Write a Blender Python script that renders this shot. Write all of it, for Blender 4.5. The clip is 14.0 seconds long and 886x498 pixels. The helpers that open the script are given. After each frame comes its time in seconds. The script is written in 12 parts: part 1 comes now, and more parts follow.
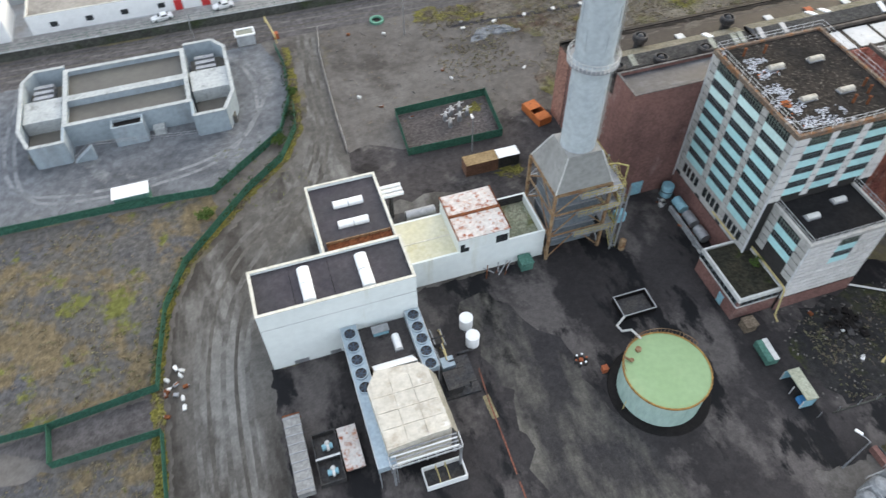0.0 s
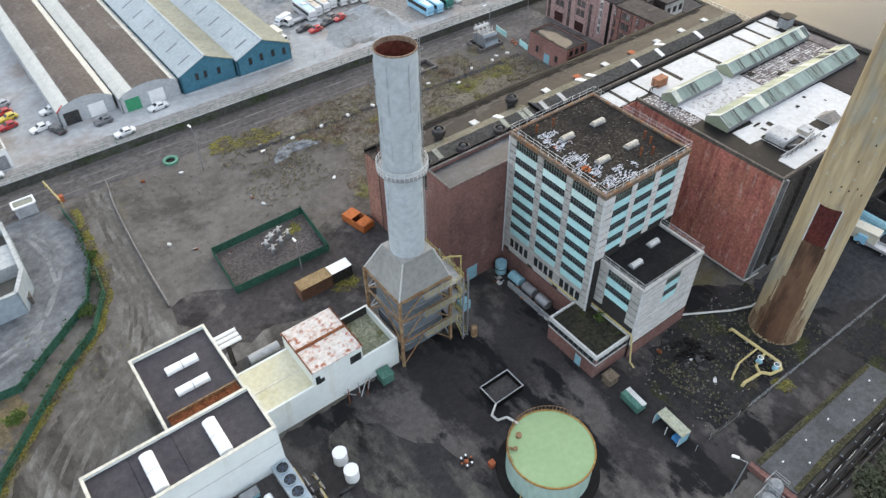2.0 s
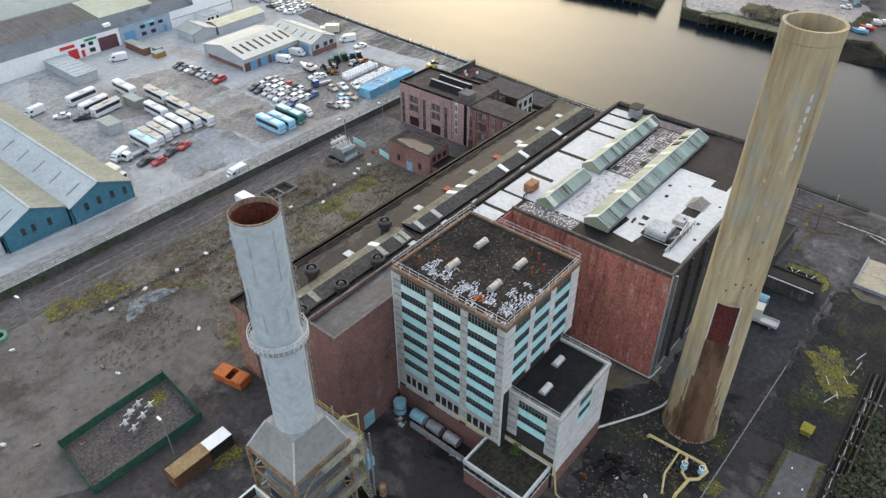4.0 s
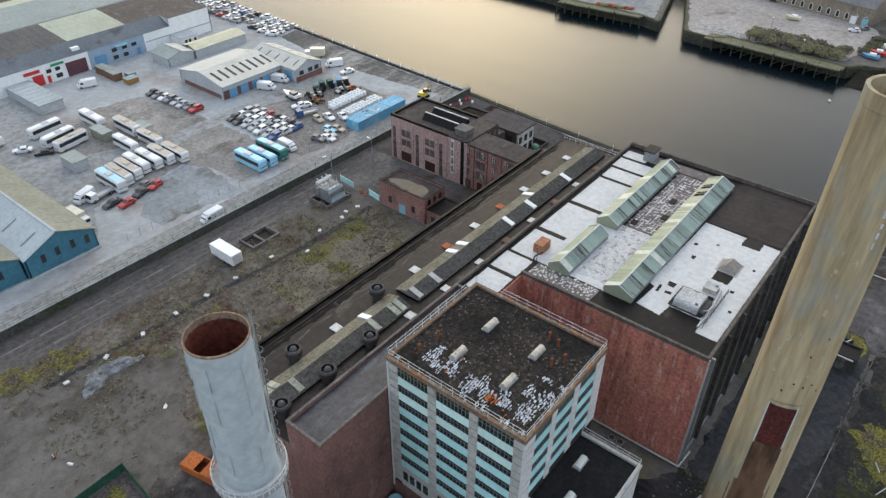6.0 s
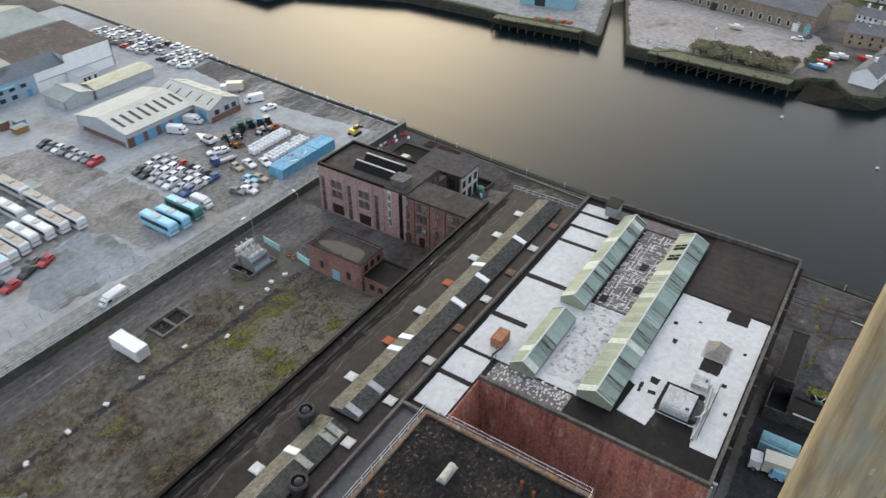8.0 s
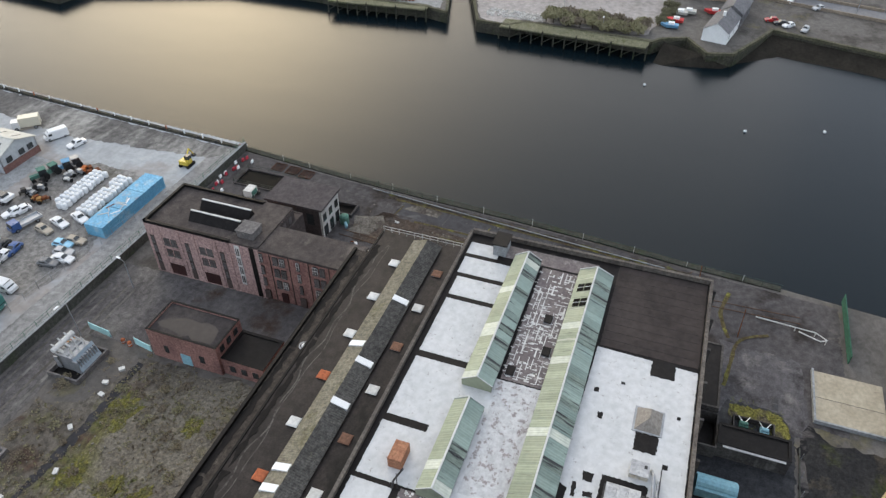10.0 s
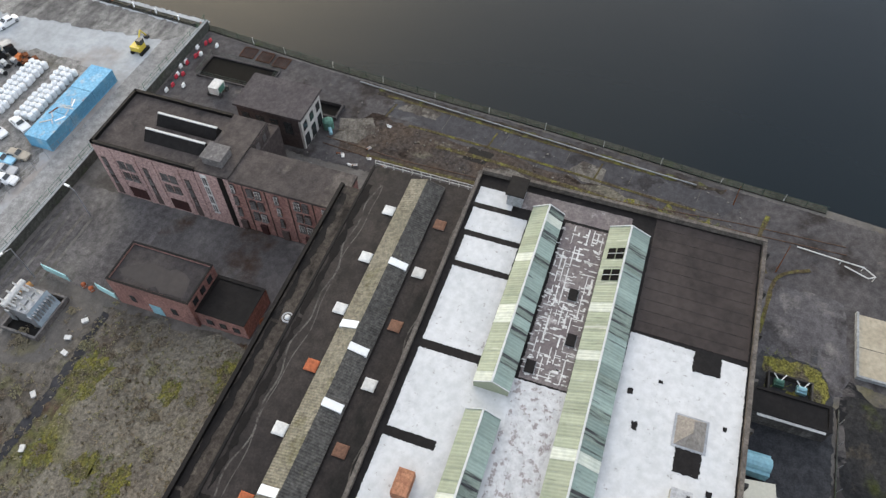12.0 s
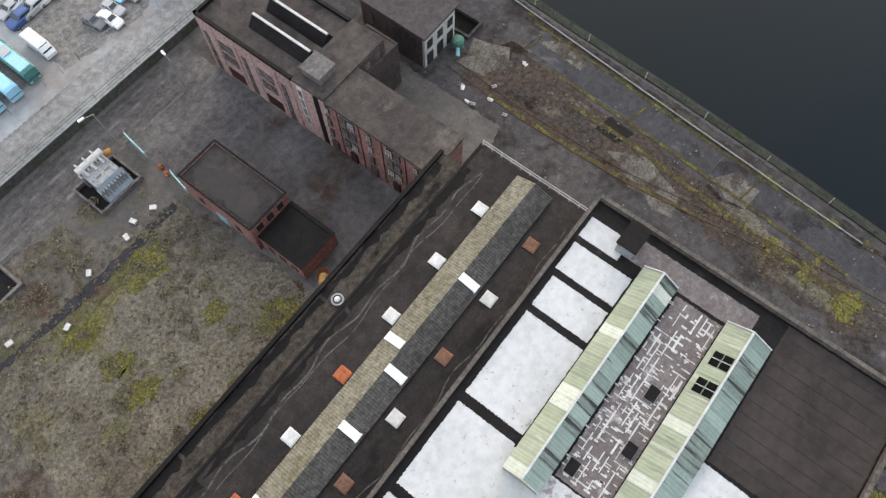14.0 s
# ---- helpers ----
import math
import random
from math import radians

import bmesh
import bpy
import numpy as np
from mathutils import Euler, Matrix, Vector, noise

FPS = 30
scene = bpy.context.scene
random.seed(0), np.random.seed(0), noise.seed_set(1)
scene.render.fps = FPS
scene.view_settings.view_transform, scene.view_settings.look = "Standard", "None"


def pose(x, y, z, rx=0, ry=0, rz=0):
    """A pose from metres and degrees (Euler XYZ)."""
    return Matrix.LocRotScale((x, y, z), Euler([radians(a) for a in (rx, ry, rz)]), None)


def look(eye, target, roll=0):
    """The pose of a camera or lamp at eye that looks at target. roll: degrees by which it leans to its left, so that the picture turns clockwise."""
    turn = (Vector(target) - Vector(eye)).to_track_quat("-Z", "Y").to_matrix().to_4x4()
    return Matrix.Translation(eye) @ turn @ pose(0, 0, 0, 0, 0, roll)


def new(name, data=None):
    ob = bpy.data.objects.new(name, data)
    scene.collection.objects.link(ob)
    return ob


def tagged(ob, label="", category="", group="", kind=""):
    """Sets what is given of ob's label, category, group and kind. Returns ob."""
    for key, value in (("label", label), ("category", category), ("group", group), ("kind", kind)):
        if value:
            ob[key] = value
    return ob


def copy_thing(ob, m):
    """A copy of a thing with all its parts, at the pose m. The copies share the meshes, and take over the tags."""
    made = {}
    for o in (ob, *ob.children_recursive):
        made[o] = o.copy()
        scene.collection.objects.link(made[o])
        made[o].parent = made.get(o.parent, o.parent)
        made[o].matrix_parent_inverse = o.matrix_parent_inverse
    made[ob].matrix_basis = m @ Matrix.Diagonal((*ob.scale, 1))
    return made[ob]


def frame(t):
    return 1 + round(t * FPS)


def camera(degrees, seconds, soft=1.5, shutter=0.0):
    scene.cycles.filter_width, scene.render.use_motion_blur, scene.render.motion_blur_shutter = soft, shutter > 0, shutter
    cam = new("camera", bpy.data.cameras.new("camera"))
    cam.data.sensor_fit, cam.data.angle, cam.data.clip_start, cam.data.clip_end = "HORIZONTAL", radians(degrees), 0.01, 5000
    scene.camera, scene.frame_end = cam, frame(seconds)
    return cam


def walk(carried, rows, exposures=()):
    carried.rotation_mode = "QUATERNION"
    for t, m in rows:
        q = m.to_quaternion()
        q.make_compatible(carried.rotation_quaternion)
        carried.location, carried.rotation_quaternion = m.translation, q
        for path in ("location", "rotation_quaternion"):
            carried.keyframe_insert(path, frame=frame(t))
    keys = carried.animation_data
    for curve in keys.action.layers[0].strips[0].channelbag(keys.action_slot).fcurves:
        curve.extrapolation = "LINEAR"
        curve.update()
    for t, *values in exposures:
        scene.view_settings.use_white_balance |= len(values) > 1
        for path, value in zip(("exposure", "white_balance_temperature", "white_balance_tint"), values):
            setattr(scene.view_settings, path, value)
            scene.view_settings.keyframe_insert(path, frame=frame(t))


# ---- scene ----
cam = camera(64.0, 14.0, soft=1.35, shutter=0.3)
PATH = [
    (0, (-0.588, -0.161, 84.464), (-0.204, 1.049, 82.919), -0.7),
    (0.5, (-0.495, 0.377, 84.584), (0.071, 1.565, 83.078), -0.7),
    (1, (-0.237, 1.244, 84.68), (0.438, 2.426, 83.215), -0.7),
    (1.5, (0.31, 2.54, 84.832), (1.082, 3.715, 83.41), -0.8),
    (2, (1.219, 4.341, 84.965), (2.082, 5.501, 83.582), -0.8),
    (2.5, (2.38, 6.544, 85.103), (3.342, 7.68, 83.767), -0.7),
    (3, (3.966, 9.059, 85.24), (5.029, 10.159, 83.952), -0.8),
    (3.5, (5.947, 11.717, 85.291), (7.114, 12.767, 84.052), -0.8),
    (3.7, (6.866, 12.822, 85.278), (8.067, 13.855, 84.058), -0.8),
    (5.8, (18.107, 25.115, 84.132), (19.359, 26.118, 82.938), 0.3),
    (6, (19.371, 26.324, 84.098), (20.626, 27.325, 82.906), 0.3),
    (6.5, (23.017, 29.433, 84.021), (24.274, 30.433, 82.829), 0.3),
    (7, (27.122, 32.537, 84.014), (28.394, 33.52, 82.823), 0.4),
    (7.5, (31.661, 35.59, 84.009), (32.945, 36.556, 82.818), 0.4),
    (8, (36.582, 38.446, 84.029), (37.928, 39.323, 82.837), 0.2),
    (8.5, (41.704, 41.285, 84.036), (43.13, 42.019, 82.84), -0.0),
    (9, (46.923, 44.071, 84.066), (48.402, 44.689, 82.869), 0.0),
    (9.2, (48.983, 45.097, 84.087), (50.476, 45.689, 82.896), 0.1),
    (11.3, (70.417, 55.088, 84.745), (71.651, 55.494, 83.225), -0.3),
    (11.5, (72.506, 55.987, 84.764), (73.706, 56.379, 83.213), -0.2),
    (12, (77.802, 58.067, 84.794), (78.907, 58.452, 83.172), -0.2),
    (12.5, (83.15, 59.983, 84.757), (84.131, 60.415, 83.069), -0.3),
    (13, (88.544, 61.847, 84.668), (89.406, 62.295, 82.919), -0.3),
    (13.5, (93.943, 63.691, 84.521), (94.673, 64.159, 82.719), -0.3),
    (14, (99.268, 65.537, 84.393), (99.868, 66.004, 82.543), -0.3),
]
walk(cam, [(t, look(eye, target, roll)) for t, eye, target, roll in PATH],
     exposures=[(0.0, 1.19, 6600, 10), (3.0, 1.13, 6600, 10), (3.7, 1.02, 6600, 10), (6.0, 0.72, 6500, 9), (9.0, 0.72, 6550, 10), (11.3, 0.90, 6650, 10), (14.0, 1.06, 6800, 11)])

# ---- light: an even evening overcast, brightest over the river where the sun stands behind it ----
SUN_AZ, SUN_EL = 37.0, 23.5      # degrees from +x towards +y, and above the horizon
world = bpy.data.worlds.new("sky")
scene.world = world
world.use_nodes = True
wn, wl = world.node_tree.nodes, world.node_tree.links
sky = wn.new("ShaderNodeTexSky")
sky.sky_type, sky.sun_disc = "NISHITA", False
sky.sun_elevation, sky.sun_rotation = radians(SUN_EL), radians(90.0 - SUN_AZ)
sky.air_density, sky.dust_density, sky.ozone_density, sky.altitude = 1.0, 3.0, 1.0, 20.0
soft_sky = wn.new("ShaderNodeHueSaturation")
soft_sky.inputs["Saturation"].default_value = 1.2
soft_sky.inputs["Hue"].default_value = 0.512
soft_sky.inputs["Value"].default_value = 0.55
cloud = wn.new("ShaderNodeMix")
cloud.data_type, cloud.blend_type = "RGBA", "ADD"
cloud.inputs[0].default_value = 1.0
cloud.inputs[7].default_value = (4.25, 4.55, 4.86, 1)
wl.new(sky.outputs[0], soft_sky.inputs["Color"])
wl.new(soft_sky.outputs[0], cloud.inputs[6])
wl.new(cloud.outputs[2], wn["Background"].inputs[0])
wn["Background"].inputs[1].default_value = 0.13
sun = new("sun", bpy.data.lights.new("sun", "SUN"))
sun.data.energy, sun.data.angle, sun.data.color = 0.36, radians(84.0), (1.0, 0.85, 0.62)
_a, _e = radians(SUN_AZ), radians(SUN_EL)
sun.matrix_world = look((0, 0, 0), (-math.cos(_a) * math.cos(_e), -math.sin(_a) * math.cos(_e), -math.sin(_e)))

# ---- building tools ----
rnd = random.Random(7)


class Shape:
    """Collects vertices and faces in world metres."""

    def __init__(self):
        self.v, self.f = [], []

    def add(self, verts, faces):
        n = len(self.v)
        self.v += [tuple(p) for p in verts]
        self.f += [tuple(i + n for i in f) for f in faces]
        return self

    def box(self, x0, x1, y0, y1, z0, z1, m=None):
        vs = [(x, y, z) for z in (z0, z1) for x, y in ((x0, y0), (x1, y0), (x1, y1), (x0, y1))]
        if m is not None:
            vs = [tuple(m @ Vector(p)) for p in vs]
        return self.add(vs, [(3, 2, 1, 0), (4, 5, 6, 7), (0, 1, 5, 4), (1, 2, 6, 5), (2, 3, 7, 6), (3, 0, 4, 7)])

    def prism(self, poly, z0, z1):
        """A flat polygon (counter-clockwise) pulled up from z0 to z1."""
        n = len(poly)
        vs = [(x, y, z0) for x, y in poly] + [(x, y, z1) for x, y in poly]
        fs = [tuple(range(n - 1, -1, -1)), tuple(range(n, 2 * n))]
        fs += [(i, (i + 1) % n, n + (i + 1) % n, n + i) for i in range(n)]
        return self.add(vs, fs)

    def sheet(self, poly, z):
        return self.add([(x, y, z) for x, y in poly], [tuple(range(len(poly)))])

    def ridge(self, x0, x1, y0, y1, ze, zr, base):
        """A gable body along x: eaves at ze, ridge at zr, standing on base."""
        ym = (y0 + y1) / 2
        sec = [(y0, base), (y1, base), (y1, ze), (ym, zr), (y0, ze)]
        vs = [(x, y, z) for x in (x0, x1) for y, z in sec]
        return self.add(vs, [(4, 3, 2, 1, 0)[::1], (5, 6, 7, 8, 9)] + [(i, (i + 1) % 5, 5 + (i + 1) % 5, 5 + i) for i in range(5)])

    def rod(self, a, b, r, n=6, r2=None, caps=True):
        a, b = Vector(a), Vector(b)
        d = (b - a).normalized()
        u = d.orthogonal().normalized()
        w = d.cross(u)
        r2 = r if r2 is None else r2
        vs = [a + (u * math.cos(t) + w * math.sin(t)) * r for t in [2 * math.pi * i / n for i in range(n)]]
        vs += [b + (u * math.cos(t) + w * math.sin(t)) * r2 for t in [2 * math.pi * i / n for i in range(n)]]
        fs = [(i, (i + 1) % n, n + (i + 1) % n, n + i) for i in range(n)]
        if caps:
            fs += [tuple(range(n - 1, -1, -1)), tuple(range(n, 2 * n))]
        return self.add(vs, fs)

    def pipe(self, pts, r, n=8):
        for a, b in zip(pts, pts[1:]):
            self.rod(a, b, r, n)
        for p in pts[1:-1]:
            self.ball(p, r * 1.02, 8, 5)
        return self

    def ball(self, c, r, n=10, k=6, sz=1.0):
        vs, fs = [], []
        for j in range(k + 1):
            a = math.pi * j / k
            for i in range(n):
                t = 2 * math.pi * i / n
                vs.append((c[0] + r * math.sin(a) * math.cos(t), c[1] + r * math.sin(a) * math.sin(t), c[2] - r * sz * math.cos(a)))
        for j in range(k):
            for i in range(n):
                fs.append((j * n + i, j * n + (i + 1) % n, (j + 1) * n + (i + 1) % n, (j + 1) * n + i))
        return self.add(vs, fs)

    def lathe(self, c, prof, n=32):
        """Turns the outline prof, rows of (radius, height), round the upright axis at c."""
        vs = [(c[0] + r * math.cos(2 * math.pi * i / n), c[1] + r * math.sin(2 * math.pi * i / n), c[2] + z) for r, z in prof for i in range(n)]
        fs = [(j * n + i, j * n + (i + 1) % n, (j + 1) * n + (i + 1) % n, (j + 1) * n + i) for j in range(len(prof) - 1) for i in range(n)]
        return self.add(vs, fs)

    def disc(self, c, r, n=24):
        return self.add([(c[0] + r * math.cos(2 * math.pi * i / n), c[1] + r * math.sin(2 * math.pi * i / n), c[2]) for i in range(n)], [tuple(range(n))])

    def frame_wall(self, poly, z0, z1, t):
        """A closed upstand of thickness t inside the outline poly (counter-clockwise rectangle x0,x1,y0,y1)."""
        x0, x1, y0, y1 = poly
        self.box(x0, x1, y0, y0 + t, z0, z1)
        self.box(x0, x1, y1 - t, y1, z0, z1)
        self.box(x0, x0 + t, y0 + t, y1 - t, z0, z1)
        return self.box(x1 - t, x1, y0 + t, y1 - t, z0, z1)


def base_of(ob):
    p = Vector((0, 0, 0))
    while ob is not None:
        p += ob.location
        ob = ob.parent
    return p


def part(name, shape, material, parent=None, label="", smooth=False):
    """Links a shape as one mesh object under a thing or a part."""
    me = bpy.data.meshes.new(name)
    o = base_of(parent)
    me.from_pydata([(x - o.x, y - o.y, z - o.z) for x, y, z in shape.v], [], shape.f)
    me.materials.append(material)
    if smooth:
        me.shade_smooth()
        try:
            me.set_sharp_from_angle(angle=radians(35))
        except Exception:
            pass
    me.update()
    ob = new(name, me)
    if parent is not None:
        ob.parent = parent
    if label:
        ob["label"] = label
    return ob


def mend(ob):
    """Makes the faces of a mesh point outwards."""
    bm = bmesh.new()
    bm.from_mesh(ob.data)
    bmesh.ops.recalc_face_normals(bm, faces=bm.faces)
    bm.to_mesh(ob.data)
    bm.free()
    return ob


def thing(name, label, category, loc=(0, 0, 0), group="", kind=""):
    ob = new(name)
    ob.empty_display_size = 0.3
    ob.location = loc
    return tagged(ob, label, category, group, kind)


def ground_piece(name, poly, z, material, label, category="ground", rough_edge=0.0, seed=1, thick=0.0):
    """A level piece of ground with an outline that may be ragged."""
    pts = list(poly)
    if rough_edge:
        r = random.Random(seed)
        out = []
        for (xa, ya), (xb, yb) in zip(pts, pts[1:] + pts[:1]):
            n = max(1, int(math.hypot(xb - xa, yb - ya) / (rough_edge * 2.2)))
            for i in range(n):
                s = i / n
                out.append((xa + (xb - xa) * s + r.uniform(-1, 1) * rough_edge, ya + (yb - ya) * s + r.uniform(-1, 1) * rough_edge))
        pts = out
    bm = bmesh.new()
    face = bm.faces.new([bm.verts.new((x, y, z)) for x, y in pts])
    face.normal_update()
    if face.normal.z < 0:
        face.normal_flip()
    if thick:
        ext = bmesh.ops.extrude_face_region(bm, geom=[face])
        bmesh.ops.translate(bm, vec=(0, 0, thick), verts=[g for g in ext["geom"] if isinstance(g, bmesh.types.BMVert)])
        bmesh.ops.recalc_face_normals(bm, faces=bm.faces)
    bmesh.ops.triangulate(bm, faces=bm.faces)
    me = bpy.data.meshes.new(name)
    bm.to_mesh(me)
    bm.free()
    me.materials.append(material)
    return tagged(new(name, me), label, category, "", "structure")


# ---- materials ----
def mat(name, a, b, s1=0.25, s2=3.0, rough=0.85, metal=0.0, bump=0.25, streak=1.0, stain=None, stain2=None, spread=0.0, spec=0.09, fine=0.35, detail=6.0, bump_size=0.02):
    """A weathered surface: two colours by broad noise, grain by fine noise, stains as (colour, scale, from, to[, stretch])."""
    m = bpy.data.materials.new(name)
    m.use_nodes = True
    nt, n, l = m.node_tree, m.node_tree.nodes, m.node_tree.links
    p = n["Principled BSDF"]
    geo = n.new("ShaderNodeNewGeometry")

    def noise_at(scale, det, stretch=(1, 1, 1), off=0.0, rough_n=0.6):
        mp = n.new("ShaderNodeMapping")
        mp.inputs["Scale"].default_value = stretch
        mp.inputs["Location"].default_value = (off, off * 1.7, off * 0.6)
        l.new(geo.outputs["Position"], mp.inputs["Vector"])
        t = n.new("ShaderNodeTexNoise")
        t.inputs["Scale"].default_value, t.inputs["Detail"].default_value, t.inputs["Roughness"].default_value = scale, det, rough_n
        l.new(mp.outputs[0], t.inputs["Vector"])
        return t.outputs["Fac"]

    def ramp(fac, lo, hi):
        r = n.new("ShaderNodeMapRange")
        r.inputs["From Min"].default_value, r.inputs["From Max"].default_value = lo, hi
        l.new(fac, r.inputs["Value"])
        return r.outputs["Result"]

    def mix(kind, fac, x, y):
        k = n.new("ShaderNodeMix")
        k.data_type, k.blend_type = "RGBA", kind
        if isinstance(fac, float):
            k.inputs[0].default_value = fac
        else:
            l.new(fac, k.inputs[0])
        for sock, val in ((k.inputs[6], x), (k.inputs[7], y)):
            if isinstance(val, tuple):
                sock.default_value = (*val, 1)
            else:
                l.new(val, sock)
        return k.outputs[2]

    st = (1, 1, streak)
    broad = noise_at(s1, detail, st)
    grain = noise_at(s2, 5.0, st, 3.3)
    col = mix("MIX", ramp(broad, 0.36, 0.64), a, b)
    for k, s in enumerate((stain, stain2)):
        if s:
            stretch = s[4] if len(s) > 4 else (1, 1, 1)
            col = mix("MIX", ramp(noise_at(s[1], 7.0, stretch, 11.0 + 7 * k, 0.65), s[2], s[3]), col, s[0])
    g = mix("MIX", ramp(grain, 0.36, 0.64), (1 - fine,) * 3, (1 + fine * 0.6,) * 3)
    col = mix("MULTIPLY", 1.0, col, g)
    if fine > 0.16:
        speck = noise_at(max(4.5, s2 * 2.0), 3.0, st, 21.7, 0.7)
        col = mix("MULTIPLY", 1.0, col, mix("MIX", ramp(speck, 0.40, 0.62), (1 - fine * 0.6,) * 3, (1 + fine * 0.5,) * 3))
    if spread:
        info = n.new("ShaderNodeObjectInfo")
        isl = n.new("ShaderNodeMapRange")
        l.new(info.outputs["Random"], isl.inputs["Value"])
        isl.inputs["To Min"].default_value, isl.inputs["To Max"].default_value = 1 - spread, 1 + spread
        comb = n.new("ShaderNodeCombineColor")
        for i in range(3):
            l.new(isl.outputs["Result"], comb.inputs[i])
        col = mix("MULTIPLY", 1.0, col, comb.outputs[0])
    l.new(col, p.inputs["Base Color"])
    rr = n.new("ShaderNodeMapRange")
    rr.inputs["To Min"].default_value, rr.inputs["To Max"].default_value = max(0.03, rough - 0.12), min(1.0, rough + 0.1)
    l.new(broad, rr.inputs["Value"])
    l.new(rr.outputs["Result"], p.inputs["Roughness"])
    p.inputs["Metallic"].default_value = metal
    p.inputs["Specular IOR Level"].default_value = spec
    if bump:
        bp = n.new("ShaderNodeBump")
        bp.inputs["Strength"].default_value, bp.inputs["Distance"].default_value = bump, bump_size
        l.new(grain, bp.inputs["Height"])
        l.new(bp.outputs[0], p.inputs["Normal"])
    return m


def bricks(name, a, b):
    """Small bricks on upright walls, too fine to pick apart from the air, with broad weathering."""
    m = mat(name, a, b, 0.12, 2.5, 0.9, stain=((a[0] * 0.45, a[1] * 0.45, a[2] * 0.5), 0.18, 0.55, 0.75, (1, 1, 0.4)))
    return m


# ground
M_WASTE = mat("gravel_waste", (0.132, 0.124, 0.115), (0.098, 0.090, 0.082), 0.045, 0.8, 0.95, stain=((0.066, 0.060, 0.054), 0.10, 0.52, 0.64), stain2=((0.125, 0.112, 0.065), 0.06, 0.57, 0.66), fine=0.18, bump=0.4, bump_size=0.08)
M_SCRUB = mat("scrub_soil", (0.088, 0.078, 0.066), (0.126, 0.114, 0.096), 0.11, 1.1, 0.97, stain=((0.098, 0.098, 0.036), 0.10, 0.55, 0.66), stain2=((0.064, 0.042, 0.031), 0.13, 0.53, 0.63), fine=0.38, bump=0.8, bump_size=0.12)
M_DRYGRASS = mat("dry_grass_field", (0.164, 0.150, 0.120), (0.118, 0.105, 0.086), 0.14, 2.0, 0.98, stain=((0.115, 0.108, 0.045), 0.10, 0.54, 0.66), stain2=((0.195, 0.170, 0.130), 0.22, 0.55, 0.68), fine=0.42, bump=0.8, bump_size=0.1)
M_YARD = mat("worn_dark_asphalt", (0.022, 0.020, 0.0205), (0.040, 0.036, 0.036), 0.07, 1.2, 0.82, stain=((0.085, 0.077, 0.073), 0.10, 0.50, 0.58, (1, 0.7, 1)), stain2=((0.008, 0.008, 0.009), 0.13, 0.53, 0.58, (1, 0.45, 1)), fine=0.18, spec=0.2, bump=0.2)
M_WORNYARD = mat("worn_pale_yard", (0.034, 0.032, 0.033), (0.050, 0.047, 0.045), 0.08, 1.2, 0.85, stain=((0.135, 0.128, 0.108), 0.085, 0.44, 0.60, (1.5, 0.6, 1)), stain2=((0.012, 0.012, 0.012), 0.13, 0.56, 0.64, (1, 0.5, 1)), fine=0.2, bump=0.2)
M_ROAD = mat("grey_asphalt", (0.112, 0.107, 0.098), (0.086, 0.080, 0.072), 0.06, 0.7, 0.9, stain=((0.175, 0.17, 0.158), 0.07, 0.52, 0.64, (1.8, 0.35, 1)), stain2=((0.056, 0.051, 0.045), 0.10, 0.50, 0.60, (1.6, 0.45, 1)), fine=0.2, bump=0.2)
M_DARKROAD = mat("dark_site_road", (0.102, 0.096, 0.096), (0.072, 0.067, 0.067), 0.08, 1.0, 0.88, stain=((0.125, 0.118, 0.112), 0.09, 0.54, 0.64, (0.5, 1.2, 1)), stain2=((0.028, 0.028, 0.03), 0.12, 0.6, 0.72, (0.2, 1, 1)), fine=0.3, bump=0.2)
# The estate's bluish base puts distant haze into the concrete colour.
M_ESTATE = mat("pale_yard_concrete", (0.345, 0.362, 0.372), (0.285, 0.298, 0.305), 0.05, 0.7, 0.9, stain=((0.255, 0.235, 0.22), 0.035, 0.50, 0.60), stain2=((0.40, 0.40, 0.39), 0.07, 0.6, 0.72), fine=0.13, bump=0.15)
M_GRAVELPALE = mat("pale_gravel", (0.27, 0.295, 0.315), (0.20, 0.217, 0.23), 0.08, 1.2, 0.95, stain=((0.14, 0.137, 0.13), 0.10, 0.53, 0.63), fine=0.17, bump=0.3)
M_QUAY = mat("old_quay_asphalt", (0.058, 0.055, 0.057), (0.080, 0.074, 0.073), 0.08, 0.9, 0.9, stain=((0.036, 0.031, 0.029), 0.12, 0.52, 0.62), stain2=((0.135, 0.122, 0.108), 0.16, 0.61, 0.70), fine=0.26, bump=0.3)
M_MOSS = mat("yellow_moss", (0.150, 0.142, 0.034), (0.115, 0.105, 0.036), 0.4, 3.0, 1.0, stain=((0.085, 0.072, 0.054), 0.35, 0.48, 0.58), fine=0.6, bump=0.9, bump_size=0.08)
M_CONCRETE = mat("weathered_concrete", (0.30, 0.31, 0.315), (0.22, 0.23, 0.235), 0.15, 1.6, 0.9, stain=((0.12, 0.12, 0.115), 0.2, 0.6, 0.78, (1, 1, 0.3)), fine=0.2)

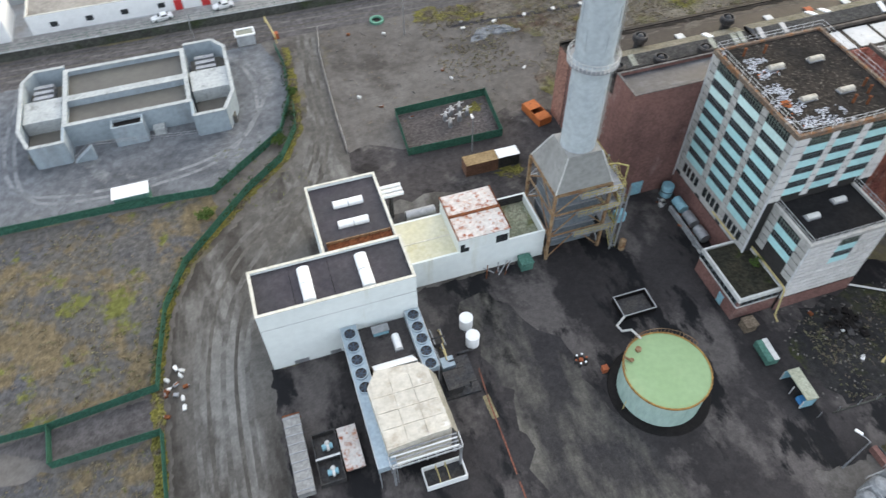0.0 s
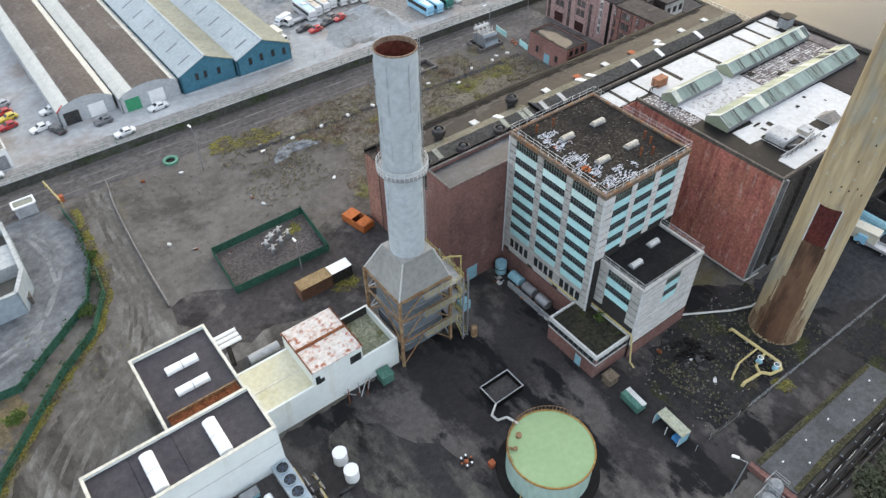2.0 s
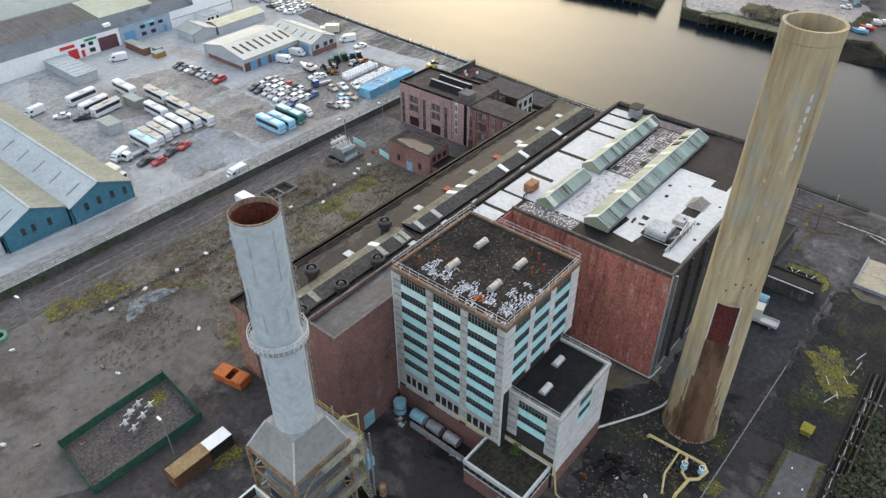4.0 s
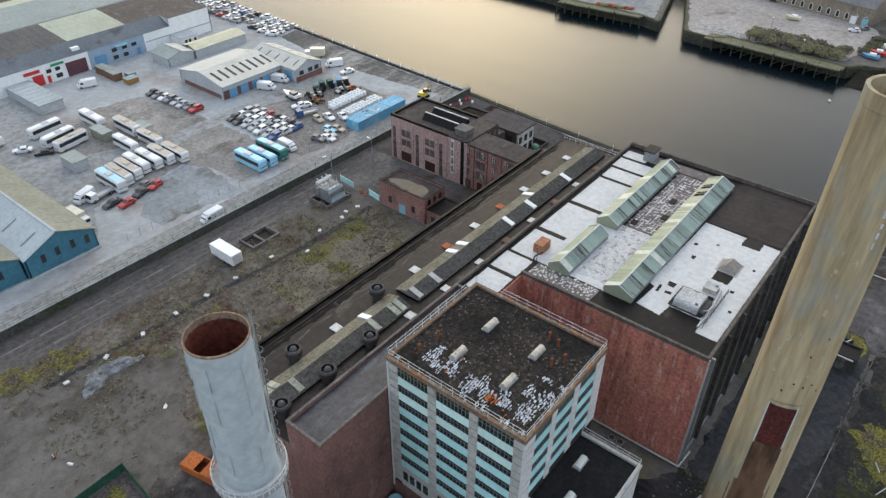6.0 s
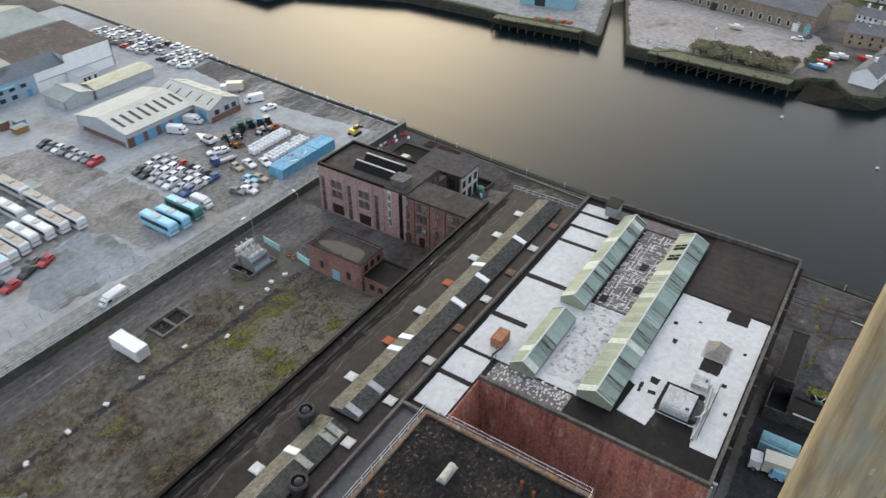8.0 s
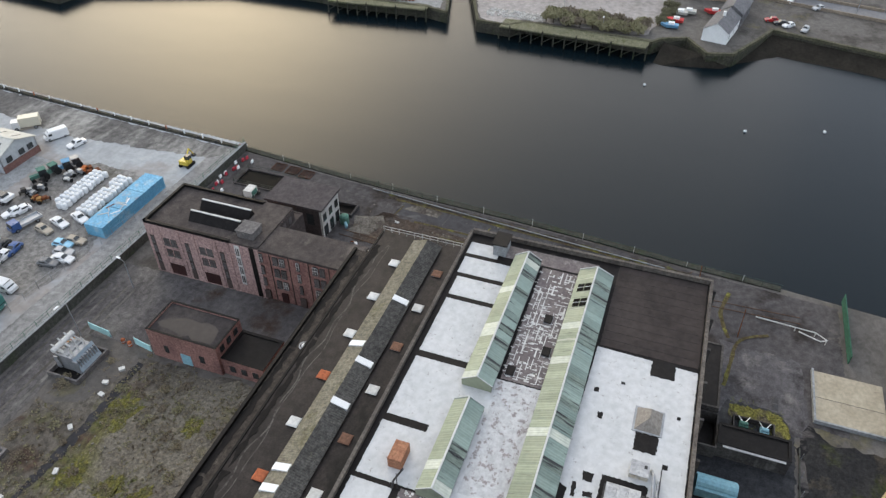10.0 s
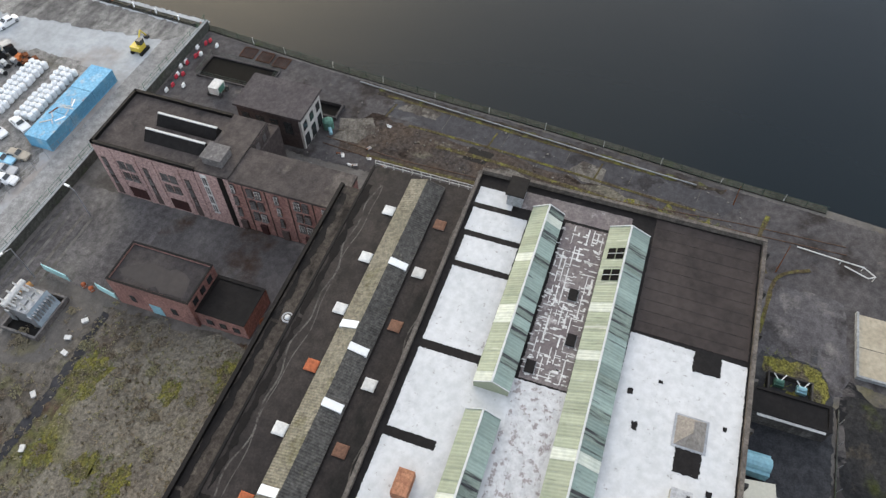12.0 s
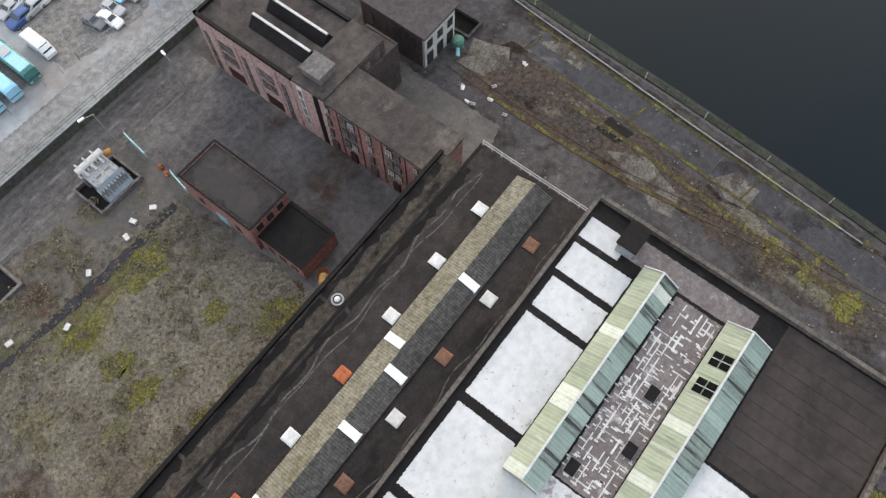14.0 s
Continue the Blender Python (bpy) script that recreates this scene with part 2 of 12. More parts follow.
# ---- ground, river, roads ----
WATER_Z = -3.6
QUAY = [(190.0, 420.0), (181.0, 300.0), (175.2, 215.0), (172.2, 172.0), (170.2, 136.0), (167.8, 112.0), (166.6, 95.0), (165.6, 75.0), (164.2, 56.0), (162.6, 40.0), (161.6, 25.0), (160.0, 10.0), (155.0, -40.0), (148.0, -140.0)]
FAR = [(160.0, -220.0), (236.0, -120.0), (262.0, -40.0), (272.0, 0.0), (279.0, 27.0), (270.0, 31.0), (258.0, 37.0), (256.0, 44.0), (265.0, 50.0), (262.0, 57.0), (258.5, 59.5), (260.0, 80.0), (261.0, 97.0), (257.0, 101.0), (257.5, 111.0), (300.0, 128.0), (360.0, 150.0), (360.0, 156.0), (302.0, 134.5), (260.5, 122.0), (262.5, 129.0), (261.5, 158.0), (263.0, 169.0), (263.0, 203.0), (246.0, 247.0), (233.0, 249.0), (236.0, 279.0), (250.0, 300.0), (262.0, 420.0)]


def river_ground():
    bm = bmesh.new()

    def face(pts):
        f = bm.faces.new([bm.verts.new(p) for p in pts])
        f.normal_update()
        if abs(f.normal.z) > 0.5 and f.normal.z < 0:
            f.normal_flip()

    face([(-2500, 2500, 0), (190, 2500, 0)] + [(x, y, 0) for x, y in QUAY] + [(148, -2500, 0), (-2500, -2500, 0)])
    face([(2500, 2500, 0), (2500, -2500, 0), (160, -2500, 0)] + [(x, y, 0) for x, y in FAR] + [(262, 2500, 0)])
    bed = -7.0
    for line in ([(190, 2500)] + QUAY + [(148, -2500)], [(160, -2500)] + FAR + [(262, 2500)]):
        for a, b in zip(line, line[1:]):
            f = bm.faces.new([bm.verts.new(p) for p in ((*a, 0), (*b, 0), (*b, bed), (*a, bed))])
    face([(100, 2500, bed), (400, 2500, bed), (400, -2500, bed), (100, -2500, bed)])
    bmesh.ops.remove_doubles(bm, verts=bm.verts, dist=0.001)
    bmesh.ops.triangulate(bm, faces=bm.faces)
    me = bpy.data.meshes.new("ground")
    bm.to_mesh(me)
    bm.free()
    me.materials.append(M_WASTE)
    tagged(new("ground", me), "grey-brown gravelly industrial ground reaching past the river", "ground", "", "structure")


river_ground()

m = bpy.data.materials.new("river_water")
m.use_nodes = True
_n, _l = m.node_tree.nodes, m.node_tree.links
_p = _n["Principled BSDF"]
_p.inputs["Base Color"].default_value = (0.0030, 0.0074, 0.0102, 1)
_p.inputs["Roughness"].default_value = 0.22
_p.inputs["IOR"].default_value = 1.222
_g = _n.new("ShaderNodeNewGeometry")
_h = []
for sc, det, dist in ((0.35, 4.0, 0.05), (0.05, 3.0, 0.25)):
    t = _n.new("ShaderNodeTexNoise")
    t.inputs["Scale"].default_value, t.inputs["Detail"].default_value = sc, det
    mp = _n.new("ShaderNodeMapping")
    mp.inputs["Scale"].default_value = (1.6, 0.8, 1)
    mp.inputs["Rotation"].default_value = (0, 0, 0.3)
    _l.new(_g.outputs["Position"], mp.inputs["Vector"])
    _l.new(mp.outputs[0], t.inputs["Vector"])
    bp = _n.new("ShaderNodeBump")
    bp.inputs["Strength"].default_value, bp.inputs["Distance"].default_value = 0.25, dist
    _l.new(t.outputs["Fac"], bp.inputs["Height"])
    if _h:
        _l.new(_h[-1].outputs[0], bp.inputs["Normal"])
    _h.append(bp)
_l.new(_h[-1].outputs[0], _p.inputs["Normal"])
M_WATER = m
s = Shape().add([(100, 2400, WATER_Z), (400, 2400, WATER_Z), (400, -2400, WATER_Z), (100, -2400, WATER_Z)], [(3, 2, 1, 0)])
tagged(part("river_water", s, M_WATER), "smooth dark river water reflecting a pale evening sky", "water", "", "structure")

# quay wall facing and coping, piece by piece along the bank
M_COPING = mat("stone_coping", (0.055, 0.054, 0.046), (0.036, 0.036, 0.03), 0.3, 2.0, 0.9, stain=((0.035, 0.045, 0.018), 0.3, 0.55, 0.7))
M_QUAYWALL = mat("wet_quay_wall", (0.045, 0.045, 0.036), (0.075, 0.07, 0.055), 0.3, 2.0, 0.8, stain=((0.03, 0.042, 0.015), 0.3, 0.5, 0.7))
qw = thing("quay_wall", "dark wet stone quay wall with a mossy coping along the river", "quay wall", (166, 90, 0), kind="structure")
for a, b in zip(QUAY[1:10], QUAY[2:11]):
    d = Vector((b[0] - a[0], b[1] - a[1], 0))
    n = Vector((-d.y, d.x, 0)).normalized()
    s = Shape()
    o = [Vector((*a, 0)), Vector((*b, 0))]
    for lo, hi, t0, t1, nm, mt in ((-7, -0.05, 0.02, 0.35, "facing", M_QUAYWALL), (-0.05, 0.22, -0.9, 0.42, "coping", M_COPING)):
        s = Shape()
        q = [o[0] + n * t0, o[1] + n * t0, o[1] + n * t1, o[0] + n * t1]
        s.prism([(p.x, p.y) for p in q], lo, hi)
        mend(part(nm, s, mt, qw))

fw = thing("far_sea_wall", "dark weedy sea wall along the far bank", "sea wall", (258, 80, 0), kind="structure")
for a, b in zip(FAR[2:27], FAR[3:28]):
    d = Vector((b[0] - a[0], b[1] - a[1], 0))
    n = Vector((-d.y, d.x, 0)).normalized()
    o = [Vector((*a, 0)), Vector((*b, 0))]
    q = [o[0] + n * 0.02, o[1] + n * 0.02, o[1] + n * 0.3, o[0] + n * 0.3]
    mend(part("facing", Shape().prism([(p.x, p.y) for p in q], -7, -0.6), M_QUAYWALL, fw))
    q = [o[0] - n * 0.5, o[1] - n * 0.5, o[1] + n * 0.36, o[0] + n * 0.36]
    mend(part("coping", Shape().prism([(p.x, p.y) for p in q], -0.6, 0.2), bpy.data.materials.get("mossy_sea_coping") or mat("mossy_sea_coping", (0.115, 0.108, 0.075), (0.075, 0.074, 0.048), 0.3, 2.0, 0.95, stain=((0.05, 0.05, 0.04), 0.3, 0.55, 0.7), fine=0.3), fw))

# ---- the site's surfaces ----
ground_piece("road", [(-23, -30), (-22.2, 39), (-21.7, 55), (-20, 66.3), (-16, 75), (-9.2, 81), (2.3, 93.3), (5.6, 100), (7.4, 108), (8.6, 116), (9.2, 131), (16, 131), (14.2, 128), (12.6, 115), (11.8, 100), (11.3, 91), (21, 86.5), (50, 86.3), (49.2, 72), (36, 70), (13, 76), (13, 60), (-8, 60), (-8, 52), (0, 30), (4, -30)], 0.02, M_ROAD, "worn grey asphalt access road curving round the plant", "road", 0.25, 3)
ground_piece("yard", [(-8.4, 53), (-8.6, 30), (-6, 12), (-2, -30), (60, -30), (52, 18), (62, 17.6), (128, 16.5), (134, 22.6), (110, 23.4), (104, 38), (89, 38), (76, 47), (62, 47), (60, 67), (50, 68), (34, 60), (13, 59.6), (13, 53.2)], 0.035, M_YARD, "dark oil-stained asphalt yard", "yard", 0.35, 5)
ground_piece("stained_ground", [(15, 78), (26, 77.4), (36, 72), (48, 73), (48.8, 86), (50, 92), (42, 94), (30, 90.5), (20, 90), (13, 93), (11.8, 88)], 0.028, mat("stained_purple_asphalt", (0.066, 0.060, 0.059), (0.046, 0.042, 0.042), 0.08, 1.0, 0.9, stain=((0.105, 0.097, 0.090), 0.12, 0.54, 0.64), stain2=((0.030, 0.027, 0.026), 0.11, 0.54, 0.63), fine=0.25), "dark stained asphalt round the containers", "yard", 1.0, 31)
ground_piece("yard_strip", [(-23, 48.5), (-36, 48.5), (-44, 53.0), (-23, 54)], 0.03, M_DARKROAD, "dark asphalt side track", "road", 0.2, 8)
ground_piece("scrub", [(52, 92.6), (112, 92.4), (111, 119), (101.5, 122), (99, 129), (84, 129.6), (40, 131), (44, 124), (58, 112), (50, 100)], 0.045, M_SCRUB, "brown scrubby waste ground with moss and dry weeds", "ground", 0.9, 9)
ground_piece("grass_field", [(76, 92.4), (112, 92.4), (111, 112), (100, 116.5), (78, 117)], 0.06, M_DRYGRASS, "matted dry grass and moss over gravel", "ground", 0.8, 19)
ground_piece("site_road", [(-60, 129.5), (100, 129.6), (104, 130.6), (112, 131.5), (113, 119), (130, 119), (130, 96), (112, 92.6), (126, 92.4), (130, 96), (129, 136.6), (-60, 138.5)], 0.05, M_DARKROAD, "dark asphalt road inside the site wall", "road", 0.15, 11)
ground_piece("brick_yard", [(112.5, 91.6), (133, 91.6), (133, 119.5), (118, 119.5), (112.5, 98)], 0.066, mat("stained_yard_asphalt", (0.104, 0.098, 0.097), (0.070, 0.066, 0.066), 0.10, 1.0, 0.85, stain=((0.130, 0.124, 0.118), 0.12, 0.55, 0.66), stain2=((0.055, 0.038, 0.029), 0.10, 0.54, 0.66), fine=0.22), "dark stained asphalt yard before the brick building", "yard", 0.1, 12)
ground_piece("estate_yard", [(-90, 140.5), (172, 138.2), (173.5, 172), (176.4, 215), (182, 300), (-90, 300)], 0.03, M_ESTATE, "pale worn concrete of the trading estate", "yard", 0.2, 13)
ground_piece("estate_lane", [(-90, 140.8), (171, 138.4), (171, 143.6), (-90, 147.6)], 0.05, mat("lane_asphalt", (0.26, 0.258, 0.252), (0.205, 0.202, 0.197), 0.06, 0.9, 0.9, stain=((0.13, 0.125, 0.12), 0.08, 0.56, 0.7, (0.3, 1, 1)), fine=0.25), "grey patched lane along the estate boundary", "road", 0.12, 14)
ground_piece("estate_gravel", [(77, 148), (97, 144.8), (98, 160), (95, 165.4), (82.4, 163), (77, 154)], 0.052, M_GRAVELPALE, "blue-grey loose gravel beside the coach park", "ground", 0.6, 15)
ground_piece("coach_lot", [(79, 176), (82.4, 163.4), (95, 165.8), (98.4, 159.4), (99, 148), (112, 149), (114.4, 166), (113.8, 181), (110.6, 207), (98, 209.4), (86, 205), (78, 190)], 0.051, mat("coach_lot_gravel", (0.255, 0.245, 0.232), (0.190, 0.183, 0.175), 0.07, 1.0, 0.95, stain=((0.31, 0.295, 0.275), 0.06, 0.54, 0.66), stain2=((0.12, 0.112, 0.102), 0.09, 0.55, 0.66), fine=0.25), "worn warm-grey gravel of the coach park", "ground", 0.5, 28)
ground_piece("car_lot", [(115.5, 146.8), (130, 145.4), (141, 151.0), (153.4, 152.6), (154.5, 165), (147.4, 174), (139, 171.6), (127.4, 177.4), (117.4, 175.8)], 0.05, mat("car_lot_gravel", (0.225, 0.218, 0.208), (0.170, 0.163, 0.153), 0.08, 1.0, 0.95, stain=((0.09, 0.085, 0.07), 0.12, 0.57, 0.7), fine=0.35), "brown-grey gravel of the car lot", "ground", 0.5, 16)
ground_piece("estate_road_mid", [(100, 181), (152, 180.5), (152, 175.5), (104, 176), (72, 164), (66, 152), (58, 152), (62, 190), (80, 232), (92, 230), (76, 190)], 0.055, mat("estate_asphalt", (0.275, 0.283, 0.285), (0.235, 0.24, 0.24), 0.06, 0.8, 0.9, stain=((0.15, 0.147, 0.14), 0.09, 0.56, 0.7), fine=0.25), "grey asphalt lane through the estate", "road", 0.3, 26)
ground_piece("dark_apron", [(164, 143), (169.2, 137.5), (170.8, 172), (174, 214), (166, 213), (161, 180)], 0.06, mat("apron_asphalt", (0.095, 0.092, 0.09), (0.13, 0.126, 0.122), 0.05, 0.8, 0.9, stain=((0.27, 0.265, 0.25), 0.06, 0.50, 0.62, (0.5, 1.6, 1)), fine=0.3), "dark patched asphalt apron by the river", "pavement", 0.4, 17)
ground_piece("quay", [(132, 16), (159.5, 16), (161.0, 40), (162.8, 56), (164.2, 75), (165.2, 95), (166.4, 112), (169, 136.6), (141, 136.6), (146, 120), (146, 92), (134.5, 88), (134.2, 38)], 0.04, M_QUAY, "cracked weedy quay of old asphalt and concrete", "quay", 0.15, 18)
# Side yard asphalt holds the shade by the chimney in its colour.
ground_piece("side_yard", [(89, 37.6), (134, 37.6), (135, 23.2), (104, 23.4), (89, 30)], 0.055, mat("side_yard_asphalt", (0.032, 0.033, 0.037), (0.046, 0.046, 0.048), 0.08, 1.1, 0.85, stain=((0.064, 0.063, 0.060), 0.06, 0.56, 0.7), fine=0.3), "asphalt yard beside the boiler house, darkened for shade", "yard", 0.2, 20)
ground_piece("verge", [(62.5, 24.2), (89, 23.9), (91, 30.5), (88, 38.4), (74, 40), (66, 39), (59, 33)], 0.05, mat("weedy_ground", (0.034, 0.033, 0.032), (0.021, 0.021, 0.022), 0.15, 1.8, 0.96, stain=((0.040, 0.046, 0.016), 0.13, 0.53, 0.64), stain2=((0.058, 0.050, 0.039), 0.2, 0.58, 0.68), fine=0.3, bump=0.4, bump_size=0.08), "dark weedy ground with moss and rubble", "ground", 0.7, 21)
ground_piece("left_rough", [(-22.8, 55.5), (-21.5, 68), (-18, 75.8), (-12, 82.2), (-12, 89), (-46, 90.2), (-60, 70), (-45, 53.8)], 0.045, mat("rough_grass", (0.078, 0.078, 0.082), (0.105, 0.098, 0.084), 0.09, 1.0, 0.97, stain=((0.135, 0.108, 0.066), 0.11, 0.49, 0.57), stain2=((0.115, 0.120, 0.036), 0.16, 0.57, 0.63), fine=0.36, bump=0.7, bump_size=0.1), "rough ground with dry grass and moss", "ground", 0.6, 22)
ground_piece("left_rough", [(-23.2, 47.6), (-22.6, 20), (-60, 20), (-60, 46), (-36, 47.6)], 0.045, bpy.data.materials["rough_grass"], "tangled rough grass by the fence", "ground", 0.6, 23)
ground_piece("works_yard", [(-44, 91.5), (-12, 90), (-5, 95.5), (1, 100.5), (4, 108), (4.8, 119.5), (2, 129), (-60, 129), (-62, 92)], 0.04, mat("pale_works_tarmac", (0.165, 0.172, 0.182), (0.125, 0.132, 0.142), 0.06, 0.8, 0.92, stain=((0.095, 0.10, 0.108), 0.08, 0.50, 0.64, (0.5, 1.3, 1)), stain2=((0.20, 0.203, 0.203), 0.12, 0.6, 0.72), fine=0.25), "pale grey tarmac round the treatment tanks", "yard", 0.3, 24)
ground_piece("worn_yard", [(19.5, 56), (23, 57), (28, 50), (31, 44), (32.5, 34), (36, 26), (36, 14), (22, 12), (20, 24), (21, 40)], 0.048, M_WORNYARD, "worn lichen-grey concrete in the dark yard", "yard", 1.0, 29)
ground_piece("concrete_patch", [(17.6, 37.0), (18.5, 37.0), (18.4, 40.5), (17.5, 40.5)], 0.055, mat("tan_cover", (0.26, 0.22, 0.13), (0.2, 0.17, 0.1), 0.2, 1.3, 0.9, stain=((0.05, 0.05, 0.046), 0.25, 0.52, 0.66), fine=0.3), "tan concrete cover strip", "pavement", 0.03, 30)
ground_piece("lane_rough", [(88.4, 8.5), (131, 7.5), (130, 21.8), (88.6, 22.6)], 0.047, bpy.data.materials["weedy_ground"], "dark mossy rough ground beside the lane", "ground", 0.5, 27)
def track(line, width, z, material, label, seed):
    """A worn wheel track of the given width along a bending line."""
    pts = [Vector((*p, 0)) for p in line]
    pts = [pts[0] * 2 - pts[1]] + pts + [pts[-1] * 2 - pts[-2]]
    fine_pts = []
    for p0, p1, p2, p3 in zip(pts, pts[1:], pts[2:], pts[3:]):
        for k in range(6):
            u = k / 6
            fine_pts.append(0.5 * (2 * p1 + (p2 - p0) * u + (2 * p0 - 5 * p1 + 4 * p2 - p3) * u * u + (3 * p1 - p0 - 3 * p2 + p3) * u ** 3))
    fine_pts.append(pts[-2])
    r = random.Random(seed)
    left, right = [], []
    for a, b in zip(fine_pts, fine_pts[1:]):
        d = (b - a).normalized()
        n = Vector((-d.y, d.x, 0)) * width * 0.5
        left.append((a + n * r.uniform(0.7, 1.2)).to_2d())
        right.append((a - n * r.uniform(0.7, 1.2)).to_2d())
    return ground_piece("wheel_track", [tuple(p) for p in left + right[::-1]], z, material, label, "track", 0.0, seed)


M_TRACKPALE = mat("dusty_wheel_track", (0.150, 0.146, 0.136), (0.112, 0.107, 0.098), 0.12, 0.9, 0.95, stain=((0.09, 0.085, 0.077), 0.25, 0.46, 0.56, (1.6, 0.6, 1)), fine=0.2)
M_TRACKDIM = mat("dark_wheel_track", (0.066, 0.061, 0.054), (0.088, 0.082, 0.073), 0.12, 0.9, 0.95, stain=((0.11, 0.104, 0.093), 0.25, 0.46, 0.56, (1.6, 0.6, 1)), fine=0.2)
BEND = [(-14.5, 22), (-14.6, 44), (-13.6, 57), (-10.6, 67), (-4.6, 75.6), (2.4, 83.6), (7.0, 92), (9.3, 102), (10.2, 116), (11.6, 130)]
for k, off in enumerate((-4.2, -2.6, -0.6, 1.1, 2.7)):
    track([(x + off * (1.0 if i < 5 else 0.45), y - off * (0.5 if 2 < i < 7 else 0.0)) for i, (x, y) in enumerate(BEND)], 0.55 if k % 2 else 0.8, 0.026 + 0.003 * k, M_TRACKDIM if k % 2 else M_TRACKPALE, "worn wheel track curving along the road", 210 + k)
M_TRACKBLUE = mat("pale_grey_wheel_track", (0.215, 0.222, 0.228), (0.175, 0.182, 0.19), 0.15, 0.9, 0.95, stain=((0.13, 0.135, 0.142), 0.3, 0.48, 0.58), fine=0.18)
for k, off in enumerate((0.0, 1.6)):
    track([(-44 + off, 126), (-45.5 + off, 112), (-43.5 + off, 101 - off), (-36, 96.6 - off), (-22, 96.0 - off), (-10, 98.6 - off), (-3.4 - 0.3 * off, 104), (-1.2 + off, 113), (-2.4 + off, 122), (-6, 127.6)], 0.7, 0.047 + 0.003 * k, M_TRACKBLUE, "pale wheel track looping round the tanks", 220 + k)
for k, y in enumerate((130.6, 132.2, 134.2, 135.8)):
    track([(-50, y + 1.4), (-10, y + 1.0), (40, y + 0.5), (80, y + 0.2), (106, y + 0.1), (127, y)], 0.5, 0.058 + 0.003 * k, M_TRACKDIM if k % 2 else M_TRACKPALE, "worn wheel track along the site road", 230 + k)
# moss spots
for k, (x, y, r) in enumerate(((101.6, 115.2, 3.6), (102.7, 104.2, 2.0), (90.5, 115, 3.0), (90.6, 108.6, 2.4), (90.4, 104, 2.5), (107.6, 97.4, 3.3), (152.2, 48, 2.4), (151.2, 42.5, 2.6), (152.6, 53.5, 1.7), (97.5, 95.6, 1.7), (44, 126, 5.0), (37, 128, 4.0), (67, 117, 2.2), (110, 18.2, 4.5), (106, 15.5, 3.5), (36, 96, 2.2), (36.5, 78.5, 2.6), (76, 23.0, 2.2), (126, 28.4, 3.0), (92.6, 95.8, 2.0))):
    r2 = random.Random(40 + k)
    poly = [(x + r * r2.uniform(0.5, 1.2) * math.cos(a), y + r * 0.75 * r2.uniform(0.5, 1.2) * math.sin(a)) for a in [2 * math.pi * i / 22 for i in range(22)]]
    ground_piece("moss", poly, 0.075 + 0.0012 * k, M_MOSS, "yellow-green moss patch", "moss", 0.25, k)

# ---- building materials ----
M_REDBRICK = mat("red_brick", (0.205, 0.112, 0.096), (0.158, 0.090, 0.079), 0.12, 2.5, 0.9, stain=((0.10, 0.058, 0.054), 0.12, 0.52, 0.70, (1, 1, 0.5)), stain2=((0.30, 0.215, 0.195), 0.09, 0.57, 0.72, (1, 1, 0.6)), fine=0.2)
M_DARKBRICK = bricks("sooty_brick", (0.25, 0.135, 0.105), (0.31, 0.170, 0.132))
M_PINKBRICK = bricks("pink_brick", (0.41, 0.285, 0.262), (0.33, 0.225, 0.208))
M_WHITEWALL = mat("white_cladding", (0.64, 0.68, 0.66), (0.69, 0.725, 0.70), 0.12, 1.0, 0.55, stain=((0.53, 0.53, 0.44), 0.3, 0.60, 0.78, (1, 1, 0.12)), fine=0.04, bump=0.05)
M_COPWHITE = mat("cream_coping", (0.62, 0.60, 0.52), (0.50, 0.48, 0.40), 0.6, 2.0, 0.7, fine=0.15)
M_FELT = mat("purple_grey_felt", (0.040, 0.036, 0.043), (0.058, 0.052, 0.057), 0.15, 1.2, 0.55, stain=((0.045, 0.042, 0.046), 0.12, 0.5, 0.56), spec=0.17, fine=0.2)
M_FELTBROWN = mat("brown_roof_felt", (0.021, 0.0175, 0.0165), (0.034, 0.028, 0.025), 0.12, 1.0, 0.55, stain=((0.115, 0.105, 0.09), 0.10, 0.62, 0.74, (0.6, 1.4, 1)), stain2=((0.012, 0.011, 0.010), 0.15, 0.56, 0.64, (0.6, 1.5, 1)), spec=0.13, fine=0.3)
M_FELTDARK = mat("black_roof_felt", (0.008, 0.0073, 0.0073), (0.0135, 0.0118, 0.0112), 0.15, 1.2, 0.6, stain=((0.05, 0.044, 0.039), 0.2, 0.62, 0.75), spec=0.12, fine=0.3)
M_VENTWHITE = mat("white_vent_plastic", (0.70, 0.71, 0.70), (0.76, 0.77, 0.76), 0.6, 3.0, 0.5, fine=0.06, bump=0.0)
M_RUST = mat("rust", (0.20, 0.075, 0.032), (0.13, 0.048, 0.024), 0.7, 4.0, 0.85, metal=0.0, fine=0.4)
M_RUSTSTEEL = mat("rusty_cream_steel", (0.30, 0.22, 0.13), (0.22, 0.13, 0.075), 0.5, 3.0, 0.75, stain=((0.17, 0.07, 0.03), 0.9, 0.52, 0.68), fine=0.3)
M_GREYSTEEL = mat("galvanised_steel", (0.34, 0.35, 0.36), (0.26, 0.27, 0.28), 0.4, 2.5, 0.5, metal=0.5, fine=0.15)
M_DARKSTEEL = mat("dark_plant_steel", (0.05, 0.052, 0.056), (0.075, 0.07, 0.066), 0.6, 3.0, 0.6, metal=0.4, fine=0.3)
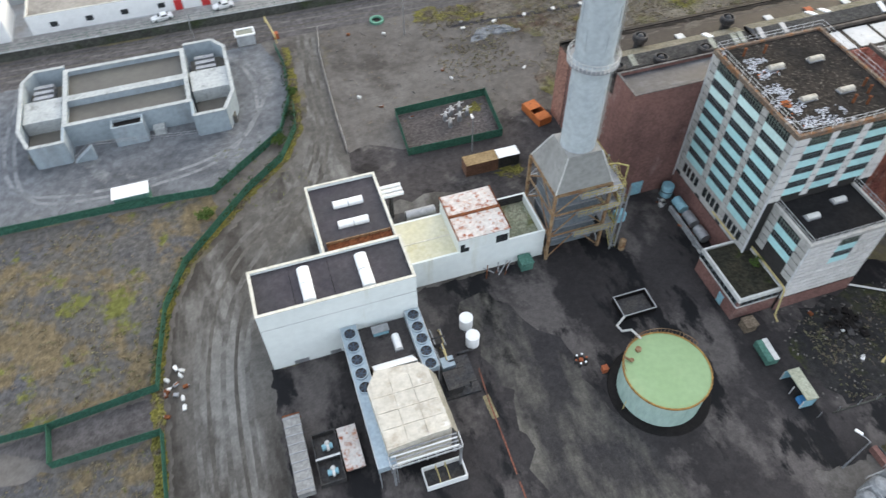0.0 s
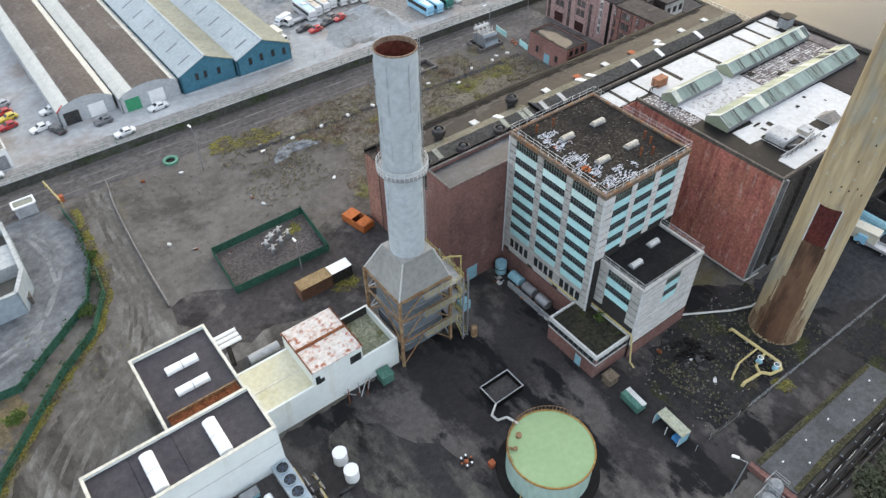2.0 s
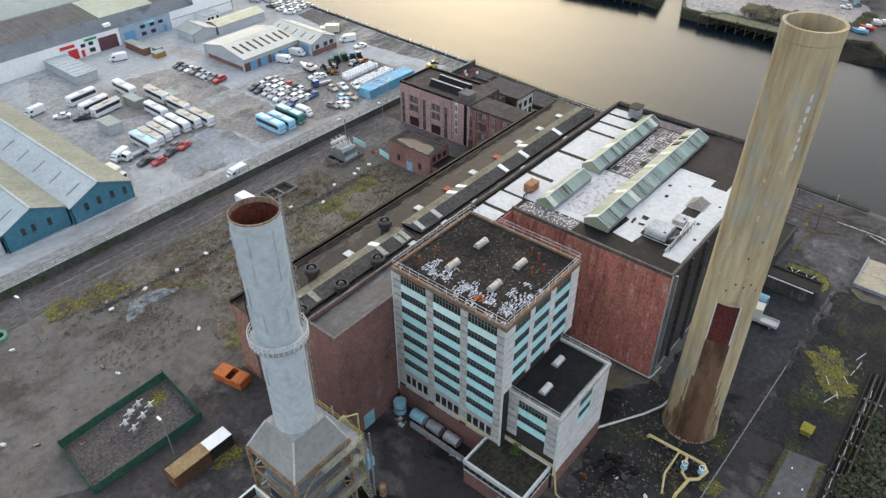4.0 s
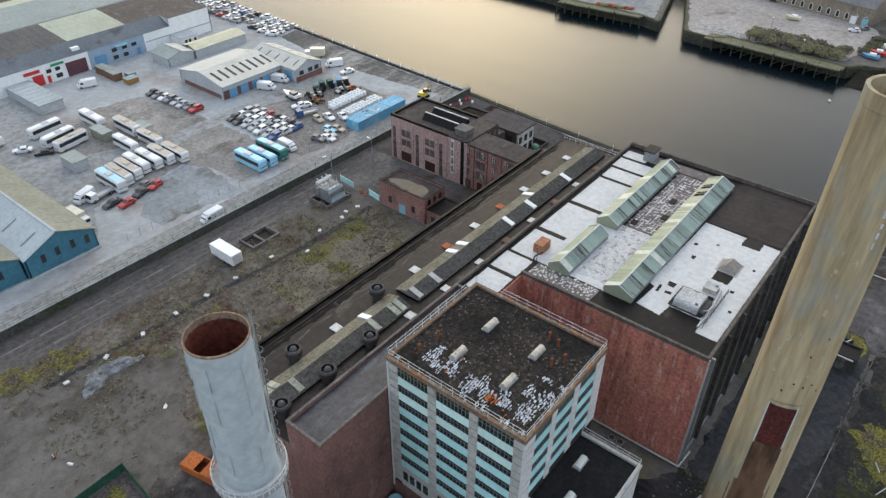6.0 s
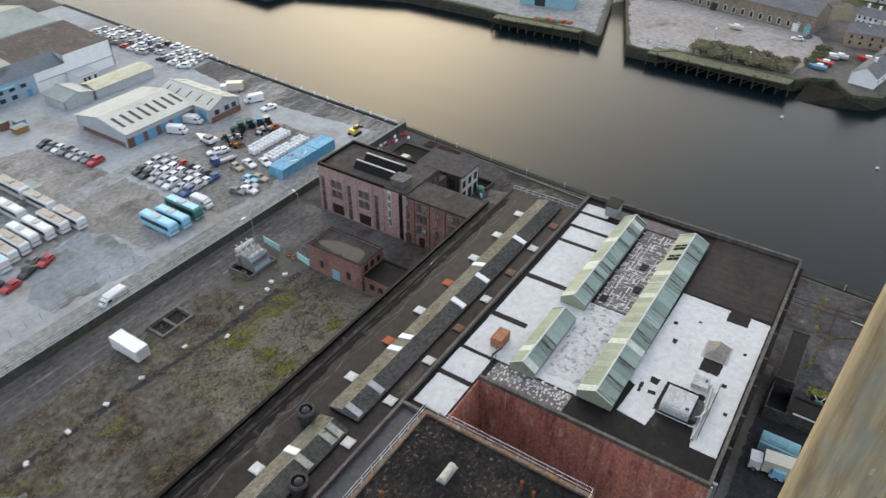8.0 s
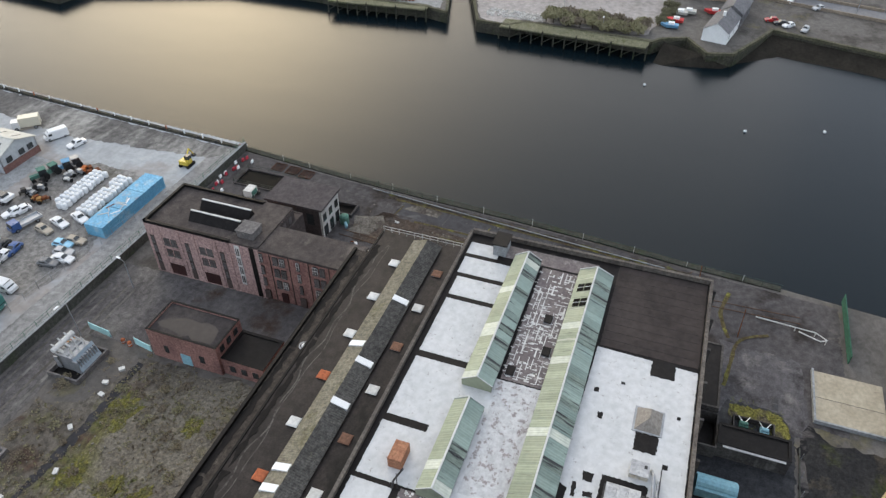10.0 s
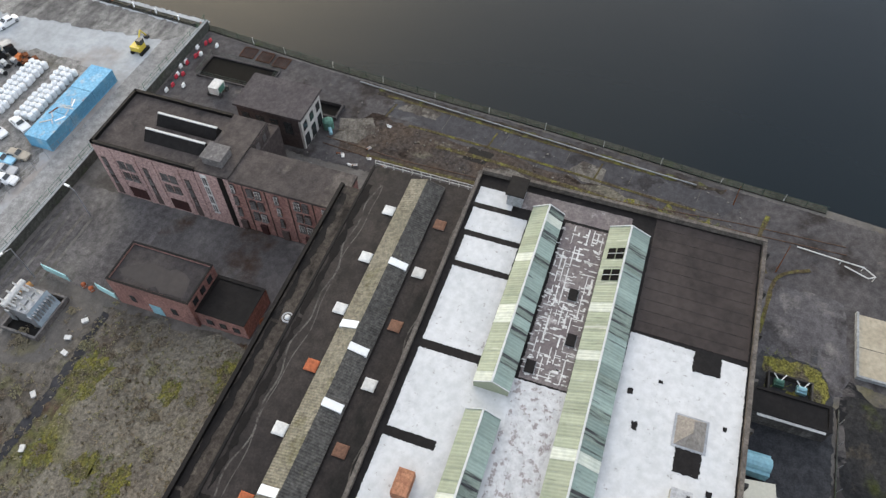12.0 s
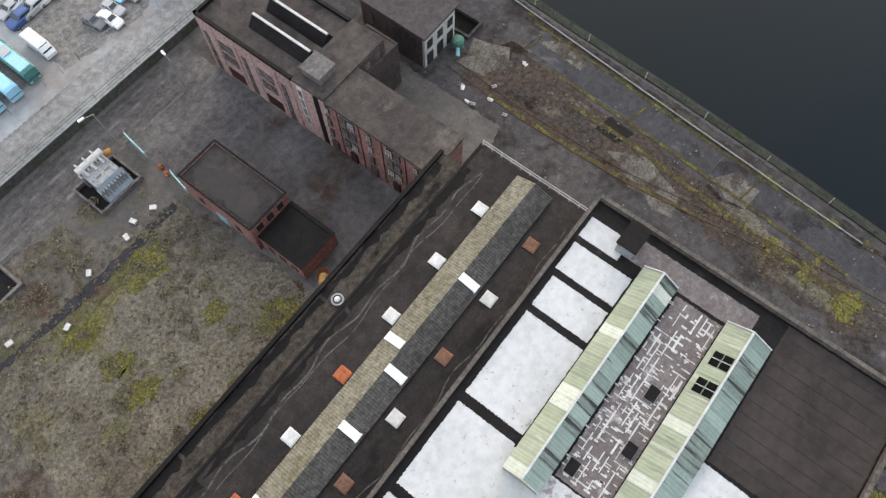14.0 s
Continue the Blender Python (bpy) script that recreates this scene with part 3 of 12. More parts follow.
M_STACKSTEEL = mat("pale_blue_grey_paint", (0.43, 0.475, 0.49), (0.38, 0.42, 0.435), 0.10, 1.2, 0.6, stain=((0.25, 0.275, 0.285), 0.35, 0.63, 0.76, (1, 1, 0.12)), stain2=((0.42, 0.45, 0.46), 0.5, 0.62, 0.75, (1, 1, 0.2)), fine=0.12)
M_HOPPER = mat("hopper_grey_sheet", (0.29, 0.29, 0.275), (0.24, 0.24, 0.228), 0.15, 1.2, 0.75, stain=((0.17, 0.17, 0.16), 0.4, 0.62, 0.75), fine=0.14)
M_YELLOWROOF = mat("lichen_yellow_roof", (0.56, 0.54, 0.42), (0.50, 0.48, 0.34), 0.25, 1.6, 0.85, stain=((0.42, 0.38, 0.20), 0.22, 0.54, 0.7), fine=0.1)
M_RUSTROOF = mat("rusting_white_roof", (0.56, 0.54, 0.51), (0.50, 0.45, 0.41), 0.4, 2.0, 0.8, stain=((0.29, 0.10, 0.055), 0.8, 0.53, 0.63), stain2=((0.40, 0.22, 0.15), 1.4, 0.54, 0.66), fine=0.16)
M_MOSSROOF = mat("mossy_green_roof", (0.19, 0.21, 0.15), (0.30, 0.30, 0.22), 0.4, 2.0, 0.95, stain=((0.10, 0.105, 0.03), 0.3, 0.54, 0.66), fine=0.35)
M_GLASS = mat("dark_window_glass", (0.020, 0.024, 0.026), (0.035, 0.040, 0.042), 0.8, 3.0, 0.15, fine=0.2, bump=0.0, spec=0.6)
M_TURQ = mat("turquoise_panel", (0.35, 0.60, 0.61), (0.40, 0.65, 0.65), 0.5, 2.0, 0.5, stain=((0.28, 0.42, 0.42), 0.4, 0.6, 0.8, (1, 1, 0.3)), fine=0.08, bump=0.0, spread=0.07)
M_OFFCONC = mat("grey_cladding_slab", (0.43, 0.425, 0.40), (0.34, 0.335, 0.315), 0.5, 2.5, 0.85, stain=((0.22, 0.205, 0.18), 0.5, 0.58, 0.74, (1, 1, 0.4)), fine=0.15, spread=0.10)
M_WHITESTRIP = mat("white_trim", (0.55, 0.56, 0.56), (0.48, 0.49, 0.49), 0.7, 3.0, 0.7, fine=0.15)
M_BROWNROOF = mat("mossy_gravel_roof", (0.018, 0.0152, 0.0138), (0.032, 0.027, 0.023), 0.2, 2.2, 0.95, stain=((0.15, 0.138, 0.118), 2.3, 0.56, 0.65), stain2=((0.014, 0.013, 0.013), 0.14, 0.50, 0.60), spec=0.12, fine=0.5, bump=0.5, bump_size=0.04)
M_REDSHEET = mat("rust_red_sheeting", (0.50, 0.19, 0.155), (0.47, 0.205, 0.145), 0.22, 2.0, 0.8, stain=((0.31, 0.115, 0.100), 1.4, 0.50, 0.64, (1, 1, 0.16)), stain2=((0.56, 0.36, 0.30), 1.2, 0.56, 0.68, (1, 1, 0.2)), fine=0.28, spread=0.10)
M_GREYSHEET = mat("black_stained_sheeting", (0.085, 0.08, 0.074), (0.045, 0.042, 0.041), 0.12, 1.8, 0.85, stain=((0.15, 0.145, 0.135), 0.4, 0.6, 0.75, (1, 1, 0.15)), fine=0.3)
M_WHITEROOF = mat("white_roof_membrane", (0.50, 0.505, 0.505), (0.455, 0.465, 0.465), 0.12, 1.2, 0.6, stain=((0.39, 0.395, 0.40), 0.22, 0.56, 0.72), stain2=((0.27, 0.255, 0.245), 1.6, 0.62, 0.70), fine=0.10, bump=0.05)
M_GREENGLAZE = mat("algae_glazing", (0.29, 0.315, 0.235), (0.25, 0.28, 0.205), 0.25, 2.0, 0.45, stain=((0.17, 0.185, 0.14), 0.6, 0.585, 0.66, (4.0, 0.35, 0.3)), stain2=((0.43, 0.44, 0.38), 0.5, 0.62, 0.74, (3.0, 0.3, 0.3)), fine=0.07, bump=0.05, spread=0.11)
# South slopes: the shade of that side is put in as a darker green.
M_GLAZESHADED = mat("green_glazing_painted_shade", (0.185, 0.24, 0.215), (0.225, 0.28, 0.245), 0.25, 2.0, 0.4, stain=((0.075, 0.085, 0.085), 0.5, 0.60, 0.67, (4.5, 0.35, 0.3)), fine=0.08, bump=0.05, spread=0.2)
M_WHITEBAR = mat("white_glazing_bar", (0.50, 0.51, 0.50), (0.43, 0.44, 0.43), 0.8, 3.0, 0.6, fine=0.1, bump=0)
M_OLDCONC = mat("ochre_weathered_concrete", (0.44, 0.355, 0.215), (0.36, 0.29, 0.175), 0.35, 1.5, 0.9, streak=0.12, stain=((0.255, 0.190, 0.112), 0.5, 0.47, 0.66, (1, 1, 0.10)), stain2=((0.29, 0.28, 0.225), 0.3, 0.50, 0.66, (1, 1, 0.35)), fine=0.16, bump=0.3)
M_RUSTSTAIN = mat("rust_stained_concrete", (0.115, 0.062, 0.038), (0.150, 0.090, 0.056), 0.25, 1.5, 0.9, streak=0.2, stain=((0.055, 0.033, 0.023), 0.3, 0.48, 0.64, (1, 1, 0.25)), stain2=((0.20, 0.135, 0.082), 0.45, 0.62, 0.72, (1, 1, 0.2)), fine=0.16)
M_TANKGREEN = mat("pale_green_tank_paint", (0.235, 0.335, 0.175), (0.25, 0.35, 0.19), 0.2, 1.4, 0.55, stain=((0.285, 0.365, 0.205), 0.16, 0.56, 0.75), fine=0.05, bump=0.03)
M_TANKSIDE = mat("faded_green_tank_side", (0.30, 0.42, 0.36), (0.35, 0.46, 0.41), 0.25, 1.6, 0.65, streak=0.3, stain=((0.24, 0.27, 0.22), 0.5, 0.6, 0.74, (1, 1, 0.15)), fine=0.12)
M_ASBESTOS = mat("pale_corrugated_sheet", (0.17, 0.155, 0.115), (0.21, 0.19, 0.145), 0.25, 2.0, 0.95, stain=((0.13, 0.12, 0.07), 0.3, 0.56, 0.7), fine=0.3)
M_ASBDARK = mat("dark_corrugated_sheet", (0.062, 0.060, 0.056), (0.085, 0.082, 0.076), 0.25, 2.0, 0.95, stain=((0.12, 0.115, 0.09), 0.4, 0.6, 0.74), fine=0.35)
M_REDPAINT = mat("rust_red_cover", (0.36, 0.11, 0.05), (0.28, 0.09, 0.045), 0.5, 2.5, 0.75, fine=0.2)
M_BROWNPAINT = mat("brown_cover", (0.19, 0.105, 0.07), (0.15, 0.085, 0.06), 0.5, 2.5, 0.8, fine=0.2)
M_PALEGLAZE2 = mat("milky_plastic_sheet", (0.36, 0.37, 0.31), (0.24, 0.25, 0.21), 0.6, 2.5, 0.6, stain=((0.14, 0.14, 0.10), 0.8, 0.55, 0.68), fine=0.2)
M_CREAMVENT = mat("stained_cream_paint", (0.50, 0.47, 0.40), (0.40, 0.375, 0.32), 0.6, 2.5, 0.75, stain=((0.24, 0.20, 0.15), 1.2, 0.58, 0.7), fine=0.2)
M_SOFTWHITE = mat("dirty_white_paint", (0.55, 0.55, 0.53), (0.46, 0.46, 0.44), 0.5, 2.5, 0.7, fine=0.15)
M_YELLOWPIPE = mat("yellow_pipe_paint", (0.50, 0.42, 0.20), (0.44, 0.36, 0.17), 0.6, 2.5, 0.6, fine=0.15)
M_BLUEBOX = mat("faded_blue_paint", (0.20, 0.38, 0.45), (0.24, 0.42, 0.48), 0.5, 2.5, 0.65, fine=0.15)
M_GREENSKIP = mat("green_paint", (0.07, 0.16, 0.13), (0.09, 0.19, 0.15), 0.5, 2.5, 0.7, fine=0.25)
M_ORANGE = mat("orange_paint", (0.42, 0.13, 0.04), (0.35, 0.11, 0.04), 0.6, 2.5, 0.7, stain=((0.18, 0.08, 0.05), 0.9, 0.58, 0.7), fine=0.2)
M_OCHREBOX = mat("ochre_container_paint", (0.36, 0.20, 0.075), (0.30, 0.16, 0.06), 0.5, 2.5, 0.7, stain=((0.17, 0.07, 0.035), 0.8, 0.58, 0.7), fine=0.2)


def rail(name, pts, h, parent, material, step=1.5, r=0.035, bars=(1.0, 0.5), at=None):
    """A handrail of posts and rails along pts."""
    s = Shape()
    for a, b in zip(pts, pts[1:]):
        a, b = Vector(a), Vector(b)
        n = max(1, int((b - a).length / step))
        for i in range(n + 1):
            p = a.lerp(b, i / n)
            s.rod(p, p + Vector((0, 0, h)), r, 4)
        for f in bars:
            s.rod(a + Vector((0, 0, h * f)), b + Vector((0, 0, h * f)), r, 4)
    return part(name, s, material, parent)


def flat_roof_block(t, x0, x1, y0, y1, z1, wall_m, roof_m, coping_m, parapet=0.6, cop=0.35, z0=0.0):
    """Walls, a sunk flat roof and a coping under the thing t."""
    t_w = 0.3
    for nm, q in (("wall", (x0, x1, y0, y0 + t_w)), ("wall", (x0, x1, y1 - t_w, y1)), ("wall", (x0, x0 + t_w, y0 + t_w, y1 - t_w)), ("wall", (x1 - t_w, x1, y0 + t_w, y1 - t_w))):
        part(nm, Shape().box(*q, z0, z1), wall_m, t)
    part("roof", Shape().box(x0 + t_w, x1 - t_w, y0 + t_w, y1 - t_w, z1 - parapet - 0.25, z1 - parapet), roof_m, t)
    if coping_m:
        for q in ((x0 - 0.04, x1 + 0.04, y0 - 0.04, y0 - 0.04 + cop), (x0 - 0.04, x1 + 0.04, y1 + 0.04 - cop, y1 + 0.04), (x0 - 0.04, x0 - 0.04 + cop, y0 - 0.04 + cop, y1 + 0.04 - cop), (x1 + 0.04 - cop, x1 + 0.04, y0 - 0.04 + cop, y1 + 0.04 - cop)):
            part("coping", Shape().box(*q, z1, z1 + 0.08), coping_m, t)


# ---- office tower ----
PITCH, PANEL_H, TOP_PANEL = 2.52, 1.2, 24.4


def face_box(side, x0, y0, y1, a, b, za, zb, d0, d1):
    """A box on the west or south face, from a to b along it, standing d0 to d1 proud."""
    if side == "w":
        return (x0 - d1, x0 - d0, y1 - b, y1 - a, za, zb)
    return (x0 + a, x0 + b, y0 - d1, y0 - d0, za, zb)


def dress(t, side, x0, x1, y0, y1, z_top, tops, spans, joints, low):
    """Turquoise panels, barred windows and cladding slabs of one office face; tops: the panels' upper edges, spans: (from, to) of the window bays."""
    length = (y1 - y0) if side == "w" else (x1 - x0)

    def place(name, a, b, za, zb, d0, d1, material, parent=t, label=""):
        return part(name, Shape().box(*face_box(side, x0, y0, y1, a, b, za, zb, d0, d1)), material, parent, label)

    def glaze(a, b, za, zb, n):
        w = place("window", a, b, za, zb, -0.02, 0.015, M_GLASS)
        fr = Shape()
        for i in range(n + 1):
            q = a + (b - a) * i / n
            fr.box(*face_box(side, x0, y0, y1, q - 0.035, q + 0.035, za, zb, 0.015, 0.075))
        fr.box(*face_box(side, x0, y0, y1, a, b, za + (zb - za) * 0.62, za + (zb - za) * 0.62 + 0.05, 0.015, 0.07))
        part("window_frame", fr, M_BLINDFRAME if zb > z_top - 0.2 else M_SLATEBAR, w)

    for a, b in spans:
        upper = z_top
        for zt in tops:
            glaze(a, b, zt + 0.03, upper - 0.03, 9)
            # The upper west panels are paler than all others.
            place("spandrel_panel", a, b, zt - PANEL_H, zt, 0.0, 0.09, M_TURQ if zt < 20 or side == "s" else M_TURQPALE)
            upper = zt - PANEL_H
    piers = [(0.0, spans[0][0])] + [(p[1], q[0]) for p, q in zip(spans, spans[1:])] + [(spans[-1][1], length)]
    step = PITCH / joints
    z = z_top
    while z - step > low:
        for a, b in piers:
            # Slabs are grey on the west face and paler on the south.
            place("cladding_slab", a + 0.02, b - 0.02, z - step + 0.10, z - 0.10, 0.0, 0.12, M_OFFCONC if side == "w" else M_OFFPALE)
        z -= step
    return z


M_CORE = mat("dark_wall_core", (0.030, 0.029, 0.028), (0.042, 0.04, 0.038), 0.3, 2.0, 0.9, fine=0.15)
M_SLATEBAR = mat("slate_window_bar", (0.085, 0.10, 0.105), (0.12, 0.135, 0.14), 0.5, 2.0, 0.6, fine=0.15, bump=0)
M_BLINDFRAME = mat("faded_blind_bar", (0.17, 0.20, 0.175), (0.13, 0.155, 0.13), 0.5, 2.0, 0.7, fine=0.2, bump=0)
M_TURQPALE = mat("pale_turquoise_panel", (0.55, 0.72, 0.69), (0.50, 0.68, 0.66), 0.5, 2.0, 0.5, stain=((0.36, 0.52, 0.50), 0.4, 0.62, 0.8, (1, 1, 0.3)), fine=0.08, bump=0.0, spread=0.08)
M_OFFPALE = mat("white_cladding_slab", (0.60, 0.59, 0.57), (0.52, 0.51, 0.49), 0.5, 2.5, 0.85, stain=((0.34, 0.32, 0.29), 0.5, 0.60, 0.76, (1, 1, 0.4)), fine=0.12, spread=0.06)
M_STAINCOPING = mat("stained_coping", (0.20, 0.16, 0.125), (0.15, 0.11, 0.085), 0.7, 3.0, 0.9, stain=((0.26, 0.125, 0.055), 0.8, 0.50, 0.64), stain2=((0.30, 0.28, 0.25), 0.5, 0.60, 0.7), fine=0.3)
tower = thing("office_tower", "seven-storey office tower with turquoise panels and a rubbish-strewn flat roof", "office building", (60, 48, 0))
TX0, TX1, TY0, TY1, TZ = 60.1, 76.8, 48.15, 66.7, 27.0
part("wall", Shape().box(TX0, TX1, TY0, TY1, 0, TZ - 0.9), M_CORE, tower)
TOPS = [TOP_PANEL - PITCH * k for k in range(7)]
BAYS = ((1.45, 5.85), (7.1, 11.6), (12.8, 17.3))
dress(tower, "w", TX0, TX1, TY0, TY1, 26.05, TOPS, BAYS, 2, 4.2)
dress(tower, "s", TX0, TX1, TY0, TY1, 26.05, TOPS[:4], ((1.9, 5.1), (6.2, 9.7), (11.0, 14.6)), 2, 13.5)
part("sill_slab", Shape().box(TX0 - 0.11, TX0, TY0 + 1.3, TY1 - 1.5, 7.2, 8.0), M_OFFCONC, tower)
for a, b in BAYS:
    w = part("window", Shape().box(TX0 - 0.03, TX0 + 0.02, TY1 - b, TY1 - a, 5.4, 7.1), M_GLASS, tower)
    fr = Shape()
    for k in range(5):
        y = TY1 - a - (b - a) * k / 4
        fr.box(TX0 - 0.10, TX0 - 0.03, y - 0.12, y + 0.12, 5.4, 7.1)
    part("window_frame", fr, M_OFFCONC, w)
    part("sill_slab", Shape().box(TX0 - 0.11, TX0, TY1 - b, TY1 - a, 4.3, 5.3), M_OFFCONC, tower)
part("plinth", Shape().box(TX0 - 0.14, TX0 - 0.02, TY0, TY1, 0, 4.1), M_REDBRICK, tower)
part("roof", Shape().box(TX0 + 0.3, TX1 - 0.3, TY0 + 0.3, TY1 - 0.3, TZ - 0.9, TZ - 0.55), M_BROWNROOF, tower, "brown mossy roof with peeling chippings")
for q in ((TX0 - 0.22, TX1 + 0.15, TY0 - 0.18, TY0 + 0.24), (TX0 - 0.22, TX1 + 0.15, TY1 - 0.3, TY1 + 0.1), (TX0 - 0.22, TX0 + 0.2, TY0 + 0.24, TY1 - 0.3), (TX1 - 0.28, TX1 + 0.15, TY0 + 0.24, TY1 - 0.3)):
    part("coping", Shape().box(*q, TZ - 0.92, TZ - 0.25), M_STAINCOPING, tower)
rail("handrail", [(TX0, TY0, TZ - 0.25), (TX1, TY0, TZ - 0.25), (TX1, TY1, TZ - 0.25), (TX0, TY1, TZ - 0.25), (TX0, TY0, TZ - 0.25)], 1.1, tower, M_WHITESTRIP, 1.5, 0.028)
part("corner_trim", Shape().box(TX0 - 0.2, TX0 + 0.02, TY0 - 0.2, TY0 + 0.02, 3, TZ - 0.93), M_WHITESTRIP, tower)
part("corner_trim", Shape().box(TX0 - 0.2, TX0 + 0.02, TY1 - 0.1, TY1 + 0.1, 3, TZ - 0.93), M_WHITESTRIP, tower)


def roof_vent(x, y, z, lx, ly, h, name="roof_ventilator", label="white box ventilator on the roof", material=None):
    t = thing(name, label, "roof vent", (x, y, z), "roof ventilators")
    s = Shape()
    n = 8
    along_x = lx >= ly
    L, W = (lx, ly) if along_x else (ly, lx)
    sec = [(-W / 2, 0)] + [(-W / 2 * math.cos(a) , h * 0.55 + h * 0.45 * math.sin(a)) for a in [math.pi * i / n for i in range(n + 1)]] + [(W / 2, 0)]
    vs = []
    for e in (-L / 2, L / 2):
        for u, zz in sec:
            vs.append((x + e, y + u, z + zz) if along_x else (x + u, y + e, z + zz))
    k = len(sec)
    s.add(vs, [tuple(range(k)), tuple(range(2 * k - 1, k - 1, -1))] + [(i, i + 1, k + i + 1, k + i) for i in range(k - 1)])
    mend(part("hood", s, material or M_VENTWHITE, t))
    part("kerb", Shape().box(x - lx / 2 - 0.12, x + lx / 2 + 0.12, y - ly / 2 - 0.12, y + ly / 2 + 0.12, z, z + 0.18), M_GREYSTEEL, t)
    return t


for x, y in ((65.5, 60.8), (71.6, 60.7), (71.2, 53.9), (65.5, 53.9)):
    roof_vent(x, y, TZ - 0.55, 2.1, 0.75, 0.65, label="cream barrel ventilator on the roof", material=M_CREAMVENT)
for x, y in ((63.0, 64.5), (74.0, 54.0), (73.6, 52.6), (72.0, 50.8), (70.5, 51.6), (66.0, 64.2)):
    t = thing("pipe_stub", "rusty red pipe stub standing on the roof", "pipe", (x, y, TZ - 0.55), "roof pipe stubs")
    part("pipe", Shape().rod((x, y, TZ - 0.55), (x, y, TZ + 0.6), 0.15, 8), M_RUST, t)
    part("cap", Shape().rod((x, y, TZ + 0.6), (x, y, TZ + 0.72), 0.2, 8), M_RUST, t)

# mid block
mid = thing("office_annexe", "four-storey office annexe with a dark railed roof", "office building", (61.7, 40.3, 0))
MX0, MX1, MY0, MY1, MZ = 61.75, 74.2, 40.35, 48.1, 14.6
part("wall", Shape().box(MX0, MX1, MY0, MY1, 0, MZ - 0.7), M_CORE, mid)
part("plinth", Shape().box(MX0 - 0.1, MX1, MY0 - 0.16, MY0 - 0.01, 0, 2.6), M_REDBRICK, mid)
dress(mid, "w", MX0, MX1, MY0, MY1, 13.8, (12.25, 9.75), ((1.6, 6.0),), 2, 5.2)
zl = dress(mid, "s", MX0, MX1, MY0, MY1, 13.8, (12.25, 9.75), ((4.9, 8.0),), 3, 8.4)
z = zl
while z - 0.84 > 2.6:
    part("cladding_slab", Shape().box(MX0 + 0.02, MX1 - 0.02, MY0 - 0.12, MY0, z - 0.84 + 0.11, z - 0.11), M_OFFPALE, mid)
    z -= 0.84
part("roof", Shape().box(MX0 + 0.3, MX1 - 0.3, MY0 + 0.3, MY1 - 0.02, MZ - 0.72, MZ - 0.5), mat("soot_black_felt", (0.0115, 0.0115, 0.0125), (0.019, 0.0185, 0.019), 0.2, 1.6, 0.85, stain=((0.045, 0.042, 0.04), 0.4, 0.64, 0.74), fine=0.3), mid)
for q in ((MX0 - 0.2, MX1 + 0.15, MY0 - 0.2, MY0 + 0.2), (MX0 - 0.2, MX0 + 0.2, MY0 + 0.2, MY1), (MX1 - 0.25, MX1 + 0.15, MY0 + 0.2, MY1)):
    part("coping", Shape().box(*q, MZ - 0.75, MZ - 0.15), bpy.data.materials["grey_cladding_slab"], mid)
rail("handrail", [(MX0, MY1, MZ - 0.15), (MX0, MY0, MZ - 0.15), (MX1, MY0, MZ - 0.15), (MX1, MY1, MZ - 0.15)], 1.0, mid, M_WHITESTRIP, 1.3, 0.03)
part("corner_trim", Shape().box(MX0 - 0.2, MX0 + 0.02, MY0 - 0.2, MY0 + 0.02, 3, MZ - 0.76), M_WHITESTRIP, mid)
for x, y in ((65.0, 44.6), (70.2, 46.0)):
    roof_vent(x, y, MZ - 0.5, 1.9, 0.8, 0.6, material=M_SOFTWHITE)

# low entrance block
low = thing("entrance_block", "low brick and white-rendered block with a mossy roof", "building", (55, 40.7, 0))
LX0, LX1, LY0, LY1, LZ = 54.95, 61.7, 40.7, 50.2, 4.9
part("wall", Shape().box(LX0, LX1, LY0, LY1, 0, LZ - 0.5), M_REDBRICK, low)
part("fascia", Shape().frame_wall((LX0 - 0.1, LX1, LY0 - 0.1, LY1 + 0.1), LZ - 0.75, LZ, 0.3), M_SOFTWHITE, low)
for i in range(10):
    part("mullion", Shape().box(LX0 - 0.09, LX0 - 0.01, LY0 + 0.36 + i * 1.0, LY0 + 0.5 + i * 1.0, 3.12, 4.15), M_SLATEBAR, low)
for i in range(7):
    part("mullion", Shape().box(LX0 + 0.36 + i * 1.0, LX0 + 0.5 + i * 1.0, LY0 - 0.09, LY0 - 0.01, 3.12, 4.15), M_SLATEBAR, low)
for i in range(9):
    y = LY0 + 0.5 + i * 1.0
    part("window", Shape().box(LX0 - 0.04, LX0 + 0.03, y, y + 0.85, 3.15, 4.15), M_GLASS, low)
for i in range(6):
    x = LX0 + 0.5 + i * 1.0
    part("window", Shape().box(x, x + 0.85, LY0 - 0.04, LY0 + 0.03, 3.15, 4.15), M_GLASS, low)
part("sill_band", Shape().box(LX0 - 0.08, LX1, LY0 - 0.08, LY1, 2.85, 3.12), M_SOFTWHITE, low)
part("door", Shape().box(LX0 - 0.05, LX0 + 0.05, LY0 + 2.6, LY0 + 3.7, 0.05, 2.1), M_BLUEBOX, low, "blue door")
part("roof", Shape().box(LX0 + 0.3, LX1, LY0 + 0.3, LY1 - 0.3, LZ - 0.6, LZ - 0.25), mat("moss_black_roof", (0.026, 0.026, 0.02), (0.042, 0.038, 0.026), 0.4, 2.0, 0.95, stain=((0.04, 0.06, 0.012), 0.35, 0.6, 0.72), fine=0.4), low)
pg = thing("yellow_pipe", "bent yellow gas pipe running over the parapet to the ground", "pipe", (61, 40, 0))
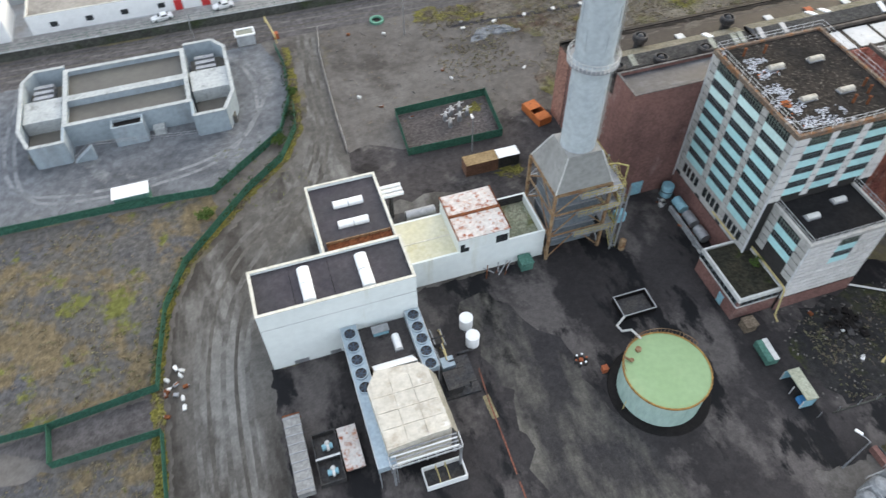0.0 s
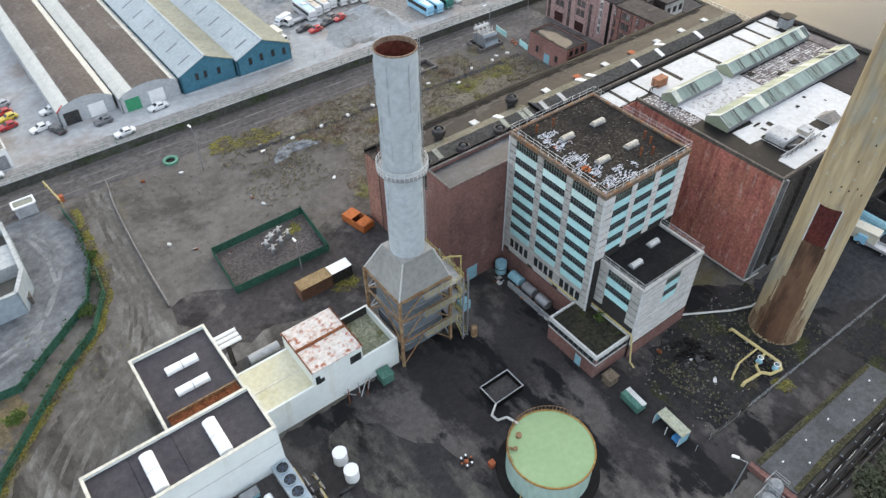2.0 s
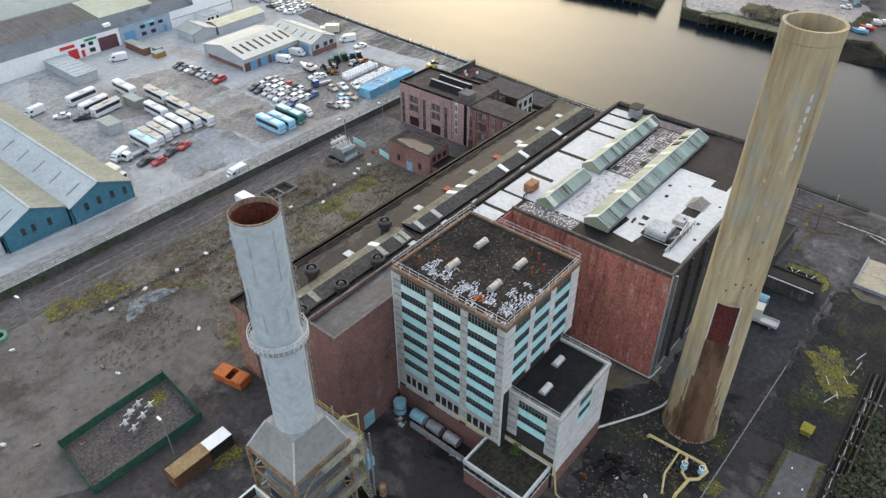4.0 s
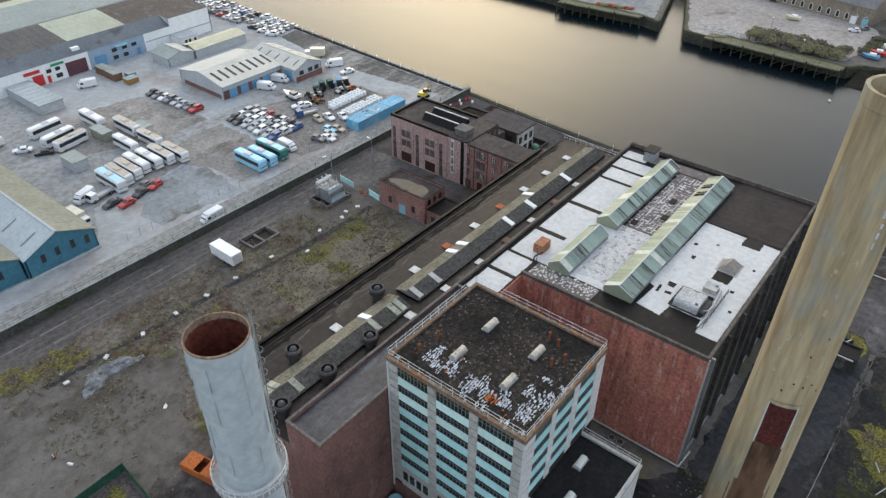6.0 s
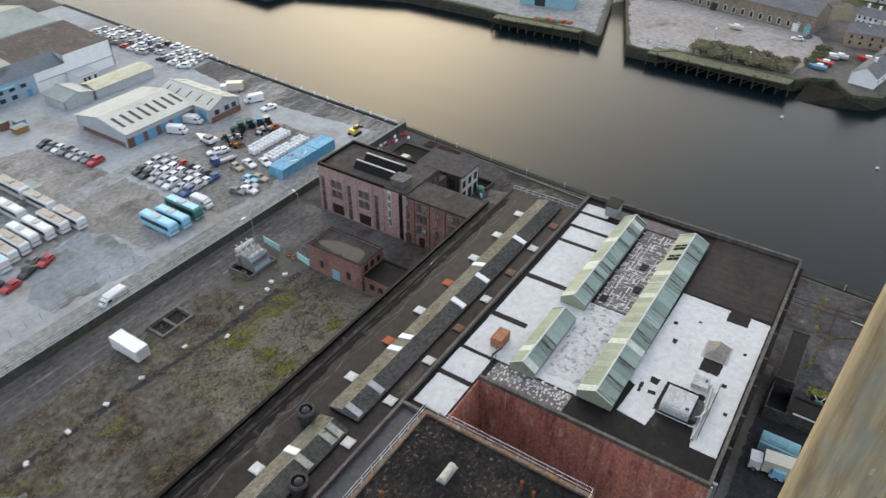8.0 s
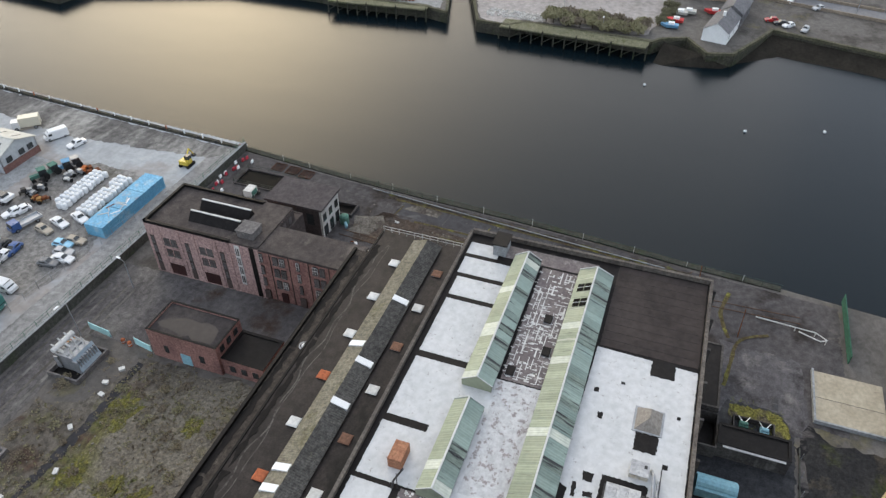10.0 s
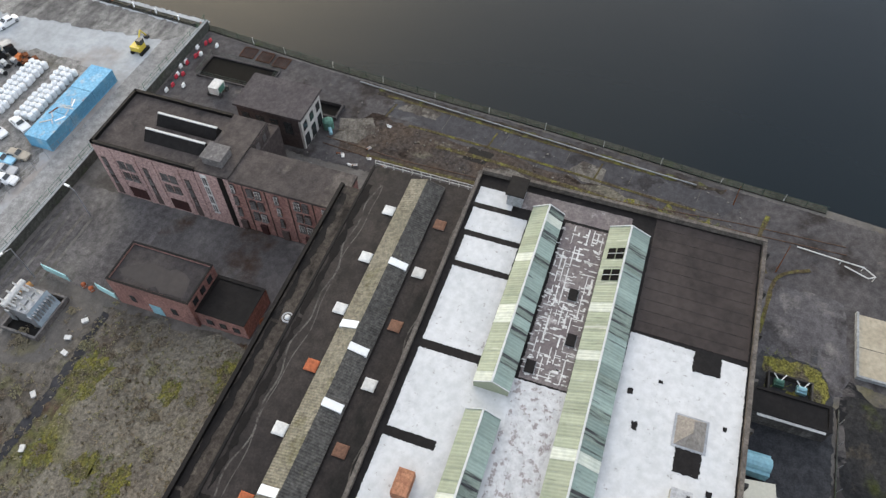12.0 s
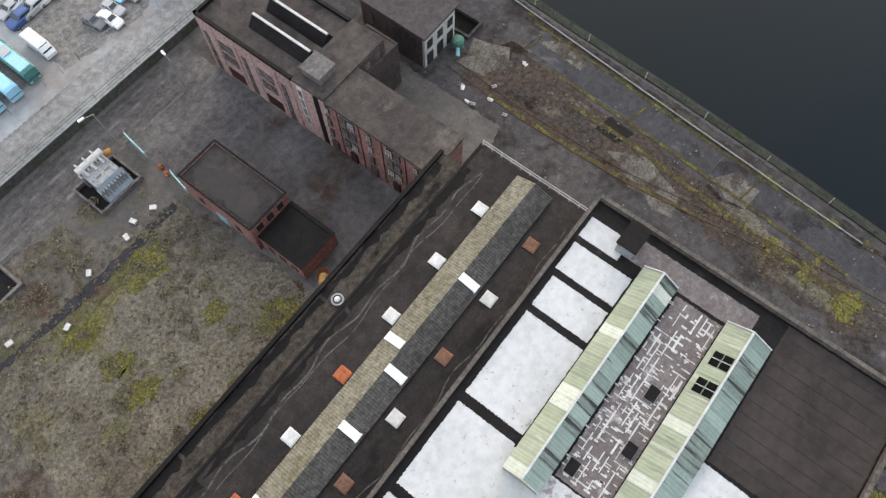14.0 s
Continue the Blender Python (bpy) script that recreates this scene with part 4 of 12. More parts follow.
part("pipe", Shape().pipe([(59.9, 56, 5.2), (59.9, 50.4, 5.2), (61.5, 49.6, 5.3), (61.5, 40.5, 5.3), (61.2, 39.9, 5.2), (61.2, 39.2, 0.4), (61.0, 38.2, 0.2)], 0.13), M_YELLOWPIPE, pg)

# ---- brick switch house beside the tower ----
annex = thing("brick_switch_house", "tall windowless red-brick block with a parapet roof", "building", (49.2, 67, 0))
# Wet felt; its pale blue-grey streaks put the sheen into the colour.
flat_roof_block(annex, 49.2, 80.4, 67.0, 72.55, 21.3, M_REDBRICK, mat("wet_grey_felt", (0.040, 0.040, 0.045), (0.060, 0.060, 0.066), 0.2, 1.4, 0.45, stain=((0.10, 0.105, 0.115), 0.22, 0.56, 0.68, (0.5, 1.4, 1)), fine=0.25, spec=0.3), mat("grey_brick_coping", (0.145, 0.135, 0.13), (0.095, 0.090, 0.087), 0.5, 2.5, 0.9, fine=0.25), 0.5, 0.36)
part("door", Shape().box(52.6, 54.7, 66.93, 67.02, 0.1, 3.0), M_BLUEBOX, annex, "pale blue roller door")

# ---- turbine hall ----
hall = thing("turbine_hall", "long low-roofed turbine hall with a central roof monitor", "industrial hall", (49.5, 72.6, 0))
HX0, HX1, HY0, HY1, HZ = 49.2, 133.3, 72.6, 86.4, 17.6
part("wall", Shape().box(HX0, HX1, HY0, HY1, 0, HZ - 0.3), M_REDBRICK, hall)
part("roof", Shape().box(HX0, HX1, HY0, HY1, HZ - 0.3, HZ), M_FELTBROWN, hall, "brown felt roof with pale tide marks")
part("parapet", Shape().box(HX0, HX1, HY1, HY1 + 0.28, 0, HZ + 0.12), M_FELTDARK, hall)
lean = Shape().box(HX0, HX1 - 2.0, HY1 + 0.28, 90.6, 0, 14.2)
part("side_aisle", lean, M_DARKBRICK, hall)
part("side_roof", Shape().box(HX0, HX1 - 2.0, HY1 + 0.28, 90.3, 14.2, 14.4), mat("silted_gutter_roof", (0.058, 0.049, 0.042), (0.074, 0.064, 0.054), 0.2, 1.6, 0.95, stain=((0.12, 0.105, 0.085), 0.25, 0.62, 0.68, (0.5, 1.6, 1)), stain2=((0.024, 0.021, 0.019), 0.14, 0.60, 0.66, (0.4, 1.5, 1)), fine=0.4, bump=0.7, bump_size=0.08), hall, "silted brown roof strip with pale tide marks")
part("gutter_wall", Shape().box(HX0, HX1 - 2.0, 90.3, 90.75, 13.9, 14.9), M_FELTDARK, hall)


def corrugated(x0, x1, ya, za, yb, zb, pitch, amp):
    """A corrugated slope: ridges run from (ya, za) to (yb, zb), repeated along x."""
    s = Shape()
    n = int((x1 - x0) / pitch * 2)
    vs = []
    for i in range(n + 1):
        x = x0 + (x1 - x0) * i / n
        d = amp if i % 2 else 0.0
        vs += [(x, ya, za + d), (x, yb, zb + d)]
    return s.add(vs, [(2 * i, 2 * i + 2, 2 * i + 3, 2 * i + 1) for i in range(n)])


mon = thing("roof_monitor", "long corrugated roof monitor with pale and dark slopes", "roof monitor", (80, 79, HZ))
for a, b in ((50.5, 75.6), (77.1, 132.3)):
    part("upstand", Shape().box(a, b, 76.9, 81.0, HZ, HZ + 0.35), M_FELTDARK, mon)
    # The north slope is pale tan, the south slope much darker.
    part("north_slope", corrugated(a, b, 81.2, HZ + 0.35, 79.0, HZ + 1.05, 0.30, 0.05), M_ASBESTOS, mon, "pale tan corrugated slope")
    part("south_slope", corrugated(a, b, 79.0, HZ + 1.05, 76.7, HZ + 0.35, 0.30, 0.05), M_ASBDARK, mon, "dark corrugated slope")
    for x in (a, b):
        part("gable", Shape().add([(x, 76.9, HZ), (x, 81.0, HZ), (x, 81.0, HZ + 0.35), (x, 79.0, HZ + 1.03), (x, 76.9, HZ + 0.35)], [(0, 1, 2, 3, 4)]), M_GREYSTEEL, mon)


def monitor_vent(x, side, material):
    y0, y1 = (79.1, 81.1) if side > 0 else (76.9, 79.0)
    t = thing("monitor_vent", "pale sheet-metal vent strip on the corrugated monitor", "roof vent", (x, 79, HZ + 0.4), "monitor vents")
    s = Shape()
    za, zb = (HZ + 1.2, HZ + 0.62) if side > 0 else (HZ + 0.62, HZ + 1.2)
    vs = [(x - 0.45, y0, za), (x + 0.45, y0, za), (x + 0.45, y1, zb), (x - 0.45, y1, zb)]
    vs += [(a, b, c - 0.28) for a, b, c in vs]
    s.add(vs, [(0, 1, 2, 3), (7, 6, 5, 4), (0, 4, 5, 1), (1, 5, 6, 2), (2, 6, 7, 3), (3, 7, 4, 0)])
    mend(part("cover", s, material, t))
    part("flashing", Shape().box(x - 0.55, x + 0.55, min(y0, y1), max(y0, y1), HZ + 0.36, HZ + 0.5), M_GREYSTEEL, t)


for x, sd in ((119.4, -1), (110.4, 1), (107.9, -1), (101.3, -1), (91.6, 1), (89.0, 1), (82.3, -1), (78.0, -1), (74.4, -1), (73.2, -1), (69.6, 1), (69.2, -1), (55.2, -1), (53.4, 1), (52.3, 1)):
    monitor_vent(x, sd, M_VENTWHITE if sd > 0 and x > 56 or x > 101 else M_PALEGLAZE2 if x < 56 or 69 < x < 75 else M_GREYSTEEL)
for x, y, red in [(126.8 - 7.3 * k, 82.05, k in (3, 5)) for k in range(6)] + [(82.5, 82.1, False), (66.0, 82.1, False)] + [(126.7 - 7.3 * k, 75.5, k in (0, 2, 4)) for k in range(6)] + [(82.0, 75.6, False), (74.3, 75.9, False)]:
    t = thing("rooflight", "square rust-red metal rooflight cover" if red else "square white rooflight dome", "rooflight", (x, y, HZ), "rooflights of the turbine hall")
    part("kerb", Shape().box(x - 0.6, x + 0.6, y - 0.6, y + 0.6, HZ, HZ + 0.16), M_GREYSTEEL, t)
    s = Shape().add([(x - 0.7, y - 0.7, HZ + 0.16), (x + 0.7, y - 0.7, HZ + 0.16), (x + 0.7, y + 0.7, HZ + 0.16), (x - 0.7, y + 0.7, HZ + 0.16)] + [(x + a * 0.54, y + b * 0.54, HZ + 0.24) for a, b in ((-1, -1), (1, -1), (1, 1), (-1, 1))], [(0, 1, 5, 4), (1, 2, 6, 5), (2, 3, 7, 6), (3, 0, 4, 7), (4, 5, 6, 7)])
    part("cover", s, (M_REDPAINT if y > 80 else M_BROWNPAINT) if red else M_SOFTWHITE, t)
M_COWLGREY = mat("sooty_grey_cap", (0.060, 0.062, 0.066), (0.085, 0.086, 0.088), 0.8, 3.0, 0.55, fine=0.25)
for x, y in ((74.1, 81.9), (58.4, 81.9), (66.4, 76.0), (58.7, 75.9), (51.4, 76.1)):
    t = thing("extract_cowl", "black round extract cowl on the roof", "roof vent", (x, y, HZ), "extract cowls")
    part("stem", Shape().lathe((x, y, HZ), [(0.75, 0), (0.75, 0.9), (0.95, 1.1)], 20), M_DARKSTEEL, t, smooth=True)
    part("drum", Shape().lathe((x, y, HZ), [(0.95, 1.1), (1.15, 1.25), (1.15, 2.0), (0.95, 2.2), (0.80, 2.2), (0.80, 1.3)], 20).disc((x, y, HZ + 1.35), 0.8, 20), M_DARKSTEEL, t, smooth=True)
    part("dome", Shape().ball((x, y, HZ + 1.75), 0.55, 14, 8, 1.25), M_COWLGREY, t, "grey domed cap", smooth=True)
rail("handrail", [(133.2, HY0 + 0.2, HZ + 0.02), (133.2, HY1, HZ + 0.02)], 1.0, hall, M_SOFTWHITE, 1.2, 0.035)

# ---- boiler house ----
boil = thing("boiler_house", "huge rust-red sheeted boiler house with a patched white roof", "industrial hall", (88.6, 39.3, 0))
BX0, BX1, BY0, BY1, BZ = 88.6, 134.0, 39.35, 72.5, 21.1
part("core", Shape().box(BX0 + 0.2, BX1 - 0.2, BY0 + 0.2, BY1, 0, BZ - 0.6), M_GREYSHEET, boil)
part("core", Shape().box(80.5, BX0 + 0.2, 67.0, BY1, 0, BZ - 0.6), M_REDSHEET, boil)
sheet_rows = ((0.3, 5.6), (5.45, 10.8), (10.65, 16.0), (15.85, BZ - 0.5))
for row, (za, zb) in enumerate(sheet_rows):
    vs = []
    for i in range(11):
        d = 0.07 if i % 2 else 0.0
        vs += [(BX0 + d - 0.012 * row, BY0 + 0.104 * i, za), (BX0 + d - 0.012 * row - 0.02, BY0 + 0.104 * i, zb)]
    first = mend(part("wall_sheet", Shape().add(vs, [(2 * i, 2 * i + 1, 2 * i + 3, 2 * i + 2) for i in range(10)]), M_REDSHEET, boil, "rust-red corrugated sheet"))
    for k in range(1, 27):
        more = first.copy()
        scene.collection.objects.link(more)
        more.location = (0.004 * (k % 3), 1.026 * k, 0.05 * math.sin(5.3 * k + row))
for y, zb, w, h in ((62.6, 0.4, 1.2, 2.1), (60.4, 0.4, 1.5, 1.7), (58.6, 0.4, 0.9, 1.2)):
    part("opening", Shape().box(BX0 - 0.05, BX0 + 0.1, y, y + w, zb, zb + h), M_GLASS, boil)
part("door", Shape().box(BX0 - 0.06, BX0 + 0.1, 59.2, 60.2, 2.6, 4.4), M_BLUEBOX, boil, "faded blue hatch")
part("foot_pipe", Shape().pipe([(BX0 - 0.4, 66.0, 0.6), (BX0 - 0.4, BY0 - 0.4, 0.6), (BX0 + 3.0, BY0 - 0.7, 0.6)], 0.14, 6), M_OFFCONC, boil)
part("downpipe", Shape().rod((BX0 - 0.12, BY0 - 0.12, 0.3), (BX0 - 0.12, BY0 - 0.12, BZ), 0.12, 6), M_OFFCONC, boil)
s = Shape()
n = 150
vs = []
for i in range(2 * n + 1):
    x = BX0 + (BX1 - BX0) * i / (2 * n)
    d = 0.07 if i % 2 else 0.0
    vs += [(x, BY0 + d, 0.3), (x, BY0 + d, BZ)]
s.add(vs, [(2 * i, 2 * i + 2, 2 * i + 3, 2 * i + 1) for i in range(2 * n)])
part("south_sheeting", s, M_GREYSHEET, boil, "black-stained grey corrugated sheeting")
for i in range(9):
    x = BX0 + 0.6 + i * 5.4
    part("fin", Shape().box(x, x + 0.35, BY0 - 0.55, BY0 - 0.02, 0.3, BZ - 0.3), M_GREYSTEEL if i == 0 else M_GREYSHEET, boil)
part("plinth", Shape().box(BX0 - 0.1, BX1 + 0.1, BY0 - 0.15, 67.0, 0, 0.32), M_CONCRETE, boil)
PM = mat("boiler_parapet", (0.13, 0.115, 0.10), (0.085, 0.075, 0.068), 0.5, 2.5, 0.9, fine=0.3)
for q in ((BX0 - 0.06, BX0 + 0.35, BY0, 67.2, BZ - 0.5, BZ + 0.08), (BX0 + 0.35, BX1 - 0.35, BY0 - 0.06, BY0 + 0.35, BZ - 0.5, BZ + 0.1), (BX1 - 0.35, BX1 + 0.06, BY0, BY1, BZ - 0.5, BZ + 0.25), (80.5, BX1 - 0.35, BY1 - 0.1, BY1 + 0.3, HZ - 0.5, BZ + 0.1)):
    part("parapet", Shape().box(*q), PM, boil)
part("roof", Shape().box(BX0 + 0.3, BX1 - 0.3, BY0 + 0.3, BY1 - 0.1, BZ - 0.62, BZ - 0.45).box(80.5, BX0 + 0.3, 67.2, BY1 - 0.1, BZ - 0.62, BZ - 0.45), M_FELTDARK, boil, "dark felt roof")
RZ = BZ - 0.45


def roof_patch(name, poly, z, material, label, jag=0.12, seed=1, category="roof membrane"):
    ob = ground_piece(name, poly, z, material, label, category, jag, seed, thick=0.03)
    ob.parent = boil
    ob.location = -base_of(boil)
    for key in ("category", "kind"):
        del ob[key]
    return ob


def rect(x0, x1, y0, y1):
    return [(x0, y0), (x1, y0), (x1, y1), (x0, y1)]


for k, (x0, x1, y0, y1) in enumerate(((129.2, 131.7, 67.6, 72.0), (125.0, 128.4, 65.4, 71.9), (120.6, 124.2, 65.4, 71.6), (110.2, 119.8, 65.3, 71.6), (100.4, 109.2, 65.4, 71.6), (92.6, 99.4, 66.4, 71.7), (87.6, 92.0, 67.4, 71.9), (81.6, 86.8, 67.4, 71.8))):
    roof_patch("white_membrane", rect(x0, x1, y0, y1), RZ, M_WHITEROOF, "white roof membrane", 0.05, 50 + k)
roof_patch("white_membrane", rect(92.6, 109.0, 56.2, 66.6), RZ + 0.005, M_WHITEROOF, "white roof membrane", 0.07, 60)
M_PEEL = mat("peeling_grey_roof", (0.135, 0.115, 0.115), (0.165, 0.145, 0.14), 0.4, 2.0, 0.9, stain=((0.34, 0.32, 0.31), 0.5, 0.58, 0.70), fine=0.2)
roof_patch("peeling_felt", rect(109.2, 129.6, 56.3, 61.2), RZ + 0.01, M_PEEL, "grey felt with peeling white paint in seams", 0.05, 61)
roof_patch("peeling_felt", rect(130.0, 132.6, 54.0, 67.4), RZ + 0.012, M_PEEL, "grey felt with peeling white paint", 0.05, 62)
roof_patch("peeling_felt", rect(89.2, 92.3, 56.6, 66.6), RZ + 0.014, M_PEEL, "grey felt with peeling white paint", 0.05, 63)
roof_patch("peeling_felt", rect(94.0, 108.8, 56.5, 61.3), RZ + 0.018, mat("half_peeled_white", (0.47, 0.475, 0.475), (0.42, 0.42, 0.42), 0.3, 2.0, 0.75, stain=((0.26, 0.235, 0.23), 1.1, 0.545, 0.60), stain2=((0.24, 0.21, 0.205), 0.35, 0.60, 0.64, (1.0, 2.0, 1)), fine=0.16), "white membrane peeling to grey felt", 0.3, 66)
roof_patch("brown_felt", rect(118.2, 133.4, 39.9, 51.4), RZ + 0.016, mat("warm_brown_felt", (0.040, 0.033, 0.031), (0.050, 0.042, 0.039), 0.15, 1.2, 0.85, stain=((0.028, 0.024, 0.023), 0.12, 0.52, 0.68), stain2=((0.075, 0.067, 0.062), 0.25, 0.66, 0.74), fine=0.15, bump=0.1), "dark brown felt", 0.05, 64)
roof_patch("white_membrane", [(98.4, 52.0), (117.9, 51.6), (117.5, 39.9), (92.6, 39.9), (92.6, 42.8), (95.4, 43.2), (95.4, 47.6), (92.8, 47.9), (93.2, 51.4), (98.0, 51.0)], RZ + 0.02, M_WHITEROOF, "white roof membrane", 0.05, 65)
for k, q in enumerate(((115.4, 118.1, 42.4, 45.1), (104.7, 107.1, 43.1, 45.5), (95.6, 100.7, 43.4, 48.0), (99.4, 100.4, 48.8, 49.8), (97.6, 98.2, 48.5, 49.4), (111.0, 111.6, 50.2, 50.8), (110.0, 110.5, 41.2, 41.6), (103.3, 103.9, 41.8, 42.3), (113.0, 113.4, 47.6, 48.0), (99.0, 99.5, 40.6, 41.0), (107.5, 108.3, 49.2, 49.8), (97.2, 98.9, 50.2, 50.6))):
    roof_patch("felt_patch", rect(*q), RZ + 0.055, M_FELTDARK, "bare dark felt patch", 0.08, 70 + k)
seam = Shape()
for i in range(10):
    seam.box(119.4 + i * 1.42, 119.47 + i * 1.42, 40.2, 51.2, RZ + 0.04, RZ + 0.06)
tagged(part("felt_lap", seam, M_FELTBROWN, boil), "dark lapped seams of the felt", kind="stuff")
# ragged black strips and pale tide marks along the gutter of the side aisle
rg2 = random.Random(77)
for nm, y0, y1, mt, z, lb in (("gutter_silt", 85.55, 86.2, mat("edge_band_black", (0.009, 0.0085, 0.008), (0.014, 0.012, 0.011), 0.4, 2.0, 0.8, fine=0.2), HZ + 0.004, "black tar along the roof edge"), ("gutter_silt", 87.0, 87.35, M_FELTDARK, 14.41, "black wet silt drift in the gutter"), ("gutter_silt", 89.4, 90.25, M_FELTDARK, 14.42, "black silt along the outer wall")):
    for k in range(4):
        xa, xb = HX0 + 0.4 + k * 20.2, HX0 + 20.2 + k * 20.2
        up = [(xa + (xb - xa) * i / 16, y1 + rg2.uniform(-0.3, 0.18)) for i in range(17)]
        lo = [(xa + (xb - xa) * i / 24, y0 + rg2.uniform(-0.3, 0.25)) for i in range(25)]
        ob = roof_patch(nm, lo + up[::-1], z, mt, lb, 0.06, 120 + k)
        ob.parent = hall
        ob.location = -base_of(hall)
M_TIDE = mat("pale_tide_mark", (0.105, 0.098, 0.088), (0.070, 0.064, 0.058), 0.6, 2.5, 0.9, stain=((0.04, 0.035, 0.032), 0.7, 0.50, 0.58), fine=0.25)
for k, (ya, yb) in enumerate(((84.9, 0.28), (84.4, 0.12), (73.5, 0.2))):
    x, line = HX0 + 1.5, []
    while x < HX1 - 2.5:
        line.append((x, ya + yb * math.sin(0.9 * x + k) + 0.25 * math.sin(0.37 * x + 2 * k)))
        x += 1.7
    ob = track(line, (0.2, 0.12, 0.14)[k], HZ + 0.009 + 0.003 * k, M_TIDE, "pale tide mark on the felt", 250 + k)
    ob.parent = hall
    ob.location = -base_of(hall)
    for key in ("category", "kind"):
        del ob[key]
# seams of peeling paint, thin ragged strips
pe = Shape()
rp = random.Random(5)
for i in range(9):
    y = 56.6 + i * 0.55
    x = 109.6
    while x < 129.2:
        ln = rp.uniform(0.4, 3.2)
        if rp.random() < 0.62:
            pe.box(x, min(129.4, x + ln), y + rp.uniform(-0.06, 0.06), y + 0.09 + rp.uniform(0, 0.08), RZ + 0.04, RZ + 0.055)
        x += ln + rp.uniform(0.1, 0.8)
for i in range(24):
    x = 109.9 + i * 0.83
    y = 56.5
    while y < 60.9:
        ln = rp.uniform(0.3, 1.6)
        if rp.random() < 0.5:
            pe.box(x + rp.uniform(-0.05, 0.05), x + 0.08 + rp.uniform(0, 0.07), y, min(61.0, y + ln), RZ + 0.04, RZ + 0.054)
        y += ln + rp.uniform(0.1, 0.9)
for i in range(190):
    x, y = rp.uniform(109.5, 129.3), 56.4 + 4.7 * rp.random() ** (1.8 if i % 3 else 0.5)
    pe.box(x, x + rp.uniform(0.08, 0.2), y, y + rp.uniform(0.15, 0.7), RZ + 0.04, RZ + 0.052)
for i in range(160):
    x, y = rp.uniform(89.4, 92.1), rp.uniform(56.8, 66.4)
    pe.box(x, x + rp.uniform(0.1, 0.5), y, y + rp.uniform(0.08, 0.3), RZ + 0.04, RZ + 0.052)
tagged(part("paint_flaking", pe, M_SOFTWHITE, boil), "white paint flakes along the felt seams", kind="stuff")


rl = random.Random(31)
M_PALEGLAZE = mat("clear_pale_glazing", (0.48, 0.50, 0.43), (0.42, 0.45, 0.39), 0.4, 2.0, 0.4, stain=((0.40, 0.43, 0.30), 0.7, 0.60, 0.74, (2.2, 0.4, 1)), fine=0.12, bump=0.03, spread=0.1)
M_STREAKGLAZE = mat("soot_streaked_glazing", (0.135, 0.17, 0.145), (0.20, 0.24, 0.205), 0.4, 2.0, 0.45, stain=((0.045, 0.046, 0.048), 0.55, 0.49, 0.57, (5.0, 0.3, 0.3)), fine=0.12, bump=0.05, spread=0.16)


def lantern(x0, x1, y0, y1, name="roof_lantern", label="long green-glazed ridge lantern stained with algae"):
    t = thing(name, label, "roof lantern", (x0, y0, RZ), "roof lanterns")
    ze, zr, ym = RZ + 0.9, RZ + 2.0, (y0 + y1) / 2
    part("upstand", Shape().box(x0, x1, y0 + 0.12, y1 - 0.12, RZ, ze - 0.03), M_GREYSTEEL, t)
    n = max(2, round((x1 - x0) / 1.15))
    for i in range(n):
        a, b = x0 + (x1 - x0) * i / n, x0 + (x1 - x0) * (i + 1) / n
        # North panels take the pale glazing, south panels the copy with shade painted in.
        for (ya, yb), mt, nm in (((y1, ym), M_GREENGLAZE, "glazing_panel"), ((ym, y0), M_GLAZESHADED, "glazing_panel")):
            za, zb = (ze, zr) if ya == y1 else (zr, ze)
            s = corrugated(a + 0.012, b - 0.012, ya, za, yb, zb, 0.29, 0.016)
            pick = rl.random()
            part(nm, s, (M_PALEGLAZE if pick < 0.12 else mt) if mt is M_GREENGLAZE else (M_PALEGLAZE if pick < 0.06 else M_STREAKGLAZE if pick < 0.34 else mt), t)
    part("ridge_cap", Shape().box(x0, x1, ym - 0.10, ym + 0.10, zr + 0.03, zr + 0.13), M_WHITEBAR, t, "white ridge cap")
    for x in (x0, x1):
        part("gable", Shape().add([(x - 0.03, y0 + 0.1, RZ), (x - 0.03, y1 - 0.1, RZ), (x - 0.03, y1 - 0.05, ze), (x - 0.03, ym, zr), (x - 0.03, y0 + 0.05, ze), (x + 0.03, y0 + 0.1, RZ), (x + 0.03, y1 - 0.1, RZ), (x + 0.03, y1 - 0.05, ze), (x + 0.03, ym, zr), (x + 0.03, y0 + 0.05, ze)], [(0, 1, 2, 3, 4), (9, 8, 7, 6, 5)]), M_GREENGLAZE, t)
        for ya in (y0, y1):
            part("gable_bar", Shape().rod((x, ya, ze + 0.08), (x, ym, zr + 0.1), 0.07, 4), M_WHITEBAR, t)
    return t


lantern(92.6, 129.9, 51.8, 56.3)
lantern(106.9, 129.9, 61.5, 65.2)
lantern(92.2, 104.0, 61.5, 65.0)

# ---- gas-turbine plant in front ----
front = thing("white_plant_building", "white-clad plant building with a purple felt roof inside a parapet", "industrial building", (-7.8, 53, 0))
flat_roof_block(front, -7.85, 12.65, 53.05, 60.5, 12.45, M_WHITEWALL, M_FELT, M_COPWHITE, 0.45, 0.4)
for i in range(4):
    x = -7.85 + 5.1 * (i + 1)
    part("roof_seam", Shape().box(x - 0.03, x + 0.03, 53.4, 60.1, 12.0, 12.03), M_FELTDARK, front)
part("cladding_seam", Shape().box(-7.87, 12.67, 53.03, 53.05, 9.3, 9.36), M_GREYSTEEL, front)
part("door", Shape().box(-5.0, -3.0, 53.0, 53.06, 0.1, 0.9), M_GREYSTEEL, front)
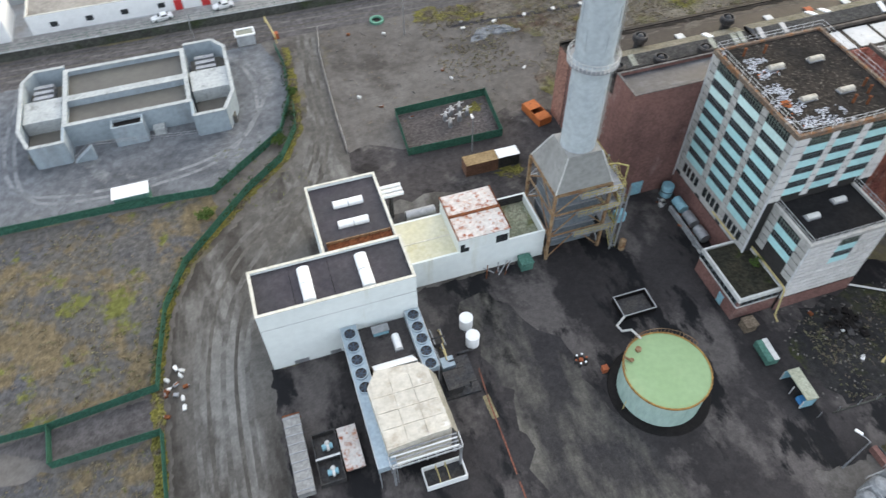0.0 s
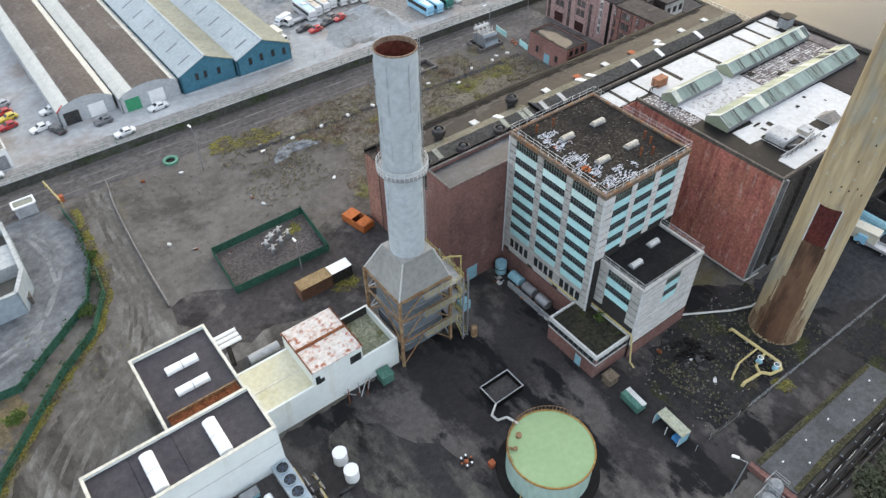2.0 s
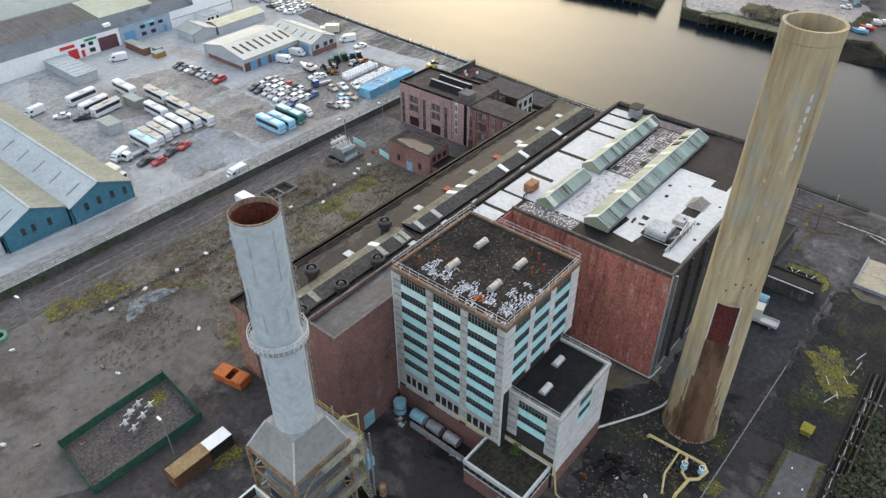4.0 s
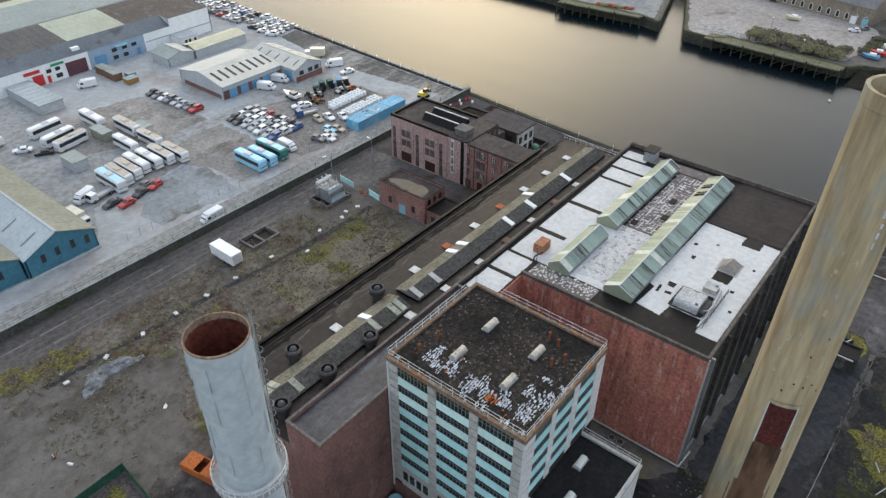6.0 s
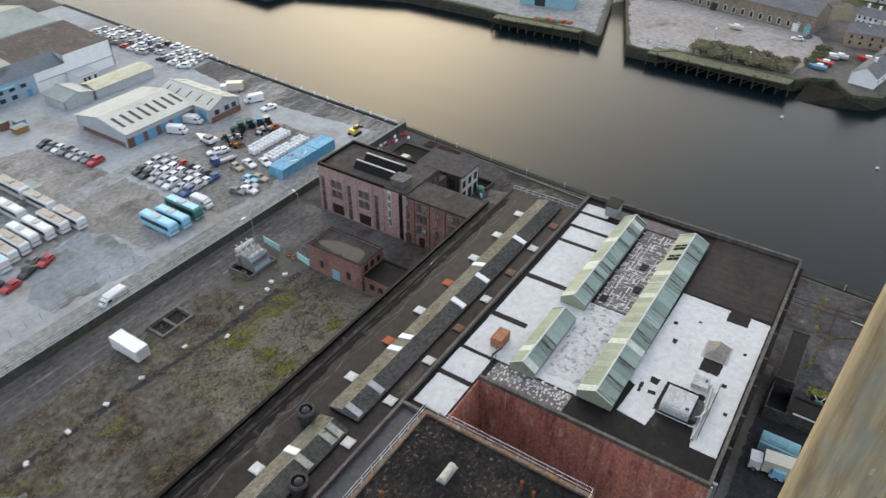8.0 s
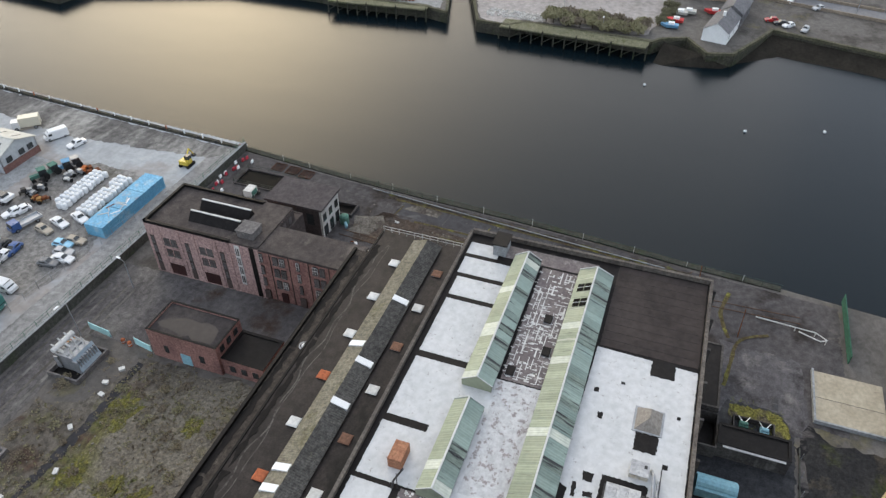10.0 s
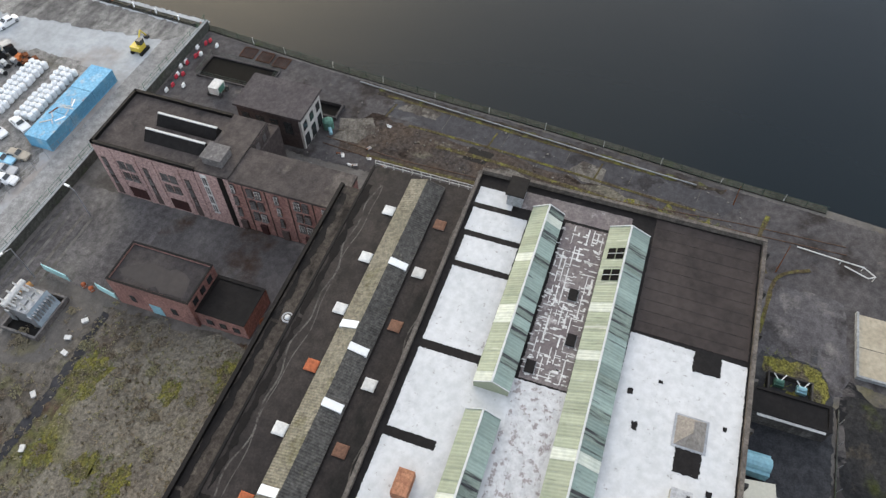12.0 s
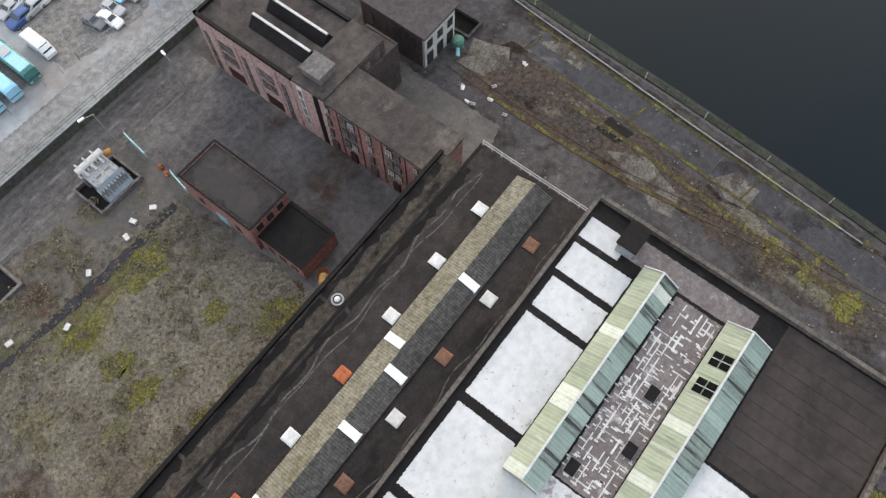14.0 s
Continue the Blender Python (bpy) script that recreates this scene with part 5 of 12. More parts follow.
part("door", Shape().box(0.0, 1.5, 53.0, 53.06, 0.1, 0.9), M_GREYSTEEL, front)
back = thing("white_plant_building", "lower white-clad plant building with a rusty roof gutter", "industrial building", (2.2, 60.5, 0))
flat_roof_block(back, 2.2, 12.6, 60.5, 75.0, 10.6, M_WHITEWALL, M_FELT, M_COPWHITE, 0.5, 0.35)
g = Shape().box(3.0, 12.1, 61.7, 63.6, 10.1, 10.16)
part("gutter_tray", g, M_RUST, back, "rusty open gutter tray")
for i in range(7):
    x = 3.2 + i * 1.45
    part("gutter_bar", Shape().box(x, x + 0.12, 61.7, 63.6, 10.16, 10.5), M_RUST, back)
part("gutter_edge", Shape().box(3.0, 12.1, 63.6, 63.75, 10.1, 10.6).box(3.0, 12.1, 61.55, 61.7, 10.1, 10.5), M_RUSTSTEEL, back)


def barrel_vent(x, y, z, lx, ly, h):
    t = thing("barrel_rooflight", "white domed barrel vent in two lengths on the felt roof", "roof vent", (x, y, z), "barrel roof vents")
    n = 6
    along_x = lx > ly
    L, W = (lx, ly) if along_x else (ly, lx)
    for e0, e1 in ((-L / 2, -0.06), (0.06, L / 2)):
        sec = [(-W / 2, 0.0)] + [(-W / 2 * math.cos(math.pi * i / n), h * 0.45 + h * 0.55 * math.sin(math.pi * i / n)) for i in range(n + 1)] + [(W / 2, 0.0)]
        k = len(sec)
        vs = [((x + e, y + u, z + w) if along_x else (x + u, y + e, z + w)) for e in (e0, e1) for u, w in sec]
        s = Shape().add(vs, [tuple(range(k)), tuple(range(2 * k - 1, k - 1, -1))] + [(i, i + 1, k + i + 1, k + i) for i in range(k - 1)])
        mend(part("hood", s, M_VENTWHITE, t))
    part("joint_band", Shape().box(*((x - 0.08, x + 0.08, y - W / 2 - 0.05, y + W / 2 + 0.05) if along_x else (x - W / 2 - 0.05, x + W / 2 + 0.05, y - 0.08, y + 0.08)), z, z + h * 0.5), M_GREYSTEEL, t)


barrel_vent(-0.9, 56.4, 12.0, 1.6, 5.3, 0.8)
barrel_vent(6.7, 56.3, 12.0, 1.6, 5.3, 0.8)
barrel_vent(7.6, 70.5, 10.1, 4.3, 1.2, 0.7)
barrel_vent(7.5, 66.6, 10.1, 4.3, 1.2, 0.7)

link = thing("link_building", "long low cream building with a lichen-yellow roof", "industrial building", (12.6, 60.2, 0))
part("wall", Shape().box(12.65, 34.4, 60.2, 60.5, 0, 5.6), M_WHITEWALL, link, "rust-streaked white wall")
part("wall", Shape().box(12.65, 34.4, 68.2, 68.5, 0, 5.5), M_WHITEWALL, link)
part("wall", Shape().box(34.1, 34.4, 60.5, 68.2, 0, 5.5), M_WHITEWALL, link)
part("roof", Shape().box(12.65, 20.9, 60.5, 68.2, 5.0, 5.45), M_YELLOWROOF, link, "yellow lichen-stained roof")
part("roof_step", Shape().box(12.65, 20.9, 63.9, 64.1, 5.45, 5.53), M_COPWHITE, link)
part("low_roof", Shape().box(28.6, 34.1, 60.5, 68.2, 3.6, 4.0), M_MOSSROOF, link, "mossy sunk roof bay")
part("upstand", Shape().box(28.6, 34.1, 68.1, 68.2, 4.0, 5.5), M_DARKSTEEL, link)
hut = thing("roof_plant_room", "white plant room with a rust-blotched roof", "plant room", (21, 60.8, 5.4))
part("wall", Shape().box(20.9, 28.6, 60.22, 68.9, 4.9, 8.15), M_WHITEWALL, hut)
part("roof", Shape().box(20.8, 28.75, 60.15, 69.0, 8.15, 8.3), M_RUSTROOF, hut, "white roof blotched with rust")
for x in (20.8, 28.6):
    part("edge", Shape().box(x, x + 0.15, 60.15, 69.0, 8.3, 8.45), M_RUST, hut)
part("roof_ridge", Shape().box(20.8, 28.75, 64.5, 64.95, 8.3, 8.42), M_RUST, hut)
part("opening", Shape().box(21.2, 22.5, 60.17, 60.24, 5.5, 6.3).box(21.2, 21.9, 60.17, 60.24, 6.3, 7.1), M_GLASS, hut)
part("opening", Shape().box(26.6, 28.4, 60.17, 60.24, 5.7, 7.2), M_GLASS, hut)
for k in range(3):
    y = 72.0 + k * 0.9
    t = thing("white_duct", "short white capped duct end beside the plant building", "duct", (14, y, 4), "duct ends")
    part("duct", Shape().rod((12.6, y, 8.0), (16.2, y, 8.0), 0.32, 10), M_VENTWHITE, t, smooth=True)
    part("bracket", Shape().box(14.2, 14.5, y - 0.2, y + 0.2, 0, 7.7), M_DARKSTEEL, t)
cyl = thing("pipe_rack", "mossy grey silencer drum on a dark rack behind the link building", "pipework", (20, 70, 0))
part("drum", Shape().rod((16.0, 70.6, 4.2), (20.6, 70.6, 4.2), 0.8, 14), M_GREYSTEEL, cyl, smooth=True)
part("rack", Shape().box(13.5, 20.9, 68.7, 72.3, 3.0, 3.3), M_DARKSTEEL, cyl)
for x in (14, 17, 20):
    part("leg", Shape().box(x, x + 0.3, 68.8, 69.1, 0, 3.0).box(x, x + 0.3, 71.8, 72.1, 0, 3.0), M_DARKSTEEL, cyl)
part("moss_tray", Shape().box(14.0, 20.5, 69.0, 69.7, 3.3, 3.6), M_MOSS, cyl)

# coolers with round fans
M_COOLER = mat("blue_grey_cooler", (0.30, 0.37, 0.42), (0.35, 0.42, 0.46), 0.4, 2.0, 0.5, metal=0.2, fine=0.12)


M_FANBLUE = mat("navy_fan_blade", (0.055, 0.075, 0.105), (0.075, 0.095, 0.125), 0.8, 3.0, 0.6, fine=0.15)


def cooler(x0, x1, y0, y1, z, n_fans, y_first, pitch, label):
    t = thing("fan_cooler", label, "cooler", (x0, y0, 0), "fan coolers")
    part("casing", Shape().box(x0, x1, y0, y1, z - 1.1, z), M_COOLER, t)
    legs = int((y1 - y0) / 4) + 1
    for i in range(legs):
        y = y0 + (y1 - y0 - 0.2) * i / (legs - 1)
        part("leg", Shape().box(x0 + 0.05, x0 + 0.2, y, y + 0.2, 0, z - 1.1).box(x1 - 0.2, x1 - 0.05, y, y + 0.2, 0, z - 1.1), M_GREYSTEEL, t)
    cx = (x0 + x1) / 2
    for i in range(n_fans):
        cy = y_first - i * pitch
        f = part("fan", Shape().lathe((cx, cy, z), [(0.82, 0), (0.82, 0.3), (0.74, 0.3), (0.74, 0.04)], 20).disc((cx, cy, z + 0.05), 0.74, 20), M_DARKSTEEL, t)
        part("fan_ring", Shape().lathe((cx, cy, z), [(0.84, 0.0), (0.84, 0.31), (0.74, 0.31)], 20), M_COOLER, f)
        b = Shape()
        for k in range(6):
            a = math.pi / 3 * k + 0.3 * i
            u, w = Vector((math.cos(a), math.sin(a), 0)), Vector((-math.sin(a), math.cos(a), 0))
            c = Vector((cx, cy, z + 0.15))
            b.add([c + u * 0.12 - w * 0.05, c + u * 0.7 - w * 0.16 + Vector((0, 0, 0.04)), c + u * 0.7 + w * 0.16 - Vector((0, 0, 0.04)), c + u * 0.12 + w * 0.05], [(0, 1, 2, 3)])
        b.lathe((cx, cy, z + 0.1), [(0.16, 0), (0.16, 0.12), (0.0, 0.14)], 10)
        part("blades", b, M_FANBLUE, f)
    part("edge_strip", Shape().box(x0, x0 + 0.06, y0, y1, z, z + 0.12).box(x1 - 0.06, x1, y0, y1, z, z + 0.12), M_WHITESTRIP, t)


cooler(1.75, 4.05, 32.8, 53.0, 5.6, 5, 51.6, 2.05, "long blue-grey fan cooler bank on legs")
cooler(10.6, 12.7, 43.6, 53.0, 5.6, 5, 51.9, 1.95, "short blue-grey fan cooler bank on legs")
M_PHROOF0 = mat("grey_brown_deck_felt", (0.070, 0.064, 0.062), (0.050, 0.046, 0.046), 0.3, 1.5, 0.85, stain=((0.022, 0.021, 0.022), 0.3, 0.58, 0.64), fine=0.2)
deck = thing("intake_duct", "sloping white louvred intake duct over a dark roof deck", "duct", (4, 44, 0))
part("deck", Shape().box(4.1, 10.6, 46.6, 53.0, 0, 4.2), M_PHROOF0, deck)
for i in range(7):
    y = 46.8 - i * 0.36
    part("louvre", Shape().box(4.5, 10.0, y - 0.34, y, 4.3 + i * 0.42, 4.5 + i * 0.42).box(4.5, 10.0, y - 0.34, y - 0.28, 4.2 + i * 0.42, 4.8 + i * 0.42), M_VENTWHITE, deck)
part("side_plate", Shape().add([(4.45, 47, 4.2), (4.45, 44.4, 4.2), (4.45, 44.4, 7.3), (10.05, 47, 4.2), (10.05, 44.4, 4.2), (10.05, 44.4, 7.3)], [(0, 1, 2), (5, 4, 3)]), M_RUSTSTEEL, deck)
roof_vent(8.6, 49.3, 4.2, 0.9, 2.3, 0.8, "barrel_hood", "white barrel hood on the dark deck")
t = thing("vent_box", "pale blue vent box on the dark deck", "vent", (7, 51.6, 4.2))
part("body", Shape().box(5.9, 8.0, 51.2, 52.2, 4.2, 5.0), M_BLUEBOX, t)
part("lid", Shape().box(5.8, 8.1, 51.1, 52.3, 5.0, 5.08), M_GREYSTEEL, t)

filt = thing("filter_house", "large cream filter house with patched panels and handrails", "filter house", (3, 34, 0))
M_CREAM = mat("cream_panel", (0.47, 0.435, 0.365), (0.53, 0.50, 0.43), 0.25, 1.6, 0.75, stain=((0.36, 0.315, 0.25), 0.35, 0.50, 0.66), stain2=((0.62, 0.61, 0.57), 0.3, 0.58, 0.66), fine=0.12, spread=0.05)
s = Shape()
q = [(3.0, 42.3), (4.5, 44.4), (10.0, 43.9), (10.9, 42.8), (11.2, 34.4), (3.3, 33.9)]
s.prism(list(reversed(q)), 2.0, 7.4)
mend(part("body", s, M_CREAM, filt))
part("skirt", Shape().add([(11.2, 34.4, 7.3), (10.9, 42.8, 7.3), (11.9, 42.6, 5.2), (12.1, 34.2, 5.2), (12.1, 34.2, 2.0), (11.9, 42.6, 2.0)], [(0, 3, 2, 1), (3, 4, 5, 2)]), mat("beige_side_panel", (0.30, 0.28, 0.22), (0.36, 0.34, 0.28), 0.4, 2.0, 0.8, fine=0.2), filt)
for i in range(3):
    for j in range(4):
        x0, y0 = 3.4 + i * 2.5, 34.2 + j * 2.15
        part("roof_panel", Shape().box(x0, x0 + 2.42, y0, y0 + 2.08, 7.4, 7.46 + 0.03 * ((i + j) % 3)), M_CREAM, filt)
for i in range(5):
    part("walkway_rib", Shape().box(3.4, 11.6, 32.4 + i * 0.35, 32.55 + i * 0.35, 5.2 + i * 0.3, 5.3 + i * 0.3), M_VENTWHITE if i % 2 else M_GREYSTEEL, filt)
for x, y in ((3.4, 34.1), (11.6, 34.4), (3.4, 42.0), (11.5, 42.2), (3.4, 32.5), (11.6, 32.5)):
    part("leg", Shape().box(x, x + 0.3, y, y + 0.3, 0, 5.2), M_GREYSTEEL, filt)
rail("handrail", [(3.2, 33.7, 5.3), (3.2, 32.3, 5.3), (11.9, 32.3, 5.3), (11.9, 34.0, 5.3)], 1.1, filt, M_WHITESTRIP, 1.0, 0.04)
tray = thing("open_bin", "open white-edged bin with yellow frames inside", "bin", (7, 32.3, 0))
part("tray", Shape().frame_wall((6.9, 12.0, 30.6, 33.2), 0, 1.3, 0.12), M_VENTWHITE, tray)
part("floor", Shape().box(7.0, 11.9, 30.7, 33.1, 0.05, 0.2), M_DARKSTEEL, tray)
for x in (8.6, 9.8):
    part("frame", Shape().rod((x, 30.9, 0.2), (x, 30.9, 1.6), 0.06, 5).rod((x, 32.9, 0.2), (x, 32.9, 1.6), 0.06, 5).rod((x, 30.9, 1.6), (x, 32.9, 1.6), 0.06, 5), M_YELLOWPIPE, tray)

tr = thing("flatbed_trailer", "long grey box trailer with a rusty end", "trailer", (-6.8, 39, 0))
part("body", Shape().box(-7.9, -5.8, 34.2, 44.6, 0.9, 2.1), mat("grey_trailer_sheet", (0.20, 0.20, 0.195), (0.26, 0.26, 0.25), 0.4, 2.0, 0.8, fine=0.2), tr)
for i in range(9):
    part("top_rib", Shape().box(-7.95, -5.75, 34.6 + i * 1.2, 34.72 + i * 1.2, 2.1, 2.18), M_GREYSTEEL, tr)
part("end_plate", Shape().box(-7.95, -5.75, 44.6, 44.75, 0.8, 2.2), M_RUST, tr)
for y in (35.5, 36.9, 42.5):
    for x in (-7.9, -6.1):
        part("wheel", Shape().rod((x, y, 0.48), (x + 0.3, y, 0.48), 0.48, 14), M_DARKSTEEL, tr)
part("chassis", Shape().box(-7.6, -6.1, 34.5, 44.4, 0.6, 0.9), M_DARKSTEEL, tr)
sk = thing("oil_skid", "dark bunded skid with pale pump sets", "pump skid", (-3.5, 38, 0))
part("bund", Shape().frame_wall((-5.1, -2.0, 34.9, 41.7), 0, 1.1, 0.15).box(-4.95, -2.15, 38.1, 38.25, 0, 1.1), M_DARKSTEEL, sk)
part("bund_floor", Shape().box(-4.95, -2.15, 35.05, 41.55, 0.05, 0.12), M_DARKSTEEL, sk)
part("cross_rail", Shape().box(-5.1, -2.0, 38.05, 38.3, 1.1, 1.25), M_WHITESTRIP, sk)
for y in (36.4, 39.8):
    u = part("pump", Shape().rod((-4.0, y, 0.6), (-2.7, y, 0.6), 0.4, 12), M_BLUEBOX, sk, "pale blue pump")
    part("pump_head", Shape().ball((-3.3, y + 0.3, 0.95), 0.35).rod((-3.3, y, 0.9), (-3.3, y - 0.7, 0.9), 0.2, 8), M_SOFTWHITE, u)
rt = thing("rusted_cover", "flat white cover blotched with rust", "cover", (-0.6, 38.5, 0))
part("cover", Shape().box(-1.8, 0.6, 35.8, 41.6, 0.7, 0.95), M_RUSTROOF, rt)
part("stand", Shape().box(-1.6, 0.4, 36, 41.4, 0, 0.7), M_DARKSTEEL, rt)

# yard clutter beside the coolers
for x, y in ((19.1, 51.6), (19.0, 48.6)):
    t = thing("white_drum_tank", "upright white drum tank in the yard", "tank", (x, y, 0), "white drum tanks")
    part("shell", Shape().lathe((x, y, 0), [(0.95, 0), (0.95, 1.9), (0.9, 2.0)], 20), M_VENTWHITE, t, smooth=True)
    part("lid", Shape().lathe((x, y, 2.0), [(0.98, 0), (0.98, 0.08), (0, 0.22)], 20), M_VENTWHITE, t)
pk = thing("pipework_cluster", "tangle of dark pipework with yellow valves beside the cooler", "pipework", (15, 48, 0))
rp = random.Random(12)
for i in range(16):
    x, y, z = rp.uniform(13.3, 16.8), rp.uniform(41.5, 53), rp.uniform(0.5, 2.0)
    if i % 2:
        p = [(x, y, 0.2), (x, y, z), (x + rp.uniform(0.8, 2.0), y, z)]
    else:
        p = [(x, y, z), (x, y + rp.uniform(1.5, 4), z), (x, y + 3, 0.2)]
    part("pipe", Shape().pipe(p, rp.uniform(0.08, 0.18), 6), (M_YELLOWPIPE, M_DARKSTEEL, M_GREYSTEEL, M_DARKSTEEL)[i % 4], pk)
part("skid_base", Shape().box(12.9, 17.6, 41.2, 47.0, 0, 0.5), M_DARKSTEEL, pk)
part("skid_box", Shape().box(13.2, 15.2, 41.6, 44.4, 0.5, 2.1), M_DARKSTEEL, pk)
part("skid_box", Shape().box(13.6, 15.4, 45.2, 46.8, 0.5, 1.6), M_COOLER, pk)
ln = ground_piece("red_marking", [(18.6, 44.6), (18.2, 40), (18.1, 33), (17.9, 26), (17.7, 26), (17.9, 33), (18.0, 40), (18.4, 44.6)], 0.062, mat("worn_red_line", (0.20, 0.085, 0.055), (0.15, 0.065, 0.045), 0.8, 3.0, 0.9, stain=((0.05, 0.042, 0.04), 0.6, 0.54, 0.62), fine=0.25), "faded red painted line in the yard", "line")

# ---- steel stack and its hopper ----
stk = thing("steel_chimney", "pale blue-grey steel chimney with a rusty bore, above a grey hopper", "chimney", (38.3, 62.3, 0))
SCX, SCY, SR = 38.05, 61.75, 2.33
prof = [(SR, 20.2), (SR, 33.0), (SR + 0.22, 33.3), (SR + 0.22, 33.6), (SR, 33.9), (SR + 0.02, 48.70), (SR + 0.04, 48.90), (SR + 0.04, 49.15), (SR - 0.22, 49.20), (SR - 0.24, 24.0)]
part("shell", Shape().lathe((SCX, SCY, 0), prof[:8], 40), M_STACKSTEEL, stk, smooth=True)
part("rim", Shape().lathe((SCX, SCY, 0), [(SR + 0.05, 49.08), (SR + 0.07, 49.24), (SR - 0.06, 49.28), (SR - 0.09, 48.70)], 40), mat("dull_rust_lip", (0.25, 0.18, 0.13), (0.19, 0.13, 0.095), 0.8, 3.0, 0.85, fine=0.3), stk, "rusty lip", smooth=True)
part("bore", Shape().lathe((SCX, SCY, 0), [(SR - 0.07, 49.00), (SR - 0.10, 30.0), (0.0, 29.8)], 40), mat("soot_rust_bore", (0.17, 0.052, 0.034), (0.11, 0.036, 0.026), 0.4, 2.0, 0.9, stain=((0.02, 0.012, 0.01), 0.3, 0.5, 0.7), fine=0.3), stk, "rust-red bore", smooth=True)
for k in range(12):
    a = 2 * math.pi * k / 12
    u = Vector((math.cos(a), math.sin(a), 0))
    w = Vector((-math.sin(a), math.cos(a), 0))
    for z0, z1 in ((36.0, 38.6), (42.2, 44.8), (45.6, 48.0)) if k % 2 else ((39.0, 41.6), (28.0, 30.6)):
        s = Shape()
        c = Vector((SCX, SCY, 0)) + u * (SR + 0.02)
        s.prism([((c + u * d + w * e).x, (c + u * d + w * e).y) for d, e in ((0, -0.03), (0.10, -0.03), (0.10, 0.03), (0, 0.03))], z0, z1)
        part("strake", s, M_STACKSTEEL, stk)
pl = part("platform", Shape().lathe((SCX, SCY, 33.5), [(SR + 0.05, 0), (SR + 0.8, 0), (SR + 0.8, 0.12), (SR + 0.05, 0.12)], 36), M_GREYSTEEL, stk)
rs = Shape()
for k in range(36):
    a, b = 2 * math.pi * k / 36, 2 * math.pi * (k + 1) / 36
    p, q2 = [Vector((SCX + (SR + 0.77) * math.cos(t), SCY + (SR + 0.77) * math.sin(t), 33.6)) for t in (a, b)]
    rs.rod(p, p + Vector((0, 0, 1.1)), 0.06, 4)
    for h in (0.55, 1.1):
        rs.rod(p + Vector((0, 0, h)), q2 + Vector((0, 0, h)), 0.05, 4)
part("guard_rail", rs, M_SOFTWHITE, pl)
ld = Shape()
la = radians(-12)
for e in (-0.25, 0.25):
    p = Vector((SCX + (SR + 0.35) * math.cos(la) - e * math.sin(la), SCY + (SR + 0.35) * math.sin(la) + e * math.cos(la), 0))
    ld.rod(p + Vector((0, 0, 21)), p + Vector((0, 0, 49.9)), 0.045, 4)
for i in range(72):
    z = 21 + i * 0.4
    p = Vector((SCX + (SR + 0.35) * math.cos(la), SCY + (SR + 0.35) * math.sin(la), z))
    ld.rod(p + Vector((0.25 * math.sin(la), -0.25 * math.cos(la), 0)), p - Vector((0.25 * math.sin(la), -0.25 * math.cos(la), 0)), 0.025, 4)
for i in range(23):
    z = 22 + i * 1.2
    pts = [(SCX + (SR + 0.35) * math.cos(la) + 0.42 * math.cos(la + t), SCY + (SR + 0.35) * math.sin(la) + 0.42 * math.sin(la + t), z) for t in [math.pi * (j / 6 - 0.5) for j in range(7)]]
    for p, q2 in zip(pts, pts[1:]):
        ld.rod(p, q2, 0.016, 4)
part("caged_ladder", ld, M_GREYSTEEL, stk)

KX0, KX1, KY0, KY1, KZ = 34.55, 43.15, 59.15, 67.9, 13.9
hp = thing("chimney_hopper", "grey sheet hopper on a rusty braced steel frame", "hopper", (38.8, 63.5, 0))
t0, t1 = 2.45, 20.4
top = [(SCX - t0, SCY - t0), (SCX + t0, SCY - t0), (SCX + t0, SCY + t0), (SCX - t0, SCY + t0)]
bot = [(KX0, KY0), (KX1, KY0), (KX1, KY1), (KX0, KY1)]
for i in range(4):
    j = (i + 1) % 4
    part("hopper_side", Shape().add([(*bot[i], KZ), (*bot[j], KZ), (*top[j], t1), (*top[i], t1)], [(0, 1, 2, 3)]), M_HOPPER, hp)
    part("hip_trim", Shape().rod((*bot[i], KZ), (*top[i], t1), 0.12, 5), M_SOFTWHITE, hp)
part("hopper_top", Shape().box(SCX - t0, SCX + t0, SCY - t0, SCY + t0, t1 - 0.05, t1 + 0.12), M_HOPPER, hp)
part("edge_beam", Shape().frame_wall((KX0 - 0.1, KX1 + 0.1, KY0 - 0.1, KY1 + 0.1), KZ - 0.35, KZ + 0.05, 0.3), M_RUSTSTEEL, hp)
M_DUCT = mat("blue_grey_duct", (0.12, 0.14, 0.155), (0.16, 0.18, 0.195), 0.3, 1.6, 0.6, stain=((0.10, 0.10, 0.10), 0.5, 0.58, 0.74, (1, 1, 0.4)), fine=0.18)
part("duct_body", Shape().box(KX0 + 1.1, KX1 - 0.9, KY0 + 1.0, KY1 - 0.8, 1.5, KZ - 0.4), M_DUCT, hp)
for i in range(5):
    z = 3.0 + i * 2.3
    part("duct_rib", Shape().frame_wall((KX0 + 0.95, KX1 - 0.75, KY0 + 0.85, KY1 - 0.65), z, z + 0.25, 0.2), M_GREYSTEEL, hp)
corners = [(KX0, KY0), (KX1, KY0), (KX1, KY1), (KX0, KY1)]
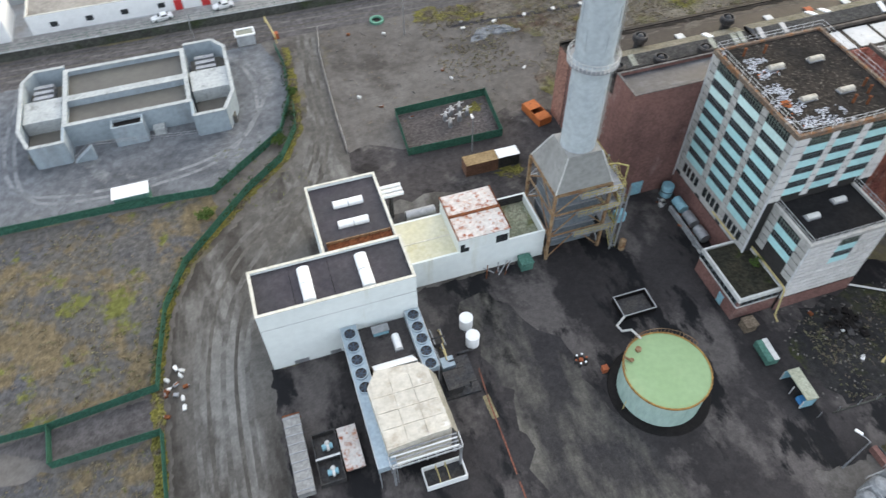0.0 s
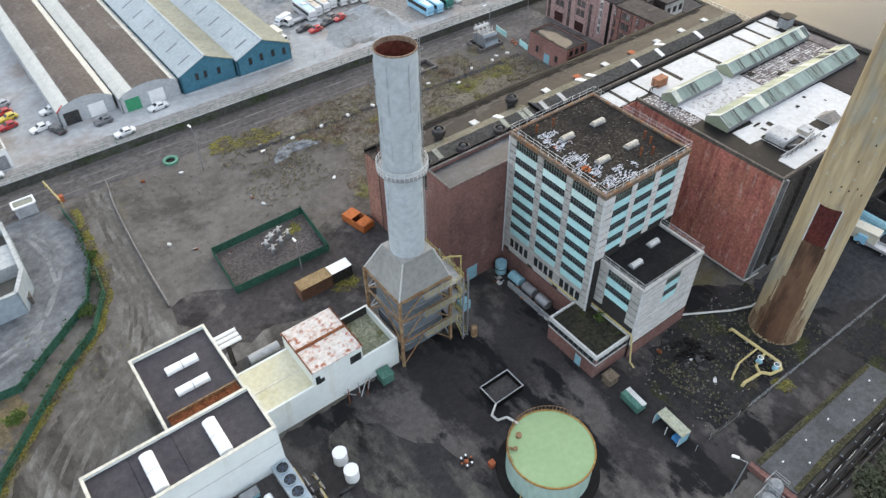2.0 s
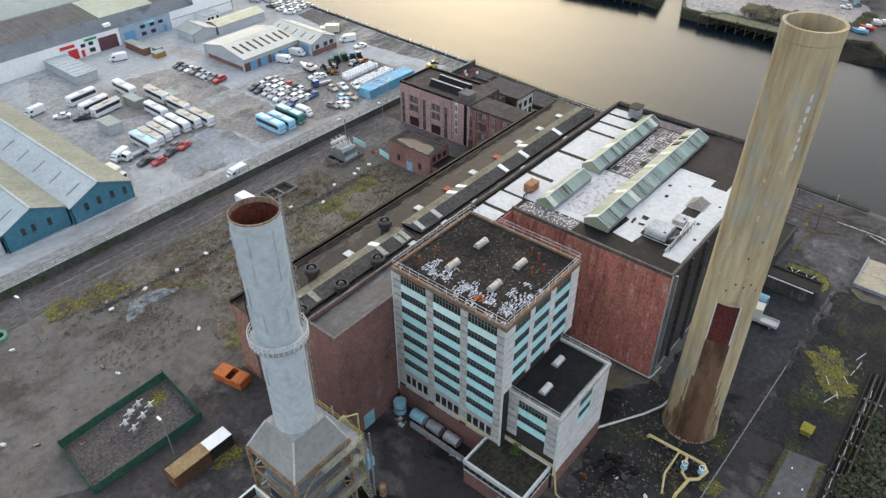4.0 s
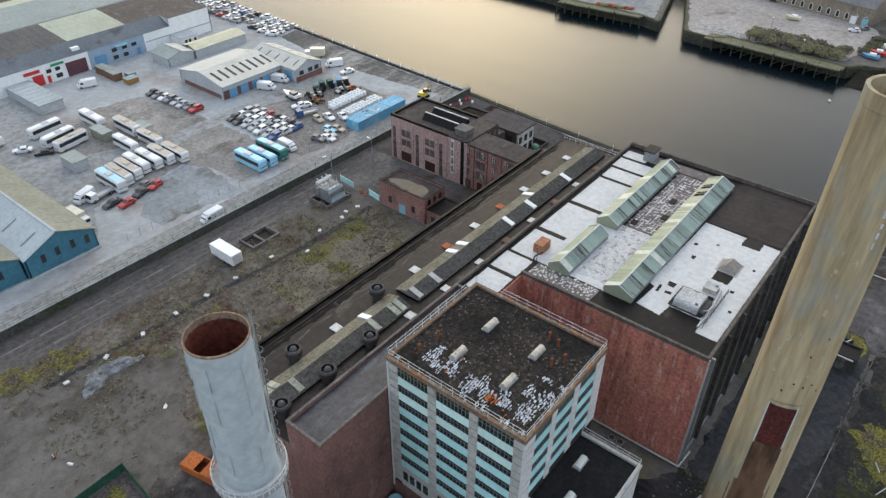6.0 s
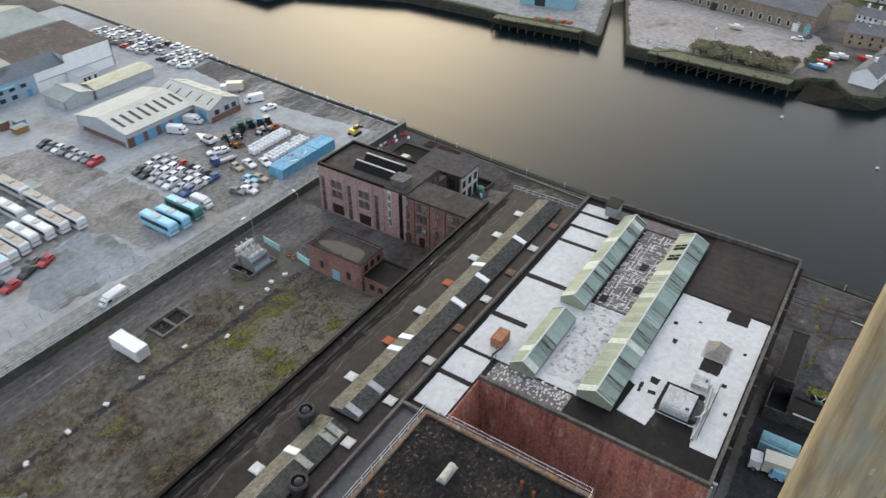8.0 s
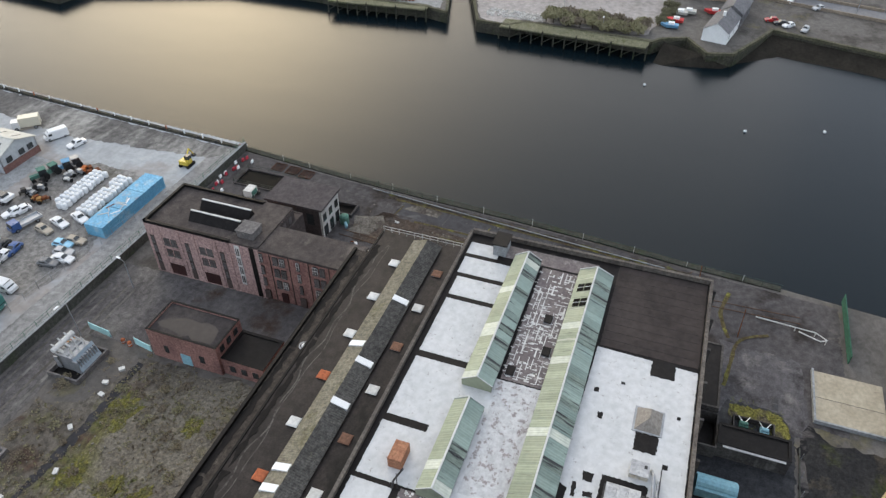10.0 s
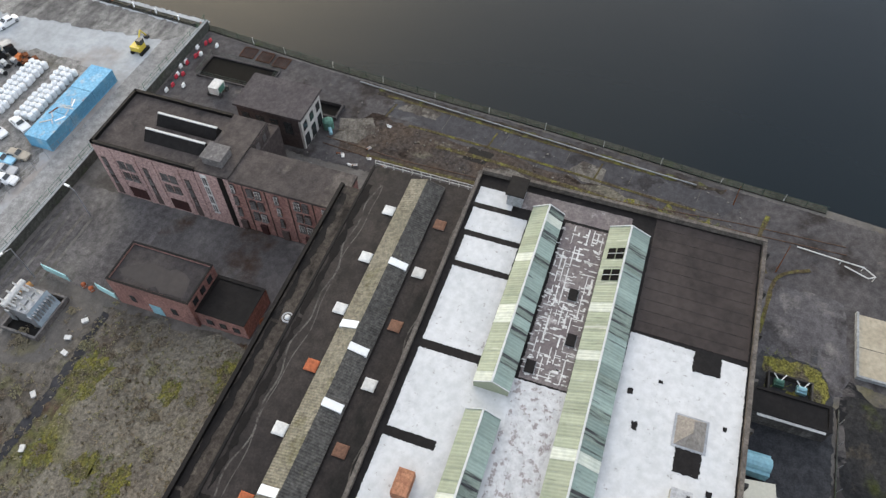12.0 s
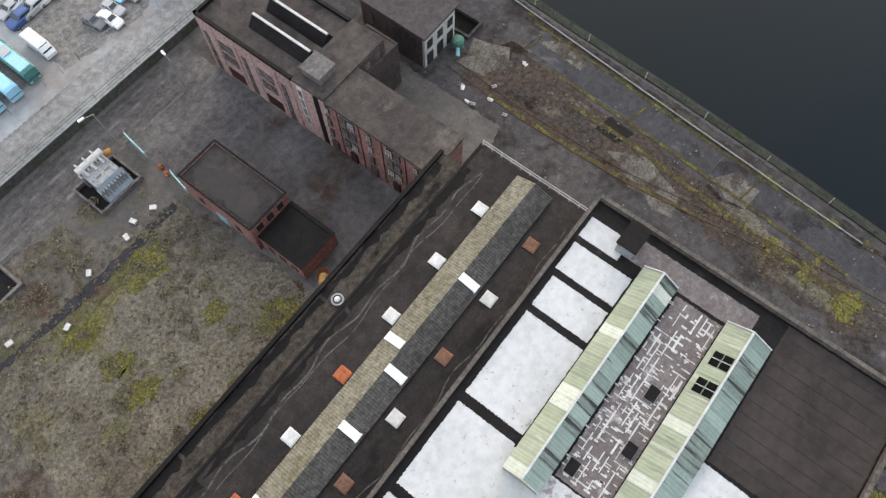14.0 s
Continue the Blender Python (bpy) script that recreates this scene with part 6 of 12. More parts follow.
for i, (x, y) in enumerate(corners):
    part("column", Shape().box(x - 0.2, x + 0.2, y - 0.2, y + 0.2, 0, KZ - 0.3), M_RUSTSTEEL, hp)
    x2, y2 = corners[(i + 1) % 4]
    mid_m = M_RUSTSTEEL if i in (0, 3) else M_GREYSTEEL
    for za, zb in ((0.3, 5.2), (5.2, 9.6), (9.6, KZ - 0.4)):
        part("brace", Shape().rod((x, y, za), ((x + x2) / 2, (y + y2) / 2, zb), 0.11, 5).rod((x2, y2, za), ((x + x2) / 2, (y + y2) / 2, zb), 0.11, 5), mid_m, hp)
        part("beam", Shape().rod((x, y, zb), (x2, y2, zb), 0.15, 4), mid_m, hp)
# access walkways, stairs and yellow rails on the far side
wk = thing("access_walkway", "yellow-railed steel walkways and stairs round the hopper", "walkway", (45, 61, 0))
M_YRAIL = mat("faded_yellow_rail", (0.46, 0.39, 0.15), (0.37, 0.32, 0.14), 0.8, 3.0, 0.7, fine=0.25)
for z in (5.2, 9.6, 13.2):
    part("grating", Shape().box(KX1 + 0.2, KX1 + 1.5, KY0 - 1.0, KY1, z - 0.1, z).box(KX0 + 3.5, KX1 + 0.2, KY0 - 1.2, KY0 - 0.2, z - 0.1, z), M_GREYSTEEL, wk)
    rail("handrail", [(KX0 + 3.5, KY0 - 1.2, z), (KX1 + 1.5, KY0 - 1.2, z), (KX1 + 1.5, KY1, z)], 1.1, wk, M_YRAIL, 1.0, 0.05)
for z0, ya, yb in ((0.0, 58.0, 62.5), (5.2, 62.5, 58.4), (9.6, 58.6, 62.6)):
    z1 = {0.0: 5.2, 5.2: 9.6, 9.6: 13.2}[z0]
    st = part("stair", Shape().rod((KX1 + 2.05, ya, z0 - 0.1), (KX1 + 2.05, yb, z1 - 0.1), 0.07, 4), M_GREYSTEEL, wk)
    for i in range(18):
        f = i / 17
        part("tread", Shape().box(KX1 + 1.6, KX1 + 2.5, ya + (yb - ya) * f - 0.12, ya + (yb - ya) * f + 0.12, z0 + (z1 - z0) * f - 0.04, z0 + (z1 - z0) * f), M_GREYSTEEL, st)
    for x in (KX1 + 1.6, KX1 + 2.5):
        part("stringer", Shape().rod((x, ya, z0), (x, yb, z1), 0.08, 4).rod((x, ya, z0 + 1), (x, yb, z1 + 1), 0.04, 4), M_YRAIL, st)
for x, y in ((KX1 + 2.5, KY0 - 1.0), (KX1 + 2.5, KY1 - 3), (KX1 + 1.5, KY0 - 1.2)):
    part("post", Shape().box(x - 0.1, x + 0.1, y - 0.1, y + 0.1, 0, 13.2), M_GREYSTEEL, wk)
part("pipe", Shape().pipe([(KX1 + 2.6, 60, 0), (KX1 + 2.6, 60, 15.4), (KX1 + 1.0, 60.6, 15.8), (KX1 - 0.8, 61.2, 15.4)], 0.11, 8), M_YRAIL, wk)
part("tank", Shape().lathe((46.4, 57.4, 0), [(0.5, 0), (0.5, 2.0), (0.3, 2.2), (0, 2.3)], 16), M_RUSTSTEEL, wk, smooth=True)
part("panel_box", Shape().box(45.8, 47.4, 59.6, 60.8, 3.6, 5.4), M_BLUEBOX, wk)
t = thing("green_kiosk", "small green equipment kiosk against the link building", "kiosk", (31, 58.9, 0))
part("body", Shape().box(30.2, 32.0, 58.0, 59.8, 0, 1.6), M_GREENSKIP, t)
part("lid", Shape().box(30.1, 32.1, 57.9, 59.9, 1.6, 1.7), M_GREENSKIP, t)
t = thing("pipe_tangle", "bent grey pipes and rubble at the wall foot", "pipework", (27.5, 59.3, 0))
for i in range(7):
    a = rp.uniform(24.5, 30)
    part("pipe", Shape().rod((a, 59.9, rp.uniform(0.1, 1.4)), (a + rp.uniform(-2, 1.5), 58.6 + rp.uniform(-0.4, 0.5), 0.15), 0.08, 6), (M_GREYSTEEL, M_RUST)[i % 2], t)

# ---- green oil tank ----
tk = thing("oil_tank", "round pale-green oil tank with a rusty rim", "storage tank", (40.0, 34.2, 0))
part("shell", Shape().lathe((40.0, 34.2, 0), [(5.5, 0), (5.5, 5.0)], 48), M_TANKSIDE, tk, "faded green plate side", smooth=True)
for i in range(16):
    a = 2 * math.pi * i / 16
    part("plate_seam", Shape().box(-0.03, 0.03, 5.5, 5.53, 0.1, 4.95, Matrix.Translation((40, 34.2, 0)) @ Matrix.Rotation(a, 4, "Z")), M_TANKSIDE, tk)
part("roof", Shape().lathe((40.0, 34.2, 0), [(5.5, 4.98), (3.0, 5.25), (0, 5.35)], 48), M_TANKGREEN, tk, "pale green roof", smooth=True)
part("rim", Shape().lathe((40.0, 34.2, 0), [(5.5, 4.85), (5.64, 4.85), (5.64, 5.1), (5.45, 5.1), (5.45, 5.0)], 48), mat("rust_yellow_rim", (0.33, 0.21, 0.07), (0.25, 0.13, 0.045), 0.8, 3.0, 0.8, fine=0.3), tk)
rs = Shape()
for k in range(30):
    a, b = radians(20 + k * 5), radians(25 + k * 5)
    p, q2 = [Vector((40 + 5.56 * math.cos(t), 34.2 + 5.56 * math.sin(t), 5.1)) for t in (a, b)]
    rs.rod(p, p + Vector((0, 0, 0.9)), 0.03, 4).rod(p + Vector((0, 0, 0.9)), q2 + Vector((0, 0, 0.9)), 0.03, 4)
part("handrail", rs, M_RUSTSTEEL, tk)
part("manhole", Shape().lathe((37.8, 37.9, 5.1), [(0.4, 0), (0.4, 0.4), (0, 0.42)], 12), M_RUSTSTEEL, tk)
part("fitting", Shape().rod((36.0, 36.9, 5.2), (35.4, 37.3, 5.7), 0.16, 8).ball((36.2, 36.7, 5.4), 0.3), M_RUSTSTEEL, tk)
part("filler_pipe", Shape().pipe([(38.8, 39.2, 5.5), (38.5, 41.0, 5.0), (38.4, 42.5, 2.5), (38.8, 44.2, 1.2), (40.6, 45.4, 1.0)], 0.16), M_SOFTWHITE, tk)
part("base_ring", Shape().lathe((40.0, 34.2, 0), [(6.8, 0.0), (6.7, 0.14), (5.5, 0.16)], 40), M_FELTDARK, tk)
part("dip_rod", Shape().rod((34.1, 33.0, 0.2), (35.2, 34.0, 2.6), 0.05, 5), M_YELLOWPIPE, tk)
sp = thing("sump_tank", "square open dark sump with white edges", "sump", (43, 47, 0))
part("wall", Shape().frame_wall((40.5, 45.6, 45.3, 48.8), 0, 1.1, 0.18), M_FELTDARK, sp)
part("edge", Shape().frame_wall((40.45, 45.65, 45.25, 48.85), 1.1, 1.2, 0.16), M_GREYSTEEL, sp)
part("floor", Shape().box(40.7, 45.4, 45.5, 48.6, 0.25, 0.35), M_DARKSTEEL, sp)

# ---- concrete chimney ----
cc = thing("concrete_chimney", "tall ochre concrete chimney with a rust-stained flue opening", "chimney", (84.5, 30.4, 0))
CCX, CCY, CH = 84.5, 30.5, 60.6
prof = [(4.0, 0), (3.75, 2.5), (3.68, 8), (3.07, CH - 1.5), (3.12, CH - 1.4), (3.12, CH), (2.75, CH), (2.7, CH - 6)]
part("shaft", Shape().lathe((CCX, CCY, 0), prof, 20), M_OLDCONC, cc)
part("bore", Shape().disc((CCX, CCY, CH - 5.5), 2.7, 32), M_FELTDARK, cc)


def shaft_patch(name, a0, a1, z0, z1, material, label, off=0.05, steps=10):
    s = Shape()
    def rad(z):
        return (3.75 + (3.68 - 3.75) * (z - 2.5) / 5.5 if z < 8 else 3.68 + (3.05 - 3.68) * (z - 8) / (CH - 9.2)) + off if z > 2.5 else 4.0 - 0.25 * z / 2.5 + off
    m2 = 6
    for j in range(m2 + 1):
        z = z0 + (z1 - z0) * j / m2
        for i in range(steps + 1):
            a = radians(a0 + (a1 - a0) * i / steps)
            s.v.append((CCX + rad(z) * math.cos(a), CCY + rad(z) * math.sin(a), z))
    for j in range(m2):
        for i in range(steps):
            k = j * (steps + 1) + i
            s.f.append((k, k + 1, k + steps + 2, k + steps + 1))
    return part(name, s, material, cc, label)


rs3 = random.Random(19)
M_STAINMID = mat("brown_stained_concrete", (0.185, 0.122, 0.075), (0.235, 0.165, 0.104), 0.3, 1.5, 0.9, streak=0.15, stain=((0.105, 0.060, 0.036), 0.3, 0.46, 0.62, (1, 1, 0.25)), stain2=((0.30, 0.245, 0.165), 0.4, 0.56, 0.68, (1, 1, 0.2)), fine=0.25)
for i in range(44):
    a = 128 + i * 3.0
    mid_part = 170 < a < 222
    top_z = 20.0 if mid_part else max(3.0, 19.0 - abs(a - 197) * 0.25 + rs3.uniform(-4, 3))
    shaft_patch("rust_stain", a, a + 3.02, 0.05 + rs3.uniform(0, 0.6), top_z, M_RUSTSTAIN if abs(a - 197) < 30 else M_STAINMID, "dark rust stain below the opening", 0.03, 2)
shaft_patch("flue_opening", 174, 220, 20.0, 26.2, mat("bricked_flue", (0.10, 0.028, 0.022), (0.07, 0.022, 0.02), 0.4, 2.5, 0.9, fine=0.3), "bricked-up flue opening", 0.09, 10)
for a in (172.5, 219.5):
    shaft_patch("flue_frame", a, a + 2.5, 19.8, 26.3, M_SOFTWHITE, "", 0.14, 3)
shaft_patch("flue_frame", 172.5, 222.0, 26.2, 26.7, M_OLDCONC, "", 0.14, 10)
M_REPAIR = mat("tan_mortar_repair", (0.42, 0.38, 0.29), (0.36, 0.32, 0.24), 0.5, 2.5, 0.9, fine=0.2)
rp = random.Random(4)
for i in range(34):
    a, z = rp.uniform(150, 300), rp.uniform(27, 46)
    shaft_patch("patch_repair", a, a + rp.uniform(1.5, 6), z, z + rp.uniform(0.15, 0.9), M_REPAIR, "", 0.035, 3)
# Holes are flat patches on the shaft with their shade painted dark.
M_HOLE = mat("putlog_hole_shade", (0.02, 0.016, 0.012), (0.03, 0.024, 0.018), 1.0, 3.0, 0.95, fine=0.2)
for a, z in ((196, 29.5), (212, 29.2), (226, 29.6), (182, 28.2), (240, 28.6), (204, 33.5), (221, 36.0)):
    shaft_patch("putlog_hole", a, a + 3.0, z, z + 0.28, M_HOLE, "", 0.037, 2)
for i in range(7):
    z = 53.5 - i * 1.1
    shaft_patch("white_mark", 222 + rp.uniform(-1, 3), 225 + rp.uniform(0, 5), z, z + rp.uniform(0.3, 0.9), M_WHITESTRIP, "", 0.045, 3)
for i in range(36):
    z = 3.2 + i * 1.55
    rz = 3.68 + (3.05 - 3.68) * (z - 8) / (CH - 9.2) if z > 8 else 3.75 - 0.07 * (z - 2.5) / 5.5
    part("lift_joint", Shape().lathe((CCX, CCY, z), [(rz - 0.03, 0), (rz + 0.008, 0.02), (rz + 0.008, 0.05), (rz - 0.03, 0.07)], 20), M_OLDCONC, cc)

# ---- old brick power house ----
M_PUMPGREY = mat("stained_grey_render", (0.16, 0.15, 0.145), (0.115, 0.108, 0.105), 0.4, 2.0, 0.9, stain=((0.24, 0.23, 0.22), 0.5, 0.60, 0.74), fine=0.25)
M_DARKWALL = mat("dark_brown_wall", (0.050, 0.043, 0.042), (0.075, 0.063, 0.06), 0.3, 2.0, 0.9, fine=0.25)
M_WARMBRICK = bricks("orange_red_brick", (0.285, 0.160, 0.138), (0.205, 0.118, 0.104))
bh = thing("brick_power_house", "sooty brick power house with tall windows and a flat grimy roof", "brick building", (129.4, 92, 0))
PX, PZ = 129.45, 11.4
part("wall", Shape().box(PX, 141.1, 107.6, 129.9, 0, PZ - 0.6), M_PINKBRICK, bh, "pinkish sooty brick")
part("wall", Shape().box(PX + 0.25, 136.0, 91.0, 107.6, 0, PZ - 0.9), M_WARMBRICK, bh, "red brick")
M_PHROOF = mat("mottled_brown_felt", (0.072, 0.061, 0.056), (0.050, 0.043, 0.041), 0.14, 0.9, 0.9, stain=((0.125, 0.110, 0.096), 0.13, 0.55, 0.68, (0.7, 1.3, 1)), stain2=((0.030, 0.027, 0.027), 0.18, 0.57, 0.66), spec=0.17, fine=0.28)
part("roof", Shape().box(PX + 0.4, 140.7, 112.9, 129.5, PZ - 0.75, PZ - 0.55), M_PHROOF, bh)
part("roof", Shape().box(PX + 0.1, 141.2, 107.6, 112.9, PZ - 0.6, PZ - 0.2), M_PHROOF, bh)
part("roof", Shape().box(PX + 0.1, 136.1, 90.9, 107.6, PZ - 0.9, PZ - 0.45), M_PHROOF, bh)
part("parapet", Shape().box(PX, PX + 0.45, 112.9, 129.9, PZ - 0.6, PZ).box(140.65, 141.1, 112.9, 129.9, PZ - 0.6, PZ).box(PX, 141.1, 129.45, 129.9, PZ - 0.6, PZ), M_FELTDARK, bh)
for i, x in enumerate((133.6, 136.9)):
    mo = thing("roof_monitor", "dark roof monitor with a white-flashed ridge", "roof monitor", (x, 118, PZ - 0.55), "roof monitors of the power house")
    part("side", Shape().add([(x - 1.3, 113.0, PZ - 0.55), (x - 1.3, 122.8, PZ - 0.55), (x - 0.1, 122.8, PZ + 0.9), (x - 0.1, 113.0, PZ + 0.9)], [(0, 3, 2, 1)]), M_FELTDARK, mo)
    part("side", Shape().add([(x + 0.9, 113.0, PZ - 0.55), (x + 0.9, 122.8, PZ - 0.55), (x + 0.1, 122.8, PZ + 0.9), (x + 0.1, 113.0, PZ + 0.9)], [(0, 1, 2, 3)]), M_FELTDARK, mo)
    part("ridge", Shape().box(x - 0.16, x + 0.16, 113.0, 122.8, PZ + 0.85, PZ + 1.0), M_SOFTWHITE, mo, "white ridge flashing")
    for y in (113.0, 122.8):
        part("gable", Shape().add([(x - 1.3, y, PZ - 0.55), (x + 0.9, y, PZ - 0.55), (x + 0.1, y, PZ + 0.9), (x - 0.1, y, PZ + 0.9)], [(0, 1, 2, 3)]), M_FELTDARK, mo)
ph = thing("roof_penthouse", "small grey roof penthouse with rounded edges", "penthouse", (132.6, 110.6, PZ))
part("body", Shape().box(131.0, 133.8, 109.2, 112.2, PZ - 0.2, PZ + 1.1), M_PUMPGREY, ph)
part("cap", Shape().box(130.85, 133.95, 109.05, 112.35, PZ + 1.1, PZ + 1.3), M_PUMPGREY, ph)


# Glass lightened to grey-brown: its reflections are put into the colour.
M_REFLECTGLASS = mat("painted_reflection_glass", (0.060, 0.055, 0.054), (0.095, 0.086, 0.083), 0.9, 3.0, 0.35, fine=0.2, bump=0.0, spec=0.4, spread=0.3)


def brick_window(yc, w, z0, h, parent, frame_m, bars=2):
    a = part("window", Shape().box(PX - 0.02, PX + 0.3, yc - w / 2, yc + w / 2, z0, z0 + h), M_REFLECTGLASS, parent)
    s = Shape()
    for i in range(bars + 1):
        y = yc - w / 2 + w * i / bars
        s.box(PX - 0.06, PX + 0.02, y - 0.03, y + 0.03, z0, z0 + h)
    s.box(PX - 0.06, PX + 0.02, yc - w / 2, yc + w / 2, z0 + h - 0.07, z0 + h).box(PX - 0.06, PX + 0.02, yc - w / 2, yc + w / 2, z0 + h * 0.5, z0 + h * 0.5 + 0.06)
    part("window_frame", s, frame_m, a)
    part("sill", Shape().box(PX - 0.16, PX + 0.02, yc - w / 2 - 0.1, yc + w / 2 + 0.1, z0 - 0.16, z0), M_PUMPGREY, a)


M_DKFRAME = mat("dark_window_frame", (0.07, 0.055, 0.05), (0.09, 0.07, 0.065), 1.0, 3.0, 0.8, fine=0.2)
M_MAROON = mat("maroon_door", (0.035, 0.018, 0.018), (0.05, 0.024, 0.022), 0.8, 3.0, 0.8, fine=0.2)
for yc in (125.3, 118.1):
    for z in (6.9, 4.5):
        for e in (-0.72, 0.72):
            brick_window(yc + e, 1.1, z, 1.45, bh, M_PUMPGREY if z > 5 else M_DKFRAME, 2)
    part("door", Shape().box(PX - 0.03, PX + 0.1, yc - 1.5, yc + 1.5, 0.3, 2.7), M_MAROON, bh, "dark maroon loading door")
    part("lintel", Shape().box(PX - 0.05, PX + 0.1, yc - 1.6, yc + 1.6, 2.7, 3.0), M_PINKBRICK, bh)
for yc in (128.9, 121.9, 114.9):
    # Flat dark panel on the wall: the slot's shade is in its colour.
    part("recess", Shape().box(PX - 0.012, PX + 0.1, yc - 0.42, yc + 0.42, 0.3, 8.4), M_DARKWALL, bh, "flat dark panel painted as a shaded window slot")
    for z in (6.9, 4.9, 2.9):
        brick_window(yc, 0.5, z, 1.2, bh, M_PUMPGREY if z > 4 else M_DKFRAME, 1)
    part("door", Shape().box(PX - 0.03, PX + 0.1, yc - 0.5, yc + 0.5, 0.2, 2.3), M_DKFRAME, bh)
for yc in (127.2, 123.3, 120.2, 116.0, 113.4):
    part("pilaster", Shape().box(PX - 0.10, PX, yc - 0.3, yc + 0.3, 0, PZ - 0.7), M_PINKBRICK, bh)
part("stair_strip", Shape().box(PX - 0.09, PX, 111.15, 112.05, 2.2, PZ - 0.7), M_SOFTWHITE, bh, "pale stair window strip")
for k in range(4):
    w = part("window", Shape().box(PX - 0.12, PX - 0.02, 111.3, 111.9, 2.6 + 2.0 * k, 4.1 + 2.0 * k), M_REFLECTGLASS, bh)
    part("glazing_bar", Shape().box(PX - 0.15, PX - 0.11, 111.57, 111.63, 2.6 + 2.0 * k, 4.1 + 2.0 * k), M_SOFTWHITE, w)
# Black strip painted as the shade of a recess, no depth built.
part("recess", Shape().box(PX - 0.05, PX + 0.1, 108.4, 109.3, 0.2, PZ - 0.6), M_FELTDARK, bh)
rw = random.Random(2)
for yc, pair in ((107.3, False), (104.0, True), (100.5, False), (96.7, True), (93.2, False)):
    for k in range(3):
        for e in ((-0.62, 0.62) if pair else (0.0,)):
            brick_window(yc + e, 0.85 if pair else 0.5, 3.5 + 2.55 * k, 1.45, bh, M_SOFTWHITE if rw.random() < 0.6 else M_PUMPGREY, 2 if pair else 1)
    part("door", Shape().box(PX - 0.03, PX + 0.26, yc - 0.55, yc + 0.55, 0.2, 2.2), M_MAROON if pair else M_DKFRAME, bh)
for yc in (105.7, 102.2, 98.6, 94.9):
    part("downpipe", Shape().rod((PX + 0.17, yc, 0), (PX + 0.17, yc, PZ - 1), 0.08, 6), M_DKFRAME, bh)
part("door", Shape().box(PX - 0.05, PX + 0.3, 91.6, 93.0, 0.1, 1.4), M_BLUEBOX, bh, "pale blue hatch")
# A dark panel covers the pink brick on this flank.
part("flank_wall", Shape().box(136.05, 141.12, 107.5, 107.59, 0, PZ - 0.62), M_DARKWALL, bh, "dark flank wall")
for x in (137.2, 139.2):
    w = part("window", Shape().box(x, x + 0.9, 107.44, 107.5, 8.9, 10.2), M_REFLECTGLASS, bh)
    part("window_frame", Shape().box(x - 0.05, x + 0.95, 107.42, 107.45, 9.5, 9.56).box(x + 0.42, x + 0.48, 107.42, 107.45, 8.9, 10.2), M_PUMPGREY, w)
st = thing("stair_block", "low flat-roofed stair block behind the power house", "building", (139, 108, 0))
flat_roof_block(st, 136.2, 143.4, 107.2, 112.5, 8.6, M_DARKWALL, M_PHROOF, None, 0.12)
pu = thing("pump_house", "grey flat-roofed pump house on the quay with open sides", "pump house", (150, 111, 0))
part("wall", Shape().box(147.4, 154.2, 106.0, 106.4, 0, 6.6), M_OFFCONC, pu, "pale rendered end wall")
for x in (147.6, 149.9, 152.2):
    part("opening", Shape().box(x + 0.2, x + 1.6, 105.93, 106.02, 0.2, 2.6), M_GLASS, pu)
    part("opening", Shape().box(x + 0.3, x + 1.5, 105.93, 106.02, 3.6, 5.2), M_GLASS, pu)
part("wall", Shape().box(147.2, 147.5, 106.4, 117.2, 0, 6.6), M_DARKWALL, pu)
part("wall", Shape().box(154.0, 154.3, 106.4, 117.2, 0, 6.6), M_OFFCONC, pu)
part("wall", Shape().box(147.5, 154.0, 116.9, 117.2, 0, 6.6), M_OFFCONC, pu)
for i in range(4):
    y = 107.6 + i * 2.5
    part("opening", Shape().box(147.12, 147.22, y, y + 1.4, 3.0, 5.4), M_GLASS, pu)
part("roof", Shape().box(146.9, 154.7, 105.6, 117.6, 6.6, 7.0), mat("pump_roof_felt", (0.062, 0.055, 0.057), (0.082, 0.073, 0.073), 0.3, 1.6, 0.9, fine=0.2), pu, "grey-brown felt roof")
M_GREENDARK0 = mat("dull_green_rail", (0.05, 0.065, 0.055), (0.07, 0.08, 0.068), 0.8, 3, 0.8, fine=0.25)
pit = thing("screen_pit", "deep dark water pit with a railed concrete rim", "pit", (161, 126, 0))
part("rim", Shape().frame_wall((157.4, 163.2, 118.6, 132.4), 0.0, 0.35, 0.25), M_QUAY, pit)
part("water", Shape().box(157.65, 162.95, 118.85, 132.15, 0.05, 0.1), mat("pit_and_gap_black", (0.004, 0.004, 0.004), (0.007, 0.007, 0.007), 0.5, 2, 0.6, fine=0.1, bump=0, spec=0.03), pit)
rail("handrail", [(157.5, 118.7, 0.35), (163.1, 118.7, 0.35), (163.1, 132.3, 0.35), (157.5, 132.3, 0.35), (157.5, 118.7, 0.35)], 1.0, pit, M_GREENDARK0, 1.6, 0.03)
pit2 = thing("screen_pit", "smaller dark pit beside the pump house", "pit", (157, 106, 0))
part("rim", Shape().frame_wall((155.0, 158.6, 104.0, 110.5), 0.0, 0.7, 0.35), M_QUAY, pit2)
part("water", Shape().box(155.3, 158.3, 104.3, 110.2, 0.05, 0.1), bpy.data.materials["pit_and_gap_black"], pit2)
t = thing("quay_machine", "cream abandoned machine with a green panel", "machine", (154.8, 126.4, 0))
part("body", Shape().box(153.6, 156.0, 125.6, 127.4, 0.5, 2.0), M_SOFTWHITE, t)
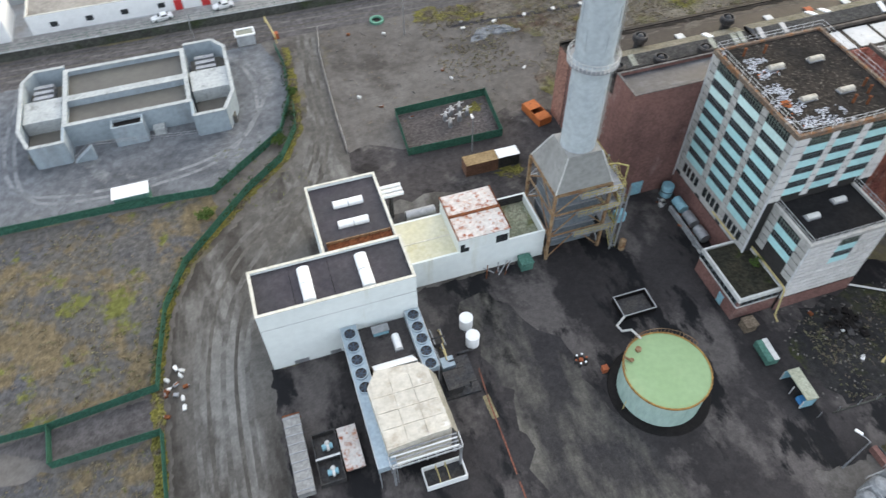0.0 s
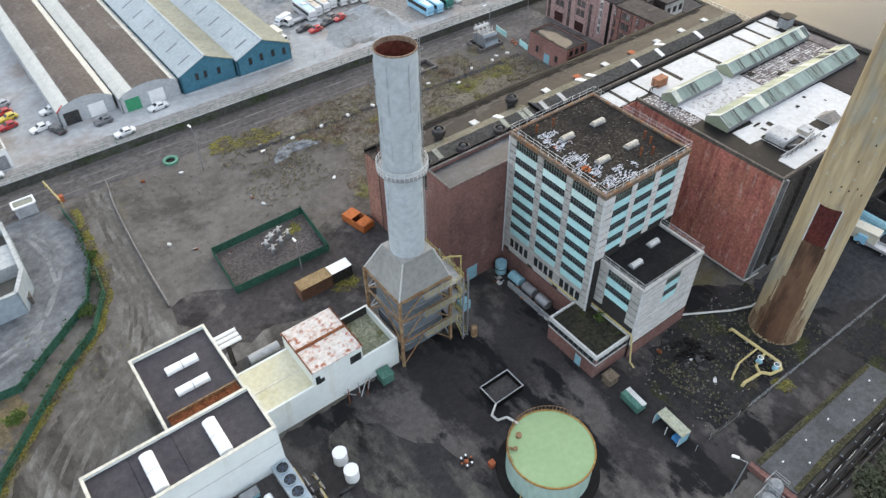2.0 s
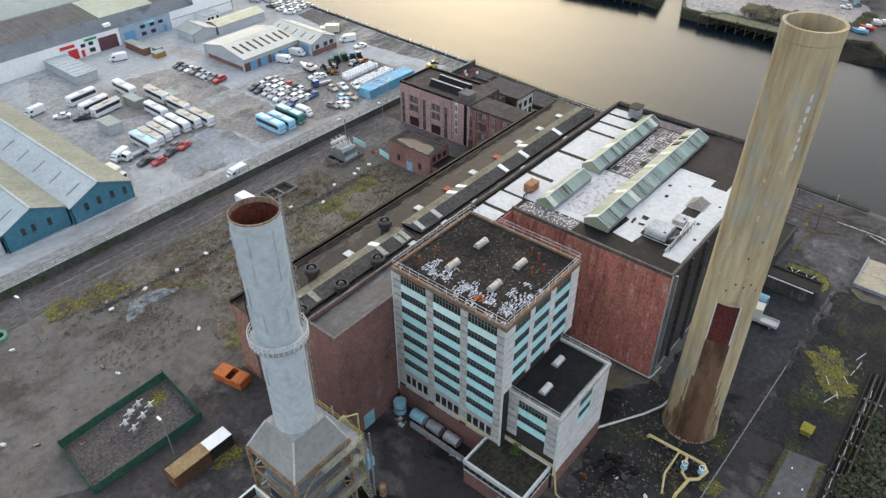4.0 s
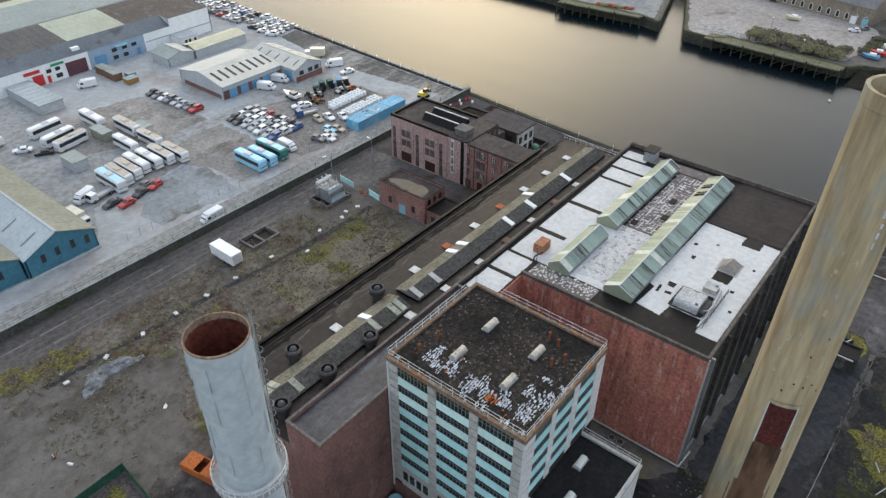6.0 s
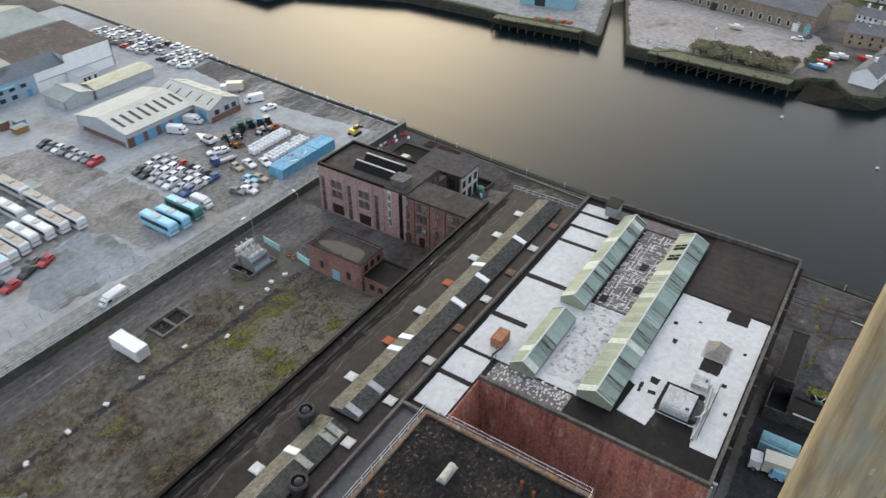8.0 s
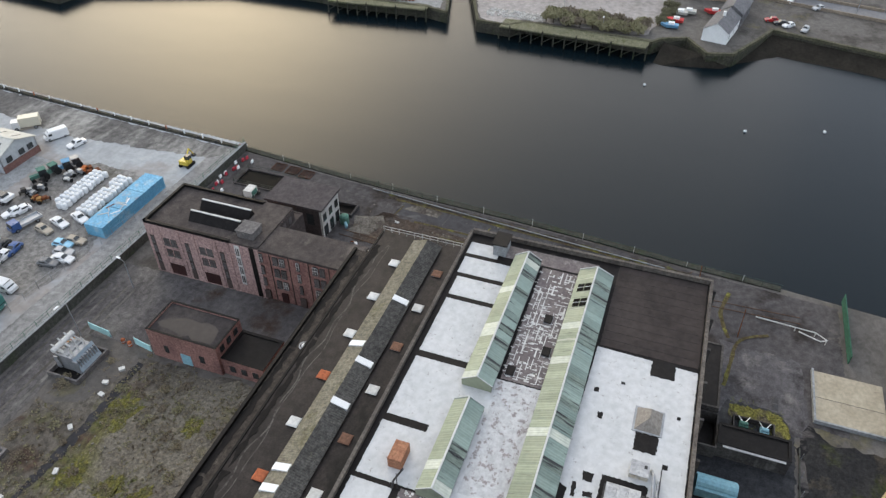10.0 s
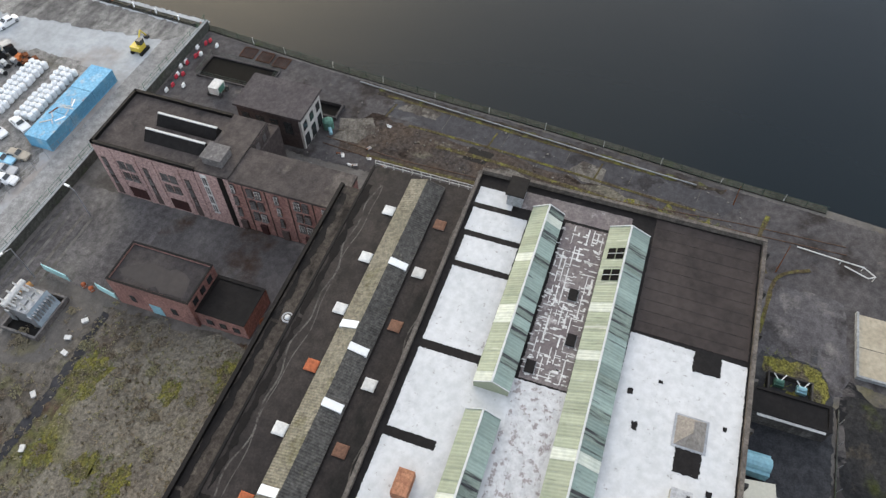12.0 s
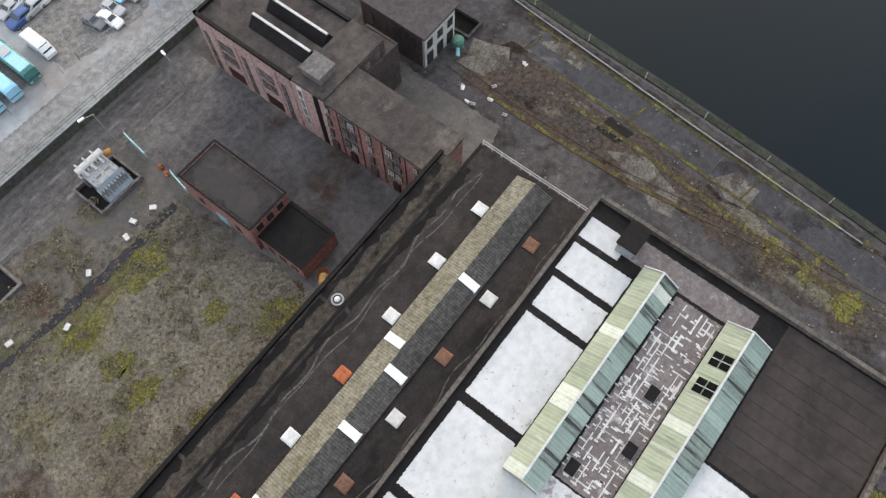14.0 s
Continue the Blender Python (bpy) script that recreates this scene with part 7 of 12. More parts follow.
part("panel", Shape().box(153.9, 155.6, 125.5, 125.6, 0.7, 1.8), M_GREENSKIP, t)
for x in (153.8, 155.8):
    part("wheel", Shape().rod((x, 125.5, 0.45), (x, 125.2, 0.45), 0.45, 12).rod((x, 127.5, 0.45), (x, 127.8, 0.45), 0.45, 12), M_DARKSTEEL, t)
t = thing("valve_unit", "round dark green valve housing beside the pump house", "valve", (153.4, 104.8, 0))
part("drum", Shape().lathe((153.2, 104.6, 0), [(0.9, 0), (0.9, 1.6), (0.6, 1.9), (0, 2.0)], 16), M_GREENSKIP, t, smooth=True)
part("pipe", Shape().rod((153.2, 104.6, 0.8), (151.6, 103.4, 0.4), 0.3, 10), M_BLUEBOX, t)
rq = random.Random(21)
for i in range(16):
    x, y = 152.5 + 14.5 * (i / 15) + rq.uniform(-0.6, 0.6), 136.4 - rq.uniform(0.2, 4.2) * (0.4 + 0.6 * (i % 3) / 2)
    t = thing("road_barrier", "plastic road barrier in red or white", "barrier", (x, y, 0), "plastic barriers")
    part("body", Shape().box(x - 0.38, x + 0.38, y - 0.16, y + 0.16, 0.04, 0.4).box(x - 0.34, x + 0.34, y - 0.1, y + 0.1, 0.4, 0.75), bpy.data.materials.get("barrier_red") or mat("barrier_red", (0.45, 0.05, 0.07), (0.4, 0.04, 0.06), 1, 3, 0.5, fine=0.1, bump=0) if i % 2 else M_VENTWHITE, t)
    part("foot", Shape().box(x - 0.45, x + 0.45, y - 0.24, y + 0.24, 0, 0.08), M_DARKSTEEL, t)
M_TRACKDARK = mat("dark_rusty_grate", (0.09, 0.045, 0.03), (0.06, 0.036, 0.027), 0.8, 3, 0.85, fine=0.3)
# rusty grates on the quay
for x, y in ((166.0, 126.5), (165.8, 123.0), (165.4, 119.5)):
    t = thing("rusty_grate", "square rusty grating laid on the quay", "grating", (x, y, 0.1), "rusty gratings")
    s = Shape()
    for i in range(7):
        s.box(x - 1.2, x + 1.2, y - 1.2 + i * 0.4 - 0.05, y - 1.2 + i * 0.4 + 0.05, 0.05, 0.2)
    part("grate", s, M_TRACKDARK, t)
    part("grate_frame", Shape().frame_wall((x - 1.35, x + 1.35, y - 1.35, y + 1.35), 0.04, 0.24, 0.12), M_TRACKDARK, t)
# quay rails, fence and bollards
M_GREENDARK = mat("mossy_green_steel", (0.035, 0.06, 0.045), (0.05, 0.075, 0.055), 0.8, 3, 0.8, fine=0.25)
qf = thing("quay_fence", "sagging mesh fence on posts along the river edge", "fence", (165, 80, 0), kind="structure")
fp = [(171.6, 166.0), (170.0, 137), (168.4, 120), (166.8, 100), (165.4, 80), (164.0, 60), (162.2, 41), (161.4, 25)]
for (xa, ya), (xb, yb) in zip(fp[1:], fp[2:]):
    n = int(abs(yb - ya) / 3.0)
    for i in range(n):
        a, b = [Vector((xa + (xb - xa) * k / n - 0.5, ya + (yb - ya) * k / n, 0.15)) for k in (i, i + 1)]
        tilt = Vector((rq.uniform(-0.25, 0.1), 0, 1.5))
        part("post", Shape().rod(a, a + tilt, 0.055, 5), M_SOFTWHITE if i % 3 == 0 else M_GREENDARK, qf)
        s = Shape()
        for h in (0.25, 0.75, 1.3):
            s.rod(a + tilt * (h / 1.5), b + Vector((0, 0, h)), 0.03, 4)
        for k in range(6):
            s.rod(a.lerp(b, k / 6) + Vector((0, 0, 0.1)), a.lerp(b, k / 6) + Vector((0, 0, 1.3)), 0.009, 3)
        part("mesh", s, M_GREENDARK, qf)
wr = thing("white_pipe", "long white pipe lying along the quay", "pipe", (162, 70, 0))
part("pipe", Shape().pipe([(165.2, 104, 0.3), (163.6, 87, 0.3), (162.3, 72, 0.3), (160.9, 56, 0.3), (160.0, 44.5, 0.3)], 0.11, 6), M_CONCRETE, wr)
M_TRACK = mat("rusty_rail", (0.10, 0.06, 0.04), (0.075, 0.048, 0.034), 0.8, 3, 0.8, fine=0.3)
tk2 = thing("quay_rail_track", "old rails sunk in the quay", "rail track", (150, 80, 0), kind="structure")
for dx in (0.0, 1.5):
    pts = [(149.6 + dx, 104, 0.06), (148.6 + dx, 90, 0.06), (149.0 + dx, 74, 0.06), (151.2 + dx, 58, 0.06), (153.0 + dx, 38, 0.06), (153.6 + dx, 22, 0.06)]
    s = Shape()
    for a, b in zip(pts, pts[1:]):
        s.rod(a, b, 0.08, 4)
    part("rail", s, M_TRACK, tk2)
M_QBROWN = mat("brown_weedy_quay", (0.070, 0.052, 0.040), (0.052, 0.046, 0.043), 0.22, 1.6, 0.95, stain=((0.125, 0.115, 0.090), 0.20, 0.56, 0.64, (0.9, 0.4, 1)), stain2=((0.026, 0.019, 0.016), 0.22, 0.53, 0.59, (0.9, 0.45, 1)), fine=0.4)
M_QPALE = mat("worn_pale_quay", (0.148, 0.138, 0.120), (0.100, 0.092, 0.082), 0.4, 2, 0.95, stain=((0.064, 0.055, 0.048), 0.35, 0.50, 0.60), fine=0.35)
M_QTAR = mat("purple_grey_tarmac", (0.062, 0.061, 0.065), (0.050, 0.049, 0.052), 0.15, 1.2, 0.9, stain=((0.115, 0.112, 0.112), 0.14, 0.56, 0.66, (1.6, 0.5, 1)), stain2=((0.034, 0.032, 0.033), 0.2, 0.56, 0.62), fine=0.22)
for k, (poly, mm, rag, lab) in enumerate((
        ([(154.4, 102.4), (158.9, 98.4), (157.1, 90.6), (156.7, 79.1), (155.6, 65.2), (154.0, 50.3), (152.9, 36.0), (147.5, 38.0), (148.6, 58.9), (150.3, 68.5), (148.4, 76.8), (148.9, 85.2), (148.8, 92.3), (149.0, 101.3)], M_QBROWN, 0.7, "brown weedy broken strip along the quay"),
        ([(159.0, 97.0), (163.6, 96.0), (162.4, 80.0), (160.6, 56.0), (158.4, 37.0), (155.2, 40.0), (156.6, 58.0), (157.8, 80.0)], M_QTAR, 0.25, "smooth dark tarmac strip on the quay"),
        ([(151.8, 77.9), (154.1, 73.0), (151.2, 65.8), (148.2, 65.6), (149.3, 72.6)], M_QPALE, 0.9, "pale worn concrete patch on the quay"),
        ([(156.3, 64.2), (160.2, 62.7), (159.4, 59.2), (155.9, 59.6), (155.0, 62.4)], M_QPALE, 0.9, "pale worn concrete patch on the quay"),
        ([(153.6, 81.2), (156.7, 80.5), (156.2, 76.4), (153.4, 77.4)], M_FELTDARK, 0.08, "black tarmac patch on the quay"),
        ([(161.0, 95.3), (163.2, 94.0), (163.0, 87.6), (160.5, 88.2)], M_QPALE, 0.2, "pale concrete slab in the quay"),
        ([(151.0, 102.6), (155.4, 103.4), (158.0, 98.6), (155.0, 96.4), (151.6, 98.4)], M_QPALE, 0.7, "rubble-strewn bare patch on the quay"))):
    ground_piece("quay_patch", poly, 0.055 + 0.004 * k, mm, lab, "pavement", rag, 90 + k)
qj = thing("quay_joint", "pale expansion joints across the quay tarmac", "joint", (160, 70, 0), kind="structure")
for i in range(5):
    y = 44.0 + i * 10.6
    x = 156.6 + (y - 44) * 0.05
    part("joint", Shape().prism([(x, y), (x + 4.6, y - 0.6), (x + 4.6, y - 0.54), (x, y + 0.06)], 0.06, 0.092), M_QPALE, qj)
part("joint", Shape().prism([(155.0, 40), (155.06, 40), (158.06, 92), (158.0, 92)], 0.06, 0.092), M_QPALE, qj)
M_SEAM = mat("weedy_joint", (0.060, 0.045, 0.030), (0.085, 0.075, 0.032), 0.5, 2.5, 0.97, stain=((0.125, 0.12, 0.035), 0.5, 0.54, 0.60), fine=0.4)
for k, (line, w) in enumerate((([(157.9, 92), (157.5, 80), (156.6, 66), (155.6, 54), (154.8, 42)], 0.5), ([(154.9, 86), (154.6, 76), (153.4, 64), (152.4, 52), (151.6, 40)], 0.8), ([(149.2, 96), (149.0, 84), (149.6, 72), (151.0, 60)], 0.7), ([(163.6, 98), (162.6, 84), (161.2, 66), (160.0, 48)], 0.45), ([(158.6, 96.5), (162.8, 95.6)], 0.3), ([(157.4, 78), (161.8, 77.2)], 0.3), ([(156.2, 60), (160.6, 59.2)], 0.3), ([(146.4, 33), (152, 34.5), (158.5, 33.0)], 0.7), ([(136, 33.2), (141, 32.4), (146.5, 31.2), (149.6, 26.0)], 0.6))):
    track(line, w, 0.094 + 0.003 * k, M_SEAM, "weeds and moss grown in a joint of the quay", 260 + k)
rb = Shape()
rr3 = random.Random(55)
for i in range(260):
    y = rr3.uniform(38, 103)
    x = 151.2 + (y - 40) * 0.05 + rr3.gauss(0, 1.5)
    k = rr3.uniform(0.05, 0.2) * (1.8 if rr3.random() < 0.08 else 1)
    rb.ball((x, y, 0.06), k, rr3.choice((4, 5, 6)), 3, rr3.uniform(0.4, 0.8))
tagged(part("quay_debris", rb, mat("brown_debris", (0.085, 0.062, 0.045), (0.13, 0.115, 0.095), 1.5, 4.0, 0.95, fine=0.4)), "broken brick and debris along the quay", "debris", "", "stuff")

# ---- substation building and transformer in the yard ----
sb = thing("brick_substation", "square brick substation with a silted flat roof", "brick building", (112.2, 105, 0))
flat_roof_block(sb, 112.3, 118.9, 105.3, 117.8, 5.9, M_WARMBRICK, mat("silted_roof", (0.044, 0.039, 0.039), (0.034, 0.031, 0.032), 0.15, 1.2, 0.9, stain=((0.060, 0.053, 0.05), 0.09, 0.52, 0.62), fine=0.2), M_FELTDARK, 0.25, 0.3)
for y, z, w in ((108.0, 1.6, 0.9), (114.5, 1.6, 0.8)):
    part("window", Shape().box(112.24, 112.34, y, y + w, z, z + 1.5), M_GLASS, sb)
part("door", Shape().box(112.22, 112.34, 110.6, 112.4, 0.1, 2.3), M_BLUEBOX, sb, "pale blue double door")
pond = ground_piece("roof_pond", [(113.2, 107.0), (115.4, 106.6), (116.6, 109.5), (116.0, 114.5), (114.4, 116.8), (113.0, 113.0)], 5.658, mat("shallow_roof_water", (0.044, 0.038, 0.036), (0.036, 0.032, 0.031), 0.3, 1.5, 0.35, fine=0.1, bump=0.0, spec=0.14), "shallow rain water on the roof", "puddle", 0.5, 321)
pond.parent = sb
pond.location = -base_of(sb)
for key in ("category", "kind"):
    del pond[key]
for i in range(3):
    part("window", Shape().box(113.2 + i * 1.8, 114.2 + i * 1.8, 105.24, 105.34, 4.1, 5.3), M_GLASS, sb)
sb2 = thing("brick_lean_to", "low brick lean-to with a black roof beside the substation", "brick building", (112.8, 98, 0))
flat_roof_block(sb2, 112.8, 119.0, 98.0, 105.3, 3.4, M_WARMBRICK, M_FELTDARK, M_FELTDARK, 0.1, 0.5)
for i in range(3):
    part("window", Shape().box(112.72, 112.84, 99.0 + i * 2.0, 100.0 + i * 2.0, 1.0, 2.2), M_GLASS, sb2)
t = thing("yellow_cowl", "bent yellow duct cowl on the roof edge", "duct", (112.6, 93.2, 0))
part("duct", Shape().pipe([(112.4, 93.4, 0), (112.4, 93.4, 3.6), (113.0, 94.4, 4.6), (113.8, 95.0, 4.4)], 0.55, 10), mat("ochre_duct", (0.30, 0.19, 0.07), (0.24, 0.14, 0.06), 0.8, 3, 0.8, fine=0.25), t)
part("mouth", Shape().lathe((113.8, 95.0, 4.3), [(0.5, 0), (0.8, 0.5), (0.75, 0.5)], 14), M_RUST, t)
tf = thing("transformer", "large grey finned transformer in a walled pit", "transformer", (107, 127, 0))
part("bund", Shape().frame_wall((103.2, 110.2, 124.8, 130.6), 0, 0.9, 0.3), M_PUMPGREY, tf)
part("pit_floor", Shape().box(103.5, 109.9, 125.1, 130.3, 0.06, 0.12), M_FELTDARK, tf)
part("core", Shape().box(105.2, 109.0, 126.4, 129.2, 0.2, 3.2), M_GREYSTEEL, tf)
for i in range(9):
    x = 104.9 + i * 0.48
    part("fin", Shape().box(x, x + 0.18, 125.5, 126.4, 0.5, 2.9), M_GREYSTEEL, tf)
    part("fin", Shape().box(x, x + 0.18, 129.2, 130.0, 0.5, 2.9), M_GREYSTEEL, tf)
part("cooling_bank", Shape().add([(105.0, 125.2, 0.6), (109.2, 125.2, 0.6), (109.2, 126.2, 3.4), (105.0, 126.2, 3.4)], [(0, 1, 2, 3)]), M_COOLER, tf)
for i, x in enumerate((105.8, 107.1, 108.4)):
    part("bushing", Shape().lathe((x, 127.0, 3.2), [(0.25, 0), (0.16, 0.2), (0.25, 0.4), (0.16, 0.6), (0.25, 0.8), (0.1, 1.1), (0.06, 1.6), (0, 1.6)], 10), M_SOFTWHITE, tf)
    part("bushing", Shape().rod((x, 128.6, 3.2), (x - 0.3, 130.0, 4.9), 0.2, 8, 0.12), M_SOFTWHITE, tf)
part("conservator", Shape().rod((105.0, 129.6, 4.0), (109.2, 129.6, 4.0), 0.45, 12), M_SOFTWHITE, tf)
part("lid_pipe", Shape().pipe([(105.4, 127.6, 3.3), (108.8, 127.6, 3.3), (108.8, 129.4, 3.9)], 0.14, 6), M_GREYSTEEL, tf)
t = thing("orange_buoy_drum", "orange and cream oil drum lying by the transformer", "drum", (109.6, 131.3, 0))
part("drum", Shape().rod((108.6, 131.6, 4.0 - 3.2), (110.4, 130.9, 0.8), 0.55, 12), M_OCHREBOX, t)
part("band", Shape().rod((109.3, 131.32, 0.8), (109.6, 131.2, 0.8), 0.58, 12), M_REDPAINT, t)
for (x0, y0), (x1, y1) in (((113.2, 131.0), (112.7, 126.4)), ((112.9, 121.8), (112.3, 118.2))):
    t = thing("site_hoarding", "pale turquoise sign panel leaning on posts", "hoarding", (x0, y0, 0), "sign panels")
    part("panel", Shape().prism([(x0 - 0.06, y0), (x1 - 0.06, y1), (x1 + 0.06, y1), (x0 + 0.06, y0)], 0.5, 1.9), M_TURQ, t)
    for x, y in ((x0, y0), (x1, y1)):
        part("post", Shape().rod((x + 0.1, y, 0), (x + 0.1, y, 2.1), 0.06, 6), M_GREYSTEEL, t)
for k, (x, y) in enumerate(((112.8, 124.2), (112.6, 122.8))):
    t = thing("red_cone_drum", "small red drum by the sign", "drum", (x, y, 0), "red drums")
    part("drum", Shape().lathe((x, y, 0), [(0.35, 0), (0.35, 0.7), (0.2, 0.9), (0, 0.9)], 10), M_REDPAINT, t)
    part("band", Shape().lathe((x, y, 0.3), [(0.36, 0), (0.36, 0.15)], 10), M_SOFTWHITE, t)
pf = thing("broken_foundation", "square broken concrete foundation frame", "foundation", (87, 128, 0))
part("frame", Shape().frame_wall((83.8, 90.6, 125.6, 130.2), 0, 0.7, 0.4).box(86.8, 87.3, 126.2, 129.6, 0, 0.5), M_PUMPGREY, pf)
part("floor", Shape().box(84.4, 90.0, 126.2, 129.6, 0.07, 0.12), M_FELTDARK, pf)
KIOSKS = [(42.6, 120.6), (49.6, 121.0), (56.5, 121.2), (63.1, 121.3), (69.5, 121.2), (76.0, 121.2), (84.5, 121.0), (90.2, 117.0), (96.6, 120.3), (102.9, 120.2), (105.0, 121.2), (108.0, 120.6)]
for k, (x, y) in enumerate(KIOSKS):
    t = thing("cable_kiosk", "low white concrete cable cover in the weeds", "cable cover", (x, y, 0), "cable covers")
    part("block", Shape().box(-0.4, 0.4, -0.26, 0.26, 0, 0.36, Matrix.Translation((x, y, 0)) @ Matrix.Rotation(0.5 * k, 4, "Z")), M_SOFTWHITE, t)
    part("slab", Shape().box(-0.46, 0.46, -0.32, 0.32, 0.36, 0.43, Matrix.Translation((x, y, 0)) @ Matrix.Rotation(0.5 * k, 4, "Z")), M_SOFTWHITE, t)
pa = ground_piece("cable_trench", [(40, 121.8), (70, 120.4), (86, 118.7), (94, 118.0), (103, 118.0), (110, 118.2), (110, 119.4), (103, 119.2), (94, 119.3), (86, 119.9), (70, 121.4), (40, 122.8)], 0.072, mat("trench_asphalt", (0.040, 0.040, 0.044), (0.030, 0.030, 0.033), 0.3, 1.5, 0.9, stain=((0.066, 0.060, 0.055), 0.3, 0.58, 0.70), fine=0.2), "dark strip of a covered cable trench", "path", 0.3, 77)

# white trailer on the scrub
tw = thing("box_trailer", "white ribbed box trailer standing on the scrub", "trailer", (78.8, 127.4, 0))
part("box", Shape().box(77.6, 80.0, 123.9, 130.6, 0.7, 3.0), M_VENTWHITE, tw)
s = Shape()
for i in range(12):
    s.box(77.56, 77.6, 124.1 + i * 0.55, 124.2 + i * 0.55, 0.75, 2.95).box(80.0, 80.04, 124.1 + i * 0.55, 124.2 + i * 0.55, 0.75, 2.95)
part("rib", s, M_WHITESTRIP, tw)
part("door", Shape().box(77.75, 79.85, 123.84, 123.9, 0.8, 2.9), M_WHITESTRIP, tw)
for y in (125.2, 126.4):
    part("wheel", Shape().rod((77.6, y, 0.45), (77.9, y, 0.45), 0.45, 12).rod((79.7, y, 0.45), (80.0, y, 0.45), 0.45, 12), M_DARKSTEEL, tw)
part("drawbar", Shape().rod((78.8, 130.6, 0.6), (78.8, 132.2, 0.5), 0.1, 6), M_DARKSTEEL, tw)

# ---- boundary wall between the works and the estate ----
bw = thing("boundary_wall", "dark weathered boundary wall with a green mesh fence on top", "wall", (40, 138, 0), kind="structure")
M_BWALL = mat("mossy_dark_wall", (0.060, 0.062, 0.055), (0.085, 0.086, 0.075), 0.2, 1.6, 0.95, stain=((0.045, 0.06, 0.03), 0.2, 0.52, 0.68), fine=0.3)
M_VERGE = mat("wall_verge_grass", (0.085, 0.105, 0.06), (0.12, 0.125, 0.085), 0.3, 2.0, 0.97, stain=((0.055, 0.07, 0.035), 0.3, 0.52, 0.68), fine=0.4)
s = Shape().prism([(-90, 139.6), (170, 136.9), (170, 137.35), (-90, 140.05)], 0, 1.9)
part("wall", s, M_BWALL, bw)
part("capping", Shape().prism([(-90, 139.5), (170, 136.8), (170, 137.45), (-90, 140.15)], 1.9, 2.02), M_CONCRETE, bw)
ground_piece("verge", [(-90, 140.1), (170, 137.4), (170, 138.6), (-90, 141.5)], 0.075, M_VERGE, "narrow mossy verge behind the wall", "verge", 0.15, 78)
M_GREENFENCE = mat("green_fence_paint", (0.032, 0.095, 0.066), (0.045, 0.12, 0.083), 0.8, 3, 0.7, fine=0.3)
s = Shape()
for i in range(104):
    x = -88 + i * 2.5
    y = 139.8 - (x + 90) * 2.7 / 260
    s.rod((x, y, 2.0), (x, y, 3.3), 0.04, 4)
for h in (2.15, 2.7, 3.25):
    s.rod((-90, 139.8, h), (170, 137.1, h), 0.025, 4)
part("fence_wire", s, M_GREENFENCE, bw)


def lamp_post(x, y, h, reach, ang, label="slim grey street lamp with a white head"):
    t = thing("street_lamp", label, "street lamp", (x, y, 0), "lamp posts")
    d = Vector((math.cos(radians(ang)), math.sin(radians(ang)), 0))
    part("pole", Shape().rod((x, y, 0), (x, y, h), 0.12, 8, 0.07), M_GREYSTEEL, t)
    e = Vector((x, y, h)) + d * reach + Vector((0, 0, 0.4))
    part("arm", Shape().rod((x, y, h), e, 0.05, 6), M_GREYSTEEL, t)
    part("lamp_head", Shape().box(-0.45, 0.45, -0.16, 0.16, -0.08, 0.1, Matrix.Translation(e) @ Matrix.Rotation(radians(ang), 4, "Z")), M_VENTWHITE, t)


lamp_post(111.8, 132.0, 7.0, 1.6, 170)
lamp_post(124.0, 131.2, 6.0, 1.2, 80)
lamp_post(30.6, 122.5, 0.1 + 9.5, 0.6, 100)
lamp_post(32.0, 85.2, 7.0, 0.6, 90)
lamp_post(56.0, 17.5, 7.5, 1.5, 120)
lamp_post(-10.6, 135.4, 8.0, 1.2, 100)

# ---- yard by the hopper: compound, containers, orange skip ----
fc = thing("compound_fence", "green mesh fence round an electrical compound", "fence", (30, 93, 0))
cps = [(22.0, 98.6), (21.3, 87.7), (38.4, 87.3), (39.4, 98.9)]
for a, b in zip(cps, cps[1:] + cps[:1]):
    a, b = Vector((*a, 0)), Vector((*b, 0))
    n = int((b - a).length / 2.6)
    for i in range(n):
        p, q2 = a.lerp(b, i / n), a.lerp(b, (i + 1) / n)
        part("post", Shape().rod(p, p + Vector((0, 0, 1.9)), 0.05, 5), M_GREENFENCE, fc)
        s = Shape()
        dn = Vector((-(q2 - p).y, (q2 - p).x, 0)).normalized() * 0.015
        s.prism([((v).x, (v).y) for v in (p - dn, q2 - dn, q2 + dn, p + dn)], 0.05, 1.7)
        for k in range(6):
            w = p.lerp(q2, (k + 0.5) / 6)
            s.rod(w, w + Vector((0, 0, 1.75)), 0.03, 3)
        for h in (0.1, 0.9, 1.7):
            s.rod(p + Vector((0, 0, h)), q2 + Vector((0, 0, h)), 0.04, 4)
        part("mesh_panel", s, M_GREENFENCE, fc)
ground_piece("compound_gravel", [(21.8, 88.0), (38.0, 87.6), (39.0, 98.6), (22.3, 98.3)], 0.06, mat("compound_gravel_grey", (0.10, 0.088, 0.085), (0.075, 0.068, 0.066), 0.2, 2, 0.95, stain=((0.085, 0.095, 0.03), 0.15, 0.6, 0.7), fine=0.4), "dark gravel inside the compound", "ground", 0.1, 79)
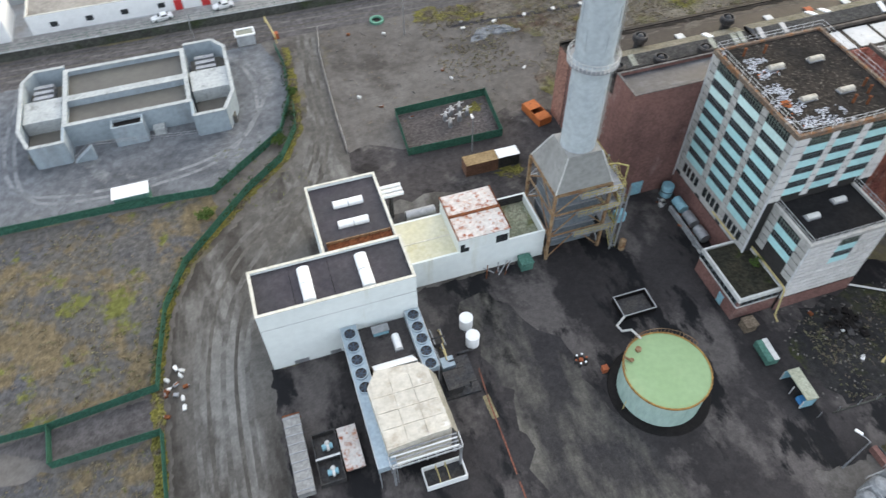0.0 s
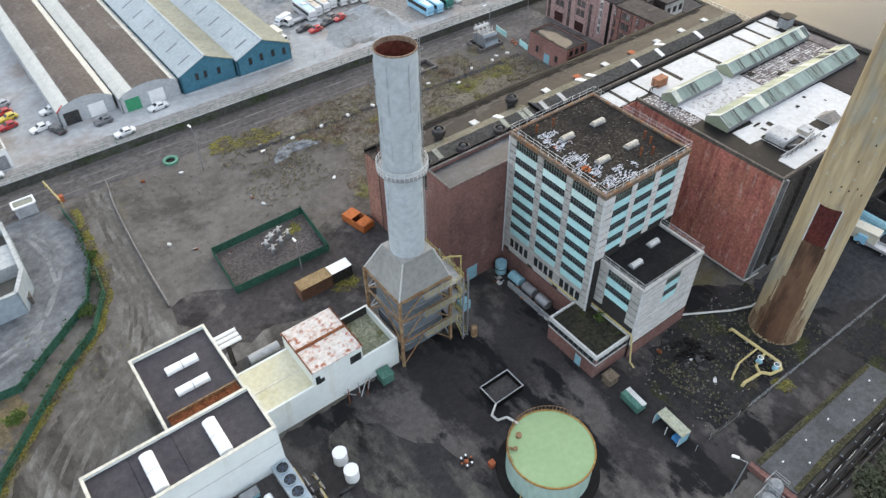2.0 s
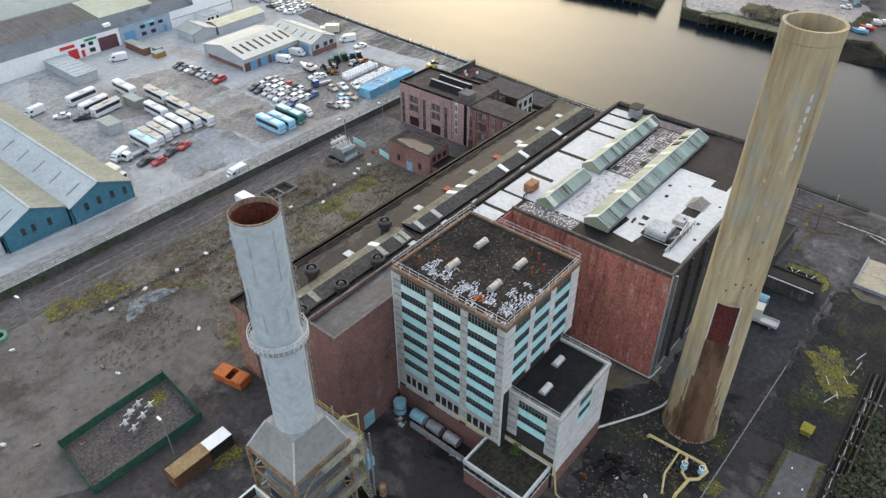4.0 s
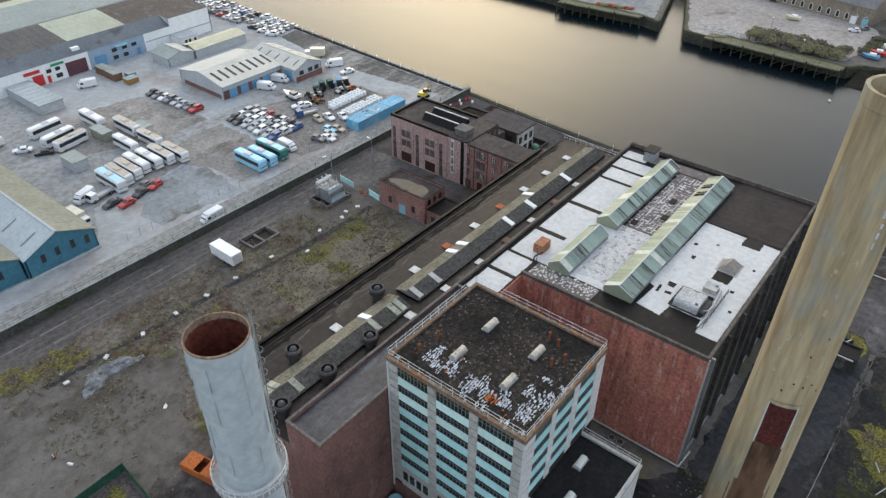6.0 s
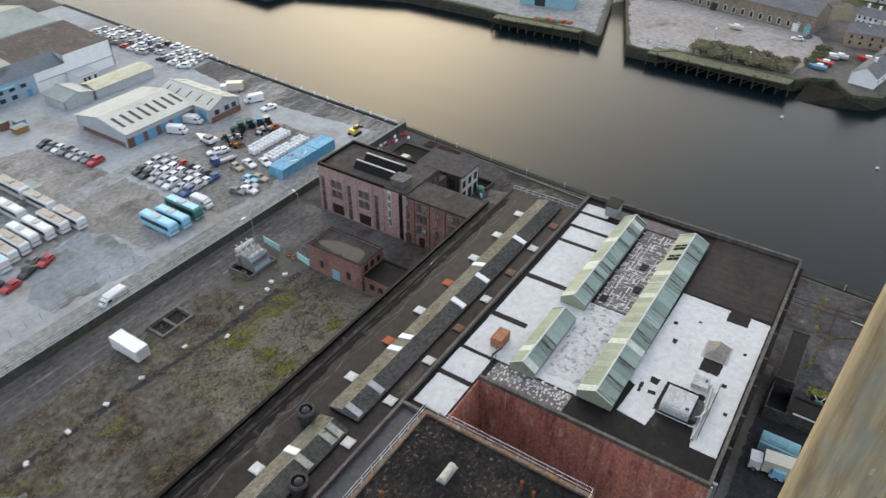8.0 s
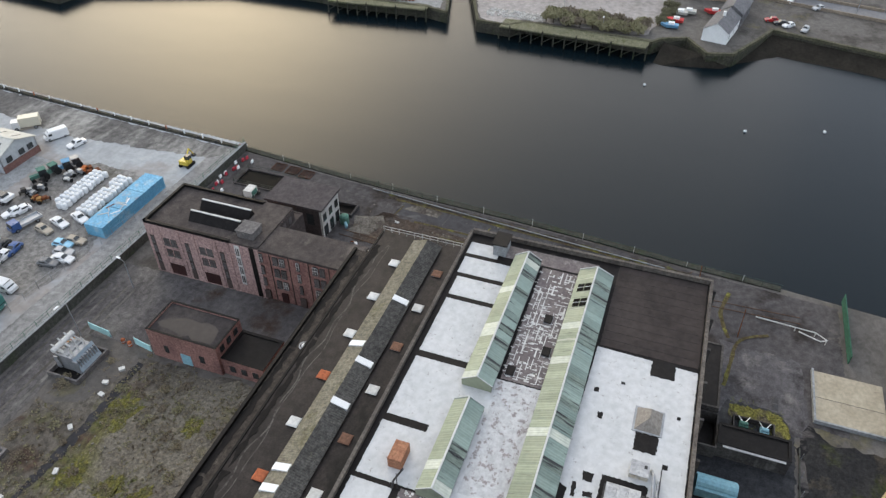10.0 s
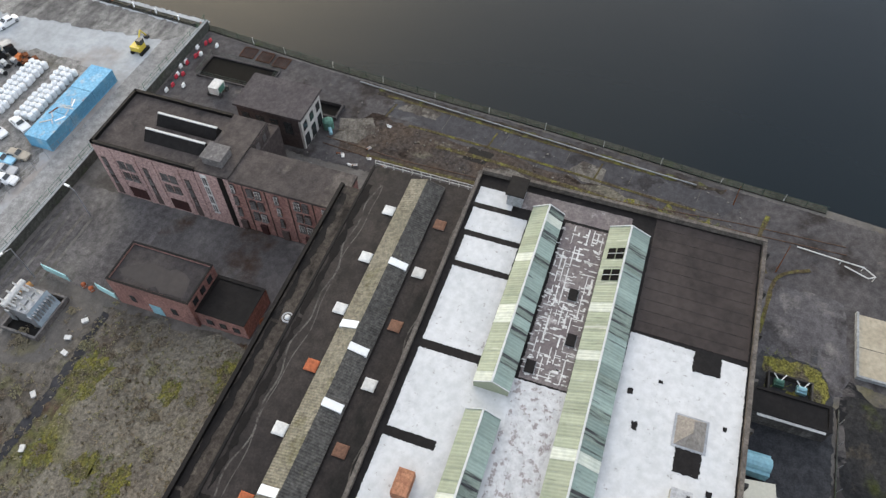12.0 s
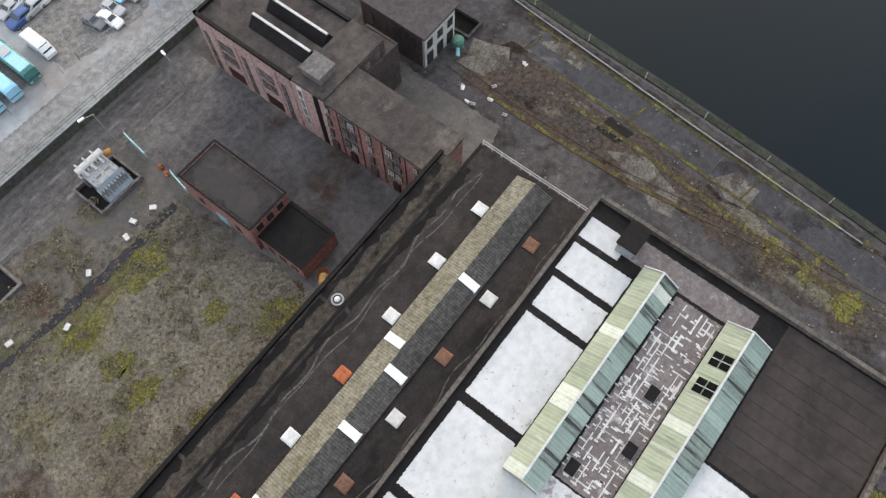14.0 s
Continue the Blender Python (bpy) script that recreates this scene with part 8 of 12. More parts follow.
for k, (x, y) in enumerate(((30.5, 92.5), (32.6, 93.6), (34.4, 94.6), (31.6, 95.6), (33.4, 96.2), (30.2, 94.4))):
    t = thing("switch_insulator", "white insulator post on a grey stand", "insulator", (x, y, 0), "compound insulators")
    part("stand", Shape().box(x - 0.3, x + 0.3, y - 0.3, y + 0.3, 0, 1.2), M_GREYSTEEL, t)
    part("insulator", Shape().lathe((x, y, 1.2), [(0.22, 0), (0.14, 0.15), (0.24, 0.3), (0.14, 0.45), (0.24, 0.6), (0.14, 0.75), (0.2, 0.9), (0, 1.0)], 10), M_OFFPALE, t)
    part("crossbar", Shape().rod((x - 0.9, y, 1.6), (x + 0.9, y + 0.3, 1.6), 0.08, 6), M_SOFTWHITE, t)


def ribbed_box(name, label, cat, x0, x1, y0, y1, h, m_side, m_top, group=""):
    t = thing(name, label, cat, ((x0 + x1) / 2, (y0 + y1) / 2, 0), group)
    s, s2, front, back = Shape(), Shape(), [], []
    n = int((x1 - x0) / 0.28)
    part("body", Shape().box(x0 + 0.04, x1 - 0.04, y0 + 0.04, y1 - 0.04, 0.12, h - 0.03), m_side, t)
    for k in range(n):
        xa, w = x0 + (x1 - x0) * k / n, (x1 - x0) / n
        for f, d in ((0.0, 0.04), (0.2, 0.04), (0.3, 0.0), (0.8, 0.0), (0.9, 0.04)):
            front += [(xa + f * w, y0 + d, 0.25), (xa + f * w, y0 + d, h - 0.15)]
            back += [(xa + f * w, y1 - d, 0.25), (xa + f * w, y1 - d, h - 0.15)]
    s.add(front, [(2 * i, 2 * i + 2, 2 * i + 3, 2 * i + 1) for i in range(5 * n - 1)])
    s2.add(back, [(2 * i, 2 * i + 1, 2 * i + 3, 2 * i + 2) for i in range(5 * n - 1)])
    part("ribbed_side", s, m_side, t)
    part("ribbed_side", s2, m_side, t)
    part("top", Shape().box(x0, x1, y0, y1, h - 0.05, h), m_top, t)
    part("frame", Shape().frame_wall((x0, x1, y0, y1), 0.05, 0.25, 0.12), m_side, t)
    part("door", Shape().box(x0 - 0.03, x0, y0 + 0.1, y1 - 0.1, 0.25, h - 0.15), m_side, t)
    return t


ribbed_box("shipping_container", "ochre brown shipping container with rust streaks", "container", 29.0, 34.7, 79.6, 82.0, 2.5, M_BROWNPAINT, mat("dusty_ochre_top", (0.29, 0.215, 0.115), (0.22, 0.15, 0.08), 0.5, 2.5, 0.8, stain=((0.14, 0.08, 0.05), 0.7, 0.56, 0.68), fine=0.2))
ribbed_box("shipping_container", "dark container with a white roof", "container", 34.8, 38.6, 79.8, 82.0, 2.4, M_DARKSTEEL, M_VENTWHITE)
orange_s = thing("orange_skip", "open orange rusting skip", "skip", (46.2, 90.2, 0))
mo = Matrix.Translation((46.2, 90.3, 0)) @ Matrix.Rotation(radians(12), 4, "Z")
part("side", Shape().box(-1.3, 1.3, -2.8, -2.65, 0.1, 1.5, mo).box(-1.3, 1.3, 2.65, 2.8, 0.1, 1.5, mo).box(-1.3, -1.15, -2.65, 2.65, 0.1, 1.5, mo).box(1.15, 1.3, -2.65, 2.65, 0.1, 1.5, mo), M_ORANGE, orange_s)
part("floor", Shape().box(-1.15, 1.15, -2.65, 2.65, 0.1, 0.3, mo), M_RUST, orange_s)
part("cover", Shape().box(-1.2, 1.2, 0.4, 2.7, 1.5, 1.58, mo).box(-1.2, 1.2, -2.7, -0.8, 1.5, 1.58, mo), M_ORANGE, orange_s)
t = thing("silt_bags", "heap of pale blue-grey sheeting on the waste ground", "heap", (48.5, 117, 0))
s = Shape()
rq = random.Random(33)
NU, NV = 64, 22
sheet_pts = []
for i in range(NU + 1):
    f = i / NU
    cx, cy = 42.8 + 10.8 * f, 115.8 + 3.0 * math.sin(2.6 * f + 0.15) * (1 - 0.3 * f)
    wide = (0.5 + 1.5 * math.sin(math.pi * min(1, f * 1.15)) ** 0.7) * (1 + 0.2 * math.sin(9 * f))
    for q in range(NV + 1):
        v = 2 * q / NV - 1
        edge = max(0.0, 1 - v * v) ** 0.6 * math.sin(math.pi * min(0.98, max(0.02, f))) ** 0.5
        fold = 0.5 + 0.5 * math.sin(7 * v + 4 * math.sin(5 * f) + 2.0)
        sheet_pts.append((cx + 0.35 * v + rq.uniform(-0.07, 0.07), cy + wide * v + rq.uniform(-0.07, 0.07) + 0.25 * math.sin(23 * f + 3 * v), 0.03 + edge * (0.10 + 0.42 * fold * (0.6 + 0.4 * math.sin(11 * f + v)) + rq.uniform(0, 0.14))))
s.add(sheet_pts, [(i * (NV + 1) + q, (i + 1) * (NV + 1) + q, (i + 1) * (NV + 1) + q + 1, i * (NV + 1) + q + 1) for i in range(NU) for q in range(NV)])
mend(part("sheeting", s, mat("pale_sheeting", (0.215, 0.235, 0.255), (0.12, 0.128, 0.138), 0.7, 3.5, 0.8, stain=((0.085, 0.083, 0.078), 0.9, 0.54, 0.64), fine=0.3), t))
t = thing("green_ring", "green concrete manhole ring in the ground", "manhole", (26.5, 129.2, 0))
part("ring", Shape().lathe((26.5, 129.2, 0), [(1.5, 0), (1.5, 0.5), (1.0, 0.5), (1.0, 0.1)], 20), mat("ring_green", (0.10, 0.24, 0.17), (0.13, 0.27, 0.2), 1, 3, 0.8, fine=0.2), t)
part("lid", Shape().disc((26.5, 129.2, 0.12), 1.0, 20), M_FELTDARK, t)
kb = thing("kerb_fence", "low concrete kerb with a wire fence beside the access road", "kerb", (12, 105, 0), kind="structure")
kp = [(13.8, 128.5), (12.8, 122), (12.3, 115), (11.9, 107), (11.6, 99), (11.5, 91.6)]
for a, b in zip(kp, kp[1:]):
    d = Vector((b[0] - a[0], b[1] - a[1], 0)).normalized()
    n = Vector((-d.y, d.x, 0)) * 0.14
    A, Bv = Vector((*a, 0)), Vector((*b, 0))
    mend(part("kerb", Shape().prism([((p).x, (p).y) for p in (A - n, Bv - n, Bv + n, A + n)], 0, 0.3), M_PUMPGREY, kb))
    s = Shape()
    for k in range(3):
        p = A.lerp(Bv, k / 3)
        s.rod(p, p + Vector((0, 0, 1.8)), 0.05, 5)
    for h in (0.6, 1.2, 1.75):
        s.rod(A + Vector((0, 0, h)), Bv + Vector((0, 0, h)), 0.02, 3)
    part("wire_fence", s, M_GREYSTEEL, kb)
# clutter by the tower
rq = random.Random(8)
t = thing("water_butt", "upright grey tank beside the tower", "tank", (59.4, 66.0, 0))
part("shell", Shape().lathe((58.6, 65.4, 0), [(1.0, 0), (1.0, 2.2), (0.9, 2.3)], 18).disc((58.6, 65.4, 2.2), 0.95, 18), M_BLUEBOX, t)
part("band", Shape().lathe((58.6, 65.4, 1.1), [(1.03, 0), (1.03, 0.2)], 18), M_DARKSTEEL, t)
for k, (y, mt) in enumerate(((61.8, M_BLUEBOX), (58.6, M_GREYSTEEL), (55.4, M_GREYSTEEL))):
    t = thing("horizontal_tank", "horizontal tank lying on cradles by the tower", "tank", (58.6, y, 0), "tanks beside the tower")
    part("shell", Shape().rod((58.9, y - 1.2, 1.1), (58.9, y + 1.2, 1.1), 0.85, 14), mt, t, smooth=True)
    part("cradle", Shape().box(58.1, 59.7, y - 0.9, y - 0.6, 0, 0.6).box(58.1, 59.7, y + 0.6, y + 0.9, 0, 0.6), M_DARKSTEEL, t)
t = thing("bund_wall", "low dark wall round the tanks by the tower", "wall", (57.6, 57, 0))
part("wall", Shape().box(57.3, 57.6, 51.6, 62.2, 0, 1.0), M_CONCRETE, t)
part("pipe_rail", Shape().rod((57.4, 51.6, 1.3), (57.4, 62, 1.3), 0.06, 6), M_GREYSTEEL, t)
for i in range(9):
    x, y = rq.uniform(56.5, 59.5), rq.uniform(51.5, 64)
    t = thing("scrap_piece", "twisted scrap metal by the tower", "scrap", (x, y, 0), "scrap by the tower")
    part("bar", Shape().rod((x, y, 0.2), (x + rq.uniform(-1.5, 1.5), y + rq.uniform(-1.5, 1.5), rq.uniform(0.3, 1.6)), 0.09, 6), (M_RUST, M_GREYSTEEL, M_ORANGE)[i % 3], t)
    part("lump", Shape().box(x - 0.4, x + 0.3, y - 0.3, y + 0.4, 0, 0.5), (M_DARKSTEEL, M_SOFTWHITE, M_RUST)[i % 3], t)
# skips, box and gas pipes near the chimney
gs = thing("green_skip", "ribbed green waste skip on wheels", "skip", (56.2, 34.3, 0))
mg = Matrix.Translation((56.2, 34.2, 0)) @ Matrix.Rotation(radians(-4), 4, "Z")
part("body", Shape().box(-0.8, 0.8, -1.7, 1.7, 0.25, 1.35, mg), M_GREENSKIP, gs)
for i in range(5):
    part("rib", Shape().box(-0.88, 0.88, -1.5 + i * 0.72, -1.38 + i * 0.72, 0.3, 1.4, mg), M_GREENSKIP, gs)
part("lid", Shape().box(0.1, 0.85, -1.7, 1.7, 1.35, 1.45, mg), M_SOFTWHITE, gs)
for a in (-1.3, 1.3):
    part("wheel", Shape().box(-0.85, -0.65, a - 0.2, a + 0.2, 0, 0.3, mg).box(0.65, 0.85, a - 0.2, a + 0.2, 0, 0.3, mg), M_DARKSTEEL, gs)
bs = thing("open_shelter", "small blue-framed lean-to shelter with a pale roof", "shelter", (56.7, 28, 0))
mb = Matrix.Translation((56.8, 28.1, 0)) @ Matrix.Rotation(radians(-3), 4, "Z")
part("roof", Shape().box(-0.55, 1.15, -2.3, 2.3, 1.95, 2.1, mb), mat("lichen_sheet", (0.36, 0.37, 0.29), (0.30, 0.31, 0.23), 0.6, 2.5, 0.85, fine=0.2), bs)
part("back", Shape().box(1.0, 1.1, -2.2, 2.2, 0, 1.95, mb), M_BLUEBOX, bs)
part("side", Shape().box(-0.9, 1.0, -2.25, -2.15, 0, 1.95, mb).box(-0.9, 1.0, 2.15, 2.25, 0, 1.95, mb), M_BLUEBOX, bs)
for a in (-2.2, 0, 2.2):
    part("post", Shape().box(-0.95, -0.85, a - 0.05, a + 0.05, 0, 1.9, mb), M_SOFTWHITE, bs)
part("bin", Shape().box(-0.6, 0.6, -1.9, -0.9, 0, 0.8, mb), mat("bright_blue", (0.05, 0.2, 0.42), (0.06, 0.22, 0.45), 1, 3, 0.6, fine=0.1), bs)
t = thing("brown_crate", "weathered brown timber crate", "crate", (56.3, 38.9, 0))
part("body", Shape().box(55.6, 57.3, 38.0, 39.6, 0, 1.5), mat("old_timber", (0.17, 0.135, 0.10), (0.12, 0.095, 0.07), 0.8, 3, 0.9, fine=0.3), t)
part("lid", Shape().box(55.5, 57.4, 37.9, 39.7, 1.5, 1.58), bpy.data.materials["old_timber"], t)
gp = thing("gas_manifold", "cream-yellow gas pipe manifold with pale blue valves", "pipework", (75, 28, 0))
Zp = 0.7
part("pipe", Shape().pipe([(78.0, 34.0, 0.2), (78.0, 33.8, Zp), (78.2, 25.6, Zp), (77.3, 24.8, Zp), (75.4, 25.2, Zp)], 0.24, 10), M_YELLOWPIPE, gp)
part("pipe", Shape().pipe([(77.9, 29.2, Zp), (73.4, 29.2, Zp), (71.0, 28.4, Zp), (70.6, 28.2, 0.1)], 0.16, 8), M_YELLOWPIPE, gp)
part("pipe", Shape().pipe([(75.4, 25.2, Zp), (74.6, 26.2, Zp), (71.2, 26.6, Zp), (70.8, 26.6, 0.1)], 0.24, 10), M_YELLOWPIPE, gp)
part("pipe", Shape().pipe([(78.1, 28.0, Zp), (75.0, 27.4, Zp), (74.4, 26.4, Zp)], 0.2, 8), M_YELLOWPIPE, gp)
for x, y in ((76.0, 27.6), (76.8, 25.4)):
    v = part("valve", Shape().ball((x, y, Zp), 0.5, 12, 8).rod((x, y, Zp), (x, y, Zp + 0.9), 0.14, 8), M_BLUEBOX, gp, "pale blue valve")
    part("handwheel", Shape().lathe((x, y, Zp + 0.9), [(0.45, 0), (0.45, 0.06), (0.35, 0.06), (0.35, 0)], 16), M_VENTWHITE, v)
for x, y in ((78.1, 31), (78.2, 27), (73, 26.4), (73, 29.2)):
    part("stand", Shape().box(x - 0.15, x + 0.15, y - 0.15, y + 0.15, 0, Zp - 0.15), M_CONCRETE, gp)
part("pit", Shape().frame_wall((74.6, 77.9, 24.6, 28.6), 0, 0.3, 0.2), M_DARKSTEEL, gp)
sw = thing("site_fence_wall", "low kerb with a broken wire fence along the lane", "fence", (80, 23.6, 0), kind="structure")
part("kerb", Shape().prism([(59.5, 23.94), (128, 22.6), (128, 22.75), (59.5, 24.09)], 0, 0.22), M_BWALL, sw)
for i in range(24):
    x = 57 + i * 3.0
    part("post", Shape().rod((x, 24.0 - (x - 57) * 0.02, 0.3), (x + rq.uniform(-0.15, 0.15), 24.0 - (x - 57) * 0.02, 1.7), 0.05, 5), M_GREYSTEEL, sw)
part("wire", Shape().rod((68, 23.8, 1.5), (104, 23.1, 1.5), 0.025, 3).rod((68, 23.8, 0.9), (104, 23.1, 0.9), 0.025, 3), M_GREYSTEEL, sw)
pw = thing("ground_pipe", "long pale pipe lying across the ground", "pipe", (80, 37, 0))
part("pipe", Shape().pipe([(72.5, 41.6, 0.3), (74.5, 40.6, 0.3), (81.4, 36.4, 0.3), (84.0, 34.8, 0.9), (85.0, 34.4, 1.6)], 0.17, 7), M_SOFTWHITE, pw)
# black pallets / drums in the yard
t = thing("cone_cluster", "ring of white-topped red bollards in the yard", "bollards", (32, 41.2, 0))
for i in range(6):
    a = math.pi / 3 * i
    b = part("bollard", Shape().lathe((32 + 0.75 * math.cos(a), 41.2 + 0.75 * math.sin(a), 0), [(0.25, 0), (0.22, 0.7), (0, 0.75)], 8), M_DARKSTEEL, t)
    part("top", Shape().lathe((32 + 0.75 * math.cos(a), 41.2 + 0.75 * math.sin(a), 0.7), [(0.15, 0), (0.15, 0.14), (0, 0.18)], 8), M_VENTWHITE if i % 3 else M_REDPAINT, b)
part("bollard", Shape().lathe((32, 41.2, 0), [(0.3, 0), (0.3, 0.6), (0, 0.7)], 8), M_REDPAINT, t)
t = thing("red_cabinet", "small red hose cabinet", "cabinet", (34.4, 38.9, 0))
part("body", Shape().box(34.0, 34.7, 38.5, 39.2, 0, 1.0), M_REDPAINT, t)
part("lid", Shape().box(33.95, 34.75, 38.45, 39.25, 1.0, 1.06), M_REDPAINT, t)

# ---- slab, tanks and sheds on the south side ----
M_SLABMOSS = mat("patchy_slab_moss", (0.045, 0.042, 0.028), (0.070, 0.066, 0.036), 0.5, 2.5, 0.97, stain=((0.10, 0.10, 0.03), 0.35, 0.56, 0.66), fine=0.5)
sl = thing("raised_slab", "raised concrete slab with a mossy edge and a brick face", "slab", (75, 15, 0))
part("slab", Shape().prism([(61.6, 12.2), (88.6, 12.4), (87.6, 17.8), (61.2, 18.2)], 0, 1.2), mat("slab_concrete", (0.098, 0.099, 0.101), (0.076, 0.077, 0.078), 0.2, 1.4, 0.9, stain=((0.07, 0.075, 0.06), 0.25, 0.56, 0.7), fine=0.2), sl)
part("moss_edge", Shape().prism([(61.8, 12.2), (88.4, 12.4), (88.2, 13.2), (80, 12.9), (70, 13.3), (62.0, 12.9)], 1.2, 1.28), M_SLABMOSS, sl)
part("moss_edge", Shape().prism([(61.4, 17.3), (75, 17.2), (87.4, 17.1), (87.4, 17.8), (61.4, 18.1)], 1.2, 1.26), M_SLABMOSS, sl)
part("brick_face", Shape().prism([(60.7, 12.0), (61.6, 12.0), (61.2, 18.4), (60.5, 18.4)], 0, 1.0), M_REDBRICK, sl)
for i in range(9):
    x = 64 + i * 2.6
    part("bolt_post", Shape().box(x, x + 0.2, 15.8 - (i % 2) * 2.2, 16.0 - (i % 2) * 2.2, 1.2, 1.4), M_VENTWHITE, sl)
for k, (x, y, r, h) in enumerate(((56.4, 13.6, 1.2, 3.6), (58.6, 14.2, 1.0, 4.0), (54.6, 13.0, 0.9, 2.8))):
    t = thing("silver_tank", "upright silver tank with a domed lid and platform", "tank", (x, y, 0), "silver tanks")
    part("shell", Shape().lathe((x, y, 0), [(r, 0), (r, h), (r * 0.7, h + 0.5), (0, h + 0.7)], 22), M_CONCRETE, t, smooth=True)
    part("band", Shape().lathe((x, y, h * 0.5), [(r + 0.03, 0), (r + 0.03, 0.15)], 22), M_GREYSTEEL, t)
    rail("handrail", [(x - r, y + r, h), (x + r, y + r, h), (x + r, y - r, h)], 1.0, t, M_GREYSTEEL, 0.8, 0.04)
bf = thing("pipe_bridge", "black pipes with white markers along the south boundary", "pipework", (75, 10.5, 0))
for k in range(4):
    part("pipe", Shape().rod((48, 9.2 + 0.6 * k, 0.5), (112, 9.8 + 0.75 * k, 0.5), 0.22, 7), M_FELTDARK if k % 2 else M_DARKSTEEL, bf)
for i in range(15):
    x = 58 + i * 3.4
    part("marker", Shape().rod((x, 11.0, 0.9), (x + 1.8, 11.1, 0.9), 0.05, 5), M_SOFTWHITE, bf)
    part("support", Shape().box(x, x + 0.25, 9.0, 12.0, 0, 0.35), M_CONCRETE, bf)
t = thing("yellow_box", "square yellow grit box", "box", (93.7, 16.4, 0))
part("body", Shape().box(92.9, 94.6, 15.7, 17.2, 0, 0.9), mat("dull_yellow", (0.22, 0.20, 0.035), (0.18, 0.165, 0.03), 0.8, 3, 0.8, fine=0.2), t)
part("lid", Shape().box(92.8, 94.7, 15.6, 17.3, 0.9, 1.0), bpy.data.materials["dull_yellow"], t)
t = thing("broken_rails", "white broken handrails on mossy ground", "rails", (106, 16, 0))
for i in range(7):
    x, y = 101 + i * 2.1, 13.5 + 3.2 * rq.random()
    part("bar", Shape().rod((x, y, 0.3), (x + rq.uniform(0.5, 2.6), y + rq.uniform(-1.8, 1.8), 0.9), 0.07, 5), M_SOFTWHITE, t)
low1 = thing("side_shed", "long low black-roofed shed beside the boiler house", "shed", (126, 29, 0))
flat_roof_block(low1, 122.9, 126.4, 24.6, 33.9, 3.0, M_GREYSHEET, M_FELTDARK, M_FELTDARK, 0.1, 0.4)
part("eave_strip", Shape().box(122.55, 122.88, 25.2, 33.2, 2.72, 2.84), M_SOFTWHITE, low1, "pale gutter")
low2 = thing("side_shed", "narrow black flat-roofed shed against the boiler house", "shed", (135, 36, 0))
flat_roof_block(low2, 128.6, 141.4, 34.1, 37.2, 3.2, M_GREYSHEET, M_FELTDARK, None, 0.1)
low3 = thing("open_tank_pen", "open dark pen with a railed rim", "pen", (125.5, 35, 0))
part("wall", Shape().frame_wall((122.4, 128.4, 33.9, 37.0), 0, 2.4, 0.2), M_GREYSHEET, low3)
part("floor", Shape().box(122.6, 128.2, 34.1, 36.8, 0.1, 0.2), M_FELTDARK, low3)
pn = thing("machine_pen", "low dark-walled pen behind the shed", "pen", (128.5, 29, 0))
for q in ((126.6, 130.3, 26.1, 26.3), (126.6, 130.3, 31.5, 31.7), (130.1, 130.3, 26.3, 31.5)):
    part("wall", Shape().box(*q, 0, 1.0), M_GREYSHEET, pn)
for x, y, mt, lb in ((129.0, 27.4, M_BLUEBOX, "small blue pump with white arms in the pen"), (129.2, 30.2, M_GREENSKIP, "small green pump with white arms in the pen")):
    t = thing("pump_unit", lb, "pump", (x, y, 0), "pumps in the pen")
    part("body", Shape().box(x - 0.5, x + 0.5, y - 0.6, y + 0.6, 0.1, 0.7).rod((x, y - 0.5, 0.8), (x, y + 0.5, 0.8), 0.32, 10), mt, t)
    part("arm", Shape().rod((x, y, 0.8), (x + 1.0, y - 0.7, 1.2), 0.07, 6).rod((x, y, 0.8), (x + 0.9, y + 0.8, 1.1), 0.07, 6), M_VENTWHITE, t)
for k, poly in enumerate(([(130.6, 32.0), (130.9, 26.6), (127.6, 25.9), (128.0, 24.0), (131.6, 24.2), (133.3, 25.4), (132.9, 32.1)],)):
    ground_piece("moss", poly, 0.102, M_MOSS, "yellow-green moss strip round the pen", "moss", 0.3, 301 + k)
ground_piece("worn_concrete", [(134.0, 37.0), (145.4, 34.0), (144.8, 22.0), (133.0, 21.4), (128.5, 23.4), (133.6, 25.0), (133.4, 32.6), (131.0, 33.4)], 0.092, mat("purple_worn_concrete", (0.074, 0.070, 0.074), (0.098, 0.093, 0.095), 0.12, 1.2, 0.9, stain=((0.15, 0.142, 0.135), 0.16, 0.54, 0.64), stain2=((0.045, 0.042, 0.042), 0.2, 0.56, 0.64), fine=0.26), "worn purple-grey concrete beside the quay", "pavement", 0.4, 311)
t = thing("drain_cover", "black steel drain covers set in the concrete", "drain cover", (135.0, 25.9, 0.1))
for x in (134.3, 135.7):
    part("cover", Shape().box(x - 0.6, x + 0.6, 25.45, 26.35, 0.1, 0.13), M_DARKSTEEL, t)
t = thing("tan_slab", "large square tan concrete tank top", "slab", (140, 18, 0))
part("slab", Shape().box(133.6, 143.3, 11.0, 20.5, 0, 0.5), mat("tan_concrete", (0.36, 0.32, 0.245), (0.30, 0.265, 0.2), 0.3, 1.6, 0.9, stain=((0.2, 0.17, 0.12), 0.3, 0.6, 0.72), fine=0.15), t)
part("joint", Shape().box(138.0, 138.06, 11.0, 20.5, 0.5, 0.52), M_DARKSTEEL, t)
for q in ((133.3, 133.6, 11.0, 20.8), (133.6, 143.6, 20.5, 20.8)):
    part("kerb", Shape().box(*q, 0, 0.7), M_CONCRETE, t)
t = thing("steel_ramp_rail", "white tubular ramp handrail lying on the quay", "handrail", (151, 22, 0))
